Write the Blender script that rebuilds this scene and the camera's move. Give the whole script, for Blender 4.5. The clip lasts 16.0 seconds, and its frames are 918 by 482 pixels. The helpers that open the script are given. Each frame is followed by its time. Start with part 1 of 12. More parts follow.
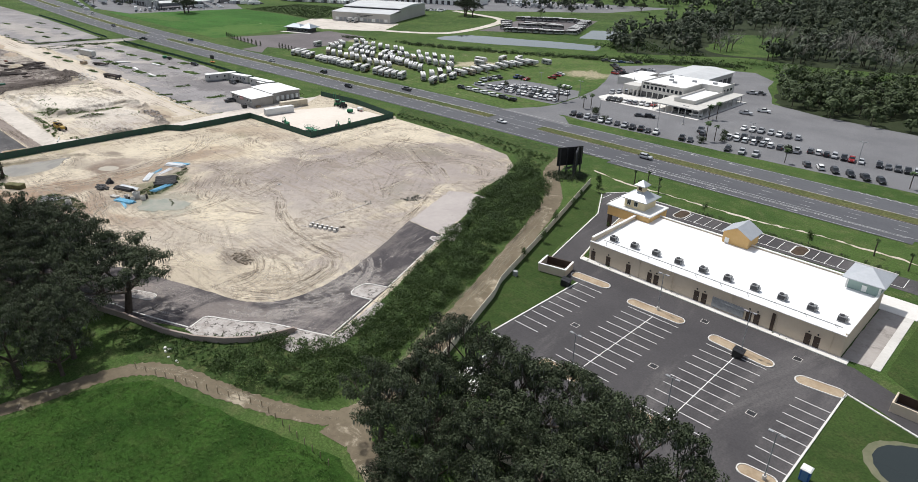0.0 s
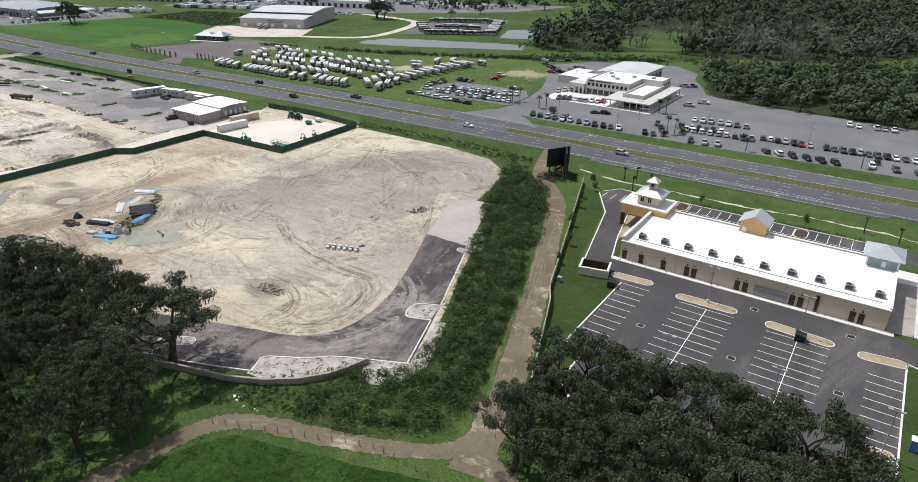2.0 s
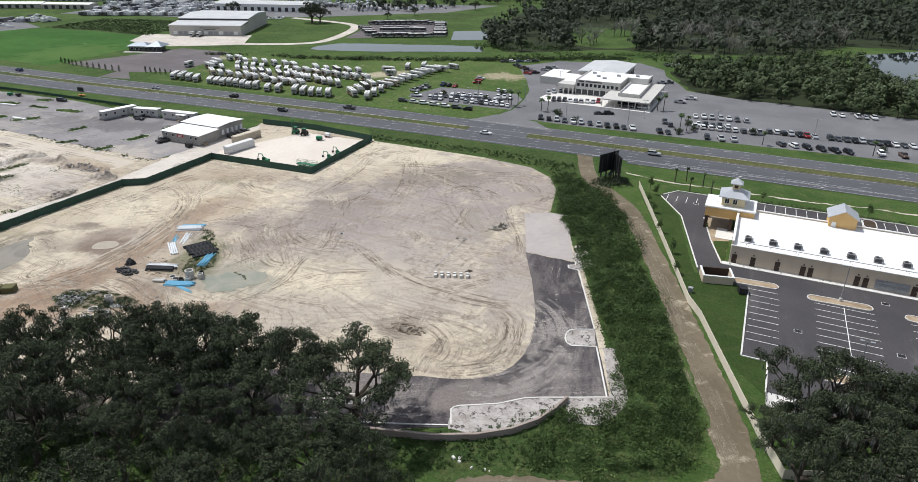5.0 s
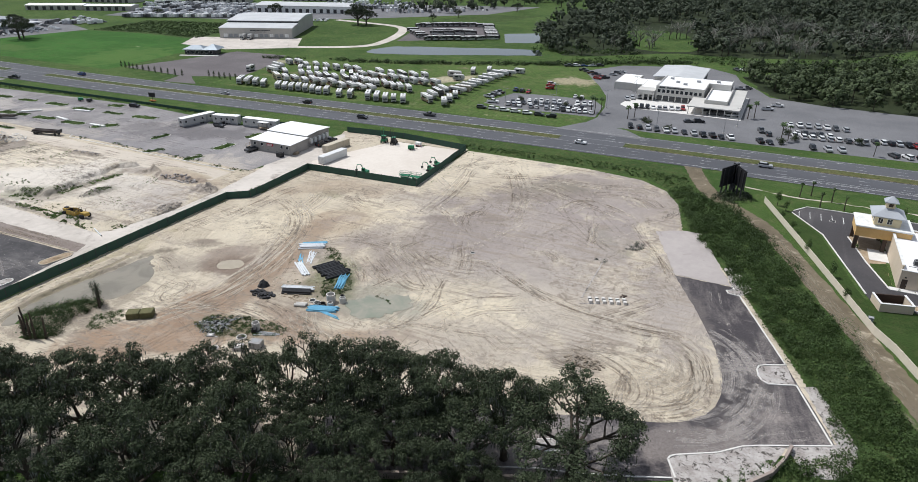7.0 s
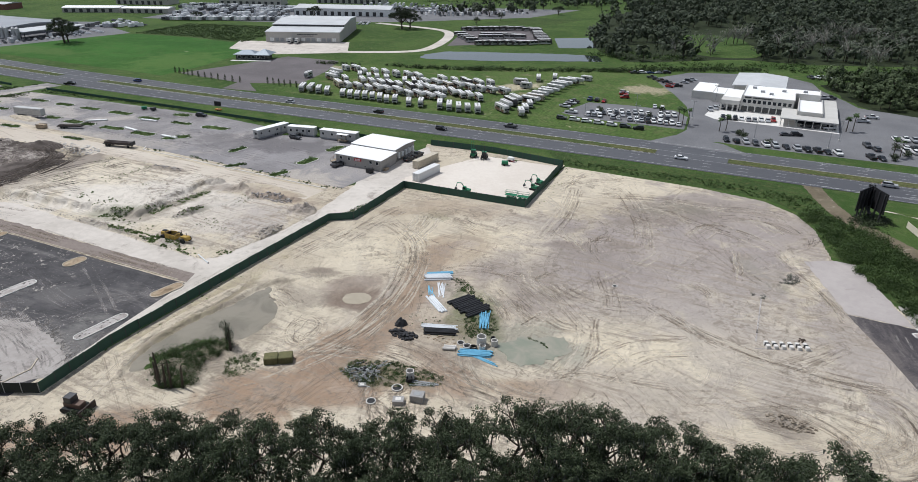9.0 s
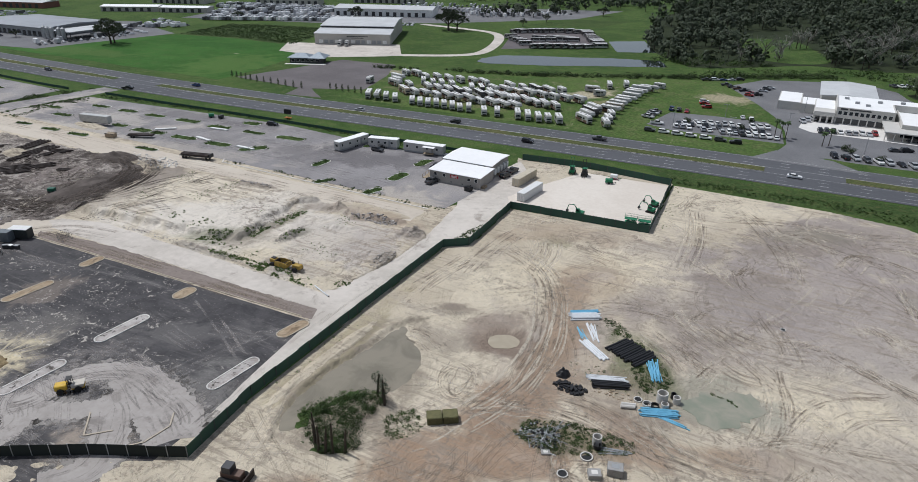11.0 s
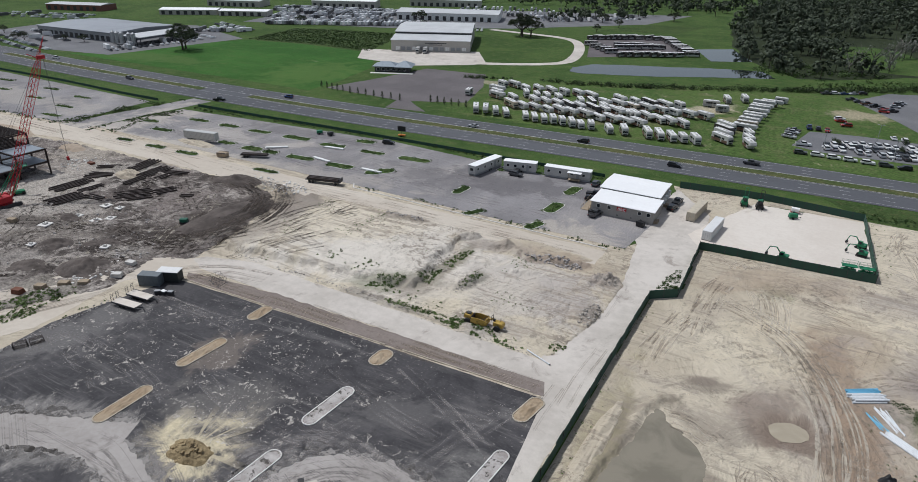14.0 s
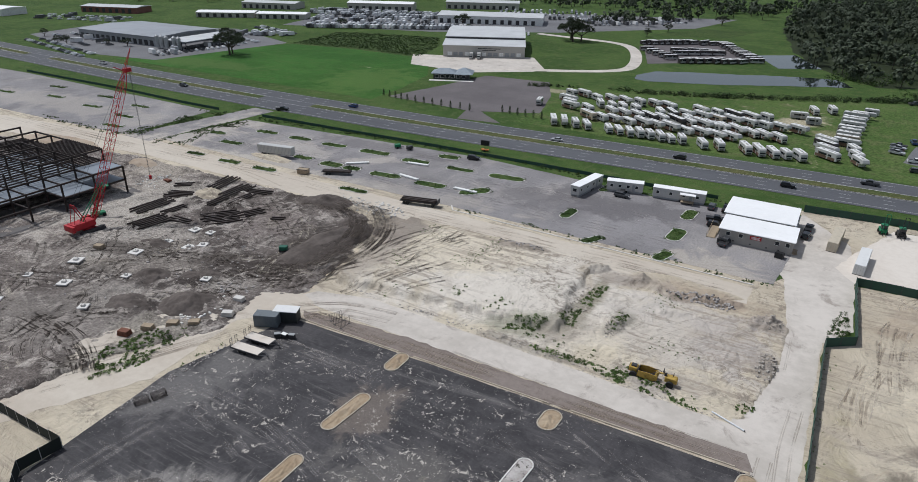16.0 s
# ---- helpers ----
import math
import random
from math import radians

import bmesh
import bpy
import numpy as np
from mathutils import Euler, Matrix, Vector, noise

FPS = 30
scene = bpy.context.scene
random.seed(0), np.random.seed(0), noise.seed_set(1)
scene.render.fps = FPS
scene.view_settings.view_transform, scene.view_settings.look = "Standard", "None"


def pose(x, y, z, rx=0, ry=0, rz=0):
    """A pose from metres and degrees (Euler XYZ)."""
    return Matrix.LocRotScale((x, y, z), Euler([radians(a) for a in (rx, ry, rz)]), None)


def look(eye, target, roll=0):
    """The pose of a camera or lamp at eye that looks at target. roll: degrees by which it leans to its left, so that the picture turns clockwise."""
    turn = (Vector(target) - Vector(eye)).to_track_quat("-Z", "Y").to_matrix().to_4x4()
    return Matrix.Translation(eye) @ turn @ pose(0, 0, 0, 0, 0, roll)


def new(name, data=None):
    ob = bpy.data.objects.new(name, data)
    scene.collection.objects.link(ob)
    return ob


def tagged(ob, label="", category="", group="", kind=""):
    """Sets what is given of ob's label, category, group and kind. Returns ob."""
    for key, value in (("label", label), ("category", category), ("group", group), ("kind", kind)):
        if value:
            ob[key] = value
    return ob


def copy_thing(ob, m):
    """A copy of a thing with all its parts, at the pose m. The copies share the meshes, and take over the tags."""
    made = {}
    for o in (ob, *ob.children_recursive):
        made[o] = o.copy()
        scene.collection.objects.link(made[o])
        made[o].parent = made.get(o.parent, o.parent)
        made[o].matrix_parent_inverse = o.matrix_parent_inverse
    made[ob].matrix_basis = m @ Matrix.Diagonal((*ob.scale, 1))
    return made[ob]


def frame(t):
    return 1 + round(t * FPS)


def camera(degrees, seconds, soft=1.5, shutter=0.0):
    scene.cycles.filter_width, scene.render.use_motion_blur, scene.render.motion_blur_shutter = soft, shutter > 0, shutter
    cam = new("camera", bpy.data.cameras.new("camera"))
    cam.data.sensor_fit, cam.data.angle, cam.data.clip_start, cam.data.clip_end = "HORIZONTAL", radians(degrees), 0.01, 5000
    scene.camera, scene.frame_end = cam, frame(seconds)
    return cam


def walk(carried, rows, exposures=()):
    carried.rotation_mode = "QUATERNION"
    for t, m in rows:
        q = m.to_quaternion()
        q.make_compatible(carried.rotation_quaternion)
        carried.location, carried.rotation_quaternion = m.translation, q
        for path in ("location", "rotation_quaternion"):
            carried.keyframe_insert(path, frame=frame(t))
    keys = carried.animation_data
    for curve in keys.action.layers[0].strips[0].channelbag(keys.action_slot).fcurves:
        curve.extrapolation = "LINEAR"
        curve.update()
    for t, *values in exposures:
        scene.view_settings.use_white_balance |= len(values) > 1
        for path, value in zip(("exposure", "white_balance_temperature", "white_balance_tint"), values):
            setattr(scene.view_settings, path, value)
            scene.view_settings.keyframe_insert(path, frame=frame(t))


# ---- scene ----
cam = camera(70.4, 16.0, 0.75)
PATH = [
    (0, (-0.276, -0.467, 69.077), (-1.534, 0.833, 68.224), 1.3),
    (0.5, (-6.912, -5.117, 69.118), (-8.111, -3.762, 68.266), 1.2),
    (1, (-13.632, -9.615, 69.181), (-14.773, -8.21, 68.331), 1.1),
    (1.5, (-20.627, -13.898, 69.287), (-21.708, -12.445, 68.439), 1.0),
    (2, (-27.98, -17.992, 69.411), (-28.99, -16.488, 68.565), 1.0),
    (2.5, (-35.599, -21.859, 69.542), (-36.537, -20.308, 68.697), 0.9),
    (3, (-43.385, -25.331, 69.68), (-44.247, -23.736, 68.835), 0.9),
    (3.5, (-51.268, -28.301, 69.809), (-52.06, -26.67, 68.966), 0.9),
    (3.7, (-54.461, -29.235, 69.83), (-55.232, -27.594, 68.986), 0.88),
    (4.6, (-69.1, -32.79, 70.01), (-69.843, -31.137, 69.165), 0.8),
    (5.8, (-88.624, -36.345, 70.215), (-89.384, -34.7, 69.369), 0.7),
    (6, (-91.867, -36.832, 70.229), (-92.63, -35.188, 69.384), 0.7),
    (6.5, (-99.972, -37.601, 70.313), (-100.741, -35.96, 69.468), 0.7),
    (7, (-108.079, -38.076, 70.428), (-108.855, -36.438, 69.582), 0.7),
    (7.5, (-116.264, -38.284, 70.58), (-117.046, -36.649, 69.734), 0.7),
    (8, (-124.515, -38.307, 70.74), (-125.302, -36.675, 69.894), 0.7),
    (8.5, (-132.808, -38.156, 70.868), (-133.604, -36.528, 70.023), 0.7),
    (9, (-141.11, -37.917, 70.971), (-141.913, -36.291, 70.126), 0.7),
    (9.2, (-144.393, -37.849, 71.004), (-145.193, -36.223, 70.156), 0.75),
    (11.3, (-178.548, -37.322, 72.204), (-179.385, -35.717, 71.354), 0.9),
    (11.5, (-181.788, -37.293, 72.244), (-182.628, -35.689, 71.395), 0.9),
    (12, (-189.841, -37.27, 72.356), (-190.69, -35.671, 71.506), 0.9),
    (12.5, (-197.718, -37.197, 72.448), (-198.572, -35.601, 71.597), 0.9),
    (13, (-205.645, -37.108, 72.525), (-206.508, -35.518, 71.674), 0.9),
    (13.5, (-213.664, -37.053, 72.592), (-214.536, -35.468, 71.741), 0.9),
    (14, (-221.828, -36.985, 72.694), (-222.709, -35.403, 71.843), 0.9),
    (14.5, (-230.012, -36.926, 72.812), (-230.901, -35.349, 71.961), 0.9),
    (15, (-238.224, -36.916, 72.921), (-239.12, -35.343, 72.07), 0.9),
    (15.5, (-246.464, -36.863, 73.034), (-247.365, -35.294, 72.183), 0.9),
    (16, (-254.601, -36.832, 73.116), (-255.508, -35.266, 72.266), 0.9),
]
EXPOSURES = ((0.0, 0.1, 6380, 10), (3.5, 0.05, 6280, 10), (7.0, -0.04, 6150, 10), (9.0, -0.15, 6080, 10), (12.5, -0.45, 6010, 10), (16.0, -0.43, 6010, 10))
walk(cam, [(t, look(eye, target, roll)) for t, eye, target, roll in PATH], EXPOSURES)

# ---- world, sun ----
world = bpy.data.worlds.new("world")
scene.world = world
world.use_nodes = True
SUN_EL, SUN_AZ = 61.0, -83.0      # degrees; azimuth from +y towards +x
wn = world.node_tree.nodes
sky = wn.new("ShaderNodeTexSky")
sky.sky_type, sky.sun_disc = "NISHITA", False
sky.sun_elevation, sky.sun_rotation = radians(SUN_EL), radians(SUN_AZ)
sky.air_density, sky.dust_density = 1.0, 1.5
wn["Background"].inputs["Strength"].default_value = 0.118
haze = wn.new("ShaderNodeHueSaturation")      # a bright, partly clouded sky
haze.inputs["Saturation"].default_value = 0.45
world.node_tree.links.new(sky.outputs["Color"], haze.inputs["Color"])
world.node_tree.links.new(haze.outputs["Color"], wn["Background"].inputs["Color"])
sun = new("sun", bpy.data.lights.new("sun", "SUN"))
sun.data.energy, sun.data.angle, sun.data.color = 3.6, radians(1.2), (1.0, 0.965, 0.9)
sd = Vector((math.sin(radians(SUN_AZ)) * math.cos(radians(SUN_EL)), math.cos(radians(SUN_AZ)) * math.cos(radians(SUN_EL)), math.sin(radians(SUN_EL))))
sun.matrix_world = look(sd * 300, (0, 0, 0))


# ---- materials ----
class Mat:
    """A small builder for node materials in world coordinates."""

    def __init__(self, name, rough=0.8, metal=0.0, spec=0.3):
        self.m = bpy.data.materials.new(name)
        self.m.use_nodes = True
        self.t = self.m.node_tree
        self.b = self.t.nodes["Principled BSDF"]
        self.b.inputs["Roughness"].default_value = rough
        self.b.inputs["Metallic"].default_value = metal
        self.b.inputs["Specular IOR Level"].default_value = spec
        self.geo = None

    def n(self, kind, **kw):
        node = self.t.nodes.new(kind)
        for k, v in kw.items():
            node.inputs[k.replace("_", " ")].default_value = v
        return node

    def ln(self, a, b):
        self.t.links.new(a, b)

    def pos(self):
        if self.geo is None:
            self.geo = self.t.nodes.new("ShaderNodeNewGeometry")
        return self.geo.outputs["Position"]

    def noise(self, scale, detail=4.0, rough=0.6, stretch=None, dist=0.0, obj=False):
        v = self.pos()
        if obj:
            v = self.t.nodes.new("ShaderNodeTexCoord").outputs["Object"]
        if stretch:
            mp = self.t.nodes.new("ShaderNodeMapping")
            mp.inputs["Scale"].default_value = stretch[:3]
            if len(stretch) > 3:
                mp.inputs["Rotation"].default_value = (0, 0, radians(stretch[3]))
            self.ln(v, mp.inputs["Vector"])
            v = mp.outputs["Vector"]
        nd = self.n("ShaderNodeTexNoise", Scale=scale, Detail=detail, Roughness=rough, Distortion=dist)
        self.ln(v, nd.inputs["Vector"])
        return nd.outputs["Fac"]

    def ramp(self, fac, lo, hi):
        r = self.t.nodes.new("ShaderNodeMapRange")
        r.interpolation_type = "SMOOTHSTEP"
        r.inputs["From Min"].default_value, r.inputs["From Max"].default_value = lo, hi
        self.ln(fac, r.inputs["Value"])
        return r.outputs["Result"]

    def math(self, op, a, b):
        m = self.t.nodes.new("ShaderNodeMath")
        m.operation = op
        for i, v in enumerate((a, b)):
            if isinstance(v, (int, float)):
                m.inputs[i].default_value = v
            else:
                self.ln(v, m.inputs[i])
        return m.outputs[0]

    def mix(self, fac, a, b):
        m = self.t.nodes.new("ShaderNodeMix")
        m.data_type = "RGBA"
        if isinstance(fac, (int, float)):
            m.inputs[0].default_value = fac
        else:
            self.ln(fac, m.inputs[0])
        for i, v in ((6, a), (7, b)):
            if isinstance(v, tuple):
                m.inputs[i].default_value = (*v, 1)
            else:
                self.ln(v, m.inputs[i])
        return m.outputs[2]

    def grain(self, col, scale=2.6, lo=0.72, hi=1.22, detail=4.0):
        """Fine speckle: the colour times a noise."""
        f = self.noise(scale, detail, 0.75)
        r = self.t.nodes.new("ShaderNodeMapRange")
        r.inputs["From Min"].default_value, r.inputs["From Max"].default_value = 0.34, 0.66
        r.inputs["To Min"].default_value, r.inputs["To Max"].default_value = lo, hi
        self.ln(f, r.inputs["Value"])
        m = self.t.nodes.new("ShaderNodeVectorMath")
        m.operation = "SCALE"
        self.ln(col, m.inputs[0])
        self.ln(r.outputs["Result"], m.inputs["Scale"])
        return m.outputs[0]

    def rings(self, centre, scale, dist=2.0, detail=2.0):
        """Arcs of wheel tracks round a centre."""
        mp = self.t.nodes.new("ShaderNodeMapping")
        mp.inputs["Location"].default_value = (-centre[0], -centre[1], 0)
        self.ln(self.pos(), mp.inputs["Vector"])
        w = self.t.nodes.new("ShaderNodeTexWave")
        w.wave_type, w.rings_direction = "RINGS", "Z"
        w.inputs["Scale"].default_value, w.inputs["Distortion"].default_value = scale, dist
        w.inputs["Detail"].default_value, w.inputs["Detail Scale"].default_value = detail, 0.15
        self.ln(mp.outputs["Vector"], w.inputs["Vector"])
        ln = self.t.nodes.new("ShaderNodeVectorMath")
        ln.operation = "LENGTH"
        flat = self.t.nodes.new("ShaderNodeVectorMath")
        flat.operation = "MULTIPLY"
        flat.inputs[1].default_value = (1, 1, 0)
        self.ln(mp.outputs["Vector"], flat.inputs[0])
        self.ln(flat.outputs[0], ln.inputs[0])
        return w.outputs["Fac"], ln.outputs["Value"]

    def bands(self, angle, scale, dist=3.0):
        mp = self.t.nodes.new("ShaderNodeMapping")
        mp.inputs["Rotation"].default_value = (0, 0, radians(angle))
        self.ln(self.pos(), mp.inputs["Vector"])
        w = self.t.nodes.new("ShaderNodeTexWave")
        w.inputs["Scale"].default_value, w.inputs["Distortion"].default_value = scale, dist
        w.inputs["Detail"].default_value, w.inputs["Detail Scale"].default_value = 2.0, 0.2
        self.ln(mp.outputs["Vector"], w.inputs["Vector"])
        return w.outputs["Fac"]

    def bump(self, h, strength, dist=0.1):
        bn = self.n("ShaderNodeBump", Strength=strength, Distance=dist)
        self.ln(h, bn.inputs["Height"])
        self.ln(bn.outputs["Normal"], self.b.inputs["Normal"])

    def col(self, c):
        if isinstance(c, tuple):
            self.b.inputs["Base Color"].default_value = (*c, 1)
        else:
            self.ln(c, self.b.inputs["Base Color"])
        return self.m


def mottled(name, a, b, c=None, s1=0.05, s2=0.6, rough=0.9, bump=0.3, bdist=0.1, k=(0.35, 0.65), ck=(0.62, 0.75), spec=0.2, metal=0.0, stretch=None):
    """Two tones at a large and a small scale, with patches of a third."""
    q = Mat(name, rough, metal, spec)
    big, small = q.noise(s1, 5, 0.65, stretch), q.noise(s2, 6, 0.7)
    f = q.ramp(q.math("ADD", q.math("MULTIPLY", big, 0.65), q.math("MULTIPLY", small, 0.35)), *k)
    col = q.mix(f, a, b)
    if c:
        col = q.mix(q.ramp(q.noise(s1 * 2.3, 6, 0.7, stretch, 0.6), *ck), col, c)
    if bump:
        q.bump(small, bump, bdist)
    return q.col(col)


def paint(name, c, rough=0.5, metal=0.0, dirt=0.25, s=0.7, spec=0.4):
    """Paint with faint dirt and wear in the thing's own coordinates."""
    q = Mat(name, rough, metal, spec)
    d = q.ramp(q.noise(s, 5, 0.7, obj=True), 0.45, 0.75)
    dark = tuple(v * (1 - dirt) for v in c)
    return q.col(q.mix(d, c, dark))


def patches(q, col, items, wob=1.1):
    """Soft uneven patches of tint with their own place and size: x, y, radii, turn, colour, strength."""
    nz = q.math("MULTIPLY", q.math("SUBTRACT", q.noise(0.09, 6, 0.68, dist=0.6), 0.5), wob * 2.6)
    for cx, cy, rx, ry, rot, c, k in items:
        mp = q.t.nodes.new("ShaderNodeMapping")
        mp.vector_type = "TEXTURE"
        mp.inputs["Location"].default_value = (cx, cy, 0)
        mp.inputs["Rotation"].default_value = (0, 0, radians(rot))
        mp.inputs["Scale"].default_value = (rx, ry, 1000)
        q.ln(q.pos(), mp.inputs["Vector"])
        ln = q.t.nodes.new("ShaderNodeVectorMath")
        ln.operation = "LENGTH"
        q.ln(mp.outputs["Vector"], ln.inputs[0])
        d = q.ramp(q.math("ADD", ln.outputs["Value"], nz), 0.5, 1.15)
        col = q.mix(q.math("MULTIPLY", q.math("SUBTRACT", 1.0, d), k), col, c)
    return col


CREAMSAND, MAUVE, SMUDGE, BROWNSAND = (0.66, 0.58, 0.44), (0.315, 0.275, 0.258), (0.19, 0.16, 0.135), (0.33, 0.247, 0.18)
REDSAND, WEEDY = (0.33, 0.23, 0.16), (0.15, 0.165, 0.085)


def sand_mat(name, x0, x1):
    """Bare sand; the stains and painted-in shade between x0 and x1 only."""
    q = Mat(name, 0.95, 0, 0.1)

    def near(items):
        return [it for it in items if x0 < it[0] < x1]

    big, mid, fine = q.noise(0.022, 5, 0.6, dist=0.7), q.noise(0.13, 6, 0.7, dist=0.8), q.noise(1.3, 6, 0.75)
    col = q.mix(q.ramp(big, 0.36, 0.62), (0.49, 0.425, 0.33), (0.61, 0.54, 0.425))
    # stains, plus broad grey patches that paint duller light into the east sand
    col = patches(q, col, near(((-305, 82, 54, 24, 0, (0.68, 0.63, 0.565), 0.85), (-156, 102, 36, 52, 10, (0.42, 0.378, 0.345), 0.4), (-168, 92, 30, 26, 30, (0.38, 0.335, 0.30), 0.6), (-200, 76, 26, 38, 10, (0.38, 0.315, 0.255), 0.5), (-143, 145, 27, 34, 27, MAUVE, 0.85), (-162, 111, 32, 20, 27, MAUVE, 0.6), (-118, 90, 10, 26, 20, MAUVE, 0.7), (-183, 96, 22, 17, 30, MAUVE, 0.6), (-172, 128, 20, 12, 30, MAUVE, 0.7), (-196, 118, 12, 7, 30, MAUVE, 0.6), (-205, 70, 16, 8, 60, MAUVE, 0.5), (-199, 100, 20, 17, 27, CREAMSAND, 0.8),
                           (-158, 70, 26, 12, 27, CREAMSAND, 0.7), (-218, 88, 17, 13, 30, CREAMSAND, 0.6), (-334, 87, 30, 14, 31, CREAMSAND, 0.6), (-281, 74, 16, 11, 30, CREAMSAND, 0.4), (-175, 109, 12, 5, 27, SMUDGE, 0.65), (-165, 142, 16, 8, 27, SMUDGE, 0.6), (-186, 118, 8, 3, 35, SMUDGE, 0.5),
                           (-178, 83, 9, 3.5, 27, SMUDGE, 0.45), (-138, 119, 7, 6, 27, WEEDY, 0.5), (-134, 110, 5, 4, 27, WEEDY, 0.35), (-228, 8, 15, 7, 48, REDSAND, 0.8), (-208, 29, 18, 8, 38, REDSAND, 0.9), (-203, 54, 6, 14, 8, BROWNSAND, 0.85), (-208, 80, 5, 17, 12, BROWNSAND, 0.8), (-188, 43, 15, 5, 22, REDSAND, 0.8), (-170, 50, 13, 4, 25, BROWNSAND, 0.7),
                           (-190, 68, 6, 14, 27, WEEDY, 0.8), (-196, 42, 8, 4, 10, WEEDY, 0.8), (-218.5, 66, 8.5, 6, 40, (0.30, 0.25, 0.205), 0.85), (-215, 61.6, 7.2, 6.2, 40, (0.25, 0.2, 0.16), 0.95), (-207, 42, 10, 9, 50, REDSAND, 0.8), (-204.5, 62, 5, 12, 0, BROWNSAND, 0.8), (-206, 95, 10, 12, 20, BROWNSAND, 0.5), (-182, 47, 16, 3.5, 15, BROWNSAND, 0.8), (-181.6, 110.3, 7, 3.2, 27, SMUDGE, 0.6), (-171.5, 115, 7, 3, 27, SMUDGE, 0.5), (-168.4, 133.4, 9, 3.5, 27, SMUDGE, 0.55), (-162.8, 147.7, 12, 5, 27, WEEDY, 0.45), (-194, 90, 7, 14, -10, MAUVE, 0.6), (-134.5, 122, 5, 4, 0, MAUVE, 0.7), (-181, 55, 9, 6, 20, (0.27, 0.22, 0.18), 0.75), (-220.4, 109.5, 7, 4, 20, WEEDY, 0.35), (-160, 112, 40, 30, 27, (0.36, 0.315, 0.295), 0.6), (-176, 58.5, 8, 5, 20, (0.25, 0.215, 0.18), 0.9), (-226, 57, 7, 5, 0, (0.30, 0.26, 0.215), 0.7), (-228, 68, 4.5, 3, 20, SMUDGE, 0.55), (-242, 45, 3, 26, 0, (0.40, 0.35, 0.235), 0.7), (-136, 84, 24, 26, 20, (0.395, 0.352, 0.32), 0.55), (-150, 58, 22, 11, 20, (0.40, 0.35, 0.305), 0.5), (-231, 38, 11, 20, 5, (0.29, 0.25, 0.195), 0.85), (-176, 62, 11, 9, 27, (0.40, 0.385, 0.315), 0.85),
                           # damp tints on heaps and bank, darkened to paint in their slope shading
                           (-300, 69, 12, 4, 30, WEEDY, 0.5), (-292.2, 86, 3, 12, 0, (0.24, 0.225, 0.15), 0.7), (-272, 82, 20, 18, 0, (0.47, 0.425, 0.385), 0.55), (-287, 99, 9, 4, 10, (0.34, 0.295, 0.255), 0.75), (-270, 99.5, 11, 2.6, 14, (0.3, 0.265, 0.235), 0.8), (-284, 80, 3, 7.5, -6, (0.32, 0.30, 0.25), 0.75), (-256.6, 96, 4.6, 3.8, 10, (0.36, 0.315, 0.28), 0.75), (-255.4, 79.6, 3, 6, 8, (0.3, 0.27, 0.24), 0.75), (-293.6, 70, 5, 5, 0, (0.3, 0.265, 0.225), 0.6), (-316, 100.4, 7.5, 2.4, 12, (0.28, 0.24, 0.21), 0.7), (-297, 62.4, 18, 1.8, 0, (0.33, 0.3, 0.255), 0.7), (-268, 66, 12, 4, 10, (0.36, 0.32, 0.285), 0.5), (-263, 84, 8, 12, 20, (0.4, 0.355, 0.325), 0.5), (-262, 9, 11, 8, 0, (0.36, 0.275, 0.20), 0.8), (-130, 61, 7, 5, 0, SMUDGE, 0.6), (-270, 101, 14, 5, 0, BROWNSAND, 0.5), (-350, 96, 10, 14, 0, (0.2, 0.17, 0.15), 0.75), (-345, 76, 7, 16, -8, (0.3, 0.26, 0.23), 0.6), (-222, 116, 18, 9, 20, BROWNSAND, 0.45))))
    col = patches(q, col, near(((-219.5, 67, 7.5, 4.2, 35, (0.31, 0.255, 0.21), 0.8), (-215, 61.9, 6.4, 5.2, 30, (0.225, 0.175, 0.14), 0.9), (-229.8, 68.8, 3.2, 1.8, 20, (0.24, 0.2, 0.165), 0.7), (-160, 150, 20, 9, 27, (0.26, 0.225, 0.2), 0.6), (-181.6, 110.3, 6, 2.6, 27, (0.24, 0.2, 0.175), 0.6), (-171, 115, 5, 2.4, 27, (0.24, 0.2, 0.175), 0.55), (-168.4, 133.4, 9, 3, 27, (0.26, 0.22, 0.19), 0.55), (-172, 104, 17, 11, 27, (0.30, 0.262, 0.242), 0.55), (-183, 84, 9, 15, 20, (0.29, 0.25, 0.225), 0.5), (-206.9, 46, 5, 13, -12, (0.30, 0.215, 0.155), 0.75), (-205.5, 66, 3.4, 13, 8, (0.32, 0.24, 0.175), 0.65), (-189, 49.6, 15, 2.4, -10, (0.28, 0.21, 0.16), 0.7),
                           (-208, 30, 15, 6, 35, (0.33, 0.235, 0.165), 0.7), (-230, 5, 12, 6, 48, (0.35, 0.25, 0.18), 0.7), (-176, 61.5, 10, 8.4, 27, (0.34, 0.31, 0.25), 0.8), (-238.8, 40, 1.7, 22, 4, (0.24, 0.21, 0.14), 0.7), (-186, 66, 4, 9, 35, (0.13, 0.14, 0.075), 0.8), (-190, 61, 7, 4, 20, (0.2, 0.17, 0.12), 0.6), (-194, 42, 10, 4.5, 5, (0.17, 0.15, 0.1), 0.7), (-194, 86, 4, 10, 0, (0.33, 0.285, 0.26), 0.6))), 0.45)
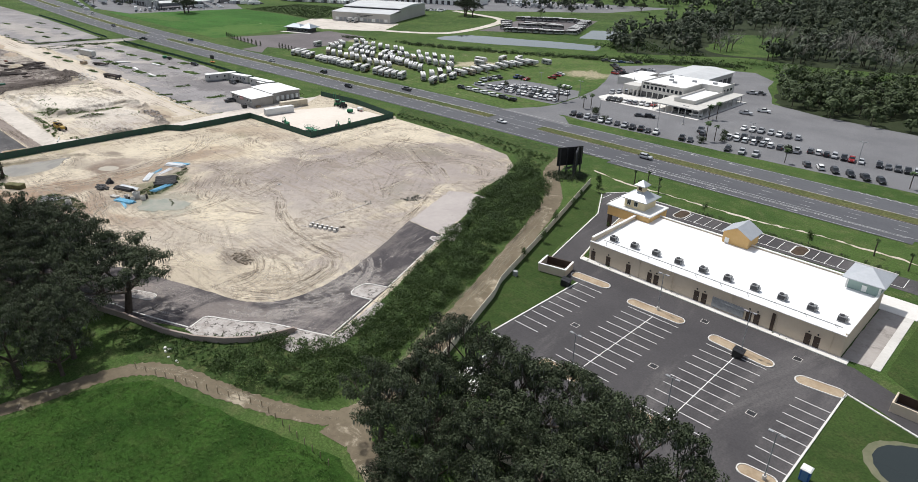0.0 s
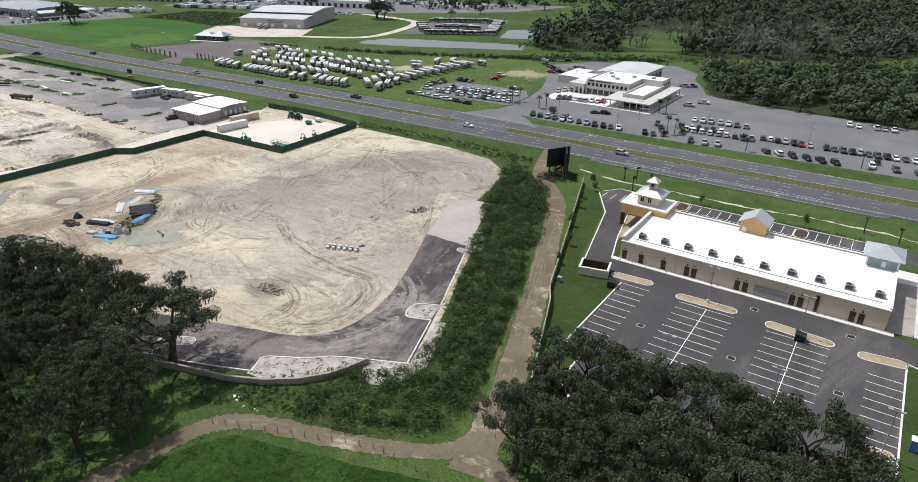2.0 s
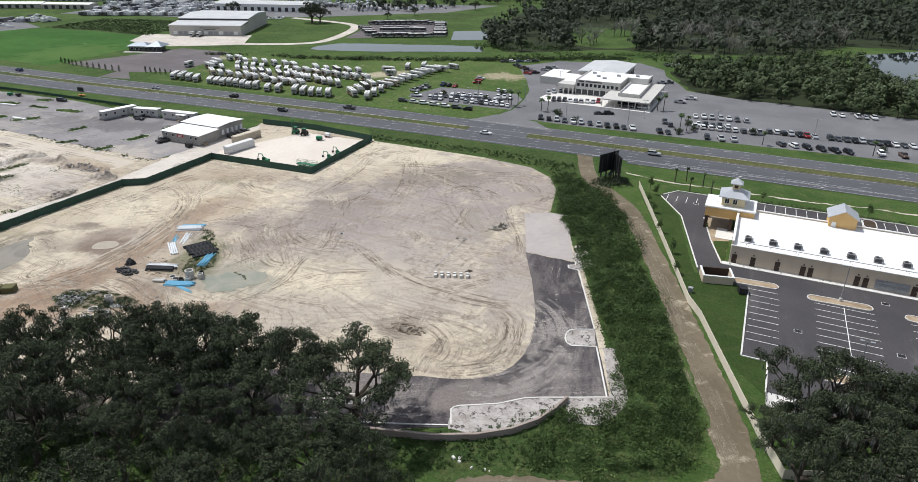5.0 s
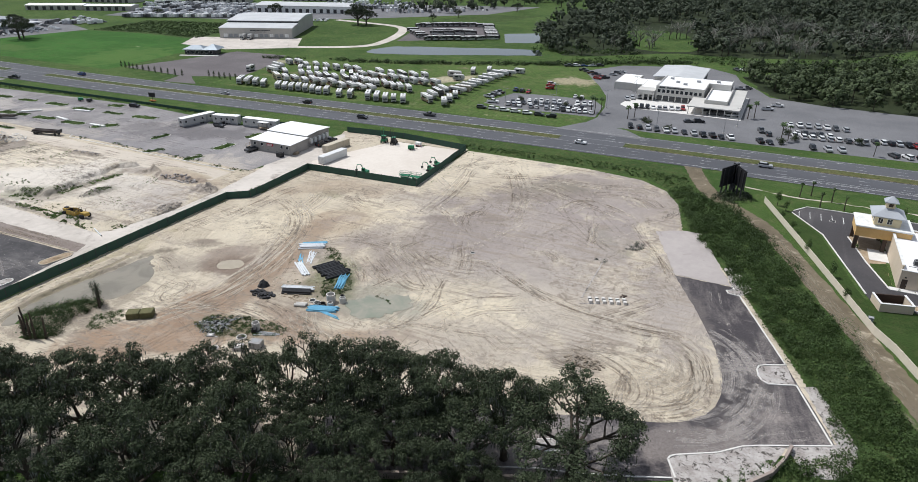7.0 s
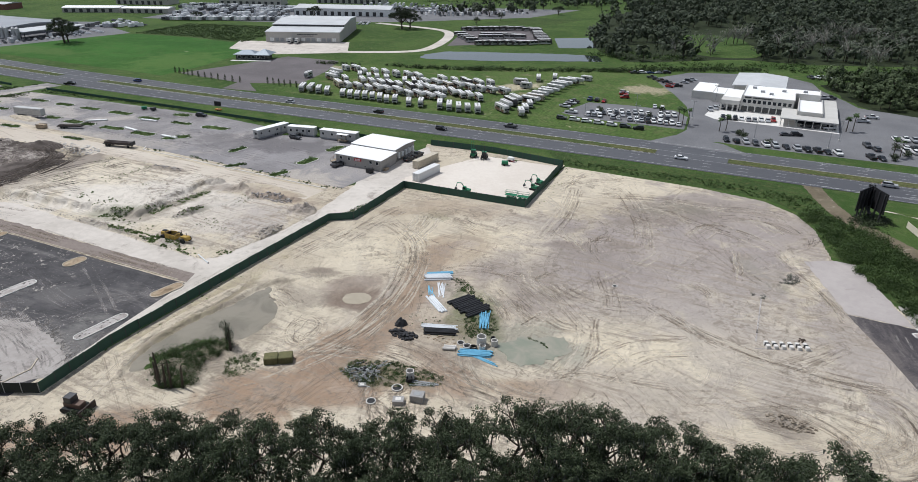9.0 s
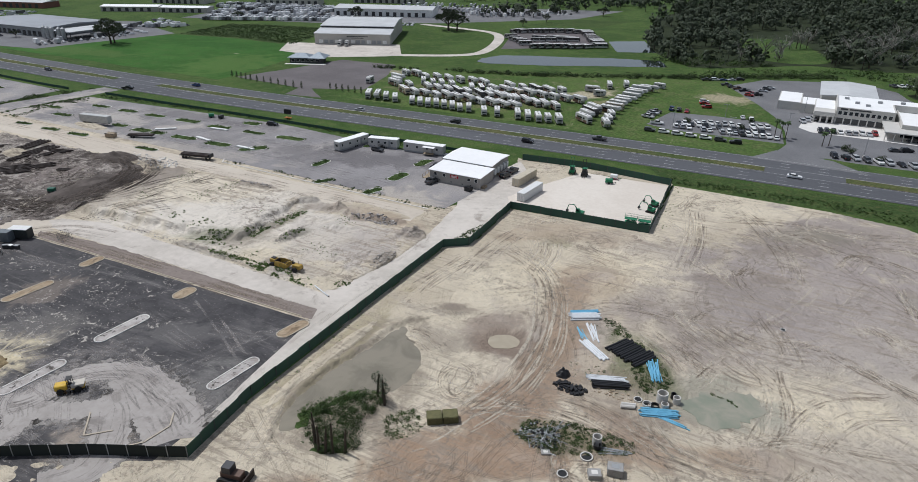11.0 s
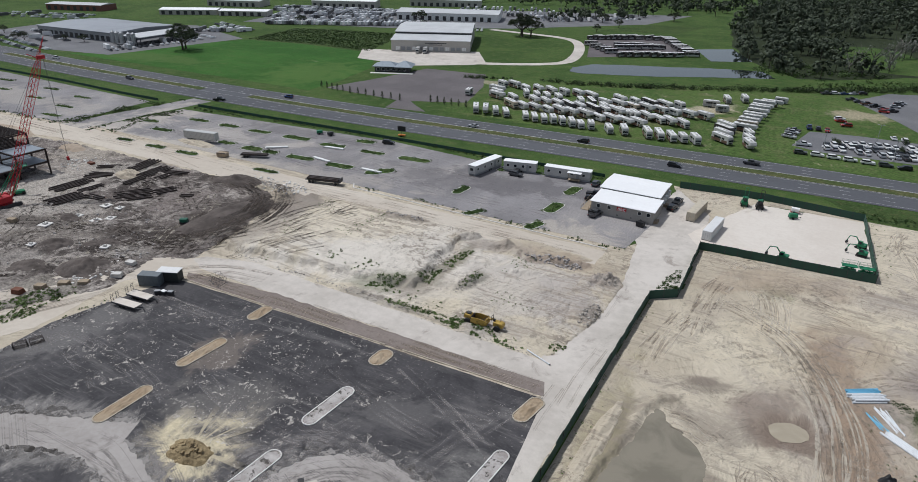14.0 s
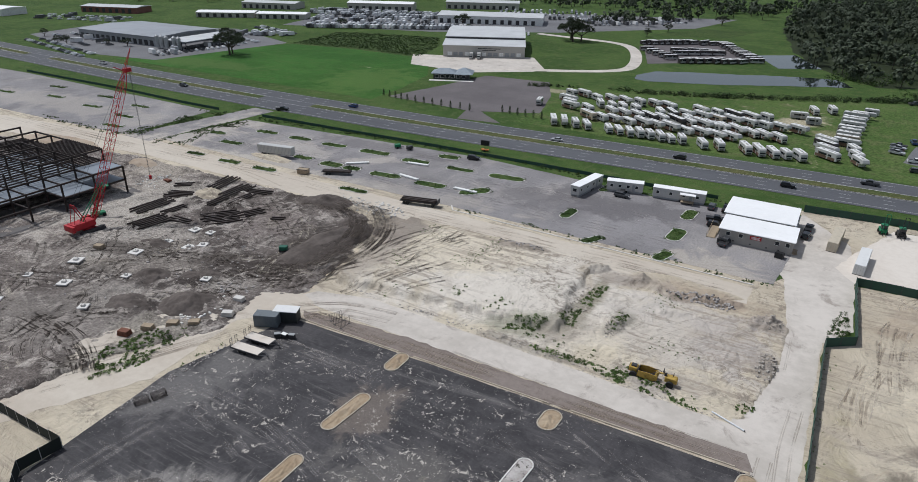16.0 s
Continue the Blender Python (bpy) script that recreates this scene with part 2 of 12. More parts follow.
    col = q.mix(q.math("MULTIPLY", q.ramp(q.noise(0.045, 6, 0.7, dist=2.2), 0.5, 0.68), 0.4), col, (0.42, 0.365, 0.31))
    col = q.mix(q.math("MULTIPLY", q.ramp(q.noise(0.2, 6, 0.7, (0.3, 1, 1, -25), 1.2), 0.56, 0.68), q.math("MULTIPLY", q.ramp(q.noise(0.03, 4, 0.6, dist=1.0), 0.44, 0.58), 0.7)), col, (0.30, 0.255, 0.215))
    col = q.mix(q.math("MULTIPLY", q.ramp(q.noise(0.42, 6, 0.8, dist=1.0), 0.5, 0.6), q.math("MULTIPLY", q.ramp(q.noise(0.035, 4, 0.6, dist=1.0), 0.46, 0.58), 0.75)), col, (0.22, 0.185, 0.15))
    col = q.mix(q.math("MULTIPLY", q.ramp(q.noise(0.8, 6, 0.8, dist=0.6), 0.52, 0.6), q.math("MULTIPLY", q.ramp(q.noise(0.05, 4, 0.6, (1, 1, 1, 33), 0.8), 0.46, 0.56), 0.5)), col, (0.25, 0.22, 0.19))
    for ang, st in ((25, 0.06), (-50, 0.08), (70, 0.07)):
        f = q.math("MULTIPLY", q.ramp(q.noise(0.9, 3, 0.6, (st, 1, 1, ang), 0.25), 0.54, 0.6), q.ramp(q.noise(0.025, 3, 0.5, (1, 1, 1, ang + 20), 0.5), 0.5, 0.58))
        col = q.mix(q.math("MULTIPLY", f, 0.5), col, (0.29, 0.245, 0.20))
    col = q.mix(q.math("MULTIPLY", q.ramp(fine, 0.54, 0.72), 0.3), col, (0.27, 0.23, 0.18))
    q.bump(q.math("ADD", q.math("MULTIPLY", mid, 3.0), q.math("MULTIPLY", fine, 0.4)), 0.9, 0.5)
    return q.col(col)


def soil_mat():
    q = Mat("soil", 0.95, 0, 0.1)
    big, mid, fine = q.noise(0.035, 5, 0.65, dist=1.0), q.noise(0.16, 6, 0.75, dist=0.8), q.noise(1.1, 6, 0.75)
    col = q.mix(q.ramp(big, 0.38, 0.6), (0.075, 0.064, 0.059), (0.20, 0.173, 0.158))
    col = q.mix(q.math("MULTIPLY", q.ramp(mid, 0.48, 0.6), 0.85), col, (0.46, 0.415, 0.375))
    col = q.mix(q.math("MULTIPLY", q.ramp(q.noise(0.5, 6, 0.75, dist=0.8), 0.56, 0.64), 0.7), col, (0.44, 0.40, 0.36))
    col = patches(q, col, ((-428, 66, 16, 26, -25, (0.50, 0.455, 0.405), 0.9), (-412, 50, 8, 7, 0, (0.52, 0.475, 0.425), 0.85), (-430, 84, 18, 9, 10, (0.47, 0.42, 0.37), 0.8), (-398, 48, 22, 12, 20, (0.33, 0.295, 0.26), 0.6), (-425, 84, 16, 8, 10, (0.42, 0.385, 0.34), 0.75), (-446, 93, 14, 8, 10, (0.46, 0.41, 0.35), 0.85), (-404, 46, 14, 5, 20, (0.44, 0.40, 0.36), 0.7), (-384, 57, 7, 4, 30, (0.4, 0.36, 0.33), 0.6), (-364, 49, 7, 4, 20, (0.42, 0.385, 0.345), 0.6), (-383, 33, 9, 5, 20, (0.4, 0.365, 0.33), 0.6), (-362, 76, 10, 22, -10, (0.075, 0.062, 0.055), 0.85), (-380, 100, 14, 6, 5, (0.08, 0.065, 0.056), 0.8), (-382, 80, 12, 10, 0, (0.24, 0.205, 0.19), 0.7), (-416, 58, 17, 15, 10, (0.46, 0.42, 0.375), 0.9), (-385, 20, 22, 12, 20, (0.3, 0.27, 0.245), 0.6), (-364, 24, 8, 14, -20, (0.36, 0.33, 0.28), 0.6), (-404, 48, 12, 4, 10, (0.07, 0.058, 0.052), 0.7), (-375, 58, 10, 4, 20, (0.075, 0.062, 0.055), 0.7)))
    col = q.mix(q.math("MULTIPLY", q.ramp(fine, 0.48, 0.75), 0.5), col, (0.085, 0.07, 0.062))
    w = q.ramp(q.bands(40, 0.45, 14.0), 0.78, 0.96)
    w = q.math("MULTIPLY", w, q.ramp(q.noise(0.045, 3, 0.5), 0.45, 0.6))
    col = q.mix(q.math("MULTIPLY", w, 0.6), col, (0.08, 0.066, 0.058))
    col = q.grain(col, 2.0, 0.6, 1.35)
    q.bump(q.math("ADD", q.math("MULTIPLY", mid, 2.5), fine), 0.9, 0.4)
    return q.col(col)


def dusty_asphalt(name, a, b, dust, amount=(0.56, 0.7), streak=(1, 0.25, 1, 20), s1=0.06, stains=(), flecks=True, speck=0.2):
    """Asphalt under drifts of pale dust and wheel marks."""
    q = Mat(name, 0.9, 0, 0.2)
    fine = q.noise(2.5, 6, 0.75)
    col = q.mix(q.ramp(q.math("ADD", q.math("MULTIPLY", q.noise(0.05, 5, 0.6), 0.7), q.math("MULTIPLY", fine, 0.3)), 0.35, 0.65), a, b)
    d = q.ramp(q.noise(s1, 7, 0.72, streak, 0.8), *amount)
    e = q.math("MULTIPLY", q.ramp(q.noise(0.4, 6, 0.75, dist=1.2), 0.6, 0.72), q.ramp(q.noise(0.04, 3, 0.5), 0.48, 0.62))
    col = q.mix(q.math("MULTIPLY", q.math("MAXIMUM", q.math("MULTIPLY", d, 0.7), q.math("MULTIPLY", e, 0.8)), q.ramp(fine, 0.25, 0.6)), col, dust)
    if stains:
        col = patches(q, col, stains, 1.6)
    if stains and flecks:
        col = q.mix(q.math("MULTIPLY", q.ramp(q.noise(0.9, 4, 0.7, dist=0.4), 0.59, 0.64), q.math("MULTIPLY", q.ramp(q.noise(0.06, 4, 0.6, dist=0.5), 0.55, 0.66), 0.8)), col, (0.50, 0.46, 0.41))
        col = q.mix(q.math("MULTIPLY", q.ramp(q.noise(0.5, 5, 0.75, (0.1, 1, 1, -24), 0.3), 0.6, 0.7), q.math("MULTIPLY", q.ramp(q.noise(0.05, 3, 0.5), 0.4, 0.6), 0.6)), col, dust)
    col = q.mix(q.math("MULTIPLY", q.ramp(q.noise(1.7, 5, 0.8), 0.54, 0.72), 0.3), col, tuple(v * 0.55 for v in a))
    col = q.grain(col, 2.2, 1 - speck, 1 + speck)
    q.bump(fine, 0.25, 0.03)
    return q.col(col)


def grass_mat(name, a, b, c, s=0.03, bump=0.6, fine_scale=1.6, bare=None, stains=(), speck=0.38):
    q = Mat(name, 0.95, 0, 0.08)
    big, mid, fine = q.noise(s, 5, 0.65, dist=0.6), q.noise(s * 7, 6, 0.72), q.noise(fine_scale, 6, 0.8)
    col = q.mix(q.ramp(big, 0.36, 0.64), a, b)
    col = q.mix(q.math("MULTIPLY", q.ramp(mid, 0.46, 0.68), 0.75), col, c)
    col = q.mix(q.math("MULTIPLY", q.ramp(fine, 0.46, 0.7), 0.55), col, tuple(v * 0.45 for v in a))
    if bare:
        col = q.mix(q.math("MULTIPLY", q.ramp(q.noise(s * 3.1, 6, 0.7, dist=1.0), 0.62, 0.72), 0.8), col, bare)
    if stains:
        col = patches(q, col, stains)
    col = q.grain(col, fine_scale * 1.7, 1 - speck, 1 + speck)
    q.bump(q.math("ADD", fine, q.math("MULTIPLY", mid, 1.5)), bump, 0.25)
    return q.col(col)


def leaf_mat(name, a, b, rough=0.6, crowns=0.0):
    q = Mat(name, rough, 0, 0.15)
    g = q.t.nodes.new("ShaderNodeNewGeometry")
    col = q.mix(q.math("ADD", q.math("MULTIPLY", g.outputs["Random Per Island"], 1 - crowns), q.math("MULTIPLY", q.ramp(q.noise(0.1, 3, 0.5), 0.36, 0.64), crowns)), a, b)     # single leaves or whole crowns vary
    col = q.mix(q.math("MULTIPLY", q.ramp(q.noise(0.12, 4, 0.6), 0.4, 0.65), 0.6), col, tuple(v * 0.55 for v in a))
    col = q.mix(q.math("MULTIPLY", q.ramp(q.noise(0.42, 4, 0.65, dist=0.5), 0.5, 0.66), 0.5), col, tuple(v * 1.25 for v in b))
    return q.col(col)


def glass_mat(name, c=(0.02, 0.025, 0.03), rough=0.08):
    q = Mat(name, rough, 0, 0.5)
    return q.col(c)


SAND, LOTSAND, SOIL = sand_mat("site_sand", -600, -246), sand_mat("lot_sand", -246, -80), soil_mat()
GRASS = grass_mat("grass_verge", (0.044, 0.082, 0.022), (0.07, 0.114, 0.032), (0.105, 0.125, 0.05))
MEADOW = grass_mat("meadow_grass", (0.021, 0.054, 0.010), (0.042, 0.094, 0.018), (0.052, 0.082, 0.022), 0.06, 1.3, 1.0, speck=0.3)
FIELD = grass_mat("green_field", (0.036, 0.1, 0.02), (0.052, 0.134, 0.028), (0.07, 0.12, 0.034), 0.02, 0.5, 0.9, None, ((-480, 250, 30, 40, 20, (0.085, 0.145, 0.04), 0.7), (-600, 235, 60, 14, 5, (0.08, 0.13, 0.04), 0.7), (-540, 300, 40, 12, 10, (0.03, 0.088, 0.018), 0.6), (-505, 282, 3, 1.5, 0, (0.3, 0.3, 0.2), 0.7)), speck=0.28)
ROUGH = grass_mat("rough_grass", (0.04, 0.075, 0.022), (0.07, 0.11, 0.034), (0.12, 0.125, 0.055), 0.05, 0.9, 0.7, (0.33, 0.29, 0.22))
SCRUB = grass_mat("scrub_ground", (0.04, 0.07, 0.022), (0.06, 0.095, 0.03), (0.10, 0.105, 0.045), 0.06, 0.9, 0.7)
RVGRASS = grass_mat("worn_grass", (0.06, 0.105, 0.028), (0.09, 0.135, 0.04), (0.13, 0.14, 0.065), 0.02, 0.4, 0.5, (0.36, 0.31, 0.22), ((-268, 284, 9, 20, -25, (0.42, 0.37, 0.27), 0.85), (-206, 312, 14, 12, 0, (0.36, 0.31, 0.22), 0.8), (-320, 246, 40, 18, 0, (0.17, 0.16, 0.085), 0.6), (-255, 262, 8, 16, 0, (0.26, 0.23, 0.14), 0.6), (-380, 285, 20, 5, 10, (0.38, 0.33, 0.25), 0.6)))
LAWN = grass_mat("lawn", (0.034, 0.06, 0.017), (0.047, 0.078, 0.022), (0.062, 0.078, 0.028), 0.05, 0.4, 1.5, speck=0.2)
MEDIAN = grass_mat("median_grass", (0.06, 0.085, 0.03), (0.10, 0.105, 0.045), (0.13, 0.12, 0.06), 0.03, 0.4, 0.8)
HIGHWAY = mottled("highway_asphalt", (0.082, 0.084, 0.094), (0.11, 0.113, 0.124), (0.066, 0.068, 0.077), 0.03, 0.8, 0.85, 0.1, 0.02, stretch=(0.12, 1, 1))
NEWASPH = dusty_asphalt("plaza_asphalt", (0.057, 0.054, 0.057), (0.08, 0.075, 0.078), (0.20, 0.188, 0.182), (0.5, 0.76), speck=0.08)
LOTASPH = dusty_asphalt("lot_asphalt", (0.05, 0.045, 0.049), (0.078, 0.07, 0.074), (0.3, 0.268, 0.25), (0.46, 0.68), (1, 0.35, 1, 60), 0.09, ((-97, 60, 6, 3, 30, (0.28, 0.248, 0.23), 0.65), (-110, 47, 12, 5, 35, (0.24, 0.21, 0.194), 0.65), (-128, 36, 12, 5, 25, (0.25, 0.218, 0.2), 0.75), (-112, 84, 3, 20, 22, (0.17, 0.15, 0.14), 0.5), (-145, 30, 12, 6, 25, (0.22, 0.19, 0.17), 0.8)))
def site_asphalt():
    """Black asphalt under swirled streaks of dust, flung fill and pale flecks."""
    q = Mat("site_asphalt", 0.8, 0, 0.3)
    fine, mid = q.noise(2.5, 6, 0.75), q.noise(0.12, 6, 0.7, dist=1.2)
    col = q.mix(q.ramp(mid, 0.36, 0.64), (0.036, 0.034, 0.037), (0.066, 0.062, 0.065))
    for ang, st, sc, lo, hi, k in ((-24, 0.12, 0.16, 0.5, 0.72, 0.6), (-14, 0.08, 0.5, 0.54, 0.72, 0.5), (62, 0.1, 0.45, 0.58, 0.74, 0.4), (-32, 0.05, 1.6, 0.55, 0.7, 0.4)):
        f = q.math("MULTIPLY", q.ramp(q.noise(sc, 6, 0.68, (st, 1, 1, ang), 0.6), lo, hi), q.ramp(q.noise(0.045, 4, 0.6, (1, 1, 1, ang), 0.8), 0.4, 0.62))
        col = q.mix(q.math("MULTIPLY", f, k), col, (0.24, 0.225, 0.215))
    col = patches(q, col, ((-318, 2, 14, 6, 20, (0.30, 0.28, 0.262), 0.6), (-341, 20, 6, 14, -5, (0.17, 0.16, 0.155), 0.6), (-312, 31, 5, 7, 0, (0.2, 0.165, 0.14), 0.6), (-301, 20, 10, 7, 20, (0.14, 0.13, 0.122), 0.7), (-262, 8, 9, 7, 0, (0.31, 0.26, 0.215), 0.9), (-254, 24, 7, 9, 0, (0.2, 0.19, 0.18), 0.6), (-272, 34, 16, 4, 35, (0.13, 0.122, 0.12), 0.6),
                           (-296, 11, 10, 7, 30, (0.36, 0.32, 0.25), 0.7), (-295.4, 10.6, 6.5, 5, 30, (0.6, 0.52, 0.35), 0.95)), 1.7)
    near = q.ramp(q.noise(0.06, 4, 0.6, (0.6, 1, 1, -30), 0.8), 0.47, 0.58)
    fl = q.math("MULTIPLY", q.ramp(q.noise(0.6, 5, 0.75, dist=1.0), 0.57, 0.64), near)
    col = q.mix(q.math("MULTIPLY", fl, 0.85), col, (0.52, 0.48, 0.43))
    fl = q.math("MULTIPLY", q.ramp(q.noise(2.2, 3, 0.7), 0.66, 0.7), q.ramp(q.noise(0.1, 4, 0.6, dist=0.6), 0.45, 0.58))
    col = q.mix(q.math("MULTIPLY", fl, 0.8), col, (0.5, 0.47, 0.43))
    dist_ = q.rings((-295.4, 10.6, 0), 0.1)[1]
    ray = q.t.nodes.new("ShaderNodeTexGradient")          # fill flung out in rays
    ray.gradient_type = "RADIAL"
    mp = q.t.nodes.new("ShaderNodeMapping")
    mp.inputs["Location"].default_value = (295.4, -10.6, 0)
    q.ln(q.pos(), mp.inputs["Vector"])
    q.ln(mp.outputs["Vector"], ray.inputs["Vector"])
    nd = q.n("ShaderNodeTexNoise", Scale=26.0, Detail=3.0, Roughness=0.6)
    nd.noise_dimensions = "1D"
    q.ln(ray.outputs["Fac"], nd.inputs["W"])
    f = q.math("MULTIPLY", q.ramp(nd.outputs["Fac"], 0.5, 0.62), q.math("SUBTRACT", 1.0, q.ramp(dist_, 4.5, 11.0)))
    col = q.mix(q.math("MULTIPLY", f, 0.8), col, (0.5, 0.43, 0.3))
    col = q.mix(q.math("MULTIPLY", q.ramp(q.noise(1.7, 5, 0.8), 0.54, 0.72), 0.3), col, (0.022, 0.021, 0.023))
    col = q.grain(col, 2.2, 0.86, 1.14)
    q.bump(fine, 0.25, 0.03)
    return q.col(col)


SITEASPH = site_asphalt()
GREYLOT = dusty_asphalt("grey_lot_asphalt", (0.185, 0.175, 0.179), (0.27, 0.257, 0.26), (0.40, 0.37, 0.342), (0.48, 0.68), (1, 0.4, 1, 8), 0.04, ((-440, 116, 60, 5, 2, (0.46, 0.42, 0.37), 0.8), (-470, 135, 14, 30, 0, (0.44, 0.40, 0.355), 0.7), (-425, 136, 22, 7, 5, (0.42, 0.385, 0.35), 0.6), (-392, 140, 14, 4, 30, (0.44, 0.40, 0.36), 0.6), (-370, 120, 40, 5, 3, (0.36, 0.33, 0.30), 0.6), (-300, 146, 30, 10, 5, (0.13, 0.122, 0.126), 0.7), (-330, 138, 25, 8, 5, (0.15, 0.14, 0.145), 0.6), (-395, 155, 40, 5, 5, (0.15, 0.14, 0.145), 0.6), (-270, 120, 12, 8, 0, (0.42, 0.38, 0.335), 0.8), (-560, 130, 60, 12, 0, (0.36, 0.33, 0.30), 0.6)), False)
DEALASPH = dusty_asphalt("dealer_asphalt", (0.14, 0.14, 0.148), (0.185, 0.185, 0.193), (0.25, 0.245, 0.24), (0.55, 0.75), (1, 0.3, 1, 8), 0.04)
HUTASPH = dusty_asphalt("brown_grey_asphalt", (0.115, 0.103, 0.106), (0.15, 0.135, 0.138), (0.21, 0.19, 0.187), (0.58, 0.75))
PALECON = mottled("dusty_concrete_road", (0.46, 0.42, 0.375), (0.60, 0.552, 0.50), (0.35, 0.31, 0.275), 0.07, 0.5, 0.95, 0.35, 0.08, ck=(0.54, 0.7))
APRON = mottled("dusty_road_base", (0.36, 0.325, 0.31), (0.43, 0.39, 0.37), (0.29, 0.26, 0.245), 0.08, 0.6, 0.95, 0.3, 0.05)
CREAM = mottled("crushed_shell", (0.60, 0.54, 0.475), (0.68, 0.625, 0.56), (0.52, 0.465, 0.40), 0.05, 0.8, 0.95, 0.25, 0.05)
DIRT = mottled("dirt_track", (0.12, 0.098, 0.067), (0.18, 0.15, 0.106), (0.36, 0.315, 0.24), 0.09, 0.9, 0.95, 0.7, 0.12, ck=(0.55, 0.68))
SANDROAD = mottled("sandy_road", (0.49, 0.43, 0.36), (0.58, 0.525, 0.45), (0.38, 0.33, 0.275), 0.05, 0.7, 0.95, 0.5, 0.12, stretch=(0.3, 1, 1))
REDDIRT = mottled("red_brown_dirt", (0.32, 0.25, 0.185), (0.42, 0.345, 0.27), (0.24, 0.185, 0.14), 0.07, 0.9, 0.95, 0.7, 0.15)
MULCH = mottled("island_mulch", (0.29, 0.215, 0.14), (0.41, 0.33, 0.235), (0.19, 0.15, 0.115), 0.3, 2.0, 0.95, 0.6, 0.08)
ROCKY = mottled("rubble_ground", (0.30, 0.27, 0.25), (0.5, 0.47, 0.45), (0.09, 0.08, 0.072), 0.4, 2.5, 0.95, 0.9, 0.15, ck=(0.54, 0.6))
KERB = mottled("kerb_concrete", (0.62, 0.60, 0.57), (0.70, 0.68, 0.65), (0.5, 0.48, 0.45), 0.2, 2.0, 0.9, 0.2, 0.02)
CONCRETE = mottled("concrete", (0.52, 0.50, 0.47), (0.62, 0.60, 0.57), (0.42, 0.40, 0.37), 0.15, 1.5, 0.9, 0.2, 0.02)
LINE = mottled("road_paint", (0.74, 0.74, 0.72), (0.80, 0.80, 0.79), (0.55, 0.55, 0.55), 0.4, 3.0, 0.7, 0.0)
WORNLINE = mottled("worn_road_paint", (0.36, 0.36, 0.36), (0.55, 0.55, 0.55), (0.2, 0.2, 0.21), 0.1, 1.5, 0.8, 0.0, ck=(0.5, 0.66))
YLINE = mottled("yellow_road_paint", (0.36, 0.30, 0.20), (0.42, 0.355, 0.25), (0.27, 0.24, 0.19), 0.4, 3.0, 0.7, 0.0)
# near-black tones carry the shade under the far trees
WOODSHADE = mottled("shaded_woodland_floor", (0.016, 0.024, 0.009), (0.03, 0.04, 0.016), (0.045, 0.055, 0.025), 0.06, 0.5, 0.95, 0.6, 0.2)


def rut_mat(name, c, strength=0.7, scale=0.45):
    """Broken, faint wheel ruts: patches of tint that let the ground show through."""
    q = Mat(name, 0.95, 0, 0.1)
    f = q.math("MULTIPLY", q.ramp(q.noise(scale, 5, 0.7), 0.4, 0.58), strength)
    q.ln(q.math("MULTIPLY", f, q.ramp(q.noise(1.2, 4, 0.7), 0.2, 0.5)), q.b.inputs["Alpha"])
    q.bump(q.noise(2.5, 4, 0.7), 0.6, 0.1)
    return q.col(c)


RUTDARK = rut_mat("dark_ruts", (0.28, 0.23, 0.18), 0.27, 0.06)
RUTDEEP = rut_mat("damp_ruts", (0.29, 0.24, 0.19), 0.33, 0.2)
RUTPALE = rut_mat("pale_ruts", (0.66, 0.595, 0.49), 0.5, 0.06)
RUTTRACK = rut_mat("track_ruts", (0.33, 0.285, 0.21), 0.4, 0.1)
RUTSOIL = rut_mat("soil_ruts", (0.07, 0.058, 0.05), 0.7, 0.08)
RUTROAD = rut_mat("road_dust_arcs", (0.42, 0.385, 0.36), 0.5, 0.14)
RUTDUST = rut_mat("dust_ruts", (0.38, 0.35, 0.335), 0.3, 0.12)
DUST = mottled("grey_dust", (0.31, 0.284, 0.265), (0.40, 0.37, 0.348), (0.23, 0.208, 0.194), 0.11, 1.0, 0.95, 0.5, 0.1, ck=(0.52, 0.7))


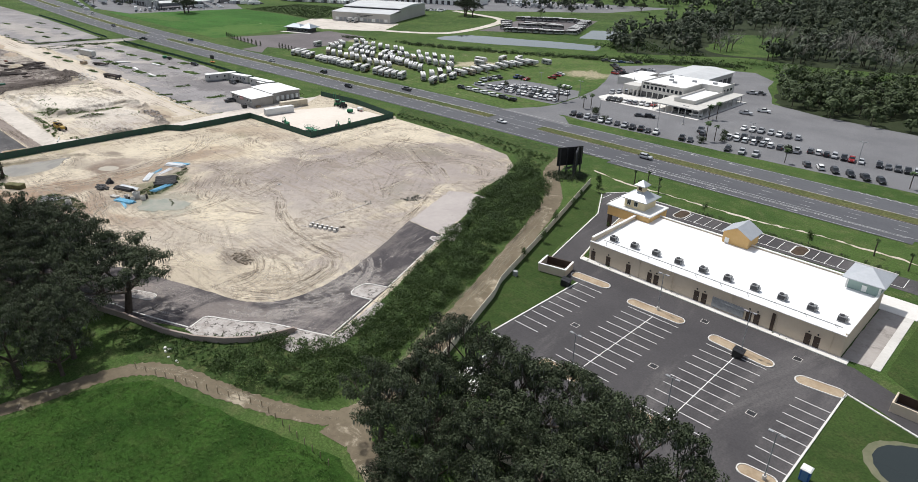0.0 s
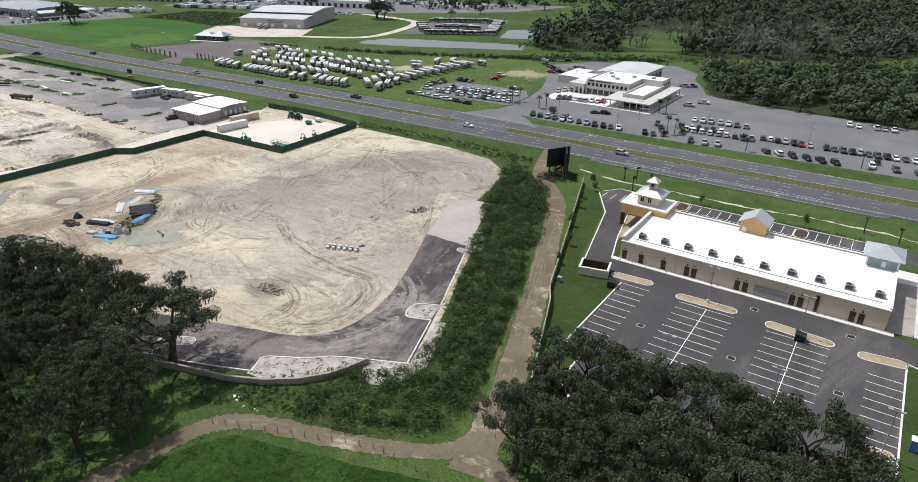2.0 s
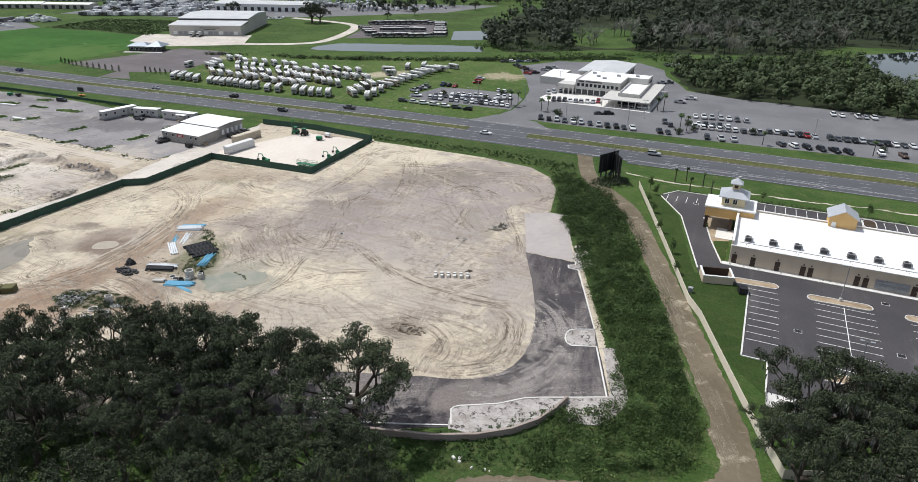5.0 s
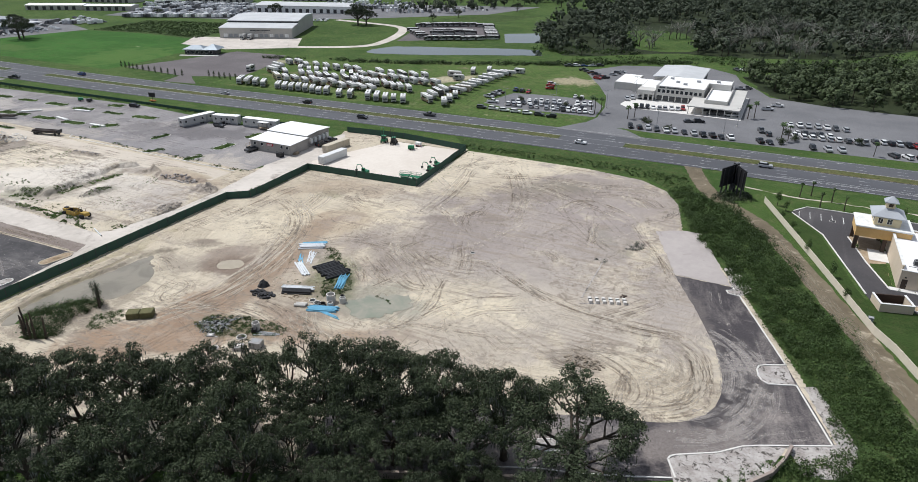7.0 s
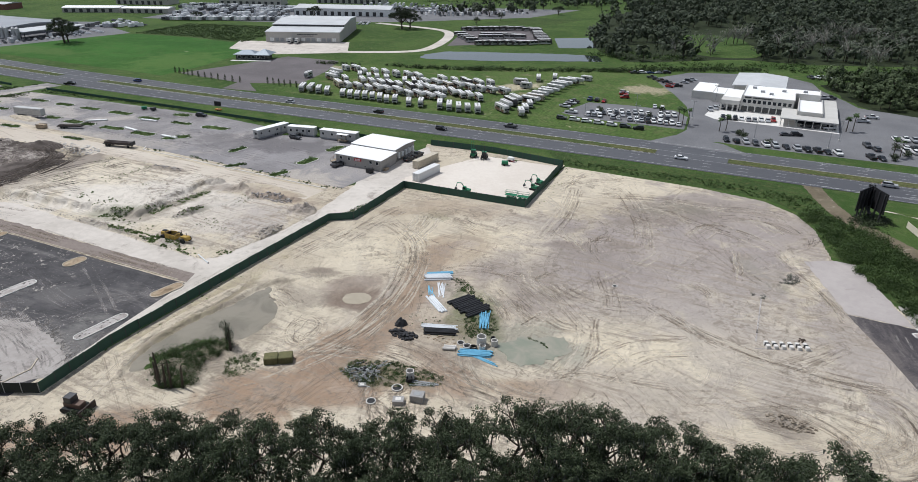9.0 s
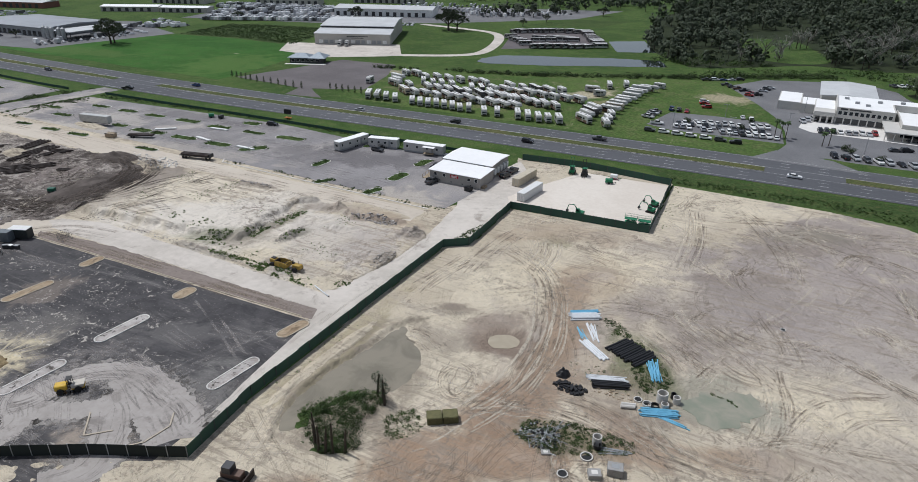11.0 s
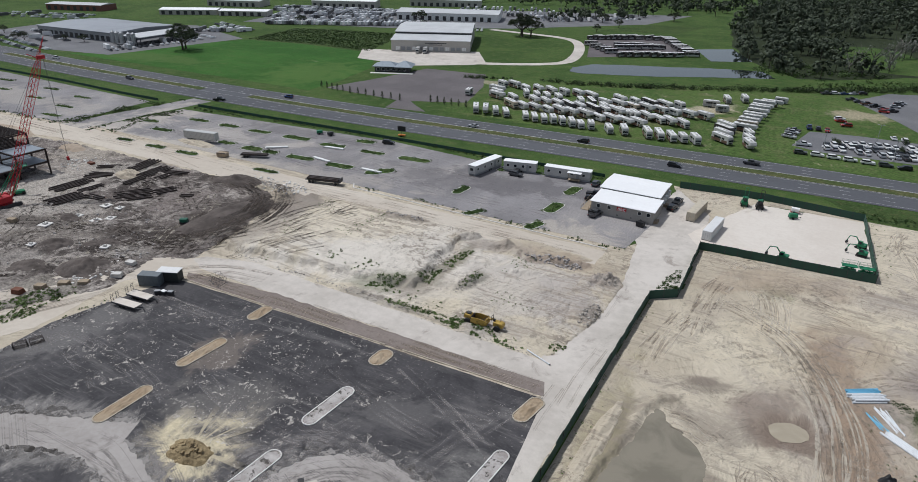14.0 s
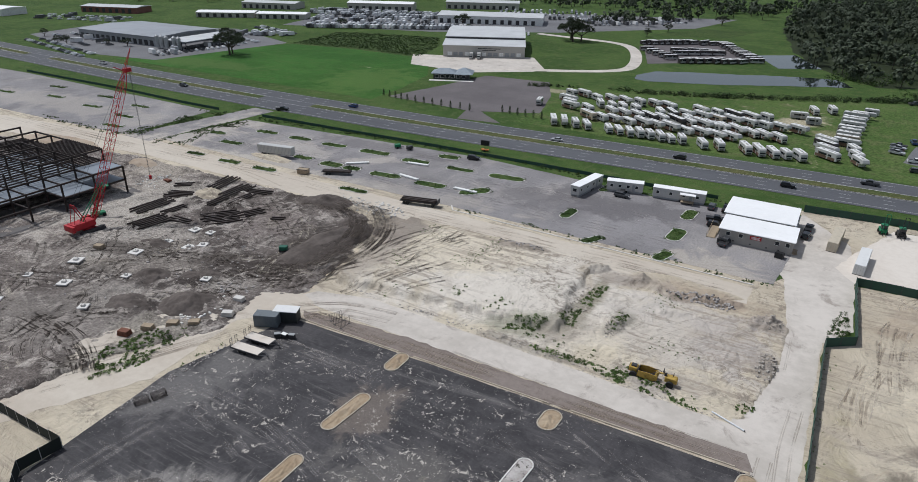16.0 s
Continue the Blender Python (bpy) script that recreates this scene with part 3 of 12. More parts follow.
# ---- mesh helpers ----
class MB:
    """Gathers vertices and faces for one mesh."""

    def __init__(self):
        self.v, self.f = [], []

    def add(self, v, f):
        k = len(self.v)
        self.v += [tuple(p) for p in v]
        self.f += [tuple(i + k for i in q) for q in f]
        return self

    def box(self, x0, x1, y0, y1, z0, z1, rz=0.0, at=(0, 0, 0), inset=0.0):
        """A box; inset draws its top in. rz turns it about at."""
        i = inset
        v = [(x0, y0, z0), (x1, y0, z0), (x1, y1, z0), (x0, y1, z0), (x0 + i, y0 + i, z1), (x1 - i, y0 + i, z1), (x1 - i, y1 - i, z1), (x0 + i, y1 - i, z1)]
        c, s = math.cos(radians(rz)), math.sin(radians(rz))
        v = [(at[0] + c * x - s * y, at[1] + s * x + c * y, at[2] + z) for x, y, z in v]
        return self.add(v, [(0, 3, 2, 1), (4, 5, 6, 7), (0, 1, 5, 4), (1, 2, 6, 5), (2, 3, 7, 6), (3, 0, 4, 7)])

    def prism(self, pts, z0, z1):
        n = len(pts)
        v = [(x, y, z0) for x, y in pts] + [(x, y, z1) for x, y in pts]
        return self.add(v, [tuple(range(n))[::-1], tuple(range(n, 2 * n))] + [(i, (i + 1) % n, n + (i + 1) % n, n + i) for i in range(n)])

    def side(self, pts, y0, y1):
        """An outline in x and z, drawn out along y."""
        n = len(pts)
        v = [(x, y0, z) for x, z in pts] + [(x, y1, z) for x, z in pts]
        return self.add(v, [tuple(range(n)), tuple(range(n, 2 * n))[::-1]] + [((i + 1) % n, i, n + i, n + (i + 1) % n) for i in range(n)])

    def bar(self, a, b, r0, r1=None, n=6):
        a, b = Vector(a), Vector(b)
        r1 = r0 if r1 is None else r1
        d = (b - a).normalized() if (b - a).length > 1e-6 else Vector((0, 0, 1))
        u = d.cross(Vector((0, 0, 1)) if abs(d.z) < 0.95 else Vector((1, 0, 0))).normalized()
        w = d.cross(u)
        v = []
        for p, r in ((a, r0), (b, r1)):
            for i in range(n):
                t = 2 * math.pi * (i + 0.5) / n
                v.append(p + (u * math.cos(t) + w * math.sin(t)) * r)
        return self.add(v, [tuple(range(n)), tuple(range(n, 2 * n))[::-1]] + [((i + 1) % n, i, n + i, n + (i + 1) % n) for i in range(n)])

    def hip(self, x0, x1, y0, y1, z0, z1, eave=0.4, ridge=0.0):
        """A hipped or pyramid roof; ridge: half the ridge's length, along x."""
        cx, cy = (x0 + x1) / 2, (y0 + y1) / 2
        v = [(x0 - eave, y0 - eave, z0), (x1 + eave, y0 - eave, z0), (x1 + eave, y1 + eave, z0), (x0 - eave, y1 + eave, z0)]
        v += [(a, b, z0 + 0.18) for a, b, _ in v] + [(cx - ridge, cy, z1), (cx + ridge, cy, z1)]
        return self.add(v, [(0, 3, 2, 1), (0, 1, 5, 4), (1, 2, 6, 5), (2, 3, 7, 6), (3, 0, 4, 7), (4, 5, 9, 8), (5, 6, 9), (6, 7, 8, 9), (7, 4, 8)])

    def mesh(self, name, bevel=0.0, mats=None, smooth=False):
        me = bpy.data.meshes.new(name)
        me.from_pydata(self.v, [], self.f)
        if bevel:
            bm = bmesh.new()
            bm.from_mesh(me)
            bmesh.ops.bevel(bm, geom=bm.edges[:], offset=bevel, segments=1, affect="EDGES", clamp_overlap=True)
            bm.to_mesh(me)
            bm.free()
        if smooth:
            me.polygons.foreach_set("use_smooth", [True] * len(me.polygons))
        for m in mats or ():
            me.materials.append(m)
        return me


def part(name, mb, material, parent=None, label="", bevel=0.0, smooth=False):
    """One mesh object under a thing or a part."""
    ob = new(name, mb.mesh(name, bevel, (material,), smooth) if isinstance(mb, MB) else mb)
    if not isinstance(mb, MB) and not ob.data.materials:
        ob.data.materials.append(material)
    if parent is not None:
        ob.parent = parent
    if label:
        ob["label"] = label
    return ob


def thing(name, label, category, m=None, group="", kind=""):
    ob = new(name)
    ob.empty_display_size = 0.3
    if m is not None:
        ob.matrix_world = m
    return tagged(ob, label, category, group, kind)


def raw_mesh(name, verts, faces, material):
    """A mesh from numpy arrays of quads or triangles."""
    me = bpy.data.meshes.new(name)
    n, k = faces.shape
    me.vertices.add(len(verts))
    me.vertices.foreach_set("co", np.asarray(verts, np.float32).ravel())
    me.loops.add(n * k)
    me.loops.foreach_set("vertex_index", faces.astype(np.int32).ravel())
    me.polygons.add(n)
    me.polygons.foreach_set("loop_start", np.arange(0, n * k, k, dtype=np.int32))
    me.update(calc_edges=True)
    me.materials.append(material)
    return me


def dense(pts, step, jitter, closed=True, rng=None):
    """An outline with extra points and an uneven edge."""
    rng = rng or random.Random(len(pts))
    out, n = [], len(pts)
    for i in range(n if closed else n - 1):
        (x0, y0), (x1, y1) = pts[i], pts[(i + 1) % n]
        k = max(1, int(math.hypot(x1 - x0, y1 - y0) / step))
        for j in range(k):
            t = j / k
            g = jitter * (0.3 if j == 0 else 1)
            out.append((x0 + (x1 - x0) * t + rng.uniform(-g, g), y0 + (y1 - y0) * t + rng.uniform(-g, g)))
    if not closed:
        out.append(pts[-1])
    return out


def sheet(name, pts, z, mat, label, category="ground", jitter=0.0, step=2.0, kind="structure"):
    """A piece of the ground's surface with its own outline."""
    if jitter:
        pts = dense(pts, step, jitter)
    from mathutils.geometry import tessellate_polygon
    tris = tessellate_polygon([[Vector((x, y, 0)) for x, y in pts]])
    mb = MB()
    up = []
    for a, b, c in tris:
        (ax, ay), (bx, by), (cx, cy) = pts[a], pts[b], pts[c]
        up.append((a, b, c) if (bx - ax) * (cy - ay) - (by - ay) * (cx - ax) > 0 else (a, c, b))
    n = len(pts)
    mb.add([(x, y, z) for x, y in pts], up)
    mb.add([(x, y, z) for x, y in pts] + [(x, y, -0.05) for x, y in pts], [(i, (i + 1) % n, n + (i + 1) % n, n + i) for i in range(n)])
    return tagged(part(name, mb, mat), label, category, kind=kind)


def ribbon(pts, width, z, mb=None, smooth=3, wobble=0.0, rng=None):
    """A band of even width along a line."""
    mb = mb or MB()
    p = [Vector((x, y, 0)) for x, y in pts]
    for _ in range(smooth):
        q = [p[0]]
        for a, b in zip(p, p[1:]):
            q += [a * 0.75 + b * 0.25, a * 0.25 + b * 0.75]
        p = q + [p[-1]]
    v = []
    for i, a in enumerate(p):
        d = (p[min(i + 1, len(p) - 1)] - p[max(i - 1, 0)]).normalized()
        s = Vector((-d.y, d.x, 0))
        w = width / 2 + (rng.uniform(-wobble, wobble) if rng else 0)
        v += [(a + s * w).to_tuple(), (a - s * w).to_tuple()]
    v = [(x, y, z) for x, y, _ in v]
    return mb.add(v, [(2 * i, 2 * i + 1, 2 * i + 3, 2 * i + 2) for i in range(len(p) - 1)])


def kerb_loop(pts, w=0.3, h=0.16, z=0.05, mb=None):
    """A kerb of square section round an outline."""
    mb = mb or MB()
    n = len(pts)
    for i in range(n):
        (x0, y0), (x1, y1) = pts[i], pts[(i + 1) % n]
        ln = math.hypot(x1 - x0, y1 - y0)
        if ln > 1e-6:
            mb.box(0, ln + w * 0.3, -w / 2, w / 2, 0, h, math.degrees(math.atan2(y1 - y0, x1 - x0)), (x0, y0, z))
    return mb


def capsule(cx, cy, ln, wid, ang, n=8):
    """The outline of a long island with round ends."""
    r, out = wid / 2, []
    for s, a0 in ((1, -90), (-1, 90)):
        for i in range(n + 1):
            t = radians(a0 + 180 * i / n)
            out.append((s * (ln / 2 - r) + r * math.cos(t), r * math.sin(t)))
    c, s = math.cos(radians(ang)), math.sin(radians(ang))
    return [(cx + c * x - s * y, cy + s * x + c * y) for x, y in out]


def grid_patch(name, pts, z, mat, label, cell, height, category="ground", kind="structure"):
    """Uneven ground inside an outline; height(x, y) gives its relief."""
    px_, py_ = np.array([p[0] for p in pts]), np.array([p[1] for p in pts])
    xs = np.arange(px_.min() - cell, px_.max() + cell, cell)
    ys = np.arange(py_.min() - cell, py_.max() + cell, cell)
    gx, gy = np.meshgrid(xs, ys, indexing="ij")

    def inside(x, y):
        r = np.zeros(x.shape, bool)
        n = len(pts)
        for i in range(n):
            x0, y0, x1, y1 = px_[i], py_[i], px_[(i + 1) % n], py_[(i + 1) % n]
            if y0 == y1:
                continue
            hit = ((y0 > y) != (y1 > y)) & (x < (x1 - x0) * (y - y0) / (y1 - y0) + x0)
            r ^= hit
        return r
    ok = inside(gx, gy)
    cellok = ok[:-1, :-1] | ok[1:, :-1] | ok[:-1, 1:] | ok[1:, 1:]
    hz = np.zeros(gx.shape)
    for i in range(gx.shape[0]):
        for j in range(gx.shape[1]):
            hz[i, j] = z + (height(gx[i, j], gy[i, j]) if ok[i, j] else -0.15 - z)
    jit = np.random.RandomState(3)
    gx = gx + jit.uniform(-0.3, 0.3, gx.shape) * cell
    gy = gy + jit.uniform(-0.3, 0.3, gx.shape) * cell
    idx = np.arange(gx.size).reshape(gx.shape)
    i, j = np.nonzero(cellok)
    faces = np.stack([idx[i, j], idx[i + 1, j], idx[i + 1, j + 1], idx[i, j + 1]], 1)
    me = raw_mesh(name, np.stack([gx.ravel(), gy.ravel(), hz.ravel()], 1), faces, mat)
    me.polygons.foreach_set("use_smooth", [True] * len(me.polygons))
    return tagged(new(name, me), label, category, kind=kind)


# ---- ground and roads ----
g = MB()
ticks = [-3500, -1500, -900, -700, -500, -300, -100, 100, 300, 700, 1600]
rows_y = [-900, -300, -100, 0, 100, 200, 300, 400, 600, 900, 1600, 4200]
for yy in rows_y:
    for xx in ticks:
        g.v.append((xx, yy, 0.0))
nt = len(ticks)
for r in range(len(rows_y) - 1):
    for c in range(nt - 1):
        g.f.append((r * nt + c, r * nt + c + 1, (r + 1) * nt + c + 1, (r + 1) * nt + c))
tagged(part("ground", g, GRASS), "green grassy flat land reaching the horizon", "ground", kind="structure")

CENTRE = ((300, 206.5), (0, 206.0), (-100, 204.5), (-200, 201.8), (-300, 197.2), (-400, 190.8), (-500, 188.5), (-600, 190), (-750, 196), (-1000, 210), (-1600, 250))


def road_y(x):
    for (x0, y0), (x1, y1) in zip(CENTRE, CENTRE[1:]):
        if x1 <= x <= x0:
            t = (x - x1) / (x0 - x1)
            return y1 + (y0 - y1) * t
    return CENTRE[-1][1]


def lane(name, o0, o1, x0, x1, z, mat, label="", category="road", mb=None, step=12.0):
    own = mb is None
    mb = mb or MB()
    k = max(1, int(abs(x1 - x0) / step))
    xs = [x0 + (x1 - x0) * i / k for i in range(k + 1)]
    ys = [(sum(road_y(x + d) for d in (-30, -15, 0, 15, 30)) / 5) for x in xs]
    v = [(x, y + o0, z) for x, y in zip(xs, ys)] + [(x, y + o1, z) for x, y in zip(xs, ys)]
    n = k + 1
    mb.add(v, [(i, i + 1, n + i + 1, n + i) for i in range(k)])
    return tagged(part(name, mb, mat), label, category, kind="structure") if own else mb


lane("road", -15.4, 14.2, -1500, 300, 0.10, HIGHWAY, "grey asphalt divided highway with white lane lines")
lane("turn_lane", -18.2, -15.3, -112, -22, 0.104, HIGHWAY, "asphalt turning lane beside the highway")
for x0, x1 in ((-154, 300), (-466, -179), (-684, -498), (-1400, -712)):
    mb = lane("median", -2.5, 2.5, x0, x1, 0.22, None, mb=MB())
    kb = lane("kerb", -2.62, -2.48, x0, x1, 0.24, None, mb=MB())
    lane("kerb", 2.48, 2.62, x0, x1, 0.24, None, mb=kb)
    md = tagged(part("median", mb, MEDIAN), "dry grass median between the carriageways", "median", kind="structure")
    part("kerb", kb, YLINE if x1 == 300 else KERB, md, "yellowish painted kerb edge" if x1 == 300 else "pale concrete kerb edge")

marks = MB()
for off in (-6.4, -10.0, 6.2, 9.8):
    x = -760.0
    while x < 200:
        lane("", off - 0.09, off + 0.09, x, x + 3.2, 0.125, None, mb=marks)
        x += 12.2
for off in (-13.7, -14.0 + 27.5):
    lane("", off - 0.09, off + 0.09, -900, 260, 0.125, None, mb=marks)
lane("", -3.3, -3.12, -900, 260, 0.125, None, mb=marks)
lane("", 3.12, 3.3, -900, 260, 0.125, None, mb=marks)
for off in (-14.4, -17.6):
    lane("", off - 0.1, off + 0.1, -108, -24, 0.127, None, mb=marks)
lane("", -12.4, -12.2, -100, -40, 0.127, None, mb=marks)
for x in (-96, -76, -52):                      # arrows
    y = road_y(x) - 16
    marks.add([(x - 1.8, y - 0.1, 0.128), (x + 0.4, y - 0.1, 0.128), (x + 0.4, y + 0.1, 0.128), (x - 1.8, y + 0.1, 0.128)], [(0, 1, 2, 3)])
    marks.add([(x + 0.4, y - 0.5, 0.128), (x + 1.6, y, 0.128), (x + 0.4, y + 0.5, 0.128)], [(0, 1, 2)])
for x in (-122, -108, -94, -80):
    y = road_y(x) + 11.8
    marks.add([(x - 1.8, y - 0.12, 0.128), (x + 0.4, y - 0.12, 0.128), (x + 0.4, y + 0.12, 0.128), (x - 1.8, y + 0.12, 0.128)], [(0, 1, 2, 3)])
    marks.add([(x - 1.8, y - 0.55, 0.128), (x - 3.0, y, 0.128), (x - 1.8, y + 0.55, 0.128)], [(0, 2, 1)])
for i in range(6):                             # hatching by the dirt track's mouth and the dealer's verge
    for bx, by, sg in ((-128 + i * 3.2, road_y(-120) - 14.6 - 0.25 * i, 1), (-44 + i * 2.6, road_y(-38) + 14.4, -1)):
        marks.add([(bx, by, 0.128), (bx + 0.5, by, 0.128), (bx + 2.4, by + sg * 1.3, 0.128), (bx + 1.9, by + sg * 1.3, 0.128)], [(0, 1, 2, 3) if sg > 0 else (3, 2, 1, 0)])
tagged(part("lane_markings", marks, WORNLINE), "worn white lane lines and turn arrows on the highway", "markings", kind="stuff")

# patches of the land, largest first
LOT_EDGE = [(-243, 10), (-246, 26), (-246, 94), (-240.5, 102), (-241.5, 126), (-202, 128.5), (-203.5, 170), (-180, 170), (-159, 170), (-140, 167), (-131, 160), (-126, 150), (-122, 131), (-113, 118), (-104, 100), (-94, 76), (-87, 56), (-95, 52), (-104, 44), (-118, 34), (-140, 25), (-170, 11), (-205, -6), (-238, -14), (-262, -26), (-276, -10), (-258, 2.8)]
MUD_EDGE = [(-234.9, 57.6), (-232, 54.2), (-227.5, 51.5), (-224.9, 47.5), (-224.4, 42), (-225.4, 38.4), (-228, 36.6), (-231, 33), (-234.5, 28), (-233.5, 23.5), (-235.8, 21), (-238.2, 24), (-238.8, 30), (-238.9, 36.2), (-237.6, 43.3), (-236.6, 49), (-236.2, 54)]
BANK = [(-232.6, 61.6), (-235.4, 60), (-237.0, 56), (-237.6, 50), (-238.6, 44), (-240.2, 37), (-240.0, 30), (-239.4, 24.5), (-236.4, 19.6)]   # spoil thrown up along the pond
RUTS = []                                       # worn bundles of wheel ruts: half width, count, line


def ruts(half, n, *line):
    RUTS.append((half, n, line))


ruts(3, 14, (-234.8, 82.3), (-235, 94.7), (-233.7, 107.4), (-231.8, 113.7))
ruts(2.5, 8, (-240.8, 69.5), (-239.9, 81.3), (-237.5, 91.1))
ruts(4, 14, (-221.1, 92), (-221.3, 104.9), (-225.9, 114.5))
ruts(3.6, 24, (-213.4, 30.9), (-210.4, 39.1), (-207, 50), (-206.7, 60.6), (-208.5, 70.3), (-211, 79.7), (-216.4, 90.8), (-223.5, 96.9), (-231.6, 101.3))
ruts(1.6, 10, (-219, 51.2), (-215.9, 50.6), (-214.3, 47), (-215.2, 42.3), (-218.1, 43.8), (-219.8, 47.2), (-219, 51.2))
ruts(3, 16, (-201.4, 50), (-194.7, 49.8), (-188.8, 48.4), (-182, 46.5), (-174, 46))
ruts(2, 9, (-186.6, 82.7), (-179.7, 77.1), (-173.6, 72.1), (-167.9, 72))
ruts(2, 9, (-191.5, 77.1), (-185.7, 72.5), (-182.2, 67.3))
ruts(2.5, 8, (-176, 77.9), (-180.3, 66.1))
ruts(2.5, 12, (-168.4, 78), (-166, 70), (-165.6, 63), (-167.3, 55))
ruts(3, 10, (-234.1, 56), (-229.3, 56.4), (-224.4, 53.6))
ruts(3, 10, (-171.7, 98.8), (-167.3, 89.4), (-164.6, 81.8))
ruts(4, 10, (-180.1, 141), (-169.7, 136.9), (-159.4, 133.7))
ruts(2, 10, (-190.6, 79), (-181.1, 71.2), (-175.5, 69.6))
ruts(1.3, 8, (-170.3, 53.5), (-163.5, 58.9), (-157.5, 60.1), (-148, 61.5))
ruts(2.5, 10, (-164.2, 46.2), (-160.3, 44), (-154, 41))
ruts(2.5, 10, (-162.4, 38), (-161.4, 47.6), (-160, 54))
ruts(3.5, 14, (-232, 112.3), (-225, 113), (-215, 110.9), (-205.4, 106))
ruts(3, 12, (-194.1, 152.3), (-190.2, 132.7), (-189.8, 109.1))
ruts(1.2, 7, (-171.2, 89.1), (-160.1, 90), (-153.1, 85.8), (-145.4, 80.2), (-140.3, 78.4))
ruts(2, 11, (-140.3, 78.4), (-131.5, 76.2), (-122.9, 75.6), (-112.5, 78.5))
ruts(4, 16, (-172.2, 149.1), (-156.7, 141), (-141.3, 134.8))
ruts(3, 12, (-150, 145.6), (-143, 151), (-136, 150), (-130.6, 143.2))
ruts(1.0, 8, (-134.7, 130.6), (-130.1, 121.2), (-123.7, 110.2), (-119.8, 100))
ruts(2, 8, (-131.5, 76.2), (-125.9, 83.1), (-121.3, 89.8))
ruts(3, 11, (-135.1, 62.8), (-126.5, 67.8), (-117.8, 67.0), (-112, 63))
ruts(4, 10, (-162, 57.8), (-156.9, 71.3), (-147.1, 76.4))
ruts(1.3, 12, (-121, 46.1), (-121.4, 54.3), (-121.6, 62))
ruts(2.2, 16, (-120, 50.8), (-112.6, 53.6), (-109, 58.6), (-109, 66.2), (-112, 74))
ruts(2, 10, (-158.5, 88.5), (-151.5, 84.4), (-142.8, 80.7), (-131.9, 77.8), (-114.1, 78.2))
ruts(2.4, 12, (-134.2, 65.8), (-123.8, 64.4), (-117.1, 58), (-120.1, 50.3))
ruts(2, 9, (-205.3, 80.8), (-199.3, 87.2), (-188.7, 88.1), (-179.7, 85.5), (-165.6, 72.1))
ruts(2.5, 12, (-186, 147), (-170.5, 154.5), (-151.8, 152.8), (-140, 158))
ruts(3, 12, (-154.2, 129), (-151.4, 140.9), (-135.9, 131.6))
ruts(3, 12, (-183, 158), (-176, 148), (-168, 130), (-166, 116))
ruts(3, 10, (-238, -4), (-226, 10), (-212, 28))
_rg = random.Random(77)
for _ in range(34):                             # lesser crossings
    _x, _y, _a, _l = _rg.uniform(-238, -112), _rg.uniform(12, 160), _rg.choice((25, -35, 65, 115, 150)) + _rg.gauss(0, 14), _rg.uniform(6, 20)
    _k, _p = _rg.gauss(0, 2.2), []
    for _i in range(6):
        _p.append((_x, _y))
        _x, _y, _a = _x + _l / 5 * math.cos(radians(_a)), _y + _l / 5 * math.sin(radians(_a)), _a + _k * _l / 5
    ruts(_rg.uniform(0.8, 2.6), _rg.choice((4, 6, 8)), *_p)


def rut_lines(half, n, line, rng):
    """The single ruts of a bundle, as smoothed lines."""
    p = [Vector((x, y, 0)) for x, y in line]
    for _ in range(3):
        q = [p[0]]
        for a, b in zip(p, p[1:]):
            q += [a * 0.75 + b * 0.25, a * 0.25 + b * 0.75]
        p = q + [p[-1]]
    out = []
    for _ in range(n):
        o, ph, am = rng.uniform(-half, half), rng.uniform(0, 6), rng.uniform(0.1, 0.5)
        i0 = int(len(p) * rng.uniform(0, 0.3))
        i1 = len(p) - int(len(p) * rng.uniform(0, 0.3))
        pts = []
        for i in range(i0, i1):
            d = (p[min(i + 1, len(p) - 1)] - p[max(i - 1, 0)]).normalized()
            k = o + am * math.sin(ph + i * 0.35)
            pts.append((p[i].x - d.y * k, p[i].y + d.x * k))
        if len(pts) > 2:
            out.append(pts)
    return out


def value_noise(x, y, scale, seed):
    """Smooth noise from -1 to 1 over whole arrays."""
    t = np.random.RandomState(seed).uniform(-1, 1, (64, 64))
    u, v = x * scale, y * scale
    i, j = np.floor(u).astype(int), np.floor(v).astype(int)
    f, g_ = u - i, v - j
    f, g_ = f * f * (3 - 2 * f), g_ * g_ * (3 - 2 * g_)
    a, b, c, d = t[i % 64, j % 64], t[(i + 1) % 64, j % 64], t[i % 64, (j + 1) % 64], t[(i + 1) % 64, (j + 1) % 64]
    return (a * (1 - f) + b * f) * (1 - g_) + (c * (1 - f) + d * f) * g_


def in_outline(x, y, pts):
    r = np.zeros(x.shape, bool)
    for (x0, y0), (x1, y1) in zip(pts, pts[1:] + pts[:1]):
        if y0 != y1:
            r ^= ((y0 > y) != (y1 > y)) & (x < (x1 - x0) * (y - y0) / (y1 - y0) + x0)
    return r


def soften(a, times):
    for _ in range(times):
        b = np.pad(a, 1, mode="edge")
        a = (b[:-2, 1:-1] + b[2:, 1:-1] + b[1:-1, :-2] + b[1:-1, 2:] + 2 * a) / 6
    return a


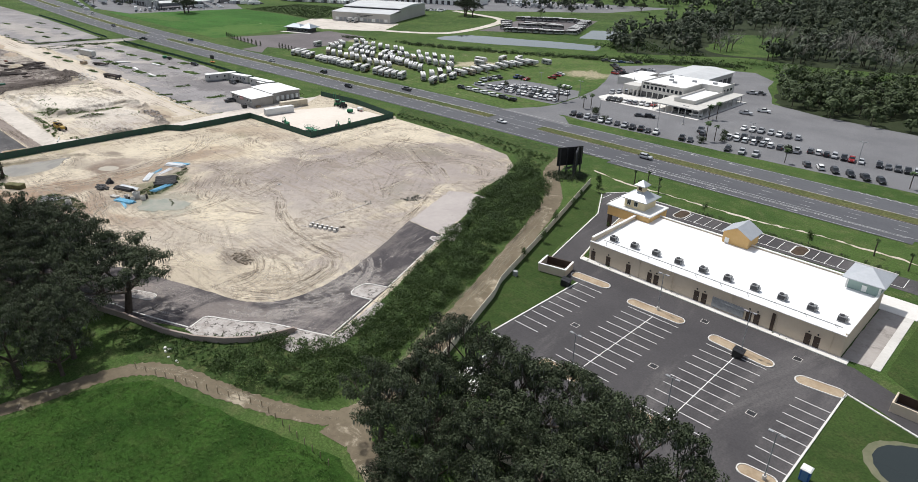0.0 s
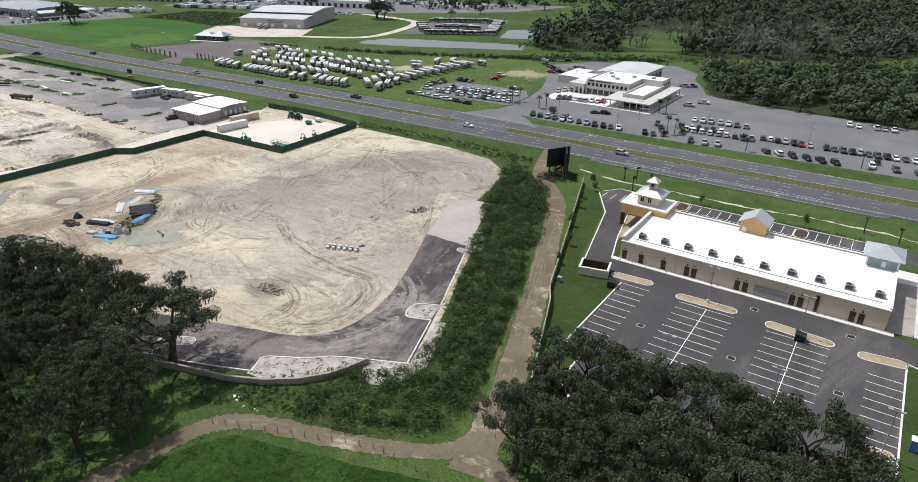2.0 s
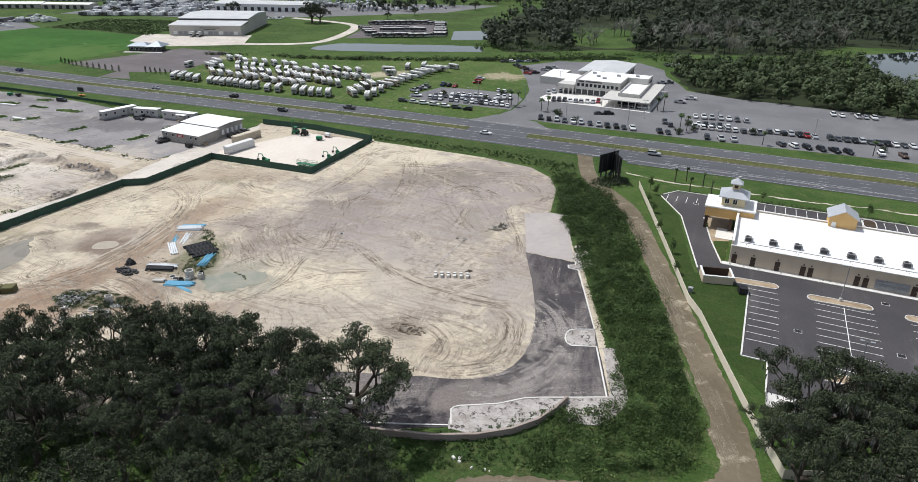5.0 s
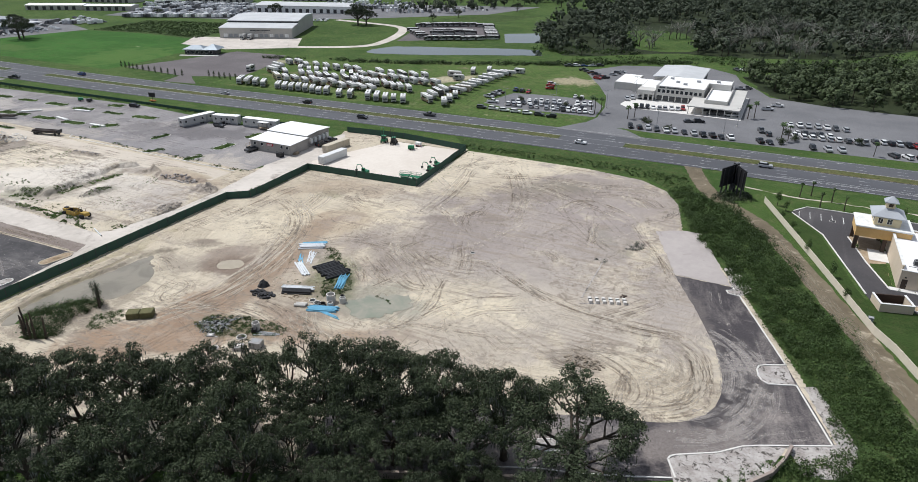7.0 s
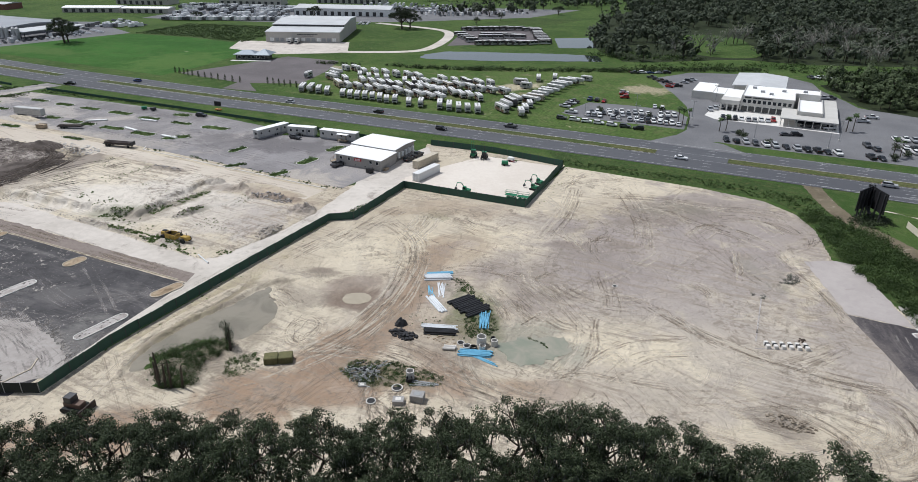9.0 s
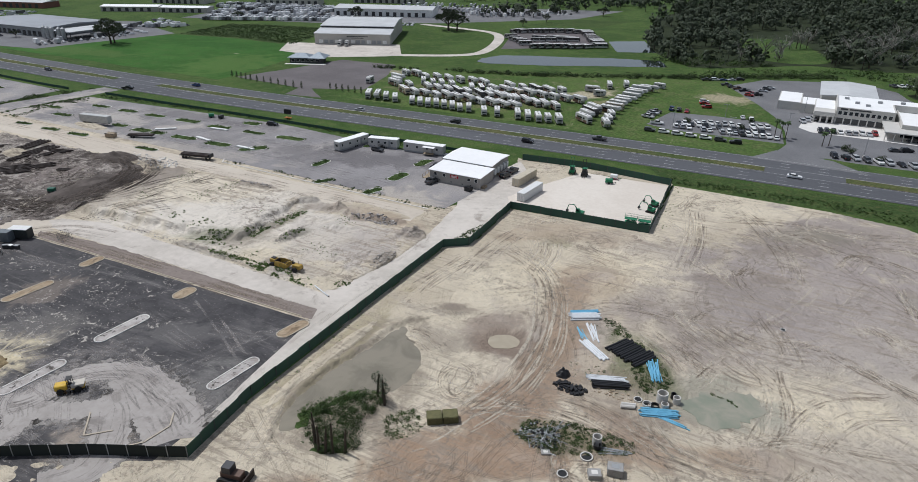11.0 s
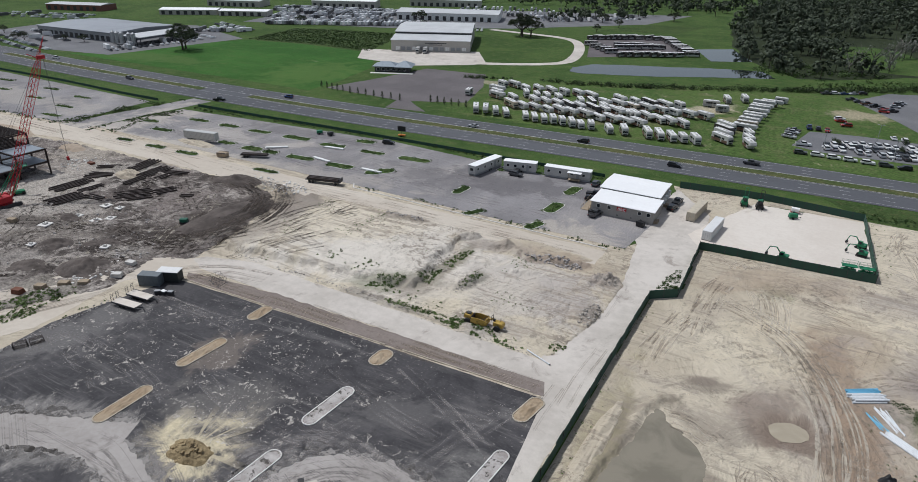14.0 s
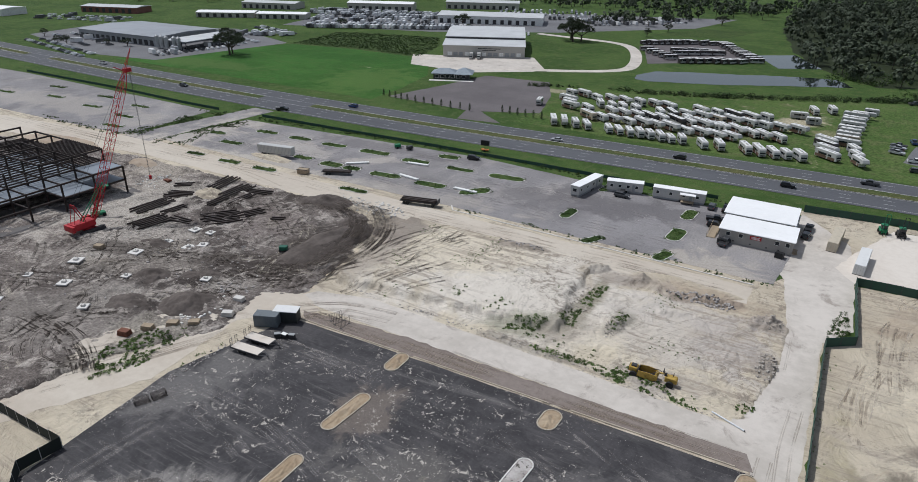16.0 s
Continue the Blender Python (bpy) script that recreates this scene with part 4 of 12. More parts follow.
CELL, LX, LY = 0.42, -278.0, -28.0
_gx, _gy = np.meshgrid(LX + CELL * np.arange(int(194 / CELL)), LY + CELL * np.arange(int(200 / CELL)), indexing="ij")
_in = in_outline(_gx, _gy, LOT_EDGE)
_cut, _lip = np.zeros(_gx.shape), np.zeros(_gx.shape)
_rg = random.Random(78)
RUT_LINES = []
for half, n, line in RUTS:
    for pts in rut_lines(half, int(n * 1.5), line, _rg):
        RUT_LINES.append(pts)
        dep = _rg.uniform(0.05, 0.13)
        for (x0, y0), (x1, y1) in zip(pts, pts[1:]):
            l_ = math.hypot(x1 - x0, y1 - y0) or 1e-6
            k = np.arange(0, 1, 0.2 / l_)
            for arr, o in ((_cut, 0), (_lip, CELL), (_lip, -CELL)):
                ii = np.clip(((x0 + (x1 - x0) * k - (y1 - y0) / l_ * o - LX) / CELL + 0.5).astype(int), 0, _gx.shape[0] - 1)
                jj = np.clip(((y0 + (y1 - y0) * k + (x1 - x0) / l_ * o - LY) / CELL + 0.5).astype(int), 0, _gx.shape[1] - 1)
                arr[ii, jj] = np.maximum(arr[ii, jj], dep)
_d = soften(0.7 * _lip - _cut, 2)
_hz = 0.09 + 0.05 * value_noise(_gx, _gy, 0.07, 1) + 0.035 * value_noise(_gx, _gy, 0.3, 2) + 0.03 * value_noise(_gx, _gy, 0.9, 3) + 1.5 * _d
ROAD_EDGE = [(-120, 104), (-107.5, 104), (-96, 77), (-88.6, 57.2), (-96, 53), (-101, 46), (-109, 39.5), (-119, 34), (-140, 25.5), (-160, 16), (-163, 29), (-141.4, 40.8), (-135.3, 42.9), (-124.6, 47), (-117.9, 49.3), (-114.2, 50.5), (-111.3, 52), (-109.2, 53.7), (-107.5, 56), (-106.4, 58.6), (-105.9, 61.6), (-105.9, 65), (-106.3, 68.6), (-107.2, 73), (-108.6, 77.6), (-110.4, 82.4), (-113.6, 90.2)]
APRON_EDGE = [(-119.8, 104.3), (-107.8, 104.3), (-117.3, 131.5), (-121.5, 131.5), (-128.5, 127.5)]
_road = soften(np.maximum(in_outline(_gx, _gy, ROAD_EDGE), in_outline(_gx, _gy, APRON_EDGE)).astype(float), 2)
_hz = _hz * (1 - _road)
for (x0, y0), (x1, y1) in zip(BANK, BANK[1:]):
    k = np.clip(((_gx - x0) * (x1 - x0) + (_gy - y0) * (y1 - y0)) / ((x1 - x0) ** 2 + (y1 - y0) ** 2), 0, 1)
    d_ = np.hypot(_gx - x0 - k * (x1 - x0), _gy - y0 - k * (y1 - y0)) + 0.35 * value_noise(_gx, _gy, 0.55, 9)
    _hz = np.maximum(_hz, 0.62 * np.clip(1 - (d_ / 1.15) ** 2, 0, 1) * (1 + 0.35 * value_noise(_gx, _gy, 0.8, 10)))
_wet = soften(np.maximum(in_outline(_gx, _gy, MUD_EDGE), (((_gx + 174) / 8) ** 2 + ((_gy - 62) / 7) ** 2 < 1.1) | (((_gx + 214.9) / 3.6) ** 2 + ((_gy - 61.6) / 3.6) ** 2 < 1)).astype(float), 3)
_hz = np.maximum(_hz, 0.014) * (1 - _wet) + 0.02 * _wet
_edge = np.clip(soften(_in.astype(float), 8) * 2 - 1, 0, 1)
LOTZ = np.where(_in, np.where(_road > 0.3, 0.01, 0.032 + (_hz - 0.032) * _edge), -0.15)


def lot_h(x, y):
    """Height of the sand lot's surface."""
    u, v = (x - LX) / CELL, (y - LY) / CELL
    i, j = min(max(int(u), 0), LOTZ.shape[0] - 2), min(max(int(v), 0), LOTZ.shape[1] - 2)
    f, g_ = u - i, v - j
    return max(0.03, (LOTZ[i, j] * (1 - f) + LOTZ[i + 1, j] * f) * (1 - g_) + (LOTZ[i, j + 1] * (1 - f) + LOTZ[i + 1, j + 1] * f) * g_)


_ok = _in[:-1, :-1] | _in[1:, :-1] | _in[:-1, 1:] | _in[1:, 1:]
_id = np.arange(_gx.size).reshape(_gx.shape)
_i, _j = np.nonzero(_ok)
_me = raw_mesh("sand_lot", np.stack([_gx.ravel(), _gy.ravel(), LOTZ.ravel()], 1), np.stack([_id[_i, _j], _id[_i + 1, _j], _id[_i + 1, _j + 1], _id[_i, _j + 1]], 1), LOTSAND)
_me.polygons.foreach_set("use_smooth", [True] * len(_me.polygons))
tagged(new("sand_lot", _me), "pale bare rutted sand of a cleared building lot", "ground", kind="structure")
sheet("lot_road", ROAD_EDGE, 0.06, LOTASPH, "dusty new asphalt road round the sand lot", "road", 0.12, 1.5)
sheet("concrete_apron", APRON_EDGE, 0.056, APRON, "pale dusty unpaved end of the new road", "road", 0.25, 1.5)
sheet("scrub_strip", [(-142, 186), (-215, 184), (-204, 171), (-160, 171.5), (-139, 169), (-130, 161), (-125, 150), (-121, 131), (-112, 117), (-103, 99), (-93, 75), (-87, 56), (-95, 51), (-104, 43), (-119, 32), (-122, 27), (-104, 29), (-98, 33), (-84, 38), (-76, 44), (-73, 50), (-78, 70), (-88, 98), (-105, 144), (-117, 158), (-121, 165), (-131, 186)], 0.028, SCRUB, "overgrown scrubby ground between lot and track", jitter=0.4)
tr = random.Random(5)
tk = ribbon([(-127.5, 189.5), (-123, 174), (-118.2, 163), (-111.5, 155), (-104.5, 147), (-99.3, 137), (-83.4, 96), (-74.9, 73), (-69.2, 57), (-67.2, 48), (-66.0, 41)], 5.3, 0.05, wobble=0.22, rng=tr, smooth=4)
ribbon([(-68.0, 50), (-69.4, 43.5), (-77, 39), (-88, 34.6), (-99, 31.3), (-104, 27.3), (-106, 20), (-107, 8), (-112, -10)], 3.5, 0.048, tk, wobble=0.3, rng=tr, smooth=4)
ribbon([(-71, 57), (-67, 46), (-60, 42), (-40, 38), (-10, 30)], 4.0, 0.046, tk, wobble=0.2, rng=tr, smooth=4)
tagged(part("dirt_track", tk, DIRT), "brown rutted dirt track running from the highway to the meadow", "dirt track", kind="structure")
rt = MB()
for o in (-0.85, 0.85):
    ribbon([(-99.5 + o, 137), (-83.8 + o, 96), (-75.3 + o, 73), (-69.4 + o, 56), (-68.4 + o, 47)], 0.5, 0.062, rt, wobble=0.12, rng=tr, smooth=4)
    ribbon([(-69.4 + o * 0.5, 44 + o * 0.5), (-77 + o * 0.3, 39 + o * 0.7), (-88, 34.6 + o * 0.8), (-99, 31.3 + o * 0.8), (-104 + o * 0.6, 27.3 + o * 0.4)], 0.55, 0.06, rt, wobble=0.16, rng=tr, smooth=4)
tagged(part("wheel_ruts", rt, RUTTRACK), "pale sandy wheel ruts pressed into the dirt track", "ruts", kind="stuff")
sheet("meadow", [(-300, -400), (300, -400), (300, 20), (0, 26), (-40, 35), (-62, 39.5), (-78, 34), (-90, 30), (-99, 27.5), (-102.5, 22), (-104.5, 5), (-109, -14), (-140, -26), (-200, -40), (-300, -60)], 0.02, MEADOW, "bright green grassy meadow", jitter=0.3)

# plaza ground
sheet("plaza_lot", [(-69, 80), (-69, 108.5), (-80, 111.5), (-81, 115), (-88, 145), (-96, 160), (-93, 165), (-71.5, 166), (-20, 165.5), (-4, 166), (-4, 158.3), (-71, 157.5), (-79, 154), (-82.4, 147), (-79.2, 132), (-75.6, 118.6), (-16, 118.6), (-3, 113), (4, 108), (2, 104), (-10, 109), (-14.8, 110), (-14.8, 60), (-38, 58), (-64.5, 69), (-64.5, 80)], 0.05, NEWASPH, "new dark asphalt parking lot with white stall lines", "parking lot", 0.03, 4)
sheet("lawn_west", [(-103, 161), (-80.4, 97), (-72, 78), (-64.6, 69), (-64.6, 80), (-69.2, 80), (-69.2, 108.5), (-81, 111.4), (-82, 115), (-89, 145), (-97, 160)], 0.032, LAWN, "dark green lawn beside the plaza lot", jitter=0.1)
sheet("lawn_east", [(-14.6, 60), (-14.6, 109), (-8, 108.6), (4, 104), (60, 96), (60, 40), (0, 50)], 0.034, LAWN, "dark green lawn beside the plaza lot", jitter=0.1)
sheet("lawn_far_east", [(-11.5, 121), (-11.5, 157), (60, 156), (60, 112), (4, 110), (-3, 115)], 0.03, LAWN, "green lawn beside the plaza", jitter=0.1)
sheet("highway_access", [(-4, 157), (2, 190), (14, 190), (18, 157), (60, 157), (60, 150), (10, 146), (-4, 150)], 0.052, NEWASPH, "asphalt entrance road to the plaza", "road")
sheet("verge_sand", [(-110, 176.2), (-97, 173.0), (-84, 173.4), (-54, 174.0), (-40, 176.4), (-29, 176.2), (-21, 176.5), (-12, 173.8), (-12, 173.2), (-21, 175.6), (-29, 175.5), (-40, 175.7), (-54, 173.2), (-84, 172.9), (-97, 172.4), (-110, 175.5)], 0.04, SANDROAD, "thin worn sandy strip along the verge", "ground", 0.5, 1.5)
sheet("basin", capsule(-1.5, 98, 15, 12.4, 30), 0.04, mottled("pond_bank", (0.10, 0.11, 0.06), (0.17, 0.165, 0.11)), "muddy rim round a small basin", jitter=0.15, step=1)

# dealer's and RV land
sheet("dealer_lot", [(-177, 226), (-166, 224), (-160, 227.5), (-150, 226.2), (-110, 228), (-92, 228.4), (-33, 231.8), (60, 234), (60, 298), (-46, 309), (-84, 312), (-108, 320), (-113, 333), (-124, 356), (-128, 375), (-145, 392), (-193, 374), (-209, 345), (-190, 306), (-181, 284), (-176, 262), (-174, 240)], 0.04, DEALASPH, "pale grey asphalt lot of a car dealer", "parking lot", 0.2, 4)
sheet("dealer_mouth", [(-185, 214.5), (-177, 229), (-158, 225), (-150, 217), (-146, 214)], 0.108, DEALASPH, "grey asphalt mouth of the dealer's driveway", "road")
sheet("rv_field", [(-375, 216), (-180, 216.5), (-178, 228), (-177, 262), (-183, 290), (-197, 330), (-202, 362), (-260, 342), (-340, 312), (-398, 290), (-385, 268), (-372, 236)], 0.02, RVGRASS, "worn green grass field under rows of parked motorhomes", jitter=0.6, step=4)
sheet("used_car_lot", [(-229, 242.5), (-224, 269), (-206, 272), (-183.7, 272), (-177, 262), (-175, 240), (-218, 238)], 0.045, DEALASPH, "grey asphalt lot with rows of cars", "parking lot", 0.15, 4)
sheet("hut_lot", [(-449, 226), (-440, 262), (-433, 300), (-395, 303), (-380, 270), (-371, 236), (-395, 224), (-378, 210), (-398, 207), (-402, 222)], 0.03, HUTASPH, "brown-grey asphalt lot before a small office", "parking lot", 0.3, 4)
sheet("green_field", [(-655, 216), (-452, 216), (-454, 245), (-462, 282), (-474, 302), (-497, 328), (-556, 330), (-608, 322), (-620, 290), (-628, 232)], 0.02, FIELD, "bright green mown field beyond the highway", jitter=0.5, step=6)
sheet("bushy_field", [(-608, 324), (-557, 332), (-498, 330), (-515, 380), (-535, 416), (-590, 405), (-622, 394)], 0.02, SCRUB, "dark green overgrown field", jitter=0.5, step=6)
sheet("warehouse_apron", [(-510, 338), (-490, 306), (-446, 303), (-416, 326), (-412, 336), (-436, 372), (-492, 345)], 0.04, PALECON, "pale concrete yard before the warehouse", "yard")
mb = ribbon([(-430, 328), (-405, 337), (-380.5, 352), (-370.5, 366), (-371.5, 382), (-376, 404), (-386, 436), (-399, 462), (-417, 473), (-443, 477), (-483, 483)], 7.6, 0.045, smooth=4)
tagged(part("concrete_drive", mb, PALECON), "pale concrete loop drive round a lawn", "road", kind="structure")
sheet("bus_lot", [(-396, 488), (-346, 532), (-306, 444), (-366, 394)], 0.03, HUTASPH, "dark asphalt lot with parked coaches", "parking lot")
sheet("works_yard", [(-800, 244), (-683, 217), (-628, 226), (-612, 325), (-700, 358), (-812, 300)], 0.03, DEALASPH, "grey yard round a large works building", "yard")
sheet("far_parking", [(-690, 400), (-560, 440), (-470, 500), (-380, 600), (-360, 700), (-520, 640), (-720, 520)], 0.03, DEALASPH, "pale distant storage yard full of vehicles", "parking lot")

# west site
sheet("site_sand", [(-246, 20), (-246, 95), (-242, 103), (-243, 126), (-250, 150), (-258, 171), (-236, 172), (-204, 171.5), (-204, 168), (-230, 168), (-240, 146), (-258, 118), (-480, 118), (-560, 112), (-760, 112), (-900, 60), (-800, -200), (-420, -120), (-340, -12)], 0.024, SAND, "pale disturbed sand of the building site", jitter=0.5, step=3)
sheet("site_sand", [(-264, -12), (-236, 6), (-245.5, 24), (-252, 20)], 0.021, LOTSAND, "pale disturbed sand beside the fence", jitter=0.2)
sheet("yard", [(-241.5, 127), (-201.5, 129.5), (-204.3, 168.5), (-233, 167.5), (-241, 148), (-246, 134)], 0.05, CREAM, "cream crushed-shell equipment yard", "yard", 0.25, 2)
sheet("site_road", [(-349.5, 52.5), (-346, 58), (-334, 61.5), (-300, 61), (-258, 60), (-255.5, 83), (-253, 96), (-256, 120), (-262, 132), (-256, 168), (-243, 150), (-241.6, 127), (-241, 103), (-246.4, 95), (-247.2, 18), (-250, 18), (-253.5, 51), (-290, 53.5)], 0.046, PALECON, "pale dusty concrete road through the building site", "road", 0.2, 2)
sheet("site_sand_road", [(-900, 96), (-600, 98), (-560, 104), (-475, 114), (-425, 113), (-345, 113), (-293, 112.5), (-262, 112), (-262, 103.5), (-300, 103.5), (-364, 102), (-400, 101), (-465, 101), (-540, 90), (-700, 80), (-900, 76)], 0.044, SANDROAD, "pale sandy haul road", "dirt road", 0.35, 2.5)


def soil_h(x, y):
    """Relief of the disturbed soil."""
    p = Vector((x * 0.11, y * 0.11, 2.0))
    return 0.04 + max(0.0, 0.85 * noise.noise(p) + 0.6 * noise.noise(p * 2.7) + 0.42 * noise.noise(p * 6.5) + 0.26 * noise.noise(p * 15) + 0.2)


HEAPS = ((-285, 101.6, 3.4, 2.4, 10, 1.5), (-280.6, 99.6, 3.0, 2.0, 20, 0.9), (-289.5, 99.5, 3.6, 2.0, 30, 0.8), (-270, 99.8, 9.5, 1.7, 14, 1.1), (-284, 80, 2.0, 6.6, -6, 1.0), (-256.4, 96.4, 3.8, 3.0, 10, 1.6), (-260.2, 94.2, 2.6, 2.0, 0, 0.7), (-255, 80, 2.2, 5.4, 8, 1.0), (-257.4, 79, 2.0, 3.6, 0, 0.5), (-316, 100.4, 6.5, 1.6, 12, 0.7),
         (-262, 66, 4.5, 2.4, 0, 0.35), (-305, 62.8, 9, 1.1, 6, 0.6), (-289, 62.0, 9, 1.1, -6, 0.6), (-273, 63.4, 8, 1.3, 6, 0.45), (-265, 76, 5, 2, 40, 0.35), (-276, 90, 6, 2, 30, 0.35))


def rough_h(x, y):
    """Relief of the graded sand: a plateau with a washed bank, heaps of spoil and scraped ridges."""
    p = Vector((x * 0.09, y * 0.09, 5.0))
    w = noise.noise(p * 2.2)
    gully = abs(noise.noise(Vector((x * 0.35, y * 0.35, 8.0))))
    edge = min(-293.6 - 1.6 * math.sin(y * 0.16) + 2.2 * w - x, y - 62.4 - 0.14 * max(0.0, x + 342) + 1.4 * w)
    step = min(1.0, max(0.0, edge / 2.6 - 0.7 * gully))
    step = step * step * (3 - 2 * step)
    scrape = abs(noise.noise(Vector((x * 0.16 + y * 0.05, y * 1.1 - x * 0.35, 4.0)))) * 0.16 + abs(noise.noise(Vector((x * 1.0, y * 0.14, 6.0)))) * 0.12 * (1 - step)
    clod = 0.16 * noise.noise(p * 9) + 0.13 * noise.noise(p * 19)
    rough = 0.18 * noise.noise(p) + 0.2 * noise.noise(p * 3.1) + clod
    z = 1.7 * step + max(0.0, rough + 0.1) * (0.3 if step > 0.95 else 1.0) + scrape * (0.5 if step > 0.95 else 1.0)
    for cx, cy, rx, ry, rot, h in HEAPS:
        if abs(x - cx) < 11 and abs(y - cy) < 8:
            c, s_ = math.cos(radians(rot)), math.sin(radians(rot))
            d_ = math.hypot((c * (x - cx) + s_ * (y - cy)) / rx, (c * (y - cy) - s_ * (x - cx)) / ry) + 0.35 * noise.noise(p * 5)
            if d_ < 1:
                z += 1.5 * h * (1 - d_) ** 0.8 * (0.75 + 2.6 * clod)
    return 0.03 + z * min(1, max(0, (y - 61) / 2.5), max(0, (104 - y) / 2 + 0.1))


def west_h(x, y):
    """Height of whichever loose ground lies at a place on the west site."""
    return rough_h(x, y) if -345 < x < -253 and 61 < y < 102.8 else soil_h(x, y) if x < -356 and y < 98 else 0.03


grid_patch("rough_sand", [(-345, 61.6), (-300, 61.4), (-262, 60.6), (-256.4, 62), (-253.6, 76), (-252.6, 86), (-253, 97), (-258, 101.4), (-266, 102.8), (-300, 102.8), (-350, 101.5), (-350, 80)], 0.0, SAND, "uneven pale sand with a washed bank, spoil heaps and weeds", 0.42, rough_h)
grid_patch("dark_soil", [(-348, 56), (-356, 49), (-352, 36), (-363, 18), (-367, -2), (-420, -40), (-560, -60), (-600, 40), (-540, 84), (-465, 98), (-416, 99.5), (-378, 101), (-362, 97), (-352, 78)], 0.0, SOIL, "dark disturbed soil with ruts and rubble", 0.62, soil_h)
sheet("site_lot", [(-346, -8), (-349, 21), (-343, 46.5), (-322, 47.6), (-288, 48.6), (-252.8, 49.6), (-248.5, 18), (-248, 6), (-262, -6), (-280, -14)], 0.05, SITEASPH, "black new asphalt lot streaked with pale dust", "parking lot", 0.1, 3)
mb = MB()
rs = random.Random(8)
fringe, veil = MB(), MB()
for pts, w in (([(-338, -8), (-325, -1), (-312, 3.5), (-303, 3.5), (-292, -0.5), (-283, 2.5), (-277.6, 7.5), (-278.2, 13.5), (-275, 18.5), (-268, 21), (-259, 19.5), (-251, 17), (-248, 13)], 5.4), ([(-277.3, 5.5), (-273.5, 6.6), (-268.5, 9.0), (-265.5, 13), (-264.5, 18)], 4.4), ([(-278, 5), (-273.6, 3), (-273, -2.5), (-276, -9)], 4.6), ([(-269, 20.5), (-262, 17.5), (-255, 15.5), (-249, 12)], 8.5), ([(-330, -4), (-318, 2), (-306, 7)], 7.0), ([(-265, 13), (-258, 8), (-254, 2), (-258, -4)], 6.0)):
    ribbon(pts, w, 0.060 + 0.0015 * len(mb.v) / 400, mb, 4, 0.35, rs)
    ribbon(pts, w + 2.2, 0.0585, fringe, 4, 0.7, rs)
    ribbon(pts, w + 5.5, 0.0565, veil, 4, 1.2, rs)
marks_ = MB()
for pts, w in (([(-338, -8), (-325, -1), (-312, 3.5), (-303, 3.5), (-292, -0.5), (-283, 2.5), (-277.6, 7.5), (-278.2, 13.5), (-275, 18.5), (-268, 21), (-259, 19.5), (-251, 17), (-248, 13)], 2.4), ([(-269, 20.5), (-262, 17.5), (-255, 15.5), (-249, 12)], 4), ([(-278, 5), (-273.6, 3), (-273, -2.5), (-276, -9)], 2), ([(-265, 13), (-258, 8), (-254, 2), (-258, -4)], 2.6), ([(-252, 30), (-250.5, 22), (-249, 12)], 2.5)):
    for line_ in rut_lines(w, 9, pts, rs):
        ribbon(line_, rs.uniform(0.12, 0.4), 0.068, marks_, 0, 0.05, rs)
way = tagged(part("dusty_haul_way", mb, DUST), "pale dust haul way across the black asphalt", "dirt road", kind="structure")
part("dust_fringe", fringe, rut_mat("dust_fringe", (0.32, 0.298, 0.28), 0.85, 0.35), way)
part("wheel_marks", marks_, rut_mat("haul_marks", (0.19, 0.172, 0.16), 0.24, 0.2), way)["kind"] = "stuff"
part("dust_veil", veil, rut_mat("dust_veil", (0.28, 0.262, 0.25), 0.6, 0.16), way)
sheet("brown_verge", [(-343, 50.0), (-334, 51.6), (-317, 53.2), (-294, 53.2), (-272, 53.6), (-254.5, 54), (-253, 50.2), (-288, 49.1), (-322, 48.1), (-340, 47.4)], 0.055, mottled("brown_dust", (0.17, 0.138, 0.122), (0.26, 0.222, 0.2), (0.12, 0.098, 0.086), 0.1, 1.0, 0.95, 0.5, 0.1, stretch=(0.12, 1, 1)), "brown dusty verge beside the asphalt", "ground", 0.3, 1.5)
sheet("west_track", [(-352, 40), (-343, 47), (-340, 52), (-350, 56), (-362, 46), (-372, 20), (-374, -10), (-366, -12), (-350, 18)], 0.048, SANDROAD, "pale sandy drive beside the black asphalt", "dirt road", 0.4, 2)
sheet("grey_lot", [(-478, 117), (-472, 155), (-418, 159.5), (-360, 163.5), (-294, 158), (-277, 160), (-258, 162), (-256, 136), (-258, 116), (-284, 116.5), (-350, 117.5), (-410, 117)], 0.05, GREYLOT, "grey weathered asphalt lot with planted islands", "parking lot", 0.15, 3)
sheet("grey_lot_far", [(-900, 108), (-900, 150), (-646, 160), (-497, 157), (-494, 113), (-550, 110), (-600, 108)], 0.05, GREYLOT, "grey weathered asphalt lot with grassy islands", "parking lot", 0.2, 4)
sheet("side_road", [(-494, 112), (-485, 172), (-473, 172), (-479, 112)], 0.06, GREYLOT, "grey side road from the highway", "road")


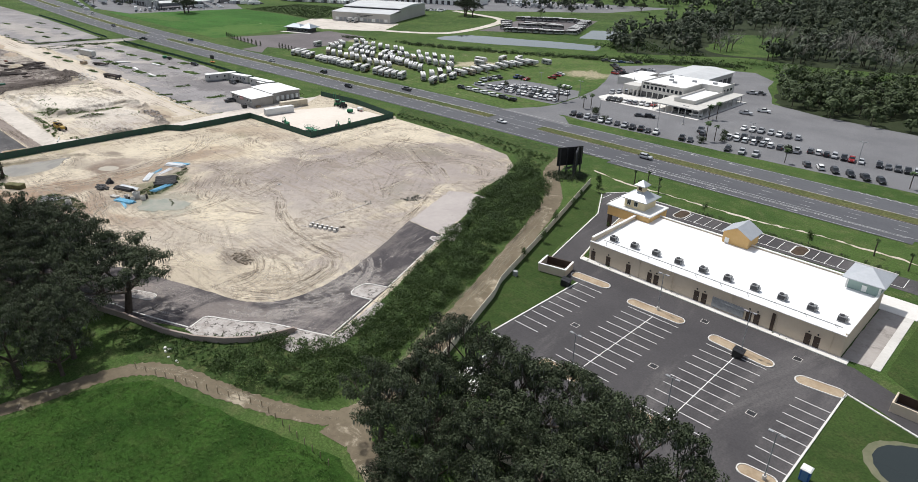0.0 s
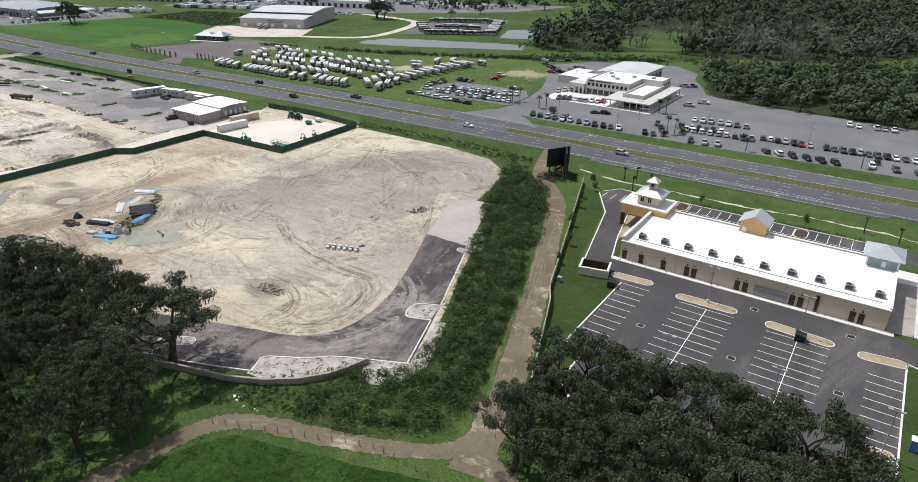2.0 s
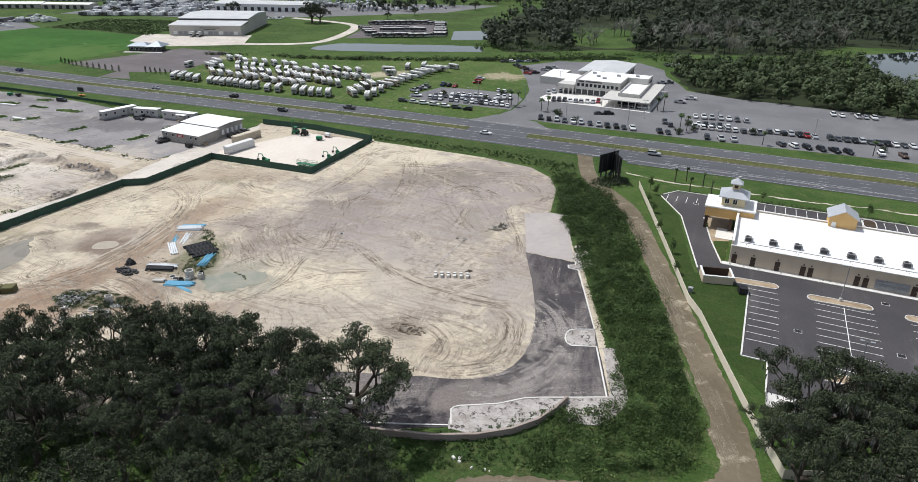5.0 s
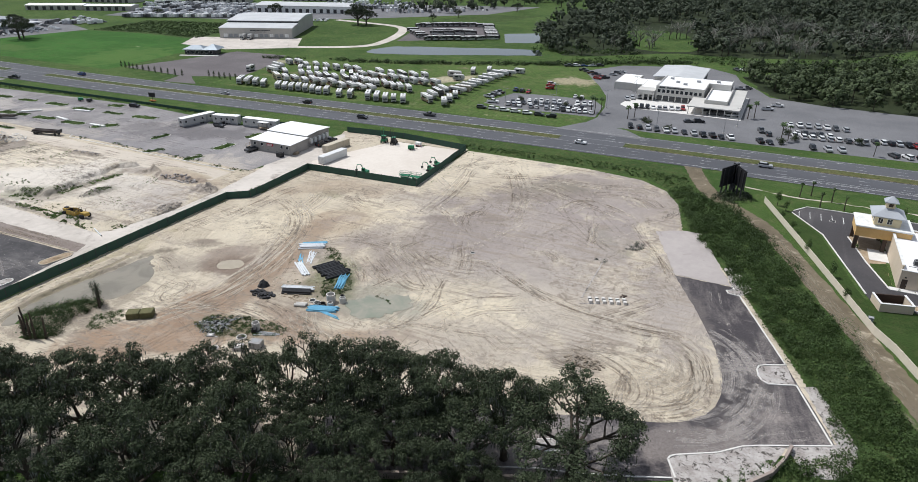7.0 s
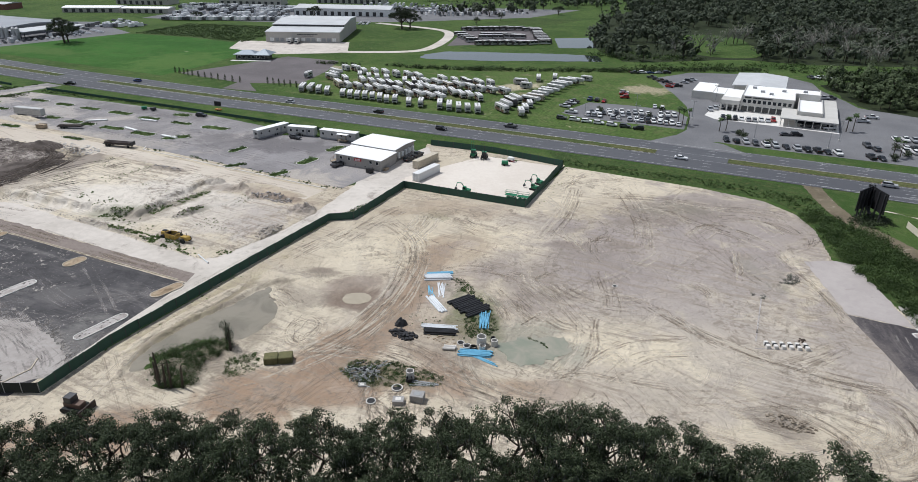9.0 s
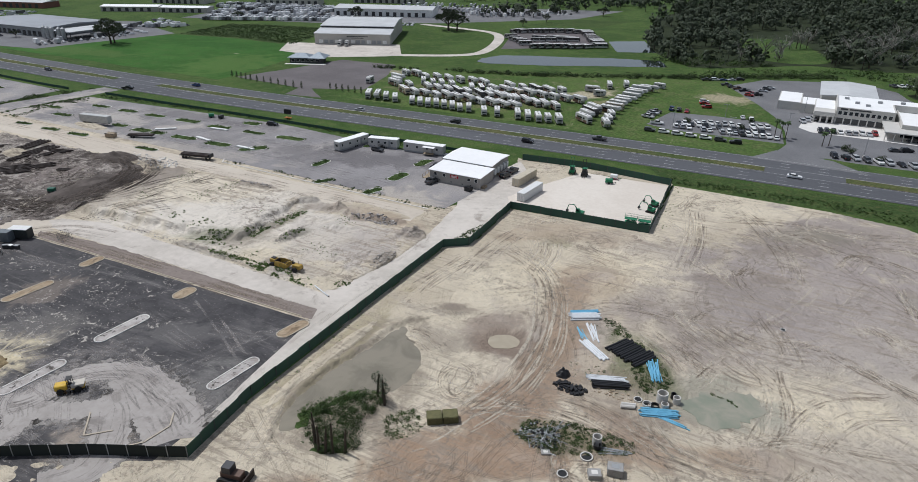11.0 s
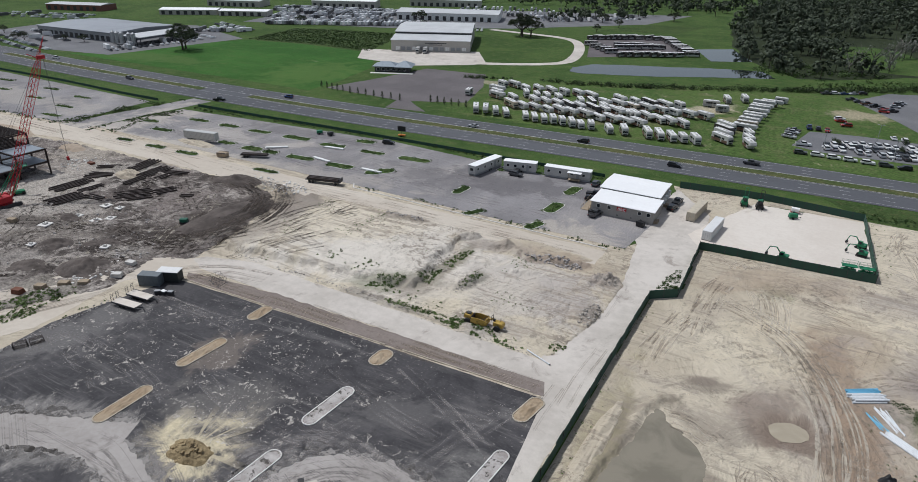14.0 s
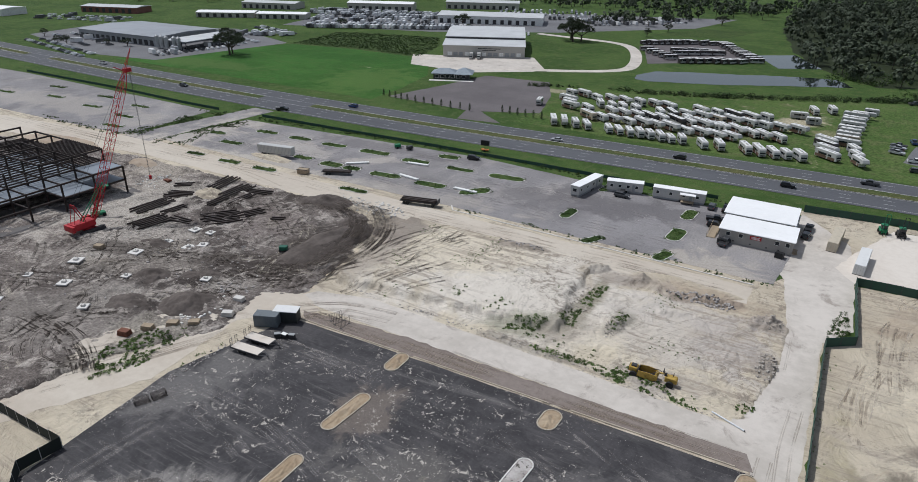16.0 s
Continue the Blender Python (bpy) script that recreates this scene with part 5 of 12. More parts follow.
# ---- shared paints ----
WHITE = paint("white_paint", (0.78, 0.78, 0.76), 0.5)
ROOFW = mottled("white_roof_membrane", (0.80, 0.80, 0.80), (0.86, 0.86, 0.86), (0.70, 0.70, 0.69), 0.12, 1.0, 0.6, 0.05)
STUCCO = mottled("beige_stucco", (0.56, 0.47, 0.36), (0.61, 0.52, 0.41), (0.49, 0.41, 0.31), 0.2, 2.0, 0.9, 0.2, 0.02)
ORANGE = mottled("tan_orange_stucco", (0.58, 0.37, 0.15), (0.63, 0.42, 0.19), None, 0.3, 2.0, 0.9, 0.2, 0.02)
YCREAM = mottled("cream_stucco", (0.66, 0.55, 0.34), (0.70, 0.6, 0.4), None, 0.3, 2.0, 0.9, 0.2, 0.02)
TEAL = mottled("grey_teal_stucco", (0.27, 0.36, 0.33), (0.31, 0.40, 0.37), None, 0.3, 2.0, 0.9, 0.2, 0.02)
METALROOF = mottled("silver_metal_roof", (0.42, 0.44, 0.47), (0.48, 0.50, 0.53), None, 0.3, 2.0, 0.45, 0.1, 0.02, metal=0.3)
BROWN = paint("dark_brown_paint", (0.055, 0.035, 0.025), 0.6)
BLACK = paint("black_paint", (0.018, 0.018, 0.02), 0.5)
DARKMETAL = paint("dark_metal", (0.06, 0.06, 0.065), 0.5, 0.4)
GALV = paint("galvanised_metal", (0.38, 0.39, 0.40), 0.45, 0.5)
GREYPAINT = paint("grey_paint", (0.30, 0.31, 0.32), 0.6)
ACGREY = paint("air_conditioner_grey", (0.24, 0.245, 0.25), 0.55, 0.2, 0.3)
GLASS = glass_mat("dark_window_glass")
RUBBER = paint("tyre_rubber", (0.02, 0.02, 0.02), 0.85)
CREAMPLASTIC = paint("cream_vinyl", (0.66, 0.60, 0.49), 0.6, 0, 0.2, 0.3)
BARK = mottled("bark", (0.05, 0.04, 0.033), (0.09, 0.075, 0.06), None, 1.0, 6.0, 0.95, 0.6, 0.05)
LEAF = leaf_mat("oak_leaves", (0.037, 0.05, 0.027), (0.068, 0.087, 0.045))
WOODLEAF2 = leaf_mat("sunlit_woodland_leaves", (0.05, 0.072, 0.032), (0.104, 0.136, 0.064), 0.6, 0.65)
WOODLEAF = leaf_mat("woodland_leaves", (0.036, 0.05, 0.03), (0.088, 0.108, 0.068), 0.6, 0.65)
DITCHLEAF = leaf_mat("ditch_leaves", (0.026, 0.042, 0.014), (0.055, 0.085, 0.028))
THICKLEAF = leaf_mat("thicket_leaves", (0.031, 0.055, 0.015), (0.062, 0.098, 0.03))
LEAF3 = leaf_mat("scrub_leaves", (0.036, 0.066, 0.018), (0.08, 0.126, 0.038))
WEED = leaf_mat("weed_leaves", (0.085, 0.14, 0.04), (0.15, 0.21, 0.07))
TUFTLEAF = leaf_mat("long_grass", (0.038, 0.085, 0.016), (0.072, 0.132, 0.028))
PALMLEAF = leaf_mat("palm_fronds", (0.04, 0.07, 0.025), (0.07, 0.11, 0.04))
MOSS = leaf_mat("grey_moss", (0.13, 0.14, 0.115), (0.2, 0.21, 0.18))
STEEL = paint("rusty_dark_steel", (0.055, 0.042, 0.038), 0.7, 0.3, 0.4)
RED = paint("red_paint", (0.40, 0.012, 0.02), 0.5)
YELLOW = paint("yellow_machine_paint", (0.62, 0.40, 0.045), 0.5, 0, 0.35)
GREEN = paint("green_machine_paint", (0.012, 0.17, 0.075), 0.45)
SCREEN = paint("green_windscreen_mesh", (0.036, 0.082, 0.06), 0.85, 0, 0.3, 0.2)
SCREENDK = paint("black_windscreen_mesh", (0.018, 0.024, 0.022), 0.85, 0, 0.3, 0.2)
BLUEPIPE = paint("light_blue_pvc", (0.16, 0.42, 0.60), 0.45)
WHITEPIPE = paint("white_pvc", (0.68, 0.70, 0.72), 0.45)
BLACKPIPE = paint("black_pipe", (0.014, 0.014, 0.016), 0.5)
WOOD = paint("weathered_timber", (0.34, 0.27, 0.19), 0.85, 0, 0.4, 1.5)
WATERMAT = Mat("pond_water", 0.03, 0, 0.5)
WATERMAT.bump(WATERMAT.noise(0.8, 3, 0.5), 0.02, 0.05)
WATER = WATERMAT.col((0.02, 0.027, 0.026))


def murky(name, a, b, rough):
    """Shallow silty water: the bed shows through in soft patches."""
    q = Mat(name, rough, 0, 0.5)
    q.bump(q.noise(1.2, 3, 0.5), 0.04, 0.05)
    return q.col(q.mix(q.ramp(q.noise(0.14, 5, 0.6, dist=0.8), 0.35, 0.65), a, b))


MUDWATER = murky("muddy_water", (0.185, 0.165, 0.125), (0.25, 0.222, 0.17), 0.08)
JADE = murky("milky_green_water", (0.22, 0.235, 0.18), (0.32, 0.30, 0.24), 0.25)


def window_unit(parent, x0, x1, y, z0, z1, facing=-1, panes=1):
    """A framed window on a wall that faces -y or +y."""
    fr = MB()
    d = 0.06 * facing
    ya, yb = sorted((y, y + d))
    t = 0.07
    fr.box(x0, x1, ya, yb, z0, z0 + t).box(x0, x1, ya, yb, z1 - t, z1).box(x0, x0 + t, ya, yb, z0, z1).box(x1 - t, x1, ya, yb, z0, z1)
    for i in range(1, panes):
        xm = x0 + (x1 - x0) * i / panes
        fr.box(xm - 0.03, xm + 0.03, ya, yb, z0, z1)
    w = part("window", fr, WHITE, parent)
    gb = MB()
    y2 = sorted((y + 0.004 * facing, y + 0.03 * facing))
    gb.box(x0 + t, x1 - t, *y2, z0 + t, z1 - t)
    part("pane", gb, GLASS, w)
    return w


# ---- plaza building ----
plaza = thing("shopping_plaza", "long beige stucco shop building with a bright white flat roof", "building")
w = MB()
w.box(-74.2, -19.0, 120.3, 120.6, 0, 4.6).box(-74.2, -73.9, 120.6, 145.2, 0, 5.6).box(-19.3, -19.0, 120.6, 145.2, 0, 4.9).box(-74.2, -19.0, 145.2, 145.5, 0, 5.1)
part("wall", w, STUCCO, plaza, "beige stucco wall")
rf = MB()
rf.add([(-73.9, 120.6, 4.35), (-19.3, 120.6, 4.35), (-19.3, 145.2, 4.75), (-73.9, 145.2, 4.75), (-73.9, 120.6, 4.1), (-19.3, 120.6, 4.1), (-19.3, 145.2, 4.5), (-73.9, 145.2, 4.5)], [(0, 1, 2, 3), (7, 6, 5, 4), (0, 4, 5, 1), (2, 6, 7, 3)])
part("roof", rf, ROOFW, plaza, "bright white roof membrane")
cp = MB()
cp.box(-74.3, -18.9, 120.15, 120.75, 4.6, 4.72).box(-74.35, -73.75, 120.75, 145.6, 5.6, 5.72).box(-19.4, -18.85, 120.75, 145.6, 4.9, 5.02).box(-73.75, -19.4, 145.05, 145.6, 5.1, 5.22)
part("coping", cp, WHITE, plaza, "white metal coping")
for dx in (-73.1, -69.0, -63.7, -58.3, -56.7, -47.3, -45.6, -36.2, -34.6, -25.0, -23.4):
    d = MB()
    d.box(dx - 0.55, dx + 0.55, 120.22, 120.3, 0.15, 2.45)
    dr = part("door", d, BROWN, plaza, "dark brown steel service door")
    part("handle", MB().box(dx + 0.32, dx + 0.42, 120.16, 120.22, 1.15, 1.3), GALV, dr)
    part("wall_lamp", MB().box(dx - 0.16, dx + 0.16, 120.08, 120.3, 2.85, 3.1, inset=0.04), BLACK, plaza)
for dx in (-61.0, -53.0, -40, -31.0, -21.0):
    part("downspout", MB().box(dx - 0.07, dx + 0.07, 120.16, 120.3, 0.2, 4.5), STUCCO, plaza)
part("roof_hatch_column", MB().box(-31.9, -31.3, 120.1, 120.3, 0.15, 3.9), BROWN, plaza)
mt = MB()
mt.box(-43.8, -37.2, 120.02, 120.3, 0.5, 2.6)
for i in range(10):
    mt.box(-43.6 + i * 0.64, -43.1 + i * 0.64, 119.9, 120.02, 1.2, 2.1)
part("meter_panel", mt, GREYPAINT, plaza, "grey electric meter cabinets")
for ax, ay in ((-70.8, 124.8), (-65.4, 125.0), (-60.0, 125.2), (-54.5, 125.2), (-48.9, 125.3), (-43.5, 125.5), (-37.9, 125.6), (-32.5, 125.8), (-26.9, 125.9), (-21.4, 125.8)):
    z = 4.4
    a = part("rooftop_unit", MB().box(ax - 0.75, ax + 0.75, ay - 0.6, ay + 0.6, z + 0.15, z + 1.25), ACGREY, plaza, "grey rooftop air conditioner", bevel=0.04)
    part("coil_grille", MB().box(ax - 0.65, ax + 0.65, ay - 0.63, ay - 0.6, z + 0.3, z + 1.1), DARKMETAL, a)
    part("side_grille", MB().box(ax - 0.78, ax - 0.75, ay - 0.5, ay + 0.5, z + 0.3, z + 1.1), DARKMETAL, a)
    part("fan_cowl", MB().bar((ax - 0.2, ay, z + 1.25), (ax - 0.2, ay, z + 1.42), 0.42, n=12), DARKMETAL, a)
    part("unit_base", MB().box(ax - 0.85, ax + 0.85, ay - 0.5, ay - 0.35, z, z + 0.15).box(ax - 0.85, ax + 0.85, ay + 0.35, ay + 0.5, z, z + 0.15), GALV, a)
    part("intake_hood", MB().box(ax + 0.75, ax + 1.15, ay - 0.4, ay + 0.4, z + 0.4, z + 1.0, inset=0.08), GALV, a)
    part("vent_pipe", MB().bar((ax - 0.3, ay - 2.6, z - 0.05), (ax - 0.3, ay - 2.6, z + 0.4), 0.08), GALV, plaza)
    part("vent_pipe", MB().bar((ax + 0.2, ay - 3.4, z - 0.05), (ax + 0.2, ay - 3.4, z + 0.3), 0.06), GALV, plaza)
part("conduit", MB().box(-72.5, -20.5, 123.4, 123.55, 4.42, 4.52), GREYPAINT, plaza, "long grey conduit across the roof")
part("sidewalk", MB().box(-75.6, -17.4, 118.7, 120.3, 0, 0.15), KERB, plaza, "pale concrete walk")
part("front_walk", MB().box(-74.2, -12, 145.5, 153, 0, 0.15), KERB, plaza)

# corner tower with its drive-through canopy
tw = part("corner_tower", MB().box(-82.2, -70.2, 139.8, 140.1, 3.6, 6.1).box(-82.2, -70.2, 148.4, 148.7, 3.6, 6.1).box(-82.2, -81.9, 140.1, 148.4, 3.6, 6.1).box(-70.5, -70.2, 140.1, 148.4, 3.6, 6.1), ORANGE, plaza, "tan-orange stucco canopy walls")
part("cornice", MB().box(-82.5, -69.9, 139.5, 149.0, 6.1, 6.5).box(-82.2, -70.2, 139.8, 148.7, 5.95, 6.1), WHITE, tw, "white cornice", bevel=0.06)
part("canopy_soffit", MB().box(-81.9, -70.5, 140.1, 148.4, 3.6, 3.75), BROWN, tw)
for cx, cy in ((-81.6, 140.4), (-81.6, 148.1), (-75.4, 140.4), (-75.4, 148.1)):
    part("column", MB().box(cx - 0.45, cx + 0.45, cy - 0.45, cy + 0.45, 0, 3.6), BROWN, tw, "dark brown column", bevel=0.03)
lan = part("tower_room", MB().box(-78.6, -72.9, 141.6, 147.3, 6.5, 8.9), YCREAM, plaza, "cream stucco tower room")
part("tower_roof", MB().hip(-78.6, -72.9, 141.6, 147.3, 8.9, 11.2, 0.9), METALROOF, lan, "silver metal hip roof")
part("lantern", MB().box(-76.7, -74.8, 143.5, 145.4, 10.3, 12.1), YCREAM, lan)
part("lantern_roof", MB().hip(-76.7, -74.8, 143.5, 145.4, 12.1, 13.6, 0.6), METALROOF, lan, "silver metal hip roof")
part("lantern_louvre", MB().box(-76.2, -75.3, 143.42, 143.5, 11.0, 11.8), BROWN, lan)
for x0 in (-77.9, -75.9):
    window_unit(lan, x0, x0 + 1.1, 141.6, 7.1, 8.5, -1, 2)
for y0 in (142.6, 144.7):
    part("side_window", MB().box(-78.68, -78.6, y0, y0 + 1.1, 7.1, 8.5), GLASS, lan)

# gabled front bay, seen from behind
gm = MB()
gm.add([(-52.8, 143.0, 4.5), (-46.7, 143.0, 4.5), (-46.7, 143.0, 7.4), (-49.75, 143.0, 9.1), (-52.8, 143.0, 7.4), (-52.8, 149, 4.5), (-46.7, 149, 4.5), (-46.7, 149, 7.4), (-49.75, 149, 9.1), (-52.8, 149, 7.4)],
       [(0, 1, 2, 3, 4), (9, 8, 7, 6, 5), (0, 4, 9, 5), (1, 6, 7, 2), (0, 5, 6, 1), (4, 3, 8, 9), (3, 2, 7, 8)])
gb = part("gable_bay", gm, ORANGE, plaza, "tan-orange gabled stucco bay")
gr = MB()
for sx in (-1, 1):
    cx = -49.75
    gr.add([(cx, 142.6, 9.2), (cx + sx * 3.6, 142.6, 7.15), (cx + sx * 3.6, 149.4, 7.15), (cx, 149.4, 9.2), (cx, 142.6, 9.32), (cx + sx * 3.6, 142.6, 7.27), (cx + sx * 3.6, 149.4, 7.27), (cx, 149.4, 9.32)], [(0, 1, 2, 3), (7, 6, 5, 4), (0, 4, 5, 1), (1, 5, 6, 2), (2, 6, 7, 3)])
part("gable_roof", gr, METALROOF, gb, "silver metal gable roof")
part("access_door", MB().box(-52.2, -51.2, 142.93, 143.0, 4.8, 6.1), WHITE, gb)

# east tower
et = part("east_tower", MB().box(-25.2, -19.0, 140.6, 147.8, 4.5, 7.0), TEAL, plaza, "grey-teal stucco tower")
part("tower_trim", MB().box(-25.3, -24.9, 140.5, 140.9, 4.5, 7.0).box(-19.3, -18.9, 140.5, 140.9, 4.5, 7.0).box(-25.4, -18.8, 140.4, 148.0, 6.85, 7.0), WHITE, et)
part("tower_roof", MB().hip(-25.2, -19.0, 140.6, 147.8, 7.0, 9.0, 0.9), METALROOF, et, "silver metal hip roof")
part("access_door", MB().box(-22.3, -21.4, 140.53, 140.6, 4.9, 6.2), WHITE, et)

# parking stalls, kerbs and islands
ln = MB()
ST = 2.74


def stalls(x0, x1, y0, n):
    for i in range(n):
        ln.box(x0, x1, y0 + i * ST - 0.06, y0 + i * ST + 0.06, 0.05, 0.058)


stalls(-68.6, -62.8, 86.6, 9)
for cx in (-50.3, -32.7):
    stalls(cx - 5.6, cx + 5.6, 82.0 + (1.2 if cx < -40 else 0), 10)
    ln.box(cx - 0.07, cx + 0.07, 81.5, 107.6 + (0.6 if cx < -40 else -1.4), 0.05, 0.059)
stalls(-20.6, -15.0, 83.2, 8)
for i in range(7):
    ln.box(-94.2 + i * 2.8, -94.06 + i * 2.8, 156.2, 161.4, 0.05, 0.058)
for i in range(20):
    ln.box(-70 + i * 2.75, -69.86 + i * 2.75, 159.6, 165.2, 0.05, 0.058)
ln.box(-70, -18, 159.5, 159.65, 0.05, 0.059)
tagged(part("stall_lines", ln, LINE), "white painted parking stall lines", "markings", kind="stuff")


DUSTYKERB = mottled("dusty_kerb", (0.40, 0.345, 0.275), (0.5, 0.44, 0.36), (0.3, 0.25, 0.2), 0.4, 3.0, 0.95, 0.3, 0.03)


def island(cx, cy, L_, W_, ang, mat, label, nm="parking_island", kerb=KERB):
    o = capsule(cx, cy, L_, W_, ang)
    t = thing(nm, label, "island", group="parking islands")
    n = len(o)
    part("kerb", kerb_loop(o, 0.2, 0.16, 0.04), kerb, t, "pale concrete kerb" if kerb is KERB else "dust-covered concrete kerb")
    mb = MB().prism(capsule(cx, cy, L_ - 0.3, W_ - 0.3, ang), 0.03, 0.14)
    part("bed", mb, mat, t)
    return t


for cx, cy, l_, w_, a_ in ((-51.0, 110.2, 12.5, 2.6, 2), (-32.8, 109.0, 12.5, 2.7, -4), (-18.6, 108.4, 8.0, 2.8, 8), (-35.0, 79.4, 8.0, 2.6, 0), (-18.0, 80.0, 5.6, 2.4, 5), (-52.5, 79.8, 9, 2.8, 3), (-67.8, 111.6, 9.5, 2.6, 4)):
    island(cx, cy, l_, w_, a_, MULCH, "kerbed parking island with brown mulch")
t = thing("lot_kerb", "pale concrete kerb round the parking lot", "kerb", kind="structure")
km = MB()
for a, b in (((-69.1, 80), (-69.1, 108.5)), ((-14.8, 76), (-14.8, 109.6)), ((-96, 159), (-88.4, 145.5)), ((-88.4, 145.5), (-80.6, 114)), ((-75.7, 119), (-79.3, 132)), ((-79.3, 132), (-82.5, 147)), ((-95.6, 160.6), (-92, 165.6)), ((-92, 165.6), (-20, 166)), ((-14.8, 109.6), (3, 104)), ((-69.1, 80), (-64.6, 80)), ((-64.6, 80), (-64.6, 70))):
    ln_ = math.hypot(b[0] - a[0], b[1] - a[1])
    km.box(0, ln_, -0.15, 0.15, 0, 0.17, math.degrees(math.atan2(b[1] - a[1], b[0] - a[0])), (a[0], a[1], 0.03))
part("kerb", km, KERB, t)
sheet("tower_bed", [(-75.8, 119.6), (-79.1, 132), (-82.2, 147), (-81, 150), (-78.8, 153), (-75, 153), (-75, 139), (-75, 119.6)], 0.09, MULCH, "brown mulch bed beside the tower", "planting bed", 0.1, 1.5)
sheet("bed_lawn", [(-75.8, 120.4), (-78.2, 128.4), (-78.6, 131.6), (-75, 133), (-75, 120.4)], 0.11, LAWN, "small lawn beside the building", "lawn", 0.1, 1.5)
for x in (-72, -40.6):
    island(x, 162.2, 6.5, 3.2, 90, mottled("dark_mulch", (0.05, 0.035, 0.025), (0.09, 0.065, 0.045), (0.12, 0.09, 0.07), 0.5, 3.0, 0.95, 0.7, 0.1), "kerbed planting bed of dark mulch in the front parking", "planting_bed")
part("tower_walk", MB().box(-78.5, -74.3, 134, 141, 0, 0.16), KERB, None)
tagged(bpy.data.objects["tower_walk"], "pale concrete walk under the canopy", "walk", kind="structure")
sheet("east_gravel", [(-18.8, 120.4), (-14.2, 121), (-13.2, 147), (-18.8, 147)], 0.045, DUST, "grey stony strip beside the plaza wall", jitter=0.1)
part("east_walk", MB().box(-14.1, -12.5, 120.8, 152, 0, 0.14), CONCRETE, None)
tagged(bpy.data.objects["east_walk"], "pale concrete walk beside the lawn", "walk", kind="structure")
for dx, dy in ((-59.3, 93.9), (-41.7, 92.9), (-42.1, 113.9), (-24.1, 92.9), (-24.3, 114.1), (-77.1, 114.2), (-85.7, 157)):
    t = thing("storm_drain", "square iron storm drain in a pale concrete frame", "drain", group="storm drains")
    part("drain_frame", MB().box(dx - 0.75, dx + 0.75, dy - 0.65, dy + 0.65, 0.03, 0.07), CONCRETE, t)
    part("grate", MB().box(dx - 0.66, dx + 0.66, dy - 0.56, dy + 0.56, 0.05, 0.085), BLACK, t)


def street_lamp(x, y, h=8.5, arms=((1.2, 0),)):
    t = thing("lot_lamp", "tall grey parking lot lamp on a concrete foot", "street lamp", group="lot lamps")
    part("foot", MB().bar((x, y, 0), (x, y, 0.8), 0.32, n=10), CONCRETE, t)
    part("pole", MB().bar((x, y, 0.8), (x, y, h), 0.11, 0.07, n=8), GREYPAINT, t)
    for ax, ay in arms:
        a = part("arm", MB().bar((x, y, h - 0.15), (x + ax * 0.6, y + ay * 0.6, h - 0.1), 0.05), GREYPAINT, t)
        part("lamp_head", MB().box(x + ax - 0.35, x + ax + 0.35, y + ay - 0.2, y + ay + 0.2, h - 0.16, h), GREYPAINT, a)
    return t


for x, y in ((-50.9, 111.0), (-32.7, 109.2), (-33.0, 81.0), (-17.0, 80.0), (-50.4, 80.2)):
    street_lamp(x, y, 8.5, ((0.8, 0), (-0.8, 0)))

# bin enclosures, bin, portable toilet
t = thing("bin_enclosure", "tan walled bin enclosure with brown gates", "enclosure")
cx, cy = -76.2, 110.0
for x0, x1, y0, y1 in ((-3.3, 3.3, -2.5, -2.25), (-3.3, -3.05, -2.25, 2.4), (3.05, 3.3, -2.25, 2.4), (-3.05, 3.05, 2.15, 2.4)):
    part("wall", MB().box(x0, x1, y0, y1, 0, 1.8, 14, (cx, cy, 0)), STUCCO if y1 < 0 else BROWN if y0 > 2 else STUCCO, t, bevel=0.02)
part("wall_cap", MB().box(-3.4, 3.4, -2.6, -2.15, 1.9, 2.0, 14, (cx, cy, 0)).box(-3.4, -2.95, -2.15, 2.4, 1.9, 2.0, 14, (cx, cy, 0)).box(2.95, 3.4, -2.15, 2.4, 1.9, 2.0, 14, (cx, cy, 0)), WHITE, t)
part("floor_slab", MB().box(-3.0, 3.0, -2.2, 2.1, 0, 0.08, 14, (cx, cy, 0)), BROWN, t)
part("gate", MB().box(-2.9, -0.1, 2.42, 2.5, 0.1, 1.8, 14, (cx, cy, 0)), BROWN, t)
part("gate", MB().box(0.1, 2.9, 2.42, 2.5, 0.1, 1.8, 14, (cx, cy, 0)), BROWN, t)


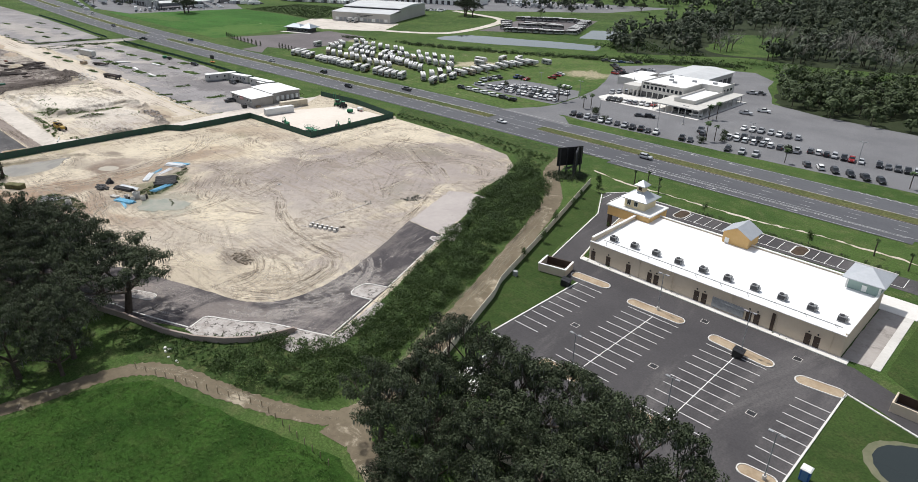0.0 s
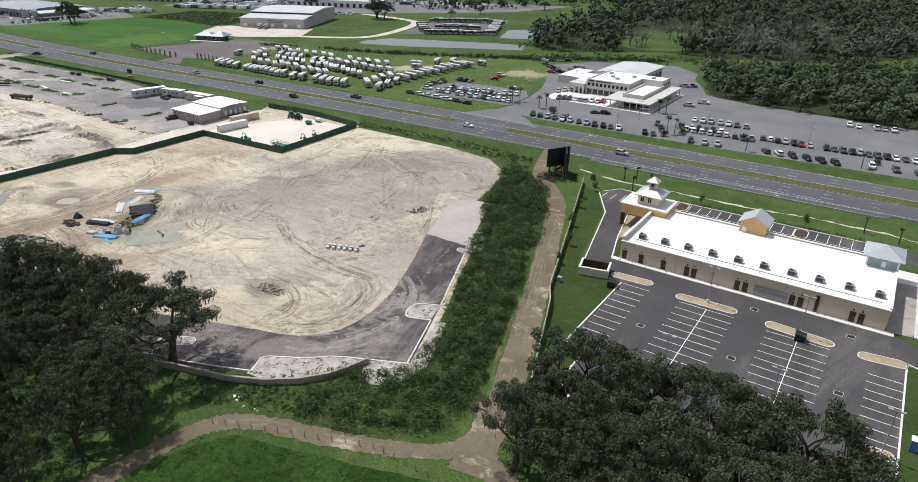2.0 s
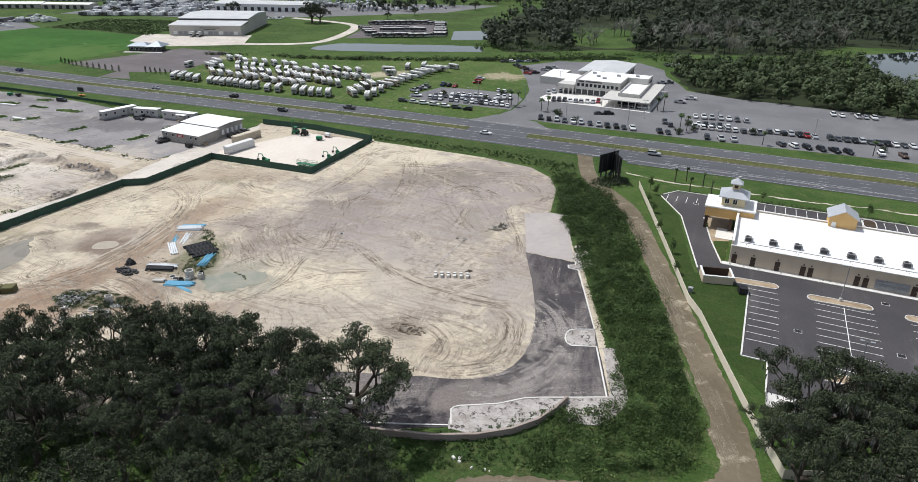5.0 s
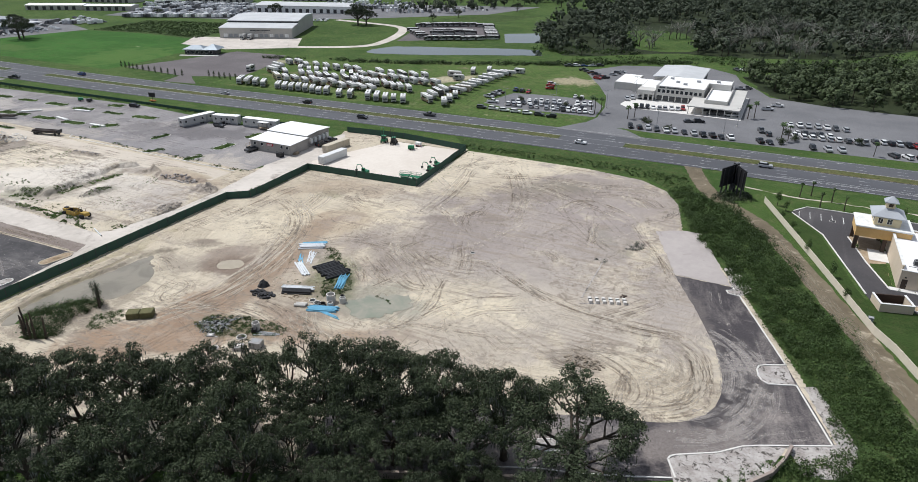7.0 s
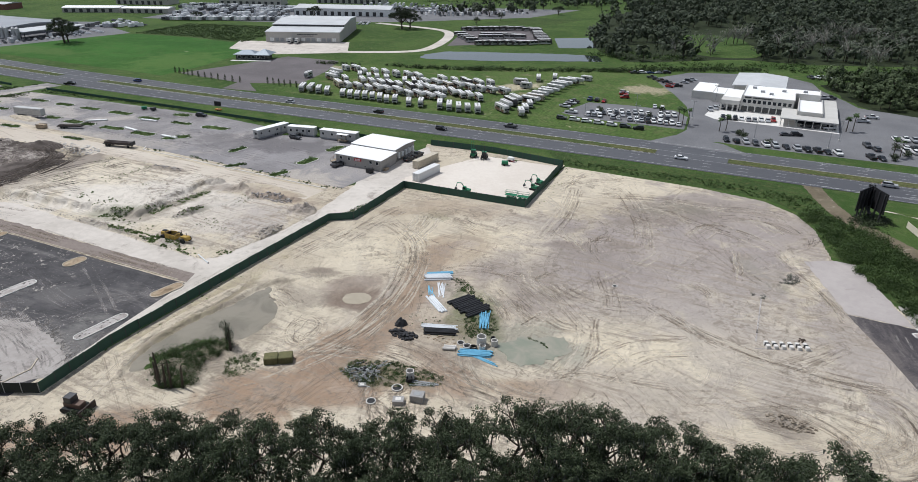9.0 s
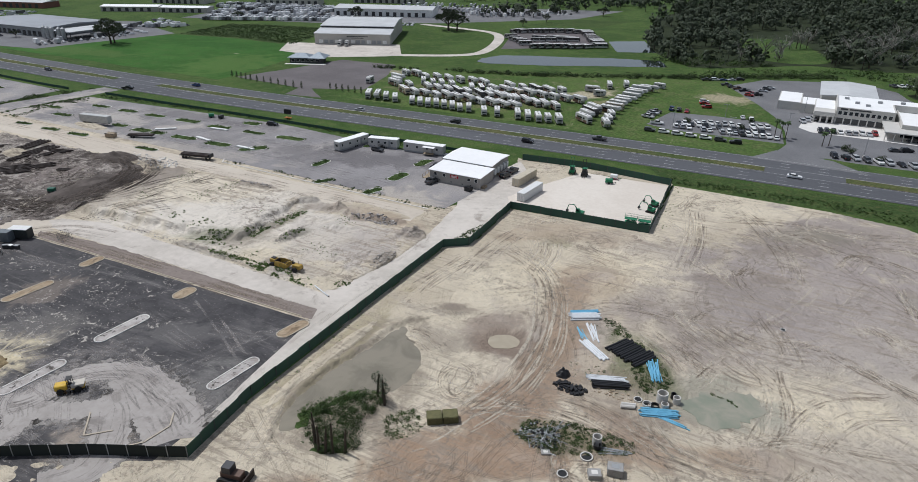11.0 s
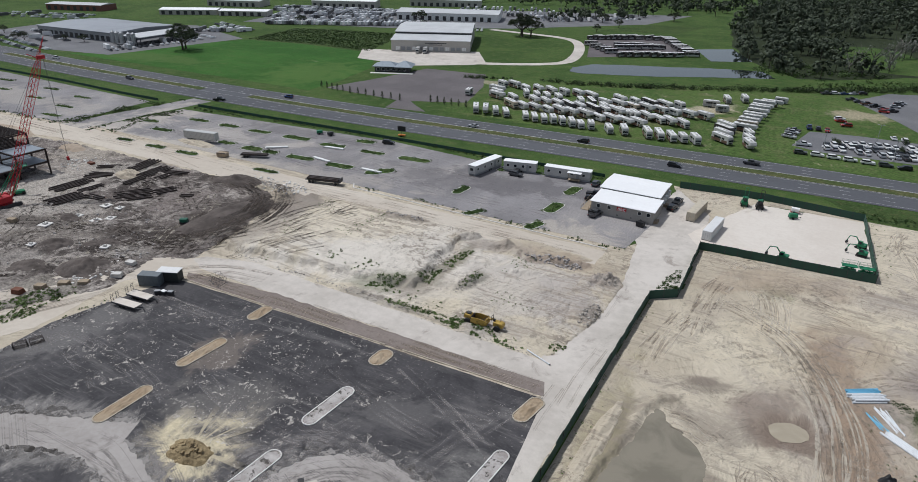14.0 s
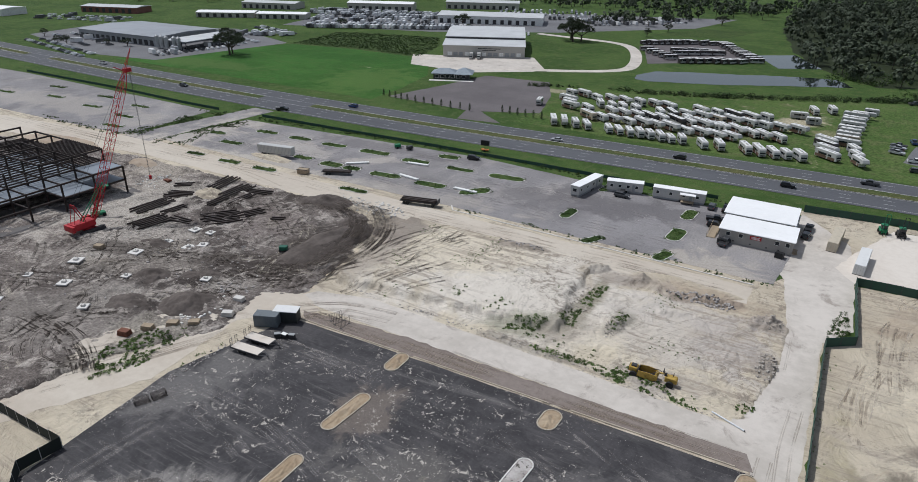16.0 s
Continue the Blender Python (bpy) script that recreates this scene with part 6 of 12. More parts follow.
def dumpster(x, y, rz, mat=BLACK, nm="dumpster", label="dark steel dumpster with sloped lids"):
    t = thing(nm, label, "dumpster", pose(x, y, 0, 0, 0, rz), "dumpsters")
    part("body", MB().side([(-0.9, 0.15), (0.8, 0.15), (1.0, 1.1), (1.0, 1.25), (-0.9, 1.55)], -1.0, 1.0), mat, t, bevel=0.03)
    part("lid", MB().add([(-0.95, -1.0, 1.57), (1.05, -1.0, 1.27), (1.05, -0.03, 1.27), (-0.95, -0.03, 1.57), (-0.95, -1.0, 1.63), (1.05, -1.0, 1.33), (1.05, -0.03, 1.33), (-0.95, -0.03, 1.63)], [(3, 2, 1, 0), (4, 5, 6, 7), (0, 1, 5, 4), (1, 2, 6, 5), (2, 3, 7, 6), (3, 0, 4, 7)]), BLACK, t)
    part("lid", MB().add([(-0.95, 0.03, 1.57), (1.05, 0.03, 1.27), (1.05, 1.0, 1.27), (-0.95, 1.0, 1.57), (-0.95, 0.03, 1.63), (1.05, 0.03, 1.33), (1.05, 1.0, 1.33), (-0.95, 1.0, 1.63)], [(3, 2, 1, 0), (4, 5, 6, 7), (0, 1, 5, 4), (1, 2, 6, 5), (2, 3, 7, 6), (3, 0, 4, 7)]), BLACK, t)
    for sx in (-0.7, 0.7):
        for sy in (-0.8, 0.8):
            part("caster", MB().bar((sx, sy - 0.05, 0.1), (sx, sy + 0.05, 0.1), 0.1, n=8), RUBBER, t)
    return t


dumpster(-70.3, 105.8, 15)
dumpster(-32.4, 107.0, 5)
t = thing("utility_box", "small grey utility box on the lawn", "utility box")
part("body", MB().box(-81.2, -80.3, 100.7, 101.5, 0, 1.1), GREYPAINT, t, bevel=0.04)
part("lid", MB().box(-81.25, -80.25, 100.65, 101.55, 1.1, 1.18), GREYPAINT, t)
t = thing("portable_toilet", "blue plastic portable toilet with a white roof", "portable toilet")
part("cabin", MB().box(-13.6, -12.3, 83.5, 84.8, 0.12, 2.1), paint("blue_plastic", (0.02, 0.09, 0.33), 0.5), t, bevel=0.04)
part("roof", MB().box(-13.7, -12.2, 83.4, 84.9, 2.1, 2.3, inset=0.2), WHITE, t)
part("door", MB().box(-13.4, -12.5, 83.44, 83.5, 0.2, 1.95), paint("pale_blue_plastic", (0.1, 0.2, 0.42), 0.5), t)
part("skid", MB().box(-13.6, -12.3, 83.6, 83.75, 0, 0.12).box(-13.6, -12.3, 84.55, 84.7, 0, 0.12), DARKMETAL, t)
sheet("basin_water", capsule(-1.2, 98, 13, 11, 30), 0.055, WATER, "dark still pond water", "water", 0.1, 1)
t = thing("bin_enclosure", "tan walled bin enclosure with red-brown gates beside the drive", "enclosure")
for x0, x1, y0, y1 in ((-8.5, -3.6, 109.8, 110.05), (-8.5, -8.25, 110.05, 113.6), (-3.85, -3.6, 110.05, 113.6)):
    part("wall", MB().box(x0, x1, y0, y1, 0, 1.9), STUCCO, t, bevel=0.02)
part("gate", MB().box(-8.2, -3.9, 113.5, 113.6, 0.1, 1.8), BROWN, t)

# lift station pen behind the trees
t = thing("utility_pen", "pale concrete pad inside a dark mesh fence", "enclosure")
part("pad", MB().box(-64.6, -58.5, 63.8, 70.2, 0, 0.12), KERB, t)
for a, b in (((-64.6, 63.8), (-58.5, 63.8)), ((-64.6, 63.8), (-64.6, 70.2)), ((-64.6, 70.2), (-58.5, 70.2)), ((-58.5, 63.8), (-58.5, 70.2))):
    for i in range(4):
        x, y = a[0] + (b[0] - a[0]) * i / 3, a[1] + (b[1] - a[1]) * i / 3
        part("post", MB().bar((x, y, 0.1), (x, y, 1.9), 0.04), BLACK, t)
    r = MB()
    for z in (0.3, 1.0, 1.85):
        r.bar((*a, z), (*b, z), 0.025, n=4)
    part("rail", r, BLACK, t)


# ---- fences ----
def fence(name, label, pts, h, span, post_mat, panel_mat, thick=0.05, group="", gap=0.06, cap=False, sag=0.0, seed=1):
    t = thing(name, label, "fence", group=group)
    rg = random.Random(seed)
    for (x0, y0), (x1, y1) in zip(pts, pts[1:]):
        ln_ = math.hypot(x1 - x0, y1 - y0)
        k = max(1, round(ln_ / span))
        a = math.degrees(math.atan2(y1 - y0, x1 - x0))
        pm = MB().box(0.05, ln_ / k - 0.05, -thick / 2, thick / 2, gap, h - 0.05).mesh("panel", mats=(panel_mat,))
        po = MB().box(-0.06, 0.06, -0.06, 0.06, 0, h + 0.05).mesh("post", mats=(post_mat,))
        for i in range(k):
            x, y = x0 + (x1 - x0) * i / k, y0 + (y1 - y0) * i / k
            for nm, me in (("post", po), ("panel", pm)):
                o = new(nm, me)
                o.parent = t
                lean = rg.uniform(-sag, sag)
                o.matrix_local = pose(x, y, 0, lean if nm == "panel" else 0, 0, a)
    o = new("post", po)
    o.parent = t
    o.matrix_local = pose(*pts[-1], 0, 0, 0, 0)
    return t


fence("vinyl_fence", "long cream vinyl privacy fence beside the dirt track", [(-103.6, 164), (-90.6, 126), (-80.6, 96), (-77.6, 90.4), (-71.0, 72.6), (-65.4, 57.6), (-61.9, 49.6)], 1.9, 2.4, CREAMPLASTIC, CREAMPLASTIC, 0.09)
fence("vinyl_fence", "cream vinyl privacy fence in the shade of oaks", [(-61.9, 49.6), (-48, 55.2), (-36, 58.2), (-14, 60)], 1.9, 2.4, CREAMPLASTIC, CREAMPLASTIC, 0.09)
fence("screened_fence", "chain-link fence hung with dark green screen", [(-244, 10.5), (-246, 26), (-246, 93.5), (-240.6, 97.5), (-241.4, 126), (-201.8, 128.2), (-204.2, 169.6), (-232, 172.6), (-256, 170)], 2.3, 3.0, DARKMETAL, SCREEN, 0.04, sag=3.0)
fence("screened_fence", "chain-link fence hung with black screen at the site's corner", [(-380, -1.5), (-364, -0.8), (-346.5, -0.3), (-347, -6.5), (-340, -12)], 2.3, 3.0, GALV, SCREENDK, 0.04, sag=2.0, seed=5)

fence("screened_fence", "low dark green screened fence along the old lot's verge", [(-653, 161.8), (-573, 162.2), (-521, 160), (-495, 160)], 1.3, 4.0, DARKMETAL, SCREEN, 0.04, sag=4.0, seed=7)
fence("screened_fence", "low dark green screened fence along the old lot's verge", [(-470, 162), (-427, 163.4), (-394, 165), (-353, 166), (-318, 166.5), (-280, 167)], 1.3, 4.0, DARKMETAL, SCREEN, 0.04, sag=4.0, seed=8)

# ---- trees and shrubs ----
def cards(centres, radii, counts, size, seed, flat=0.6, long=1.0):
    """Small leaf cards round many centres, as arrays of corners and quads."""
    rg = np.random.RandomState(seed)
    c = np.repeat(np.asarray(centres, float), counts, 0)
    r = np.repeat(np.asarray(radii, float), counts)
    n = len(c)
    d = rg.normal(size=(n, 3))
    d /= np.linalg.norm(d, axis=1)[:, None]
    d *= (r * rg.uniform(0.35, 1.0, n) ** 0.6)[:, None]
    d[:, 2] *= flat
    p = c + d
    nm = d / (np.linalg.norm(d, axis=1)[:, None] + 1e-9) * 0.8 + np.array((0, 0, 0.45)) + rg.normal(size=(n, 3)) * 0.6      # leaves face outwards and up
    u = np.cross(nm, rg.normal(size=(n, 3)))
    u /= np.linalg.norm(u, axis=1)[:, None] + 1e-9
    w = np.cross(nm, u)
    w /= np.linalg.norm(w, axis=1)[:, None] + 1e-9
    s = size * rg.uniform(0.55, 1.3, n)[:, None]
    u, w = u * s * long, w * s * 0.7
    v = np.stack([p - u, p + w * 0.8, p + u, p - w * 0.8], 1).reshape(-1, 3)
    return v, np.arange(4 * n).reshape(n, 4)


def oak_parts(seed, h, r, cards_each=70, moss=True):
    rg = random.Random(seed)
    trunk = MB()
    fork = h * rg.uniform(0.27, 0.36)
    lean = Vector((rg.uniform(-0.6, 0.6), rg.uniform(-0.6, 0.6), 0))
    top = Vector((0, 0, fork)) + lean
    base_r = h * 0.034
    trunk.bar((0, 0, -0.2), (0, 0, 0.5), base_r * 1.5, base_r * 1.1, 10)
    trunk.bar((0, 0, 0.5), top * 0.6 + Vector((0, 0, 0)), base_r * 1.1, base_r, 10)
    trunk.bar(top * 0.6, top, base_r, base_r * 0.95, 10)
    cen, rad = [], []

    def grow(p, d, ln, rr, depth):
        q = p + d * ln * 0.5 + Vector((rg.uniform(-1, 1), rg.uniform(-1, 1), rg.uniform(-0.3, 0.6))) * ln * 0.08
        e = q + (d + Vector((rg.uniform(-0.3, 0.3), rg.uniform(-0.3, 0.3), rg.uniform(-0.1, 0.25)))).normalized() * ln * 0.5
        trunk.bar(p, q, rr, rr * 0.8, 6 if depth == 2 else 4)
        trunk.bar(q, e, rr * 0.8, rr * 0.6, 6 if depth == 2 else 4)
        if depth == 0:
            cen.append(e)
            rad.append(rg.uniform(0.8, 1.45) * h / 16)
            if rg.random() < 0.7:
                cen.append(q + Vector((rg.uniform(-0.8, 0.8), rg.uniform(-0.8, 0.8), rg.uniform(0, 0.9))))
                rad.append(rg.uniform(0.6, 1.1) * h / 16)
            return
        k = rg.choice((3, 3, 4))
        for i in range(k):
            a = 2 * math.pi * (i + rg.uniform(-0.3, 0.3)) / k
            nd = (d * 0.9 + Vector((math.cos(a), math.sin(a), rg.uniform(-0.15, 0.55))) * 0.8).normalized()
            grow(e if i else q * 0.3 + e * 0.7, nd, ln * rg.uniform(0.55, 0.75), rr * 0.55, depth - 1)

    k = rg.choice((5, 6))
    for i in range(k):
        a = 2 * math.pi * (i + rg.uniform(-0.25, 0.25)) / k
        up = rg.uniform(0.45, 1.3)
        grow(top - Vector((0, 0, rg.uniform(0, 0.8))), Vector((math.cos(a), math.sin(a), up)).normalized(), r * rg.uniform(0.5, 0.68), base_r * 0.55, 2)
    grow(top, Vector((rg.uniform(-0.2, 0.2), rg.uniform(-0.2, 0.2), 1)), h * 0.34, base_r * 0.5, 2)
    zmax = max(p.z for p in cen) + 1.2
    f = h / zmax
    cen = [Vector((p.x, p.y, p.z * f)) for p in cen]
    trunk.v = [(x, y, z * f) for x, y, z in trunk.v]
    low = h * 0.36
    rad = [r_ for p, r_ in zip(cen, rad) if p.z > low]
    cen = [p for p in cen if p.z > low]
    v, q = cards([tuple(p) for p in cen], rad, cards_each, 0.15, seed)
    crown = raw_mesh("crown", v, q, LEAF)
    hang = None
    if moss:
        rn = np.random.RandomState(seed + 7)
        pick = rn.randint(0, len(cen), len(cen) * 9)
        b = np.array([tuple(cen[i]) for i in pick]) + rn.uniform((-1.1, -1.1, -1.0), (1.1, 1.1, -0.1), (len(pick), 3))
        ln = rn.uniform(0.3, 1.0, len(pick))
        wd = rn.uniform(0.05, 0.13, len(pick))
        an = rn.uniform(0, 6.28, len(pick))
        ox = np.stack([np.cos(an) * wd, np.sin(an) * wd, 0 * wd], 1)
        dn = np.stack([0 * ln, 0 * ln, -ln], 1)
        v = np.stack([b - ox, b + ox, b + dn + ox * 0.3, b + dn - ox * 0.3], 1).reshape(-1, 3)
        hang = raw_mesh("hanging_moss", v, np.arange(len(v)).reshape(-1, 4), MOSS)
    return trunk.mesh("trunk", mats=(BARK,)), crown, hang


def tree_thing(name, meshes, m, label, group):
    t = thing(name, label, "tree", m, group)
    for nm, me in zip(("trunk", "crown", "hanging_moss"), meshes):
        if me is not None:
            o = part(nm, me, None, t)
            if nm == "hanging_moss":
                o["kind"] = "stuff"
    return t


OAKS = [tree_thing("oak_tree", oak_parts(11 + i, 16, 8.5, 190), pose(*p, 0, 0, 0, 0) @ Matrix.Diagonal(((1.2, 1.2, 1.0) if i == 0 else (1.0,) * 3) + (1,)), "large dark live oak hung with grey moss", "oaks")
        for i, p in enumerate(((-123.6, 33.4), (-142.5, 30.0), (-153, 28.5), (-164.8, 25.0)))]
rg = random.Random(21)
for x, y, s in ((-133.5, 32, 0.9), (-148, 30, 0.9), (-158.5, 27, 0.9), (-129, 18, 0.58), (-172, 20, 0.9), (-178, 15.5, 0.95), (-186, 11, 0.95), (-192, 7.5, 1.0), (-199, 5, 0.88), (-205, 3, 0.86), (-212, -1, 0.84), (-219, -3.5, 0.82), (-227, -7.5, 0.84), (-236, -11, 0.8),
                (-138, 26.5, 0.74), (-147.5, 24, 0.72), (-156, 21.5, 0.76), (-140, 19, 0.56), (-150, 17, 0.6), (-158, 14, 0.66), (-133, 21, 0.52), (-166, 10, 0.72), (-178, 5, 0.85), (-196, -4, 0.85), (-211, -10, 0.8), (-226, -14, 0.78), (-240, -20, 0.78), (-136, 12, 0.68), (-121, 19, 0.68), (-114.5, 12, 0.72), (-114.5, 20.5, 0.72), (-110.5, 17.5, 0.58), (-146, 9, 0.72), (-128, 5, 0.78), (-160, 6, 0.85), (-174, 1, 0.95), (-140, -2, 0.9), (-120, 2, 0.7), (-168, 12, 0.9), (-188, -3, 0.9), (-204, -9, 0.85), (-218, -15, 0.85), (-155, -6, 0.9), (-232, -22, 0.85), (-248, -16, 0.75),
                (-58.0, 60.5, 0.98), (-49, 62, 0.86), (-43, 61, 0.95), (-35, 61, 1.0), (-25.5, 59, 1.1), (-54, 50, 0.95), (-60.5, 46, 0.8), (-43, 48, 0.9), (-32, 47, 0.95), (-20, 49, 0.95), (-24, 40, 0.9), (-45, 39, 0.8), (-63.5, 56.5, 0.5), (-57.5, 54.5, 0.75), (-50, 45, 0.85), (-38, 54, 0.9), (-28, 53, 0.9), (-117, -5, 0.8), (-113, 3.5, 0.5)):
    o = copy_thing(OAKS[rg.randrange(4)], pose(x, y, 0, 0, 0, rg.uniform(0, 360)) @ Matrix.Diagonal((s, s, s * rg.uniform(0.93, 1.04) * (1.1 if x > -70 else 1.16 if x > -168 else 1.06), 1)))


def scatter(poly, n, seed):
    rg = random.Random(seed)
    xs, ys = [p[0] for p in poly], [p[1] for p in poly]
    out = []
    while len(out) < n:
        x, y = rg.uniform(min(xs), max(xs)), rg.uniform(min(ys), max(ys))
        c = False
        for i in range(len(poly)):
            (x0, y0), (x1, y1) = poly[i], poly[(i + 1) % len(poly)]
            if (y0 > y) != (y1 > y) and x < (x1 - x0) * (y - y0) / (y1 - y0) + x0:
                c = not c
        if c:
            out.append((x, y))
    return out


def shrubbery(name, label, polys, density, seed, mat, rmin=0.6, rmax=1.5, hk=0.9, n_cards=26, size=0.24, keep=None, relief=None):
    cen, rad, rg = [], [], random.Random(seed)
    for poly in polys:
        a = abs(sum(x0 * y1 - x1 * y0 for (x0, y0), (x1, y1) in zip(poly, poly[1:] + poly[:1]))) / 2
        for x, y in scatter(poly, int(a * density), seed):
            if keep is not None and not keep(x, y):
                continue
            r = rg.uniform(rmin, rmax) * (0.6 + 0.8 * max(0, noise.noise(Vector((x * 0.12, y * 0.12, 3))) + 0.4))
            cen.append((x, y, r * hk * 0.7 + (relief(x, y) if relief else 0.0)))
            rad.append(r)
    v, q = cards(cen, rad, n_cards, size, seed, hk)
    v[:, 2] = np.maximum(v[:, 2], 0.02)
    return tagged(new(name, raw_mesh(name, v, q, mat)), label, "vegetation", kind="stuff")


STRIP = [(-131, 161), (-124, 163), (-121, 160), (-116, 156), (-108, 149), (-104.8, 142), (-88.8, 99), (-79.3, 72), (-73.8, 57), (-73, 48), (-80, 42), (-90, 37.5), (-97, 36), (-96, 46), (-92, 52), (-87, 56.5), (-93, 74), (-104, 100), (-113, 119), (-122, 138), (-126, 152)]
shrubbery("thicket", "dense green overgrown thicket beside the dirt track", [STRIP], 0.34, 31, THICKLEAF, 1.0, 2.7, 0.62, 190, 0.17)
shrubbery("thicket_tops", "taller bushes standing out of the thicket", [STRIP], 0.035, 131, LEAF3, 1.2, 2.4, 1.15, 330, 0.16)
EDGE = [(-124, 165), (-119, 160), (-107, 149.5), (-104.4, 142), (-88.2, 99), (-78.6, 72), (-73.4, 58), (-72.6, 46), (-79, 40), (-90, 35.8), (-99, 34), (-98, 47), (-93.5, 51), (-85.6, 57), (-91.4, 74), (-102.4, 100), (-111.4, 119), (-122.6, 138), (-128, 154)]
shrubbery("weedy_fringe", "ragged fringe of weeds round the thicket", [EDGE], 0.8, 95, WEED, 0.25, 0.9, 0.8, 20, 0.15, lambda x, y: noise.noise(Vector((x * 0.12, y * 0.12, 21))) > 0.0)
shrubbery("meadow_tufts", "tufts of long bright grass over the meadow", [[(-106, 2), (-103, 24), (-99, 27), (-90, 29.5), (-78, 33.5), (-62, 38.5), (-40, 34), (-20, 25), (-30, -10), (-100, -12)]], 1.5, 38, TUFTLEAF, 0.4, 1.1, 0.3, 11, 0.11)
# leafy filler added under the oaks so the gaps read as deep shade
shrubbery("undergrowth", "tangled undergrowth added beneath the oaks to fill in their deep shade", [[(-63, 46), (-60, 51), (-46, 54.2), (-14, 58.5), (-10, 40), (-30, 36), (-52, 40)], [(-131, 28), (-121, 26.5), (-112, 19), (-110.5, 4), (-113, -14), (-150, -22), (-200, -40), (-250, -40), (-240, -16), (-205, -5), (-165, 14), (-150, 21)]], 0.42, 39, LEAF, 0.6, 1.5, 0.9, 60, 0.13)
shrubbery("verge_shrubs", "dark green weedy shrubs along the ditch", [[(-206, 172), (-160, 172.5), (-138, 169), (-131, 163), (-124, 165), (-128, 176), (-150, 179), (-206, 177)]], 0.5, 32, LEAF3, 0.4, 0.9, 0.7, 22, 0.2)
shrubbery("verge_shrubs", "weedy green bank below the retaining wall", [[(-120, 30), (-104, 42), (-95, 52), (-90, 38), (-99, 34), (-106, 31), (-112, 27)]], 1.1, 33, LEAF3, 0.3, 0.8, 0.6, 22, 0.16)
shrubbery("verge_shrubs", "low weeds along the old lot's edge", [[(-470, 156.5), (-418, 161), (-360, 165.5), (-294, 161), (-262, 164), (-262, 167), (-300, 166), (-360, 169), (-418, 165), (-470, 161)], [(-254, 171), (-232, 173.5), (-205, 170.5), (-206, 174), (-232, 177), (-256, 174)]], 0.4, 34, LEAF3, 0.3, 0.8, 0.6, 18, 0.22)
shrubbery("ditch_hedge", "dark hedge of shrubs along a far ditch", [[(-400, 286), (-368, 303), (-340, 303), (-310, 314), (-270, 331), (-223, 356), (-160, 398), (-150, 404), (-165, 406), (-228, 364), (-272, 339), (-312, 321), (-342, 310), (-402, 292)]], 0.36, 35, DITCHLEAF, 0.9, 2.0, 0.8, 26, 0.34)
shrubbery("bushy_scrub", "low dark scrub over the far field", [[(-608, 326), (-557, 334), (-500, 332), (-515, 380), (-537, 414), (-590, 404), (-620, 392)]], 0.34, 36, LEAF3, 0.5, 1.2, 0.22, 9, 0.5)
shrubbery("drive_weeds", "green weeds along the old lot's entrance drive", [[(-501, 111.3), (-488, 114.8), (-492, 130), (-486, 157.8), (-503, 158), (-496, 131)], [(-476.4, 111.3), (-477.8, 124.2), (-476.6, 143.4), (-471.7, 154.1), (-465.5, 150.5), (-467.4, 128.4), (-463.4, 115.1)]], 0.75, 40, LEAF3, 0.3, 0.8, 0.35, 22, 0.2, lambda x, y: noise.noise(Vector((x * 0.09, y * 0.09, 8))) > -0.2)
shrubbery("billboard_scrub", "dark scrub under the billboard", [[(-118, 160), (-112, 158), (-107, 162), (-108, 170), (-115, 170)]], 1.5, 37, LEAF, 0.5, 1.0, 0.9, 26, 0.2)


for seed, poly in ((91, [(-236, 366), (-226, 362), (-180, 384), (-160, 392), (-130, 402), (-100, 414), (-60, 420), (-40, 400), (-30, 372), (-22, 384), (-30, 430), (-60, 452), (-104, 436), (-140, 436), (-176, 412), (-215, 400)]), (92, [(-265, 398), (-238, 388), (-214, 400), (-190, 424), (-230, 440), (-262, 440)])):
    shrubbery("ditch_scrub", "mixed green scrub before the far woodland", [poly], 0.085, seed, LEAF3, 0.8, 2.4, 0.9, 22, 0.45, lambda x, y: noise.noise(Vector((x * 0.03, y * 0.06, 5))) > -0.12)
shrubbery("hedge", "low dark hedge along the front parking", [[(-71, 166.6), (-20, 166.6), (-20, 167.5), (-71, 167.5)]], 2.2, 93, LEAF, 0.35, 0.55, 1.0, 24, 0.12)
shrubbery("wall_shrubs", "small shrubs along the plaza wall", [[(-74, 119.0), (-62, 119.0), (-62, 120.0), (-74, 120.0)], [(-54, 119.2), (-48.5, 119.2), (-48.5, 120.1), (-54, 120.1)], [(-31, 119.2), (-26, 119.2), (-26, 120.1), (-31, 120.1)]], 0.7, 94, LEAF3, 0.2, 0.4, 1.0, 20, 0.1)


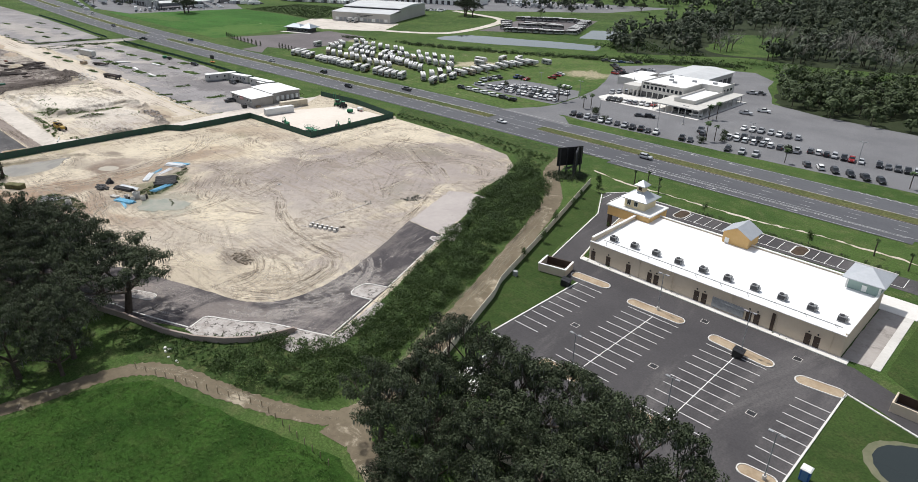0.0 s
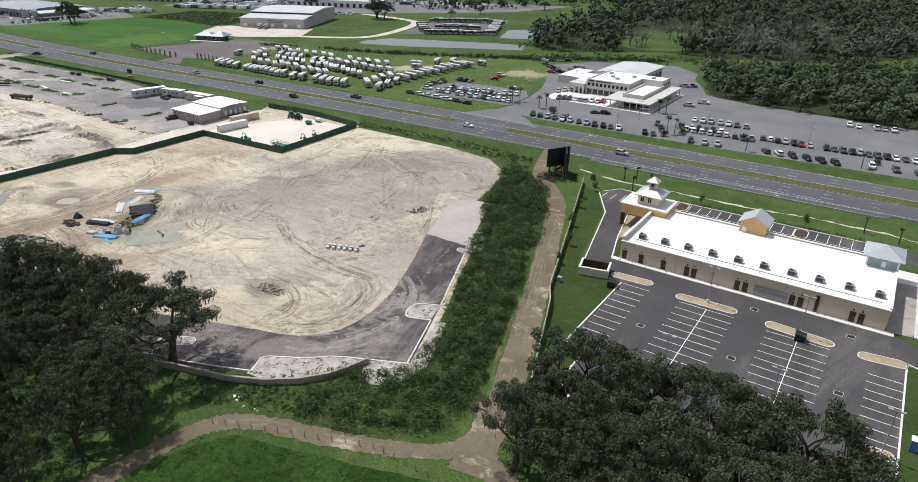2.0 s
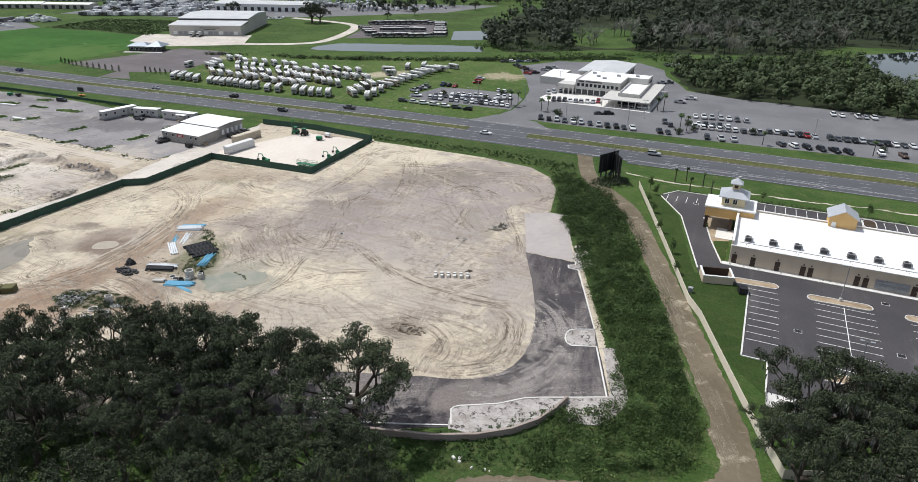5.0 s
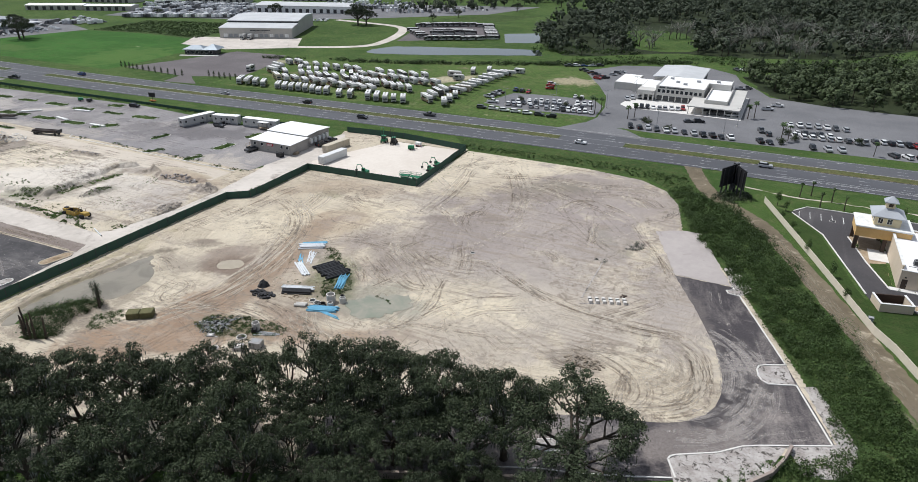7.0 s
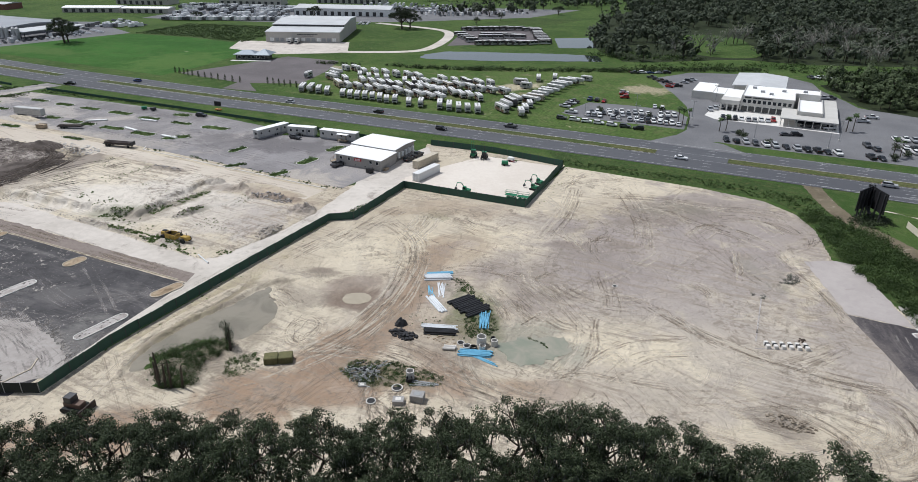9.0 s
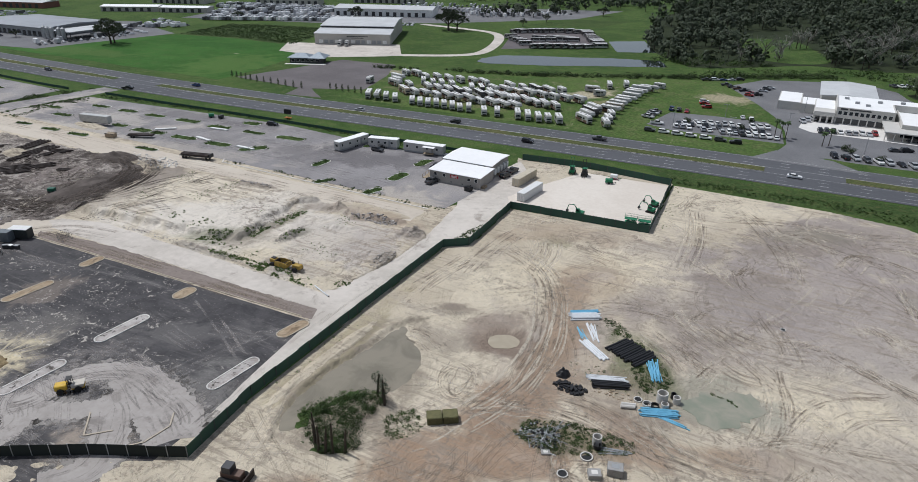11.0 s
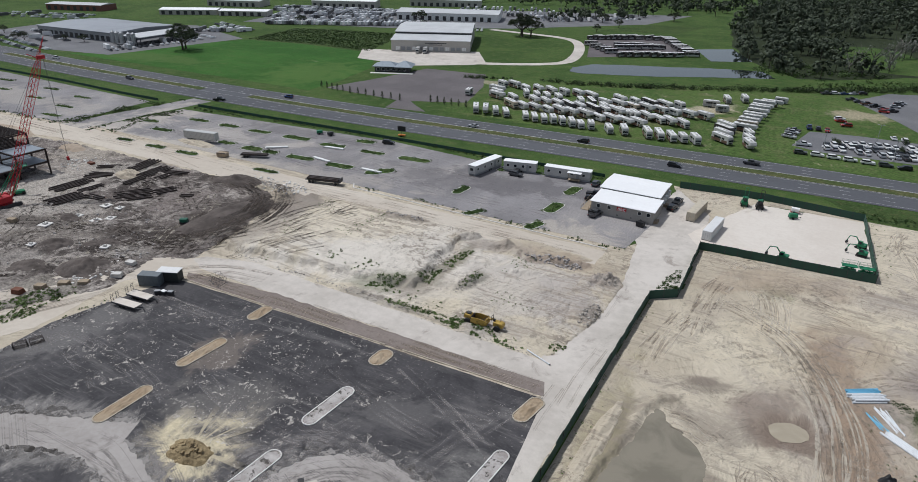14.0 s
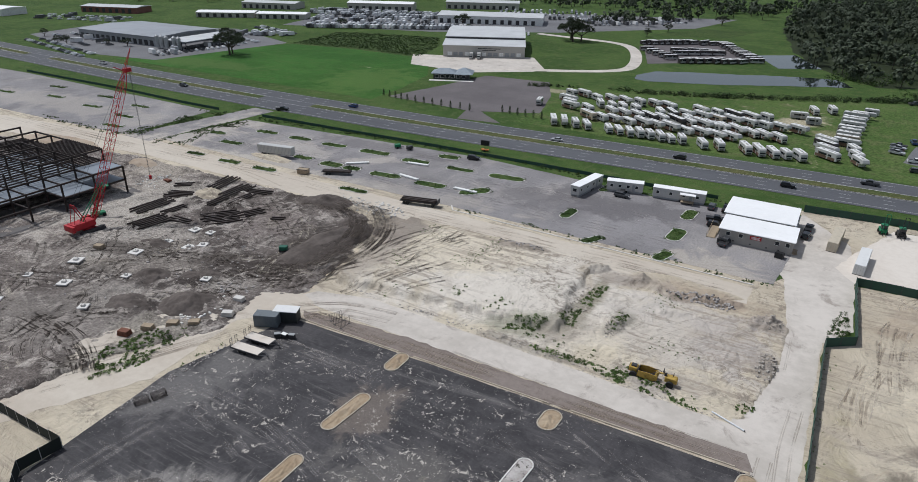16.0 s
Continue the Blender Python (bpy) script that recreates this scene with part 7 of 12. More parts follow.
def woods(name, label, polys, n, seed, mat, hmin=9, hmax=16, size=0.75, each=(34, 9), keep=None, bare=0.0):
    """Many far trees in one mesh: trunks, limbs and broad crowns of leaf clumps set on an uneven dome."""
    rg, rn = random.Random(seed), np.random.RandomState(seed)
    tv, lim, P, N = MB(), MB(), [], []
    for poly, k in zip(polys, n):
        for x, y in scatter(poly, k, seed):
            if keep is not None and not keep(x, y):
                continue
            h = rg.uniform(hmin, hmax) * rg.choice((0.75, 0.9, 1.0, 1.0, 1.1))
            r = h * rg.uniform(0.36, 0.6)
            tv.bar((x, y, 0), (x, y, h * 0.6), h * 0.025, h * 0.012, 4)
            c0 = np.array((x, y, h * 0.46))
            m = each[0]
            a, e = rn.uniform(0, 6.283, m), np.arcsin(rn.uniform(-0.5, 1, m))
            dome = np.stack([np.cos(a) * np.cos(e), np.sin(a) * np.cos(e), np.sin(e)], 1)
            cl = c0 + dome * np.array((r, r, h * 0.46)) * rn.uniform(0.6, 1.0, (m, 1))
            rc = np.repeat(rn.uniform(0.14, 0.3, m) * r, each[1])
            d = rn.normal(size=(m * each[1], 3))
            d /= np.linalg.norm(d, axis=1)[:, None]
            P.append(np.repeat(cl, each[1], 0) + d * (rc * rn.uniform(0.5, 1, len(rc)))[:, None])
            N.append(d * 0.5 + np.repeat(dome, each[1], 0) * 0.8 + np.array((0, 0, 0.35)) + rn.normal(size=d.shape) * 0.25)
            if bare:
                for _ in range(7):
                    b = rg.uniform(0, 6.28)
                    z0 = h * rg.uniform(0.2, 0.45)
                    p1 = (x + r * 0.55 * math.cos(b), y + r * 0.55 * math.sin(b), h * rg.uniform(0.5, 0.75))
                    lim.bar((x, y, z0), p1, h * 0.016 * bare, h * 0.01 * bare, 4)
                    lim.bar(p1, (x + r * math.cos(b + 0.3), y + r * math.sin(b + 0.3), h * rg.uniform(0.7, 1.0)), h * 0.01 * bare, h * 0.005 * bare, 4)
    P, N = np.concatenate(P), np.concatenate(N)
    u = np.cross(N, rn.normal(size=N.shape))
    u /= np.linalg.norm(u, axis=1)[:, None] + 1e-9
    w = np.cross(N, u)
    w /= np.linalg.norm(w, axis=1)[:, None] + 1e-9
    sz = size * rn.uniform(0.6, 1.3, len(P))[:, None]
    v = np.stack([P - u * sz, P + w * sz * 0.7, P + u * sz, P - w * sz * 0.7], 1).reshape(-1, 3)
    t = tagged(new(name), label, "woods", kind="stuff")
    part("crowns", raw_mesh("crowns", v, np.arange(len(v)).reshape(-1, 4), mat), None, t)
    part("trunks", tv, BARK, t)
    if bare:
        part("limbs", lim, PALEBARK, t)
    return t


PALEBARK = mottled("pale_lichen_bark", (0.16, 0.15, 0.13), (0.26, 0.25, 0.22), None, 1.0, 6.0, 0.95, 0.4, 0.05)
WOOD_A = [(-112, 334), (-103, 316), (-60, 308.5), (0, 303), (70, 300), (150, 300), (150, 380), (30, 350), (10, 345), (-14, 380), (-20, 440), (-60, 430), (-100, 400), (-124, 372)]
WOOD_B = [(-312, 640), (-290, 500), (-270, 440), (-238, 392), (-214, 404), (-170, 440), (-128, 440), (-60, 470), (-20, 540), (120, 560), (300, 700), (200, 1000), (-300, 1000)]


def clearing(x, y):
    return not (((x + 190) / 28) ** 2 + ((y - 490) / 60) ** 2 < 1 or ((x + 205) / 25) ** 2 + ((y - 570) / 50) ** 2 < 1)


# dark sheets put the crowns' shade into the ground colour
sheet("shaded_woodland_floor", WOOD_A, 0.03, WOODSHADE, "woodland floor coloured dark for the shade of its crowns", jitter=1.5, step=5)
sheet("shaded_woodland_floor", WOOD_B, 0.03, WOODSHADE, "woodland floor coloured dark for the shade of its crowns", jitter=1.5, step=8)
sheet("woodland_clearing", capsule(-193, 500, 120, 50, 105), 0.05, GRASS, "sunlit grassy clearing in the woodland", jitter=2.0, step=5)
woods("woodland", "dense green woodland beside the car dealer", [WOOD_A], [430], 41, WOODLEAF2, 7, 13, 0.55, (22, 17))
woods("woodland", "dark dense woodland beyond the fields", [WOOD_B], [1150], 42, WOODLEAF, 9, 17, 1.0, (18, 10), clearing)
woods("grey_trees", "pale grey mossy bare-limbed trees in the woodland", [[(-215, 404), (-180, 440), (-128, 440), (-60, 470), (-20, 540), (-40, 640), (-150, 560), (-230, 470)]], [70], 43, MOSS, 11, 17, 0.5, (12, 8), None, 1.0)
woods("far_tree_line", "distant line of dark trees", [[(-900, 640), (-560, 700), (-300, 700), (-300, 900), (-900, 900)], [(-1100, 420), (-900, 470), (-900, 640), (-1100, 640)], [(-470, 560), (-400, 640), (-380, 700), (-460, 640)]], [330, 90, 22], 44, WOODLEAF, 9, 15, 1.2, (12, 9))

# lone trees
for x, y, s in ((-442, 457, 1.2), (-605, 265, 1.15), (-437, 462, 1.05), (-446, 463, 1.0), (-608, 270, 0.9), (-560, 490, 0.7), (-530, 450, 0.5), (-395, 560, 0.5), (-420, 590, 0.6), (-365, 640, 0.6), (-640, 420, 0.5), (-735, 228, 0.4), (-728, 230, 0.45), (-780, 244, 0.4), (-402, 520, 0.45), (-690, 250, 0.35), (-705, 245, 0.3)):
    copy_thing(OAKS[rg.randrange(4)], pose(x, y, 0, 0, 0, rg.uniform(0, 360)) @ Matrix.Diagonal((s, s, s, 1)))


def palm(seed, h):
    rg = random.Random(seed)
    tk = MB().bar((0, 0, -0.1), (0.1, 0.05, h * 0.5), 0.19, 0.15, 8).bar((0.1, 0.05, h * 0.5), (0.05, 0, h), 0.15, 0.14, 8)
    v, f = [], []
    for i in range(26):
        a, up = 6.28 * i / 26 + rg.uniform(-0.1, 0.1), rg.uniform(-0.5, 1.0)
        p = Vector((0.05, 0, h))
        d = Vector((math.cos(a), math.sin(a), up)).normalized()
        s = Vector((-math.sin(a), math.cos(a), 0))
        for j in range(4):
            w = (0.12, 0.38, 0.42, 0.25)[j]
            w2 = (0.38, 0.42, 0.25, 0.03)[j]
            q = p + d * 0.42
            k = len(v)
            v += [p - s * w, p + s * w, q + s * w2, q - s * w2]
            f.append((k, k + 1, k + 2, k + 3))
            p, d = q, (d + Vector((0, 0, -0.28))).normalized()
    return tk.mesh("trunk", mats=(BARK,)), raw_mesh("crown", np.array([tuple(p) for p in v]), np.array(f), PALMLEAF), None


PALMS = [tree_thing("palm_tree", palm(50 + i, 5.0 + i), pose(*p, 0), "cabbage palm with a bushy green head", "palms") for i, p in enumerate(((-161.8, 244), (-159.5, 246.5), (-176.9, 246.1)))]
for x, y, s in ((-179, 248.5, 1), (-115, 269, 1.1), (-112.5, 271, 1), (-101, 237, 1), (-175, 250, 0.9), (-98.5, 239, 0.85), (-70, 232, 0.8), (-33, 235, 0.85)):
    copy_thing(PALMS[rg.randrange(3)], pose(x, y, 0, 0, 0, rg.uniform(0, 360)) @ Matrix.Diagonal((s, s, s, 1)))


def sapling(seed, h, r, mat=LEAF3):
    rg = random.Random(seed)
    tk = MB().bar((0, 0, -0.1), (0.05, 0, h * 0.7), 0.07, 0.04, 6)
    cen = [(rg.uniform(-r, r) * 0.5, rg.uniform(-r, r) * 0.5, h * rg.uniform(0.4, 0.95)) for _ in range(14)]
    for c in cen:
        tk.bar((0.02, 0, h * 0.45), c, 0.025, 0.012, 4)
    v, q = cards(cen, [r * 0.5] * 14, 40, 0.13, seed, 1.0)
    return tk.mesh("trunk", mats=(BARK,)), raw_mesh("crown", v, q, mat), None


SAPS = [tree_thing("young_tree", sapling(60, 4.2, 1.0), pose(-68.0, 167, 0), "slender young tree on the plaza lawn", "young trees"), tree_thing("young_tree", sapling(61, 3.4, 1.2), pose(-97.7, 159.6, 0), "slender young tree on the plaza lawn", "young trees")]
for x, y, s in ((-95.8, 144.5, 0.9), (-92.3, 131, 1), (-87.1, 119.6, 1), (-84.8, 109, 0.9), (-40.5, 167.5, 1.1), (-5, 168, 1), (-98.5, 152, 0.8), (-14, 176, 0.7), (-100, 163, 1.2), (-81, 139, 0.5)):
    copy_thing(SAPS[rg.randrange(2)], pose(x, y, 0, 0, 0, rg.uniform(0, 360)) @ Matrix.Diagonal((s, s, s, 1)))
SPALM = tree_thing("staked_palm", palm(55, 4.2)[:1] + (raw_mesh("crown", *[a[:16 * 26 // 4 * 4] if i == 0 else a for i, a in enumerate(cards([(0.05, 0, 4.2)], [0.5], 26, 0.4, 9))], PALMLEAF), None), pose(-94.1, 173.9, 0), "newly planted palm with clipped fronds", "young palms")
for x, y in ((-90.9, 176.5), (-88.7, 167.1), (-85.4, 173.3), (-82.4, 167.4), (-19, 170), (-27, 173), (-10, 172), (-7, 168.5)):
    copy_thing(SPALM, pose(x, y, 0, 0, 0, x * 7))
CYP = None
for i, (x, y) in enumerate(((-451, 225), (-447, 224.4), (-443, 223.8), (-439, 223), (-435, 222.4), (-430, 222), (-425, 221.8), (-420, 221.6), (-415, 221.5), (-410, 221.5), (-405, 221.7), (-400, 222), (-386, 227.5), (-382, 227.2), (-378, 227), (-374, 226.8), (-370, 226.6), (-366, 226.5))):
    if CYP is None:
        cen = [(0, 0, z) for z in (0.8, 1.4, 2.0, 2.6, 3.2)]
        v, q = cards(cen, [0.75, 0.75, 0.65, 0.5, 0.35], 40, 0.2, 71, 1.0)
        CYP = tree_thing("cypress_shrub", (MB().bar((0, 0, -0.1), (0, 0, 2.8), 0.06, 0.03).mesh("trunk", mats=(BARK,)), raw_mesh("crown", v, q, LEAF), None), pose(x, y, 0), "narrow dark cypress shrub in a row", "cypress row")
    else:
        copy_thing(CYP, pose(x, y, 0, 0, 0, 40 * i))
for i, (x, y) in enumerate(((-143, 231.5), (-96, 241), (-99, 249), (-101, 233), (-74, 246), (-29, 243), (-152, 239), (-154, 242), (-192, 252), (-214, 252), (-190, 268))):
    cen = [(rg.uniform(-1, 1), rg.uniform(-1, 1), rg.uniform(0.5, 2.2)) for _ in range(10)]
    if i == 0:
        v, q = cards(cen, [1.0] * 10, 60, 0.22, 72, 0.9)
        BUSH = tree_thing("round_bush", (MB().bar((0, 0, -0.1), (0, 0, 1.4), 0.12, 0.06).mesh("trunk", mats=(BARK,)), raw_mesh("crown", v, q, LEAF), None), pose(x, y, 0), "round dark bush in a parking island", "lot bushes")
    else:
        copy_thing(BUSH, pose(x, y, 0, 0, 0, 50 * i) @ Matrix.Diagonal((0.8 + 0.06 * (i % 5),) * 3 + (1,)))


# ---- vehicles ----
CARPAINTS = {"white": (0.72, 0.72, 0.72), "silver": (0.40, 0.41, 0.43), "black": (0.015, 0.015, 0.018), "dark grey": (0.07, 0.072, 0.078), "red": (0.30, 0.02, 0.02), "blue": (0.03, 0.06, 0.16), "brown": (0.12, 0.07, 0.05)}
CP = {k: paint("car_paint_" + k.replace(" ", "_"), c, 0.25, 0.0, 0.1, 0.5, 0.5) for k, c in CARPAINTS.items()}
LAMPGLASS = paint("headlight_glass", (0.6, 0.62, 0.65), 0.15)
TAILRED = paint("tail_light_red", (0.3, 0.01, 0.01), 0.2)
WHEEL = {}


def wheel_mesh(r, w):
    if (r, w) not in WHEEL:
        mb = MB().bar((0, -w / 2, 0), (0, w / 2, 0), r, n=12)
        WHEEL[(r, w)] = mb.mesh("wheel", mats=(RUBBER,))
    return WHEEL[(r, w)]


def add_wheels(t, xs, half, r, w=0.22, nm="wheel"):
    for x in xs:
        for s in (-1, 1):
            o = new(nm, wheel_mesh(r, w))
            o.parent = t
            o.matrix_local = pose(x, s * (half - w / 2), r)


def car(kind, colour, m):
    label = {"sedan": "%s parked saloon car", "suv": "%s parked sport utility car", "pickup": "%s parked pickup truck"}[kind] % colour
    t = thing("car", label, "car", m, "parked cars")
    mat = CP[colour]
    if kind == "sedan":
        body = [(-2.3, 0.32), (2.28, 0.32), (2.32, 0.62), (2.15, 0.82), (0.95, 0.95), (-1.75, 0.98), (-2.25, 0.92), (-2.34, 0.6)]
        cab, roof, hw = [(-1.8, 0.96), (1.0, 0.94), (0.25, 1.38), (-1.15, 1.4)], (-1.12, 0.22, 1.38, 1.44), 0.9
    elif kind == "suv":
        body = [(-2.3, 0.4), (2.28, 0.4), (2.32, 0.8), (2.2, 1.02), (1.05, 1.12), (-2.2, 1.14), (-2.34, 0.7)]
        cab, roof, hw = [(-2.2, 1.12), (1.1, 1.1), (0.45, 1.66), (-2.0, 1.68)], (-1.98, 0.42, 1.66, 1.74), 0.94
    else:
        body = [(-2.8, 0.45), (2.75, 0.45), (2.8, 0.9), (2.7, 1.12), (1.3, 1.2), (0.4, 1.2), (-0.85, 1.2), (-2.8, 1.2)]
        cab, roof, hw = [(-0.85, 1.18), (1.35, 1.18), (0.75, 1.8), (-0.7, 1.82)], (-0.68, 0.72, 1.8, 1.87), 0.98
    b = MB().side(body, -hw, hw)
    b.box(roof[0], roof[1], -hw * 0.78, hw * 0.78, roof[2] - 0.02, roof[3])
    part("body", b, mat, t, bevel=0.05)
    part("cabin_glass", MB().side(cab, -hw * 0.86, hw * 0.86), GLASS, t)
    x1 = body[2][0]
    part("headlight", MB().box(x1 - 0.2, x1 + 0.01, -hw + 0.06, -hw + 0.45, body[2][1] - 0.02, body[2][1] + 0.13), LAMPGLASS, t)
    part("headlight", MB().box(x1 - 0.2, x1 + 0.01, hw - 0.45, hw - 0.06, body[2][1] - 0.02, body[2][1] + 0.13), LAMPGLASS, t)
    x0 = min(p[0] for p in body)
    part("tail_light", MB().box(x0 - 0.01, x0 + 0.12, -hw + 0.03, -hw + 0.25, body[2][1], body[2][1] + 0.15).box(x0 - 0.01, x0 + 0.12, hw - 0.25, hw - 0.03, body[2][1], body[2][1] + 0.15), TAILRED, t)
    if kind == "pickup":
        part("truck_bed", MB().box(-2.7, -0.95, -hw + 0.1, hw - 0.1, 1.19, 1.215), BLACK, t)
    add_wheels(t, (-1.45 if kind != "pickup" else -1.75, 1.4 if kind != "pickup" else 1.8), hw, 0.34 if kind == "sedan" else 0.38)
    return t


MASTERS = {}


def park(kind, colour, x, y, rz, z=0.05):
    key = (kind, colour)
    if key not in MASTERS:
        MASTERS[key] = car(kind, colour, pose(x, y, z, 0, 0, rz))
        return MASTERS[key]
    return copy_thing(MASTERS[key], pose(x, y, z, 0, 0, rz))


cr = random.Random(77)
MIX = (("white", 8), ("silver", 4), ("black", 4), ("dark grey", 4), ("red", 1.3), ("blue", 1.2), ("brown", 0.7))


def pick(mix=MIX):
    return cr.choices([c for c, _ in mix], [k for _, k in mix])[0]


def row(x0, y0, x1, y1, n, rz, mix=MIX, kinds=("sedan", "suv", "suv", "pickup"), skip=0.06):
    for i in range(n):
        if cr.random() < skip:
            continue
        t = i / max(1, n - 1)
        park(cr.choice(kinds), pick(mix), x0 + (x1 - x0) * t + cr.uniform(-0.2, 0.2), y0 + (y1 - y0) * t + cr.uniform(-0.3, 0.3), rz + cr.uniform(-2, 2) + (180 if cr.random() < 0.15 else 0))


LIGHT = (("white", 9), ("silver", 3), ("dark grey", 1))
DARK = (("black", 4), ("dark grey", 4), ("white", 2), ("silver", 3), ("red", 0.6), ("blue", 0.8))
# dealer's rows
row(-157.5, 230.2, -104.6, 232, 16, -72, DARK)
row(-108.5, 248.2, -105.9, 244.5, 2, -75, DARK, skip=0)
row(-98.1, 264.5, -77.5, 266.1, 7, -80, LIGHT, skip=0)
row(-98.2, 251.2, -84, 252, 6, -78, DARK)
row(-96, 246.2, -71.6, 248, 9, 102, LIGHT)
row(-71, 251.5, -32.1, 253, 15, -78, DARK)
row(-29.5, 253.2, 34, 257, 23, -78)
row(-89.7, 231, -80.2, 233, 3, -78)
row(-63.5, 234, -41, 234.6, 6, -60, (("black", 2), ("white", 1), ("dark grey", 2)), ("pickup", "suv"))
row(-30, 238, -3, 240.5, 5, -80, (("white", 1), ("dark grey", 2), ("brown", 1), ("red", 1)), ("pickup", "suv"))
row(2, 240.5, 40, 244, 8, -80)
row(-42.6, 296.2, -26.8, 297.6, 6, -80, (("white", 5), ("red", 1.5), ("silver", 1)), skip=0.1)
row(-129, 390, -97, 399, 10, -60, LIGHT)
row(-123, 333.3, -119.6, 335.2, 2, 10, DARK, ("pickup",), 0)
row(-163, 266.6, -145, 270.6, 8, -80, (("white", 3), ("silver", 2), ("black", 2)), ("sedan", "suv"))
row(-142.7, 272.6, -141.5, 272.6, 1, -80, (("red", 1),), ("suv",))
row(-170, 280, -166, 288, 3, -70, DARK)
row(-210, 345, -193, 328, 6, 15)
row(-230, 349, -205, 364, 7, 30, DARK, skip=0.3)
row(-196, 324, -188, 350, 6, 0, skip=0.3)
row(-137, 250.5, -133, 252, 2, 20, DARK)
row(-130, 269, -121, 270, 3, 20, (("white", 1), ("dark grey", 2)))
row(-108, 290, -104, 300, 2, 10, DARK, ("pickup",))
# used-car lot
row(-210.4, 254.4, -182.7, 260.3, 11, -72, LIGHT)
row(-217.1, 243.5, -203.3, 244, 6, 108, LIGHT)
row(-198.5, 244, -178.5, 245.4, 9, 108, LIGHT)
row(-217, 249, -184, 251, 13, -72, DARK)
row(-193.8, 273.4, -190.2, 272.2, 2, 100, LIGHT)
row(-225.1, 231.4, -191.9, 230.6, 7, 8, (("white", 2), ("black", 2), ("red", 2), ("dark grey", 1)), skip=0)
row(-231, 249.6, -230, 268.5, 6, -18, DARK)
row(-225.1, 244.4, -224, 246, 1, 10, DARK)
row(-224.6, 273.4, -217.8, 273, 3, 95, DARK)
row(-214, 297.6, -211.2, 286, 4, 20, (("red", 2), ("white", 2)))
# on the highway
for k, c, x, o, rz in (("suv", "silver", -104.9, -4.8, 0), ("suv", "black", -262.5, -8.4, 0), ("sedan", "white", -169.4, -5, 0), ("pickup", "dark grey", -239.4, 7.8, 180), ("suv", "black", -300, 4.6, 180), ("pickup", "black", -471, -14, 30), ("suv", "blue", -448, 7.6, 180), ("sedan", "silver", -347, 4.4, 180), ("suv", "dark grey", -549, -5, 0), ("pickup", "white", -640, 7.6, 180)):
    park(k, c, x, road_y(x) + o, rz, 0.11)
# on the grey lot by the site office
for k, c, x, y, rz in (("pickup", "black", -277, 148.5, 10), ("suv", "black", -276.4, 144, 5), ("pickup", "dark grey", -272, 133.5, 80), ("suv", "black", -253.8, 150, 80), ("pickup", "black", -253.6, 155.5, 85), ("suv", "dark grey", -280, 158, 90), ("pickup", "black", -276, 158.4, 90), ("suv", "black", -363, 160, 15), ("suv", "dark grey", -306, 152.5, 0)):
    park(k, c, x, y, rz)

# ---- motorhomes and caravans ----
# body white is darker than the roof's: the sides' shade is in the colour
RVW = paint("motorhome_shaded_white", (0.47, 0.465, 0.45), 0.35, 0, 0.15, 0.4)
RVROOF = paint("motorhome_roof_white", (0.68, 0.68, 0.67), 0.5, 0, 0.12, 0.4)
RVT = paint("motorhome_tan", (0.40, 0.34, 0.27), 0.35)
RVD = paint("motorhome_dark", (0.05, 0.045, 0.045), 0.3)
RVS = paint("motorhome_stripe", (0.16, 0.10, 0.075), 0.4)


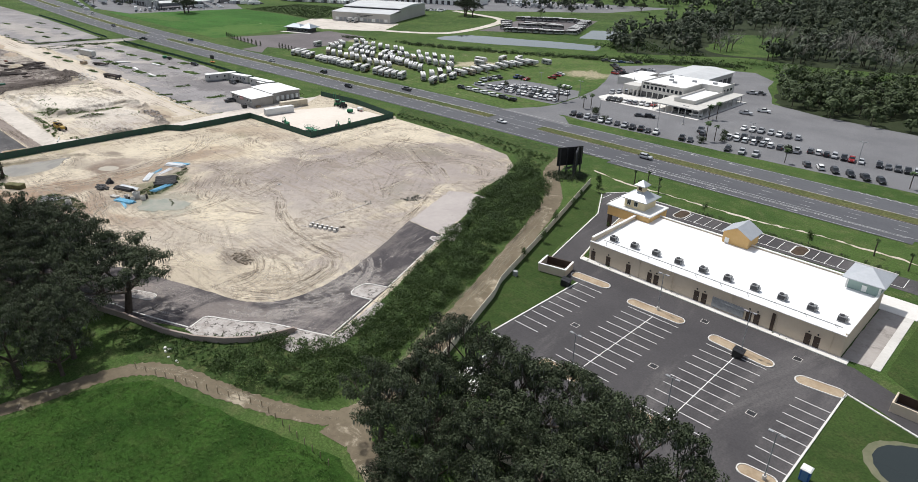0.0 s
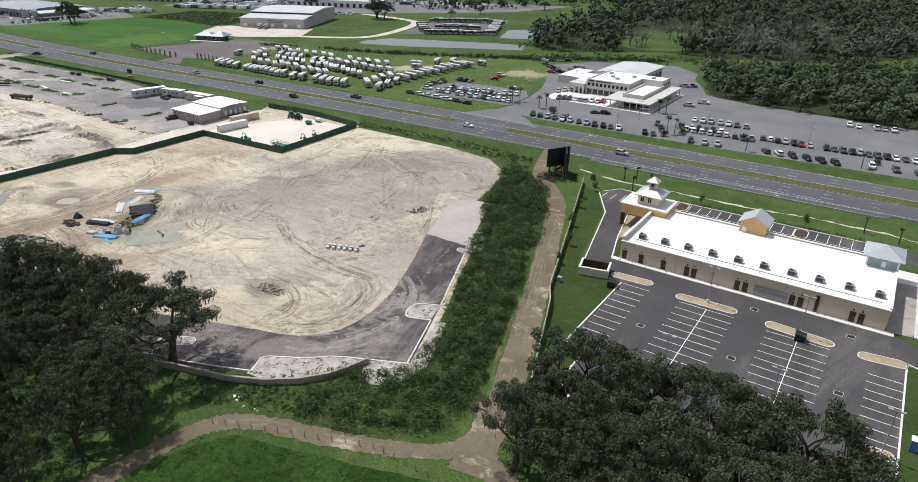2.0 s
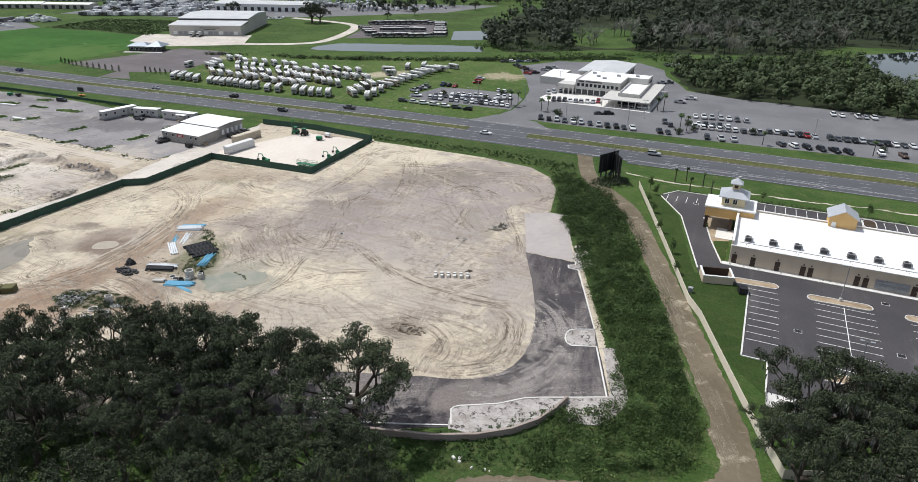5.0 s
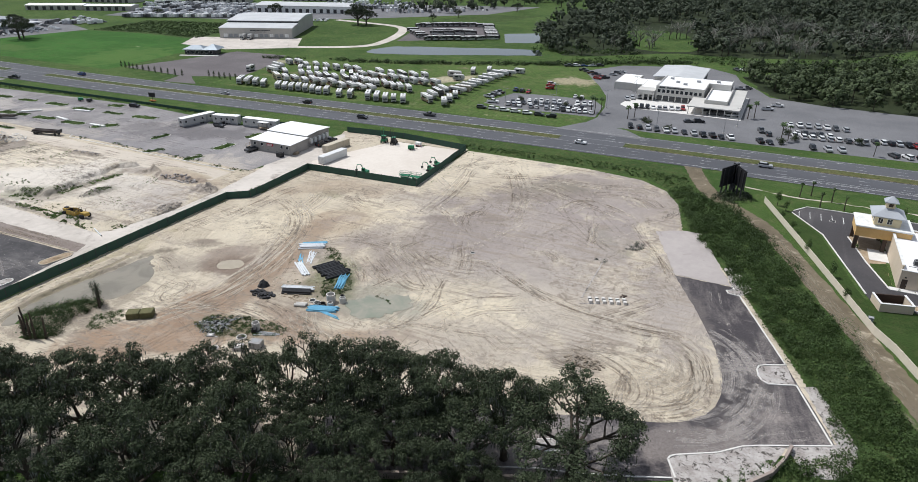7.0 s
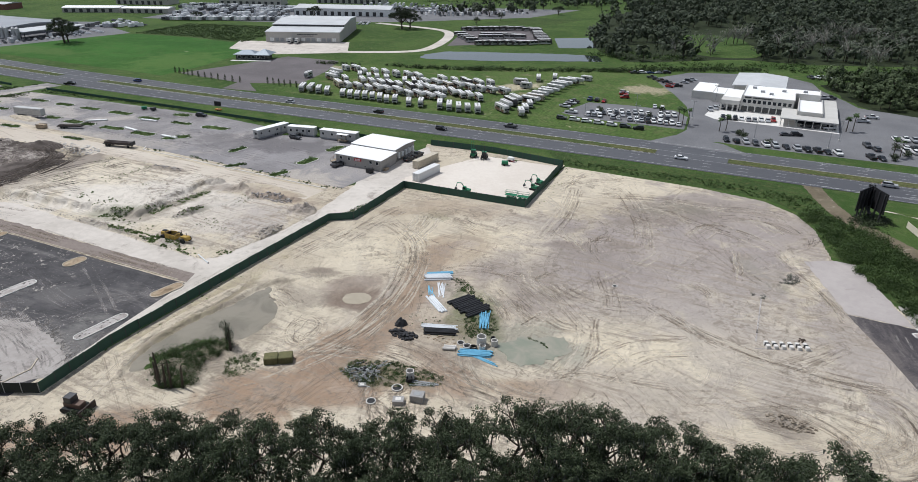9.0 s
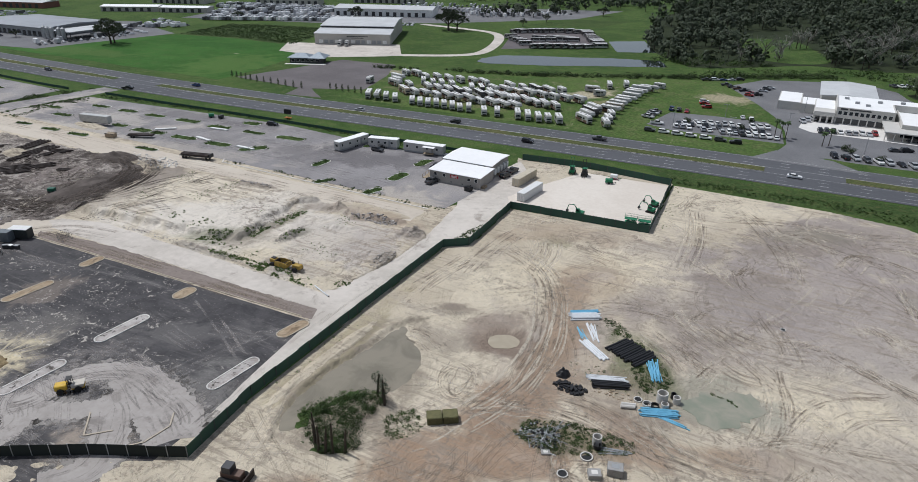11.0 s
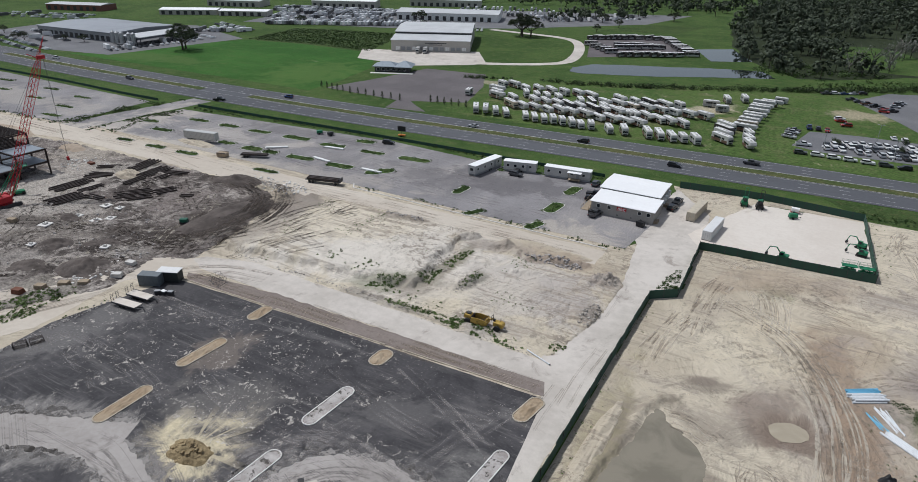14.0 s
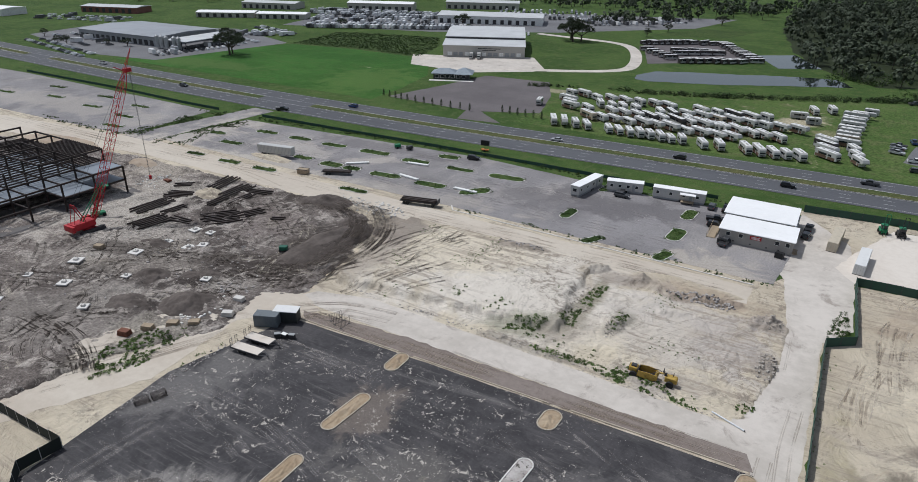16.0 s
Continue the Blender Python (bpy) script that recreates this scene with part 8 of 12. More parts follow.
def rv(kind, mat, stripe, label, m, L_=9.5):
    t = thing("motorhome" if kind == "a" else "caravan", label, "motorhome" if kind == "a" else "caravan", m, "parked motorhomes")
    h0, h1, hw, hl = 0.55, 3.45, 1.22, L_ / 2
    if kind == "a":
        prof = [(-hl, h0), (hl - 0.1, h0), (hl, 1.3), (hl - 0.25, 3.0), (hl - 0.8, h1), (-hl + 0.1, h1), (-hl, 3.2)]
    elif kind == "t":
        prof = [(-hl, h0 + 0.3), (-hl + 0.6, h0), (hl - 0.5, h0), (hl, 1.2), (hl - 0.2, 2.6), (hl - 0.8, 3.15), (-hl + 0.3, 3.2), (-hl, 2.8)]
    else:
        prof = [(-hl, h0 + 0.2), (-hl + 0.3, h0), (hl - 2.6, h0), (hl - 2.4, 1.9), (hl - 0.3, 1.9), (hl, 2.5), (hl - 0.7, 3.6), (-hl + 0.2, 3.5), (-hl, 3.2)]
    part("body", MB().side(prof, -hw, hw), mat, t, bevel=0.09)
    st = MB()
    for s in (-1, 1):
        y0, y1 = sorted((s * hw, s * (hw + 0.012)))
        st.box(-hl + 0.3, hl - (2.8 if kind == "f" else 0.8), y0, y1, 0.62, 1.62)
        st.add([(-hl * 0.6, s * (hw + 0.012), 1.25), (hl * 0.1, s * (hw + 0.012), 1.25), (-hl * 0.1, s * (hw + 0.012), 2.2), (-hl * 0.75, s * (hw + 0.012), 2.6)], [(0, 1, 2, 3) if s < 0 else (3, 2, 1, 0)])
    part("stripe", st, stripe, t, "painted swoosh stripe")
    for s in (-1, 1):
        wn_ = MB()
        y0, y1 = sorted((s * hw, s * (hw + 0.02)))
        wn_.box(-hl * 0.62, hl * 0.5, y0, y1, 1.8, 2.5)
        part("side_window", wn_, GLASS, t)
    if kind == "a":
        part("windscreen", MB().add([(hl - 0.03, -1.05, 1.55), (hl - 0.03, 1.05, 1.55), (hl - 0.22, 1.05, 2.75), (hl - 0.22, -1.05, 2.75), (hl - 0.2, -1.05, 1.55), (hl - 0.2, 1.05, 1.55), (hl - 0.4, 1.05, 2.75), (hl - 0.4, -1.05, 2.75)], [(0, 1, 2, 3), (7, 6, 5, 4), (0, 3, 7, 4), (1, 5, 6, 2), (2, 6, 7, 3), (0, 4, 5, 1)]), GLASS, t)
        part("grille", MB().box(hl - 0.1, hl + 0.03, -0.7, 0.7, 0.75, 1.15), DARKMETAL, t)
    top = 3.45 if kind == "a" else 3.2 if kind == "t" else 3.52
    for x in ((-hl * 0.5, hl * 0.25) if kind != "t" else (0.2,)):
        part("roof_unit", MB().box(x - 0.45, x + 0.45, -0.35, 0.35, top - 0.05, top + 0.28, inset=0.08), RVW, t)
    part("roof", MB().box(-hl + 0.35, hl - (0.95 if kind == "a" else 1.0), -hw + 0.06, hw - 0.06, top - 0.06, top + 0.05, inset=0.05), RVROOF, t, "white membrane roof")
    part("roof_hatch", MB().box(-0.3, 0.3, -0.3, 0.3, top - 0.03, top + 0.12), RVT, t)
    part("roof_hatch", MB().box(hl * 0.5, hl * 0.5 + 0.4, -0.2, 0.2, top - 0.04, top + 0.1), RVT, t)
    part("awning", MB().bar((-hl * 0.6, hw + 0.08, top - 0.5), (hl * 0.45, hw + 0.08, top - 0.5), 0.09), DARKMETAL, t)
    part("entry_door", MB().box(hl * 0.08, hl * 0.08 + 0.7, -hw - 0.02, -hw, 0.7, 2.6), RVW, t)
    add_wheels(t, (-hl * 0.45, hl * 0.62) if kind == "a" else (-hl * 0.25, -hl * 0.25 + 0.85), hw, 0.42, 0.26)
    if kind != "a":
        part("hitch", MB().bar((hl - (2.4 if kind == "f" else 0.3), 0.6, 0.6), (hl + (0.0 if kind == "f" else 1.1), 0, 0.6 if kind == "t" else 1.85), 0.06).bar((hl - 0.5, 0, 0), (hl - 0.5, 0, 0.6 if kind == "t" else 1.9), 0.06), DARKMETAL, t)
    return t


RVK = (("a", RVW, RVS, "white motorhome with brown stripes", 9.5), ("a", RVT, RVS, "tan and brown motorhome", 10.5), ("a", RVD, RVW, "dark painted motorhome with pale roof", 11.0), ("f", RVW, RVS, "white fifth-wheel caravan with brown stripes", 10.2), ("t", RVW, GREYPAINT, "white travel caravan with grey stripes", 7.8), ("a", RVW, GREYPAINT, "short white camper with grey stripes", 7.4))
RVM = {}
vr = random.Random(91)


def put_rv(i, x, y, rz, s=1.0):
    k, mt, st, lb, ln_ = RVK[i]
    m = pose(x, y, 0.02, 0, 0, rz)
    if i not in RVM:
        RVM[i] = rv(k, mt, st, lb, m, ln_)
        return RVM[i]
    return copy_thing(RVM[i], m @ Matrix.Diagonal((vr.uniform(0.78, 1.06), vr.uniform(0.95, 1.03), vr.uniform(0.86, 1.05), 1)))


def rv_row(x0, y0, x1, y1, n, rz, kinds, skip=0.0):
    for i in range(n):
        if vr.random() < skip:
            continue
        t = i / max(1, n - 1)
        put_rv(vr.choice(kinds), x0 + (x1 - x0) * t + vr.uniform(-0.3, 0.3), y0 + (y1 - y0) * t + vr.uniform(-0.6, 0.6), rz + vr.uniform(-4, 4))


rv_row(-359, 222.5, -344, 223.5, 4, -62, (0, 0, 0, 0, 0, 5, 0, 3, 1))
rv_row(-334, 222, -304, 222.5, 8, -62, (0, 0, 0, 3, 5, 5, 5, 5, 0, 5, 0, 0, 1))
rv_row(-296, 221.5, -290, 222, 2, -62, (0, 5, 0, 3, 1))
rv_row(-281, 223.5, -262, 224.2, 5, -62, (0, 0, 0, 0, 5, 5, 0, 3, 1))
rv_row(-349, 239.5, -288, 238, 11, -36, (3, 3, 3, 3, 0, 3, 4, 4, 1), 0.06)
rv_row(-354, 252, -296, 251, 11, -42, (3, 3, 0, 5, 0, 0, 4, 4, 2), 0.1)
rv_row(-352, 263, -318, 264, 7, -55, (0, 0, 5, 5, 0, 5, 4, 4, 2), 0.1)
rv_row(-310, 256, -272, 246, 8, -48, (0, 0, 3, 3, 0, 3, 0, 5, 1), 0.1)
rv_row(-312, 266, -266, 264, 8, -35, (3, 3, 4, 4, 0, 3, 1), 0.15)
rv_row(-358, 276, -280, 279, 12, -38, (3, 3, 0, 5, 4, 4, 2), 0.12)
rv_row(-368, 264, -362, 251, 3, -25, (0, 0, 3, 3))
rv_row(-372, 279, -366, 280, 2, -30, (5, 5, 0, 0))
rv_row(-378, 251, -377, 251, 1, -80, (5, 5))
rv_row(-262, 284, -268, 292, 2, 5, (4, 4, 4, 4))
rv_row(-248, 254, -246, 304, 9, -8, (3, 3, 0, 3, 3, 3, 0, 0, 1))
rv_row(-255, 252, -253.5, 231, 4, -40, (3, 3, 0, 0, 0, 5, 2))
rv_row(-245, 245, -243, 228, 3, -60, (3, 3, 5, 5, 5, 5))
rv_row(-263, 306, -256, 312, 2, -70, (0, 0, 0, 5, 2))
rv_row(-243, 308, -240, 318, 2, -5, (3, 3, 0, 5, 2))
# coaches on the far lot
rv_row(-391, 476, -360, 498, 9, 62, (2,))
rv_row(-352, 500, -346, 503, 2, 60, (2,))
rv_row(-381, 446, -357, 417, 5, 35, (2,))
rv_row(-361, 454, -337, 458, 5, 20, (2,))
rv_row(-356, 440, -334, 455, 4, 25, (2,))
rv_row(-346, 410, -314, 430, 8, 60, (2,))
rv_row(-340, 505, -306, 436, 12, 30, (2,))

# vehicles of the distant yards, too many to tell apart
fv = {k: MB() for k in ("white", "dark grey", "silver")}
fr_ = random.Random(101)


def far_rows(x0, y0, x1, y1, rows, dx, dy, step, big=0.3):
    ln_ = math.hypot(x1 - x0, y1 - y0)
    for r in range(rows):
        for i in range(int(ln_ / step)):
            if fr_.random() < 0.18:
                continue
            t = i * step / ln_
            x, y = x0 + (x1 - x0) * t + dx * r + fr_.uniform(-0.3, 0.3), y0 + (y1 - y0) * t + dy * r
            mb = fv[fr_.choices(("white", "dark grey", "silver"), (4, 5, 3))[0]]
            a = math.degrees(math.atan2(y1 - y0, x1 - x0)) + 80
            if fr_.random() < big:
                mb.box(-4.2, 4.2, -1.2, 1.2, 0.5, 3.2, a, (x, y, 0), 0.15)
            else:
                mb.box(-2.2, 2.2, -0.9, 0.9, 0.3, 0.95, a, (x, y, 0), 0.08)
                mb.box(-1.4, 1.0, -0.8, 0.8, 0.95, 1.5, a, (x, y, 0), 0.25)


far_rows(-668, 404, -566, 456, 3, -7, 13, 4.2, 0.2)
far_rows(-690, 440, -590, 492, 4, -8, 15, 4.4, 0.8)
far_rows(-560, 560, -470, 610, 5, -6, 14, 4.6, 0.6)
far_rows(-468, 556, -392, 640, 3, -10, 8, 4.6, 0.5)
far_rows(-520, 450, -480, 470, 2, -4, 9, 3.6, 0.1)
far_rows(-780, 252, -700, 232, 3, 4, 12, 4.0, 0.05)
far_rows(-690, 330, -625, 312, 3, -2, -10, 4.0, 0.1)
far_rows(-640, 236, -630, 300, 2, -10, 0, 4.0, 0.1)
far_rows(-900, 300, -812, 330, 3, -6, 12, 5, 0.2)
far_rows(-659, 400, -540, 470, 2, -5, 9, 3.6, 1.0)
far_rows(-735, 484, -600, 522, 3, -6, 13, 4.2, 0.9)
far_rows(-692, 372, -632, 352, 2, -2, 8, 3.8, 0.1)
far_rows(-770, 226, -668, 206, 2, 2, 8, 4.2, 0.0)
far_rows(-676, 330, -632, 356, 2, -4, 7, 4.0, 0.3)
for k, mb in fv.items():
    tagged(part("distant_vehicles", mb, CP[k]), "rows of %s vehicles in distant yards" % k, "vehicles", kind="stuff")


# ---- car dealer ----
DWALL = mottled("dealer_white_panel", (0.50, 0.485, 0.455), (0.56, 0.545, 0.515), None, 0.15, 1.5, 0.6, 0.05)
DROOF = mottled("pale_grey_roof", (0.46, 0.47, 0.48), (0.54, 0.55, 0.56), None, 0.1, 1.0, 0.7, 0.05)
dl = thing("car_dealership", "low white car dealership with a flat canopy and dark windows", "building")
part("main_block", MB().box(-158, -136, 286, 316, 0, 7.6).box(-136, -125.5, 303, 316, 0, 7.6), DWALL, dl, "white panel main block")
part("main_roof", MB().box(-157.6, -136, 286.4, 315.6, 7.6, 7.7).box(-136, -125.9, 303.4, 315.6, 7.6, 7.7), ROOFW, dl)
part("parapet", MB().box(-158, -136, 285.9, 286.3, 7.6, 8.3).box(-158, -157.6, 286.3, 316, 7.6, 8.3).box(-136.2, -135.8, 286.3, 303, 7.6, 8.3).box(-135.8, -125.5, 302.9, 303.3, 7.6, 8.3).box(-125.9, -125.5, 303.3, 316, 7.6, 8.3), DWALL, dl)
part("workshop", MB().box(-164, -141.3, 316.2, 351, 0, 6.6), DWALL, dl, bevel=0.08)
part("workshop_roof", MB().add([(-165, 315.5, 6.7), (-140.5, 315.5, 6.7), (-140.5, 352.5, 6.7), (-165, 352.5, 6.7), (-165, 315.5, 7.0), (-152.7, 315.5, 8.1), (-140.5, 315.5, 7.0), (-140.5, 352.5, 7.0), (-152.7, 352.5, 8.1), (-165, 352.5, 7.0)], [(3, 2, 1, 0), (4, 5, 8, 9), (5, 6, 7, 8), (0, 1, 6, 5, 4), (2, 3, 9, 8, 7), (0, 4, 9, 3), (1, 2, 7, 6)]), DROOF, dl, "grey low-pitched metal roof")
for i in range(6):
    part("bay_door", MB().box(-141.28, -141.2, 318 + i * 5.5, 321.8 + i * 5.5, 0.1, 4.2), DARKMETAL, dl)
part("low_wing", MB().box(-182, -172, 304, 328, 0, 4.2).box(-172, -164, 300, 316, 0, 4.8).box(-166.4, -158, 292, 312, 0, 5.4), DWALL, dl, "low white service wing")
part("wing_roof", MB().box(-181.6, -172.4, 304.4, 327.6, 4.2, 4.3).box(-171.6, -164.4, 300.4, 315.6, 4.8, 4.9).box(-166, -158.4, 292.4, 311.6, 5.4, 5.5), ROOFW, dl)
part("entry_block", MB().box(-166.4, -158.2, 284, 292, 3.4, 5.6), DWALL, dl, "white entry canopy block", bevel=0.06)
for x in (-166, -163.4, -160.8, -158.7):
    part("entry_column", MB().box(x - 0.35, x + 0.35, 284.2, 284.9, 0, 3.4), DWALL, dl)
part("terrace_block", MB().box(-134.3, -124.4, 274, 303, 0, 5.0), DWALL, dl, bevel=0.08)
part("terrace_roof", MB().box(-133.9, -124.8, 274.4, 302.8, 5.0, 5.1), ROOFW, dl)
part("terrace_parapet", MB().box(-134.3, -124.4, 273.9, 274.3, 5.0, 6.1).box(-134.3, -133.9, 274.3, 303, 5.0, 6.1).box(-124.8, -124.4, 274.3, 303, 5.0, 6.1), DWALL, dl)
part("canopy", MB().box(-140.4, -118.4, 265.6, 273.8, 3.7, 4.2).box(-140.4, -134.4, 273.8, 285.8, 3.7, 4.2).box(-124.3, -118.4, 273.8, 312, 3.7, 4.2), DWALL, dl, "wide flat white canopy")
for i in range(8):
    part("canopy_column", MB().box(-140 + i * 3.05, -139.7 + i * 3.05, 266.2, 266.5, 0, 3.7), DWALL, dl)
for i in range(9):
    part("canopy_column", MB().box(-118.9, -118.6, 270 + i * 5, 270.3 + i * 5, 0, 3.7), DWALL, dl)
for i in range(10):
    x = -157.2 + i * 2.1
    window_unit(dl, x, x + 1.5, 286, 4.6, 6.5)
for i in range(7):
    x = -157.4 + i * 3.0
    window_unit(dl, x, x + 2.7, 286, 0.3, 3.2)
part("showroom_glazing", MB().box(-134.0, -124.6, 273.9, 273.98, 0.2, 3.4), GLASS, dl, "dark showroom glazing under the canopy")
for i in range(3):
    part("side_window", MB().box(-125.5, -125.42, 304.4 + i * 3.6, 306.4 + i * 3.6, 5.0, 6.4), GLASS, dl)
part("sign_band", MB().box(-156.5, -153.8, 285.85, 285.9, 7.1, 7.9).box(-153, -145, 285.85, 285.9, 7.2, 7.8), DARKMETAL, dl, "dark raised sign shapes")
dl.scale = (1, 1, 0.88)
for x, y in ((-150, 300), (-141, 306), (-154, 308), (-132, 309), (-146, 296)):
    part("roof_unit", MB().box(x - 0.9, x + 0.9, y - 0.7, y + 0.7, 7.7, 8.7), GREYPAINT, dl, bevel=0.05)
sheet("dealer_apron", [(-171, 270), (-166, 264.5), (-142, 264.6), (-117.5, 263.6), (-117, 313), (-125, 313), (-140, 285.5), (-158, 285.5), (-170, 284)], 0.055, KERB, "pale concrete apron before the dealership", "apron", 0.05, 3)
for x, y in ((-175, 260), (-148, 236), (-122, 238), (-88, 246), (-52, 250), (-200, 262), (-218, 242), (-195, 240), (-170, 300), (-118, 252)):
    street_lamp(x, y, 8.0, ((0.9, 0), (-0.9, 0)))

# ---- warehouse, office hut, works ----
CORR = mottled("pale_metal_siding", (0.42, 0.40, 0.37), (0.48, 0.46, 0.43), None, 0.08, 1.0, 0.6, 0.05)
WHP = pose(-464, 353.5, 0, 0, 0, 26)
wh = thing("warehouse", "large pale metal warehouse with low roofs and loading doors", "building", WHP)
part("wall", MB().box(-27, 27, 22, 80, 0, 10.0), CORR, wh, "pale metal siding", bevel=0.1)
part("roof", MB().add([(-27.6, 21.4, 10.0), (27.6, 21.4, 10.0), (27.6, 80.6, 10.0), (-27.6, 80.6, 10.0), (-27.6, 21.4, 10.25), (27.6, 21.4, 10.25), (27.6, 51, 11.9), (-27.6, 51, 11.9), (27.6, 80.6, 10.25), (-27.6, 80.6, 10.25)], [(3, 2, 1, 0), (4, 5, 6, 7), (7, 6, 8, 9), (0, 1, 5, 4), (1, 2, 8, 6, 5), (2, 3, 9, 8), (3, 0, 4, 7, 9)]), DROOF, wh, "pale grey metal roof")
part("front_shed", MB().box(-27, 27, 0, 22, 0, 7.3), CORR, wh, "lower front bay", bevel=0.08)
part("shed_roof", MB().add([(-27.5, -0.5, 7.3), (27.5, -0.5, 7.3), (27.5, 22, 8.6), (-27.5, 22, 8.6), (-27.5, -0.5, 7.5), (27.5, -0.5, 7.5), (27.5, 22, 8.8), (-27.5, 22, 8.8)], [(3, 2, 1, 0), (4, 5, 6, 7), (0, 1, 5, 4), (1, 2, 6, 5), (3, 0, 4, 7)]), DROOF, wh)
# dark strip stands in for the shadow below the main eave
part("shade_band", MB().box(-27, 27, 21.9, 22, 8.85, 9.7), DARKMETAL, wh, "dark band for the eave's shade above the lower roof")
for i in range(13):
    part("loading_door", MB().box(-24 + i * 3.8, -21.2 + i * 3.8, -0.1, 0, 0.9, 3.2), GREYPAINT if i % 3 else WHITE, wh)
part("sign_lettering", MB().box(-4, 11, -0.06, 0, 5.4, 5.9).box(-1, 8, -0.06, 0, 4.4, 4.8), DARKMETAL, wh, "small dark sign bars")
for i, x in enumerate((-8, -3)):
    t = thing("box_truck", "white box truck backed to the loading bay", "truck", WHP @ pose(x, -5.4, 0.04, 0, 0, -90), "box trucks")
    part("cargo_box", MB().box(-4, 2, -1.2, 1.2, 1.0, 3.6), RVW, t, bevel=0.05)
    part("cab", MB().side([(2.1, 0.6), (4.2, 0.6), (4.2, 1.5), (3.6, 2.6), (2.1, 2.6)], -1.1, 1.1), RVW, t, bevel=0.05)
    part("windscreen", MB().add([(4.22, -1.0, 1.55), (4.22, 1.0, 1.55), (3.68, 1.0, 2.5), (3.68, -1.0, 2.5)], [(0, 1, 2, 3)]), GLASS, t)
    part("chassis", MB().box(-4, 4, -0.9, 0.9, 0.5, 0.9), DARKMETAL, t)
    add_wheels(t, (-2.6, 3.2), 1.15, 0.45, 0.28)
hut = thing("office_hut", "small dark office with hipped blue-grey metal roofs", "building", pose(-445, 283, 0, 0, 0, 24))
part("wall", MB().box(-11, 9, -4, 5, 0, 3.1), DARKMETAL, hut, "dark glazed walls")
part("roof", MB().hip(-11, 1, -4, 5, 3.1, 5.4, 1.2, 2.5), paint("blue_grey_roof", (0.25, 0.29, 0.33), 0.4, 0.3), hut, "blue-grey metal hip roof")
part("roof_wing", MB().hip(2, 10, -5, 6, 3.1, 6.0, 1.2, 0.5), paint("blue_grey_roof_wing", (0.27, 0.31, 0.35), 0.4, 0.3), hut)
for i in range(6):
    window_unit(hut, -10 + i * 3.0, -8 + i * 3.0, -4, 0.8, 2.5)
part("porch_walk", MB().box(-13, 12, -9, -6, 0, 0.1), KERB, hut)
wk = thing("works_building", "long low grey-roofed works building", "building", pose(-714, 285, 0, 0, 0, 3))
part("wall", MB().box(-42, 42, -27, 27, 0, 6.2), GREYPAINT, wk)
part("roof", MB().box(-43, 43, -28, 28, 6.2, 6.5).add([(-43, -28, 6.52), (43, -28, 6.52), (43, 0, 7.8), (-43, 0, 7.8), (43, 28, 6.52), (-43, 28, 6.52)], [(0, 1, 2, 3), (3, 2, 4, 5), (0, 3, 5), (1, 4, 2)]), paint("grey_metal_roof", (0.27, 0.285, 0.31), 0.5, 0.2, 0.2, 0.05), wk, "grey metal roof")
part("open_shed", MB().box(52, 73, -30, 20, 5.6, 6.0), DROOF, wk, "pale open shed roof")
for i in range(6):
    part("shed_post", MB().box(52.4 + i * 4.0, 52.8 + i * 4.0, -29.8, -29.4, 0, 5.6), DARKMETAL, wk)
for i in range(14):
    part("dock_door", MB().box(-40 + i * 5.7, -36.5 + i * 5.7, -27.1, -27, 0.3, 3.8), DARKMETAL if i % 2 else GLASS, wk)
for i, (x, y) in enumerate(((-666, 257), (-661, 256.5), (-656, 256.5), (-650, 258), (-646, 258.5))):
    t = thing("silo", "tall shiny metal silo", "silo", pose(x, y, 0), "silos")
    part("tank", MB().bar((0, 0, 1), (0, 0, 8), 1.5, n=14), GALV, t)
    part("cone_roof", MB().bar((0, 0, 8), (0, 0, 9.2), 1.55, 0.2, n=14), GALV, t)
    for a in range(4):
        part("leg", MB().bar((1.2 * math.cos(a * 1.57), 1.2 * math.sin(a * 1.57), 0), (1.2 * math.cos(a * 1.57), 1.2 * math.sin(a * 1.57), 1.2), 0.1), GALV, t)


def far_building(x, y, rz, sx, sy, h, wall, roof, label):
    t = thing("distant_building", label, "building", pose(x, y, 0, 0, 0, rz), "distant buildings")
    part("wall", MB().box(-sx / 2, sx / 2, -sy / 2, sy / 2, 0, h), wall, t)
    part("roof", MB().add([(-sx / 2 - 0.6, -sy / 2 - 0.6, h), (sx / 2 + 0.6, -sy / 2 - 0.6, h), (sx / 2 + 0.6, 0, h + sy * 0.05), (-sx / 2 - 0.6, 0, h + sy * 0.05), (sx / 2 + 0.6, sy / 2 + 0.6, h), (-sx / 2 - 0.6, sy / 2 + 0.6, h)], [(0, 1, 2, 3), (3, 2, 4, 5), (0, 3, 5), (1, 4, 2), (0, 5, 4, 1)]), roof, t)
    for i in range(int(sx / 7)):
        part("door", MB().box(-sx / 2 + 2 + i * 7, -sx / 2 + 5.2 + i * 7, -sy / 2 - 0.08, -sy / 2, 0.2, min(4.0, h - 1)), DARKMETAL, t)
    return t


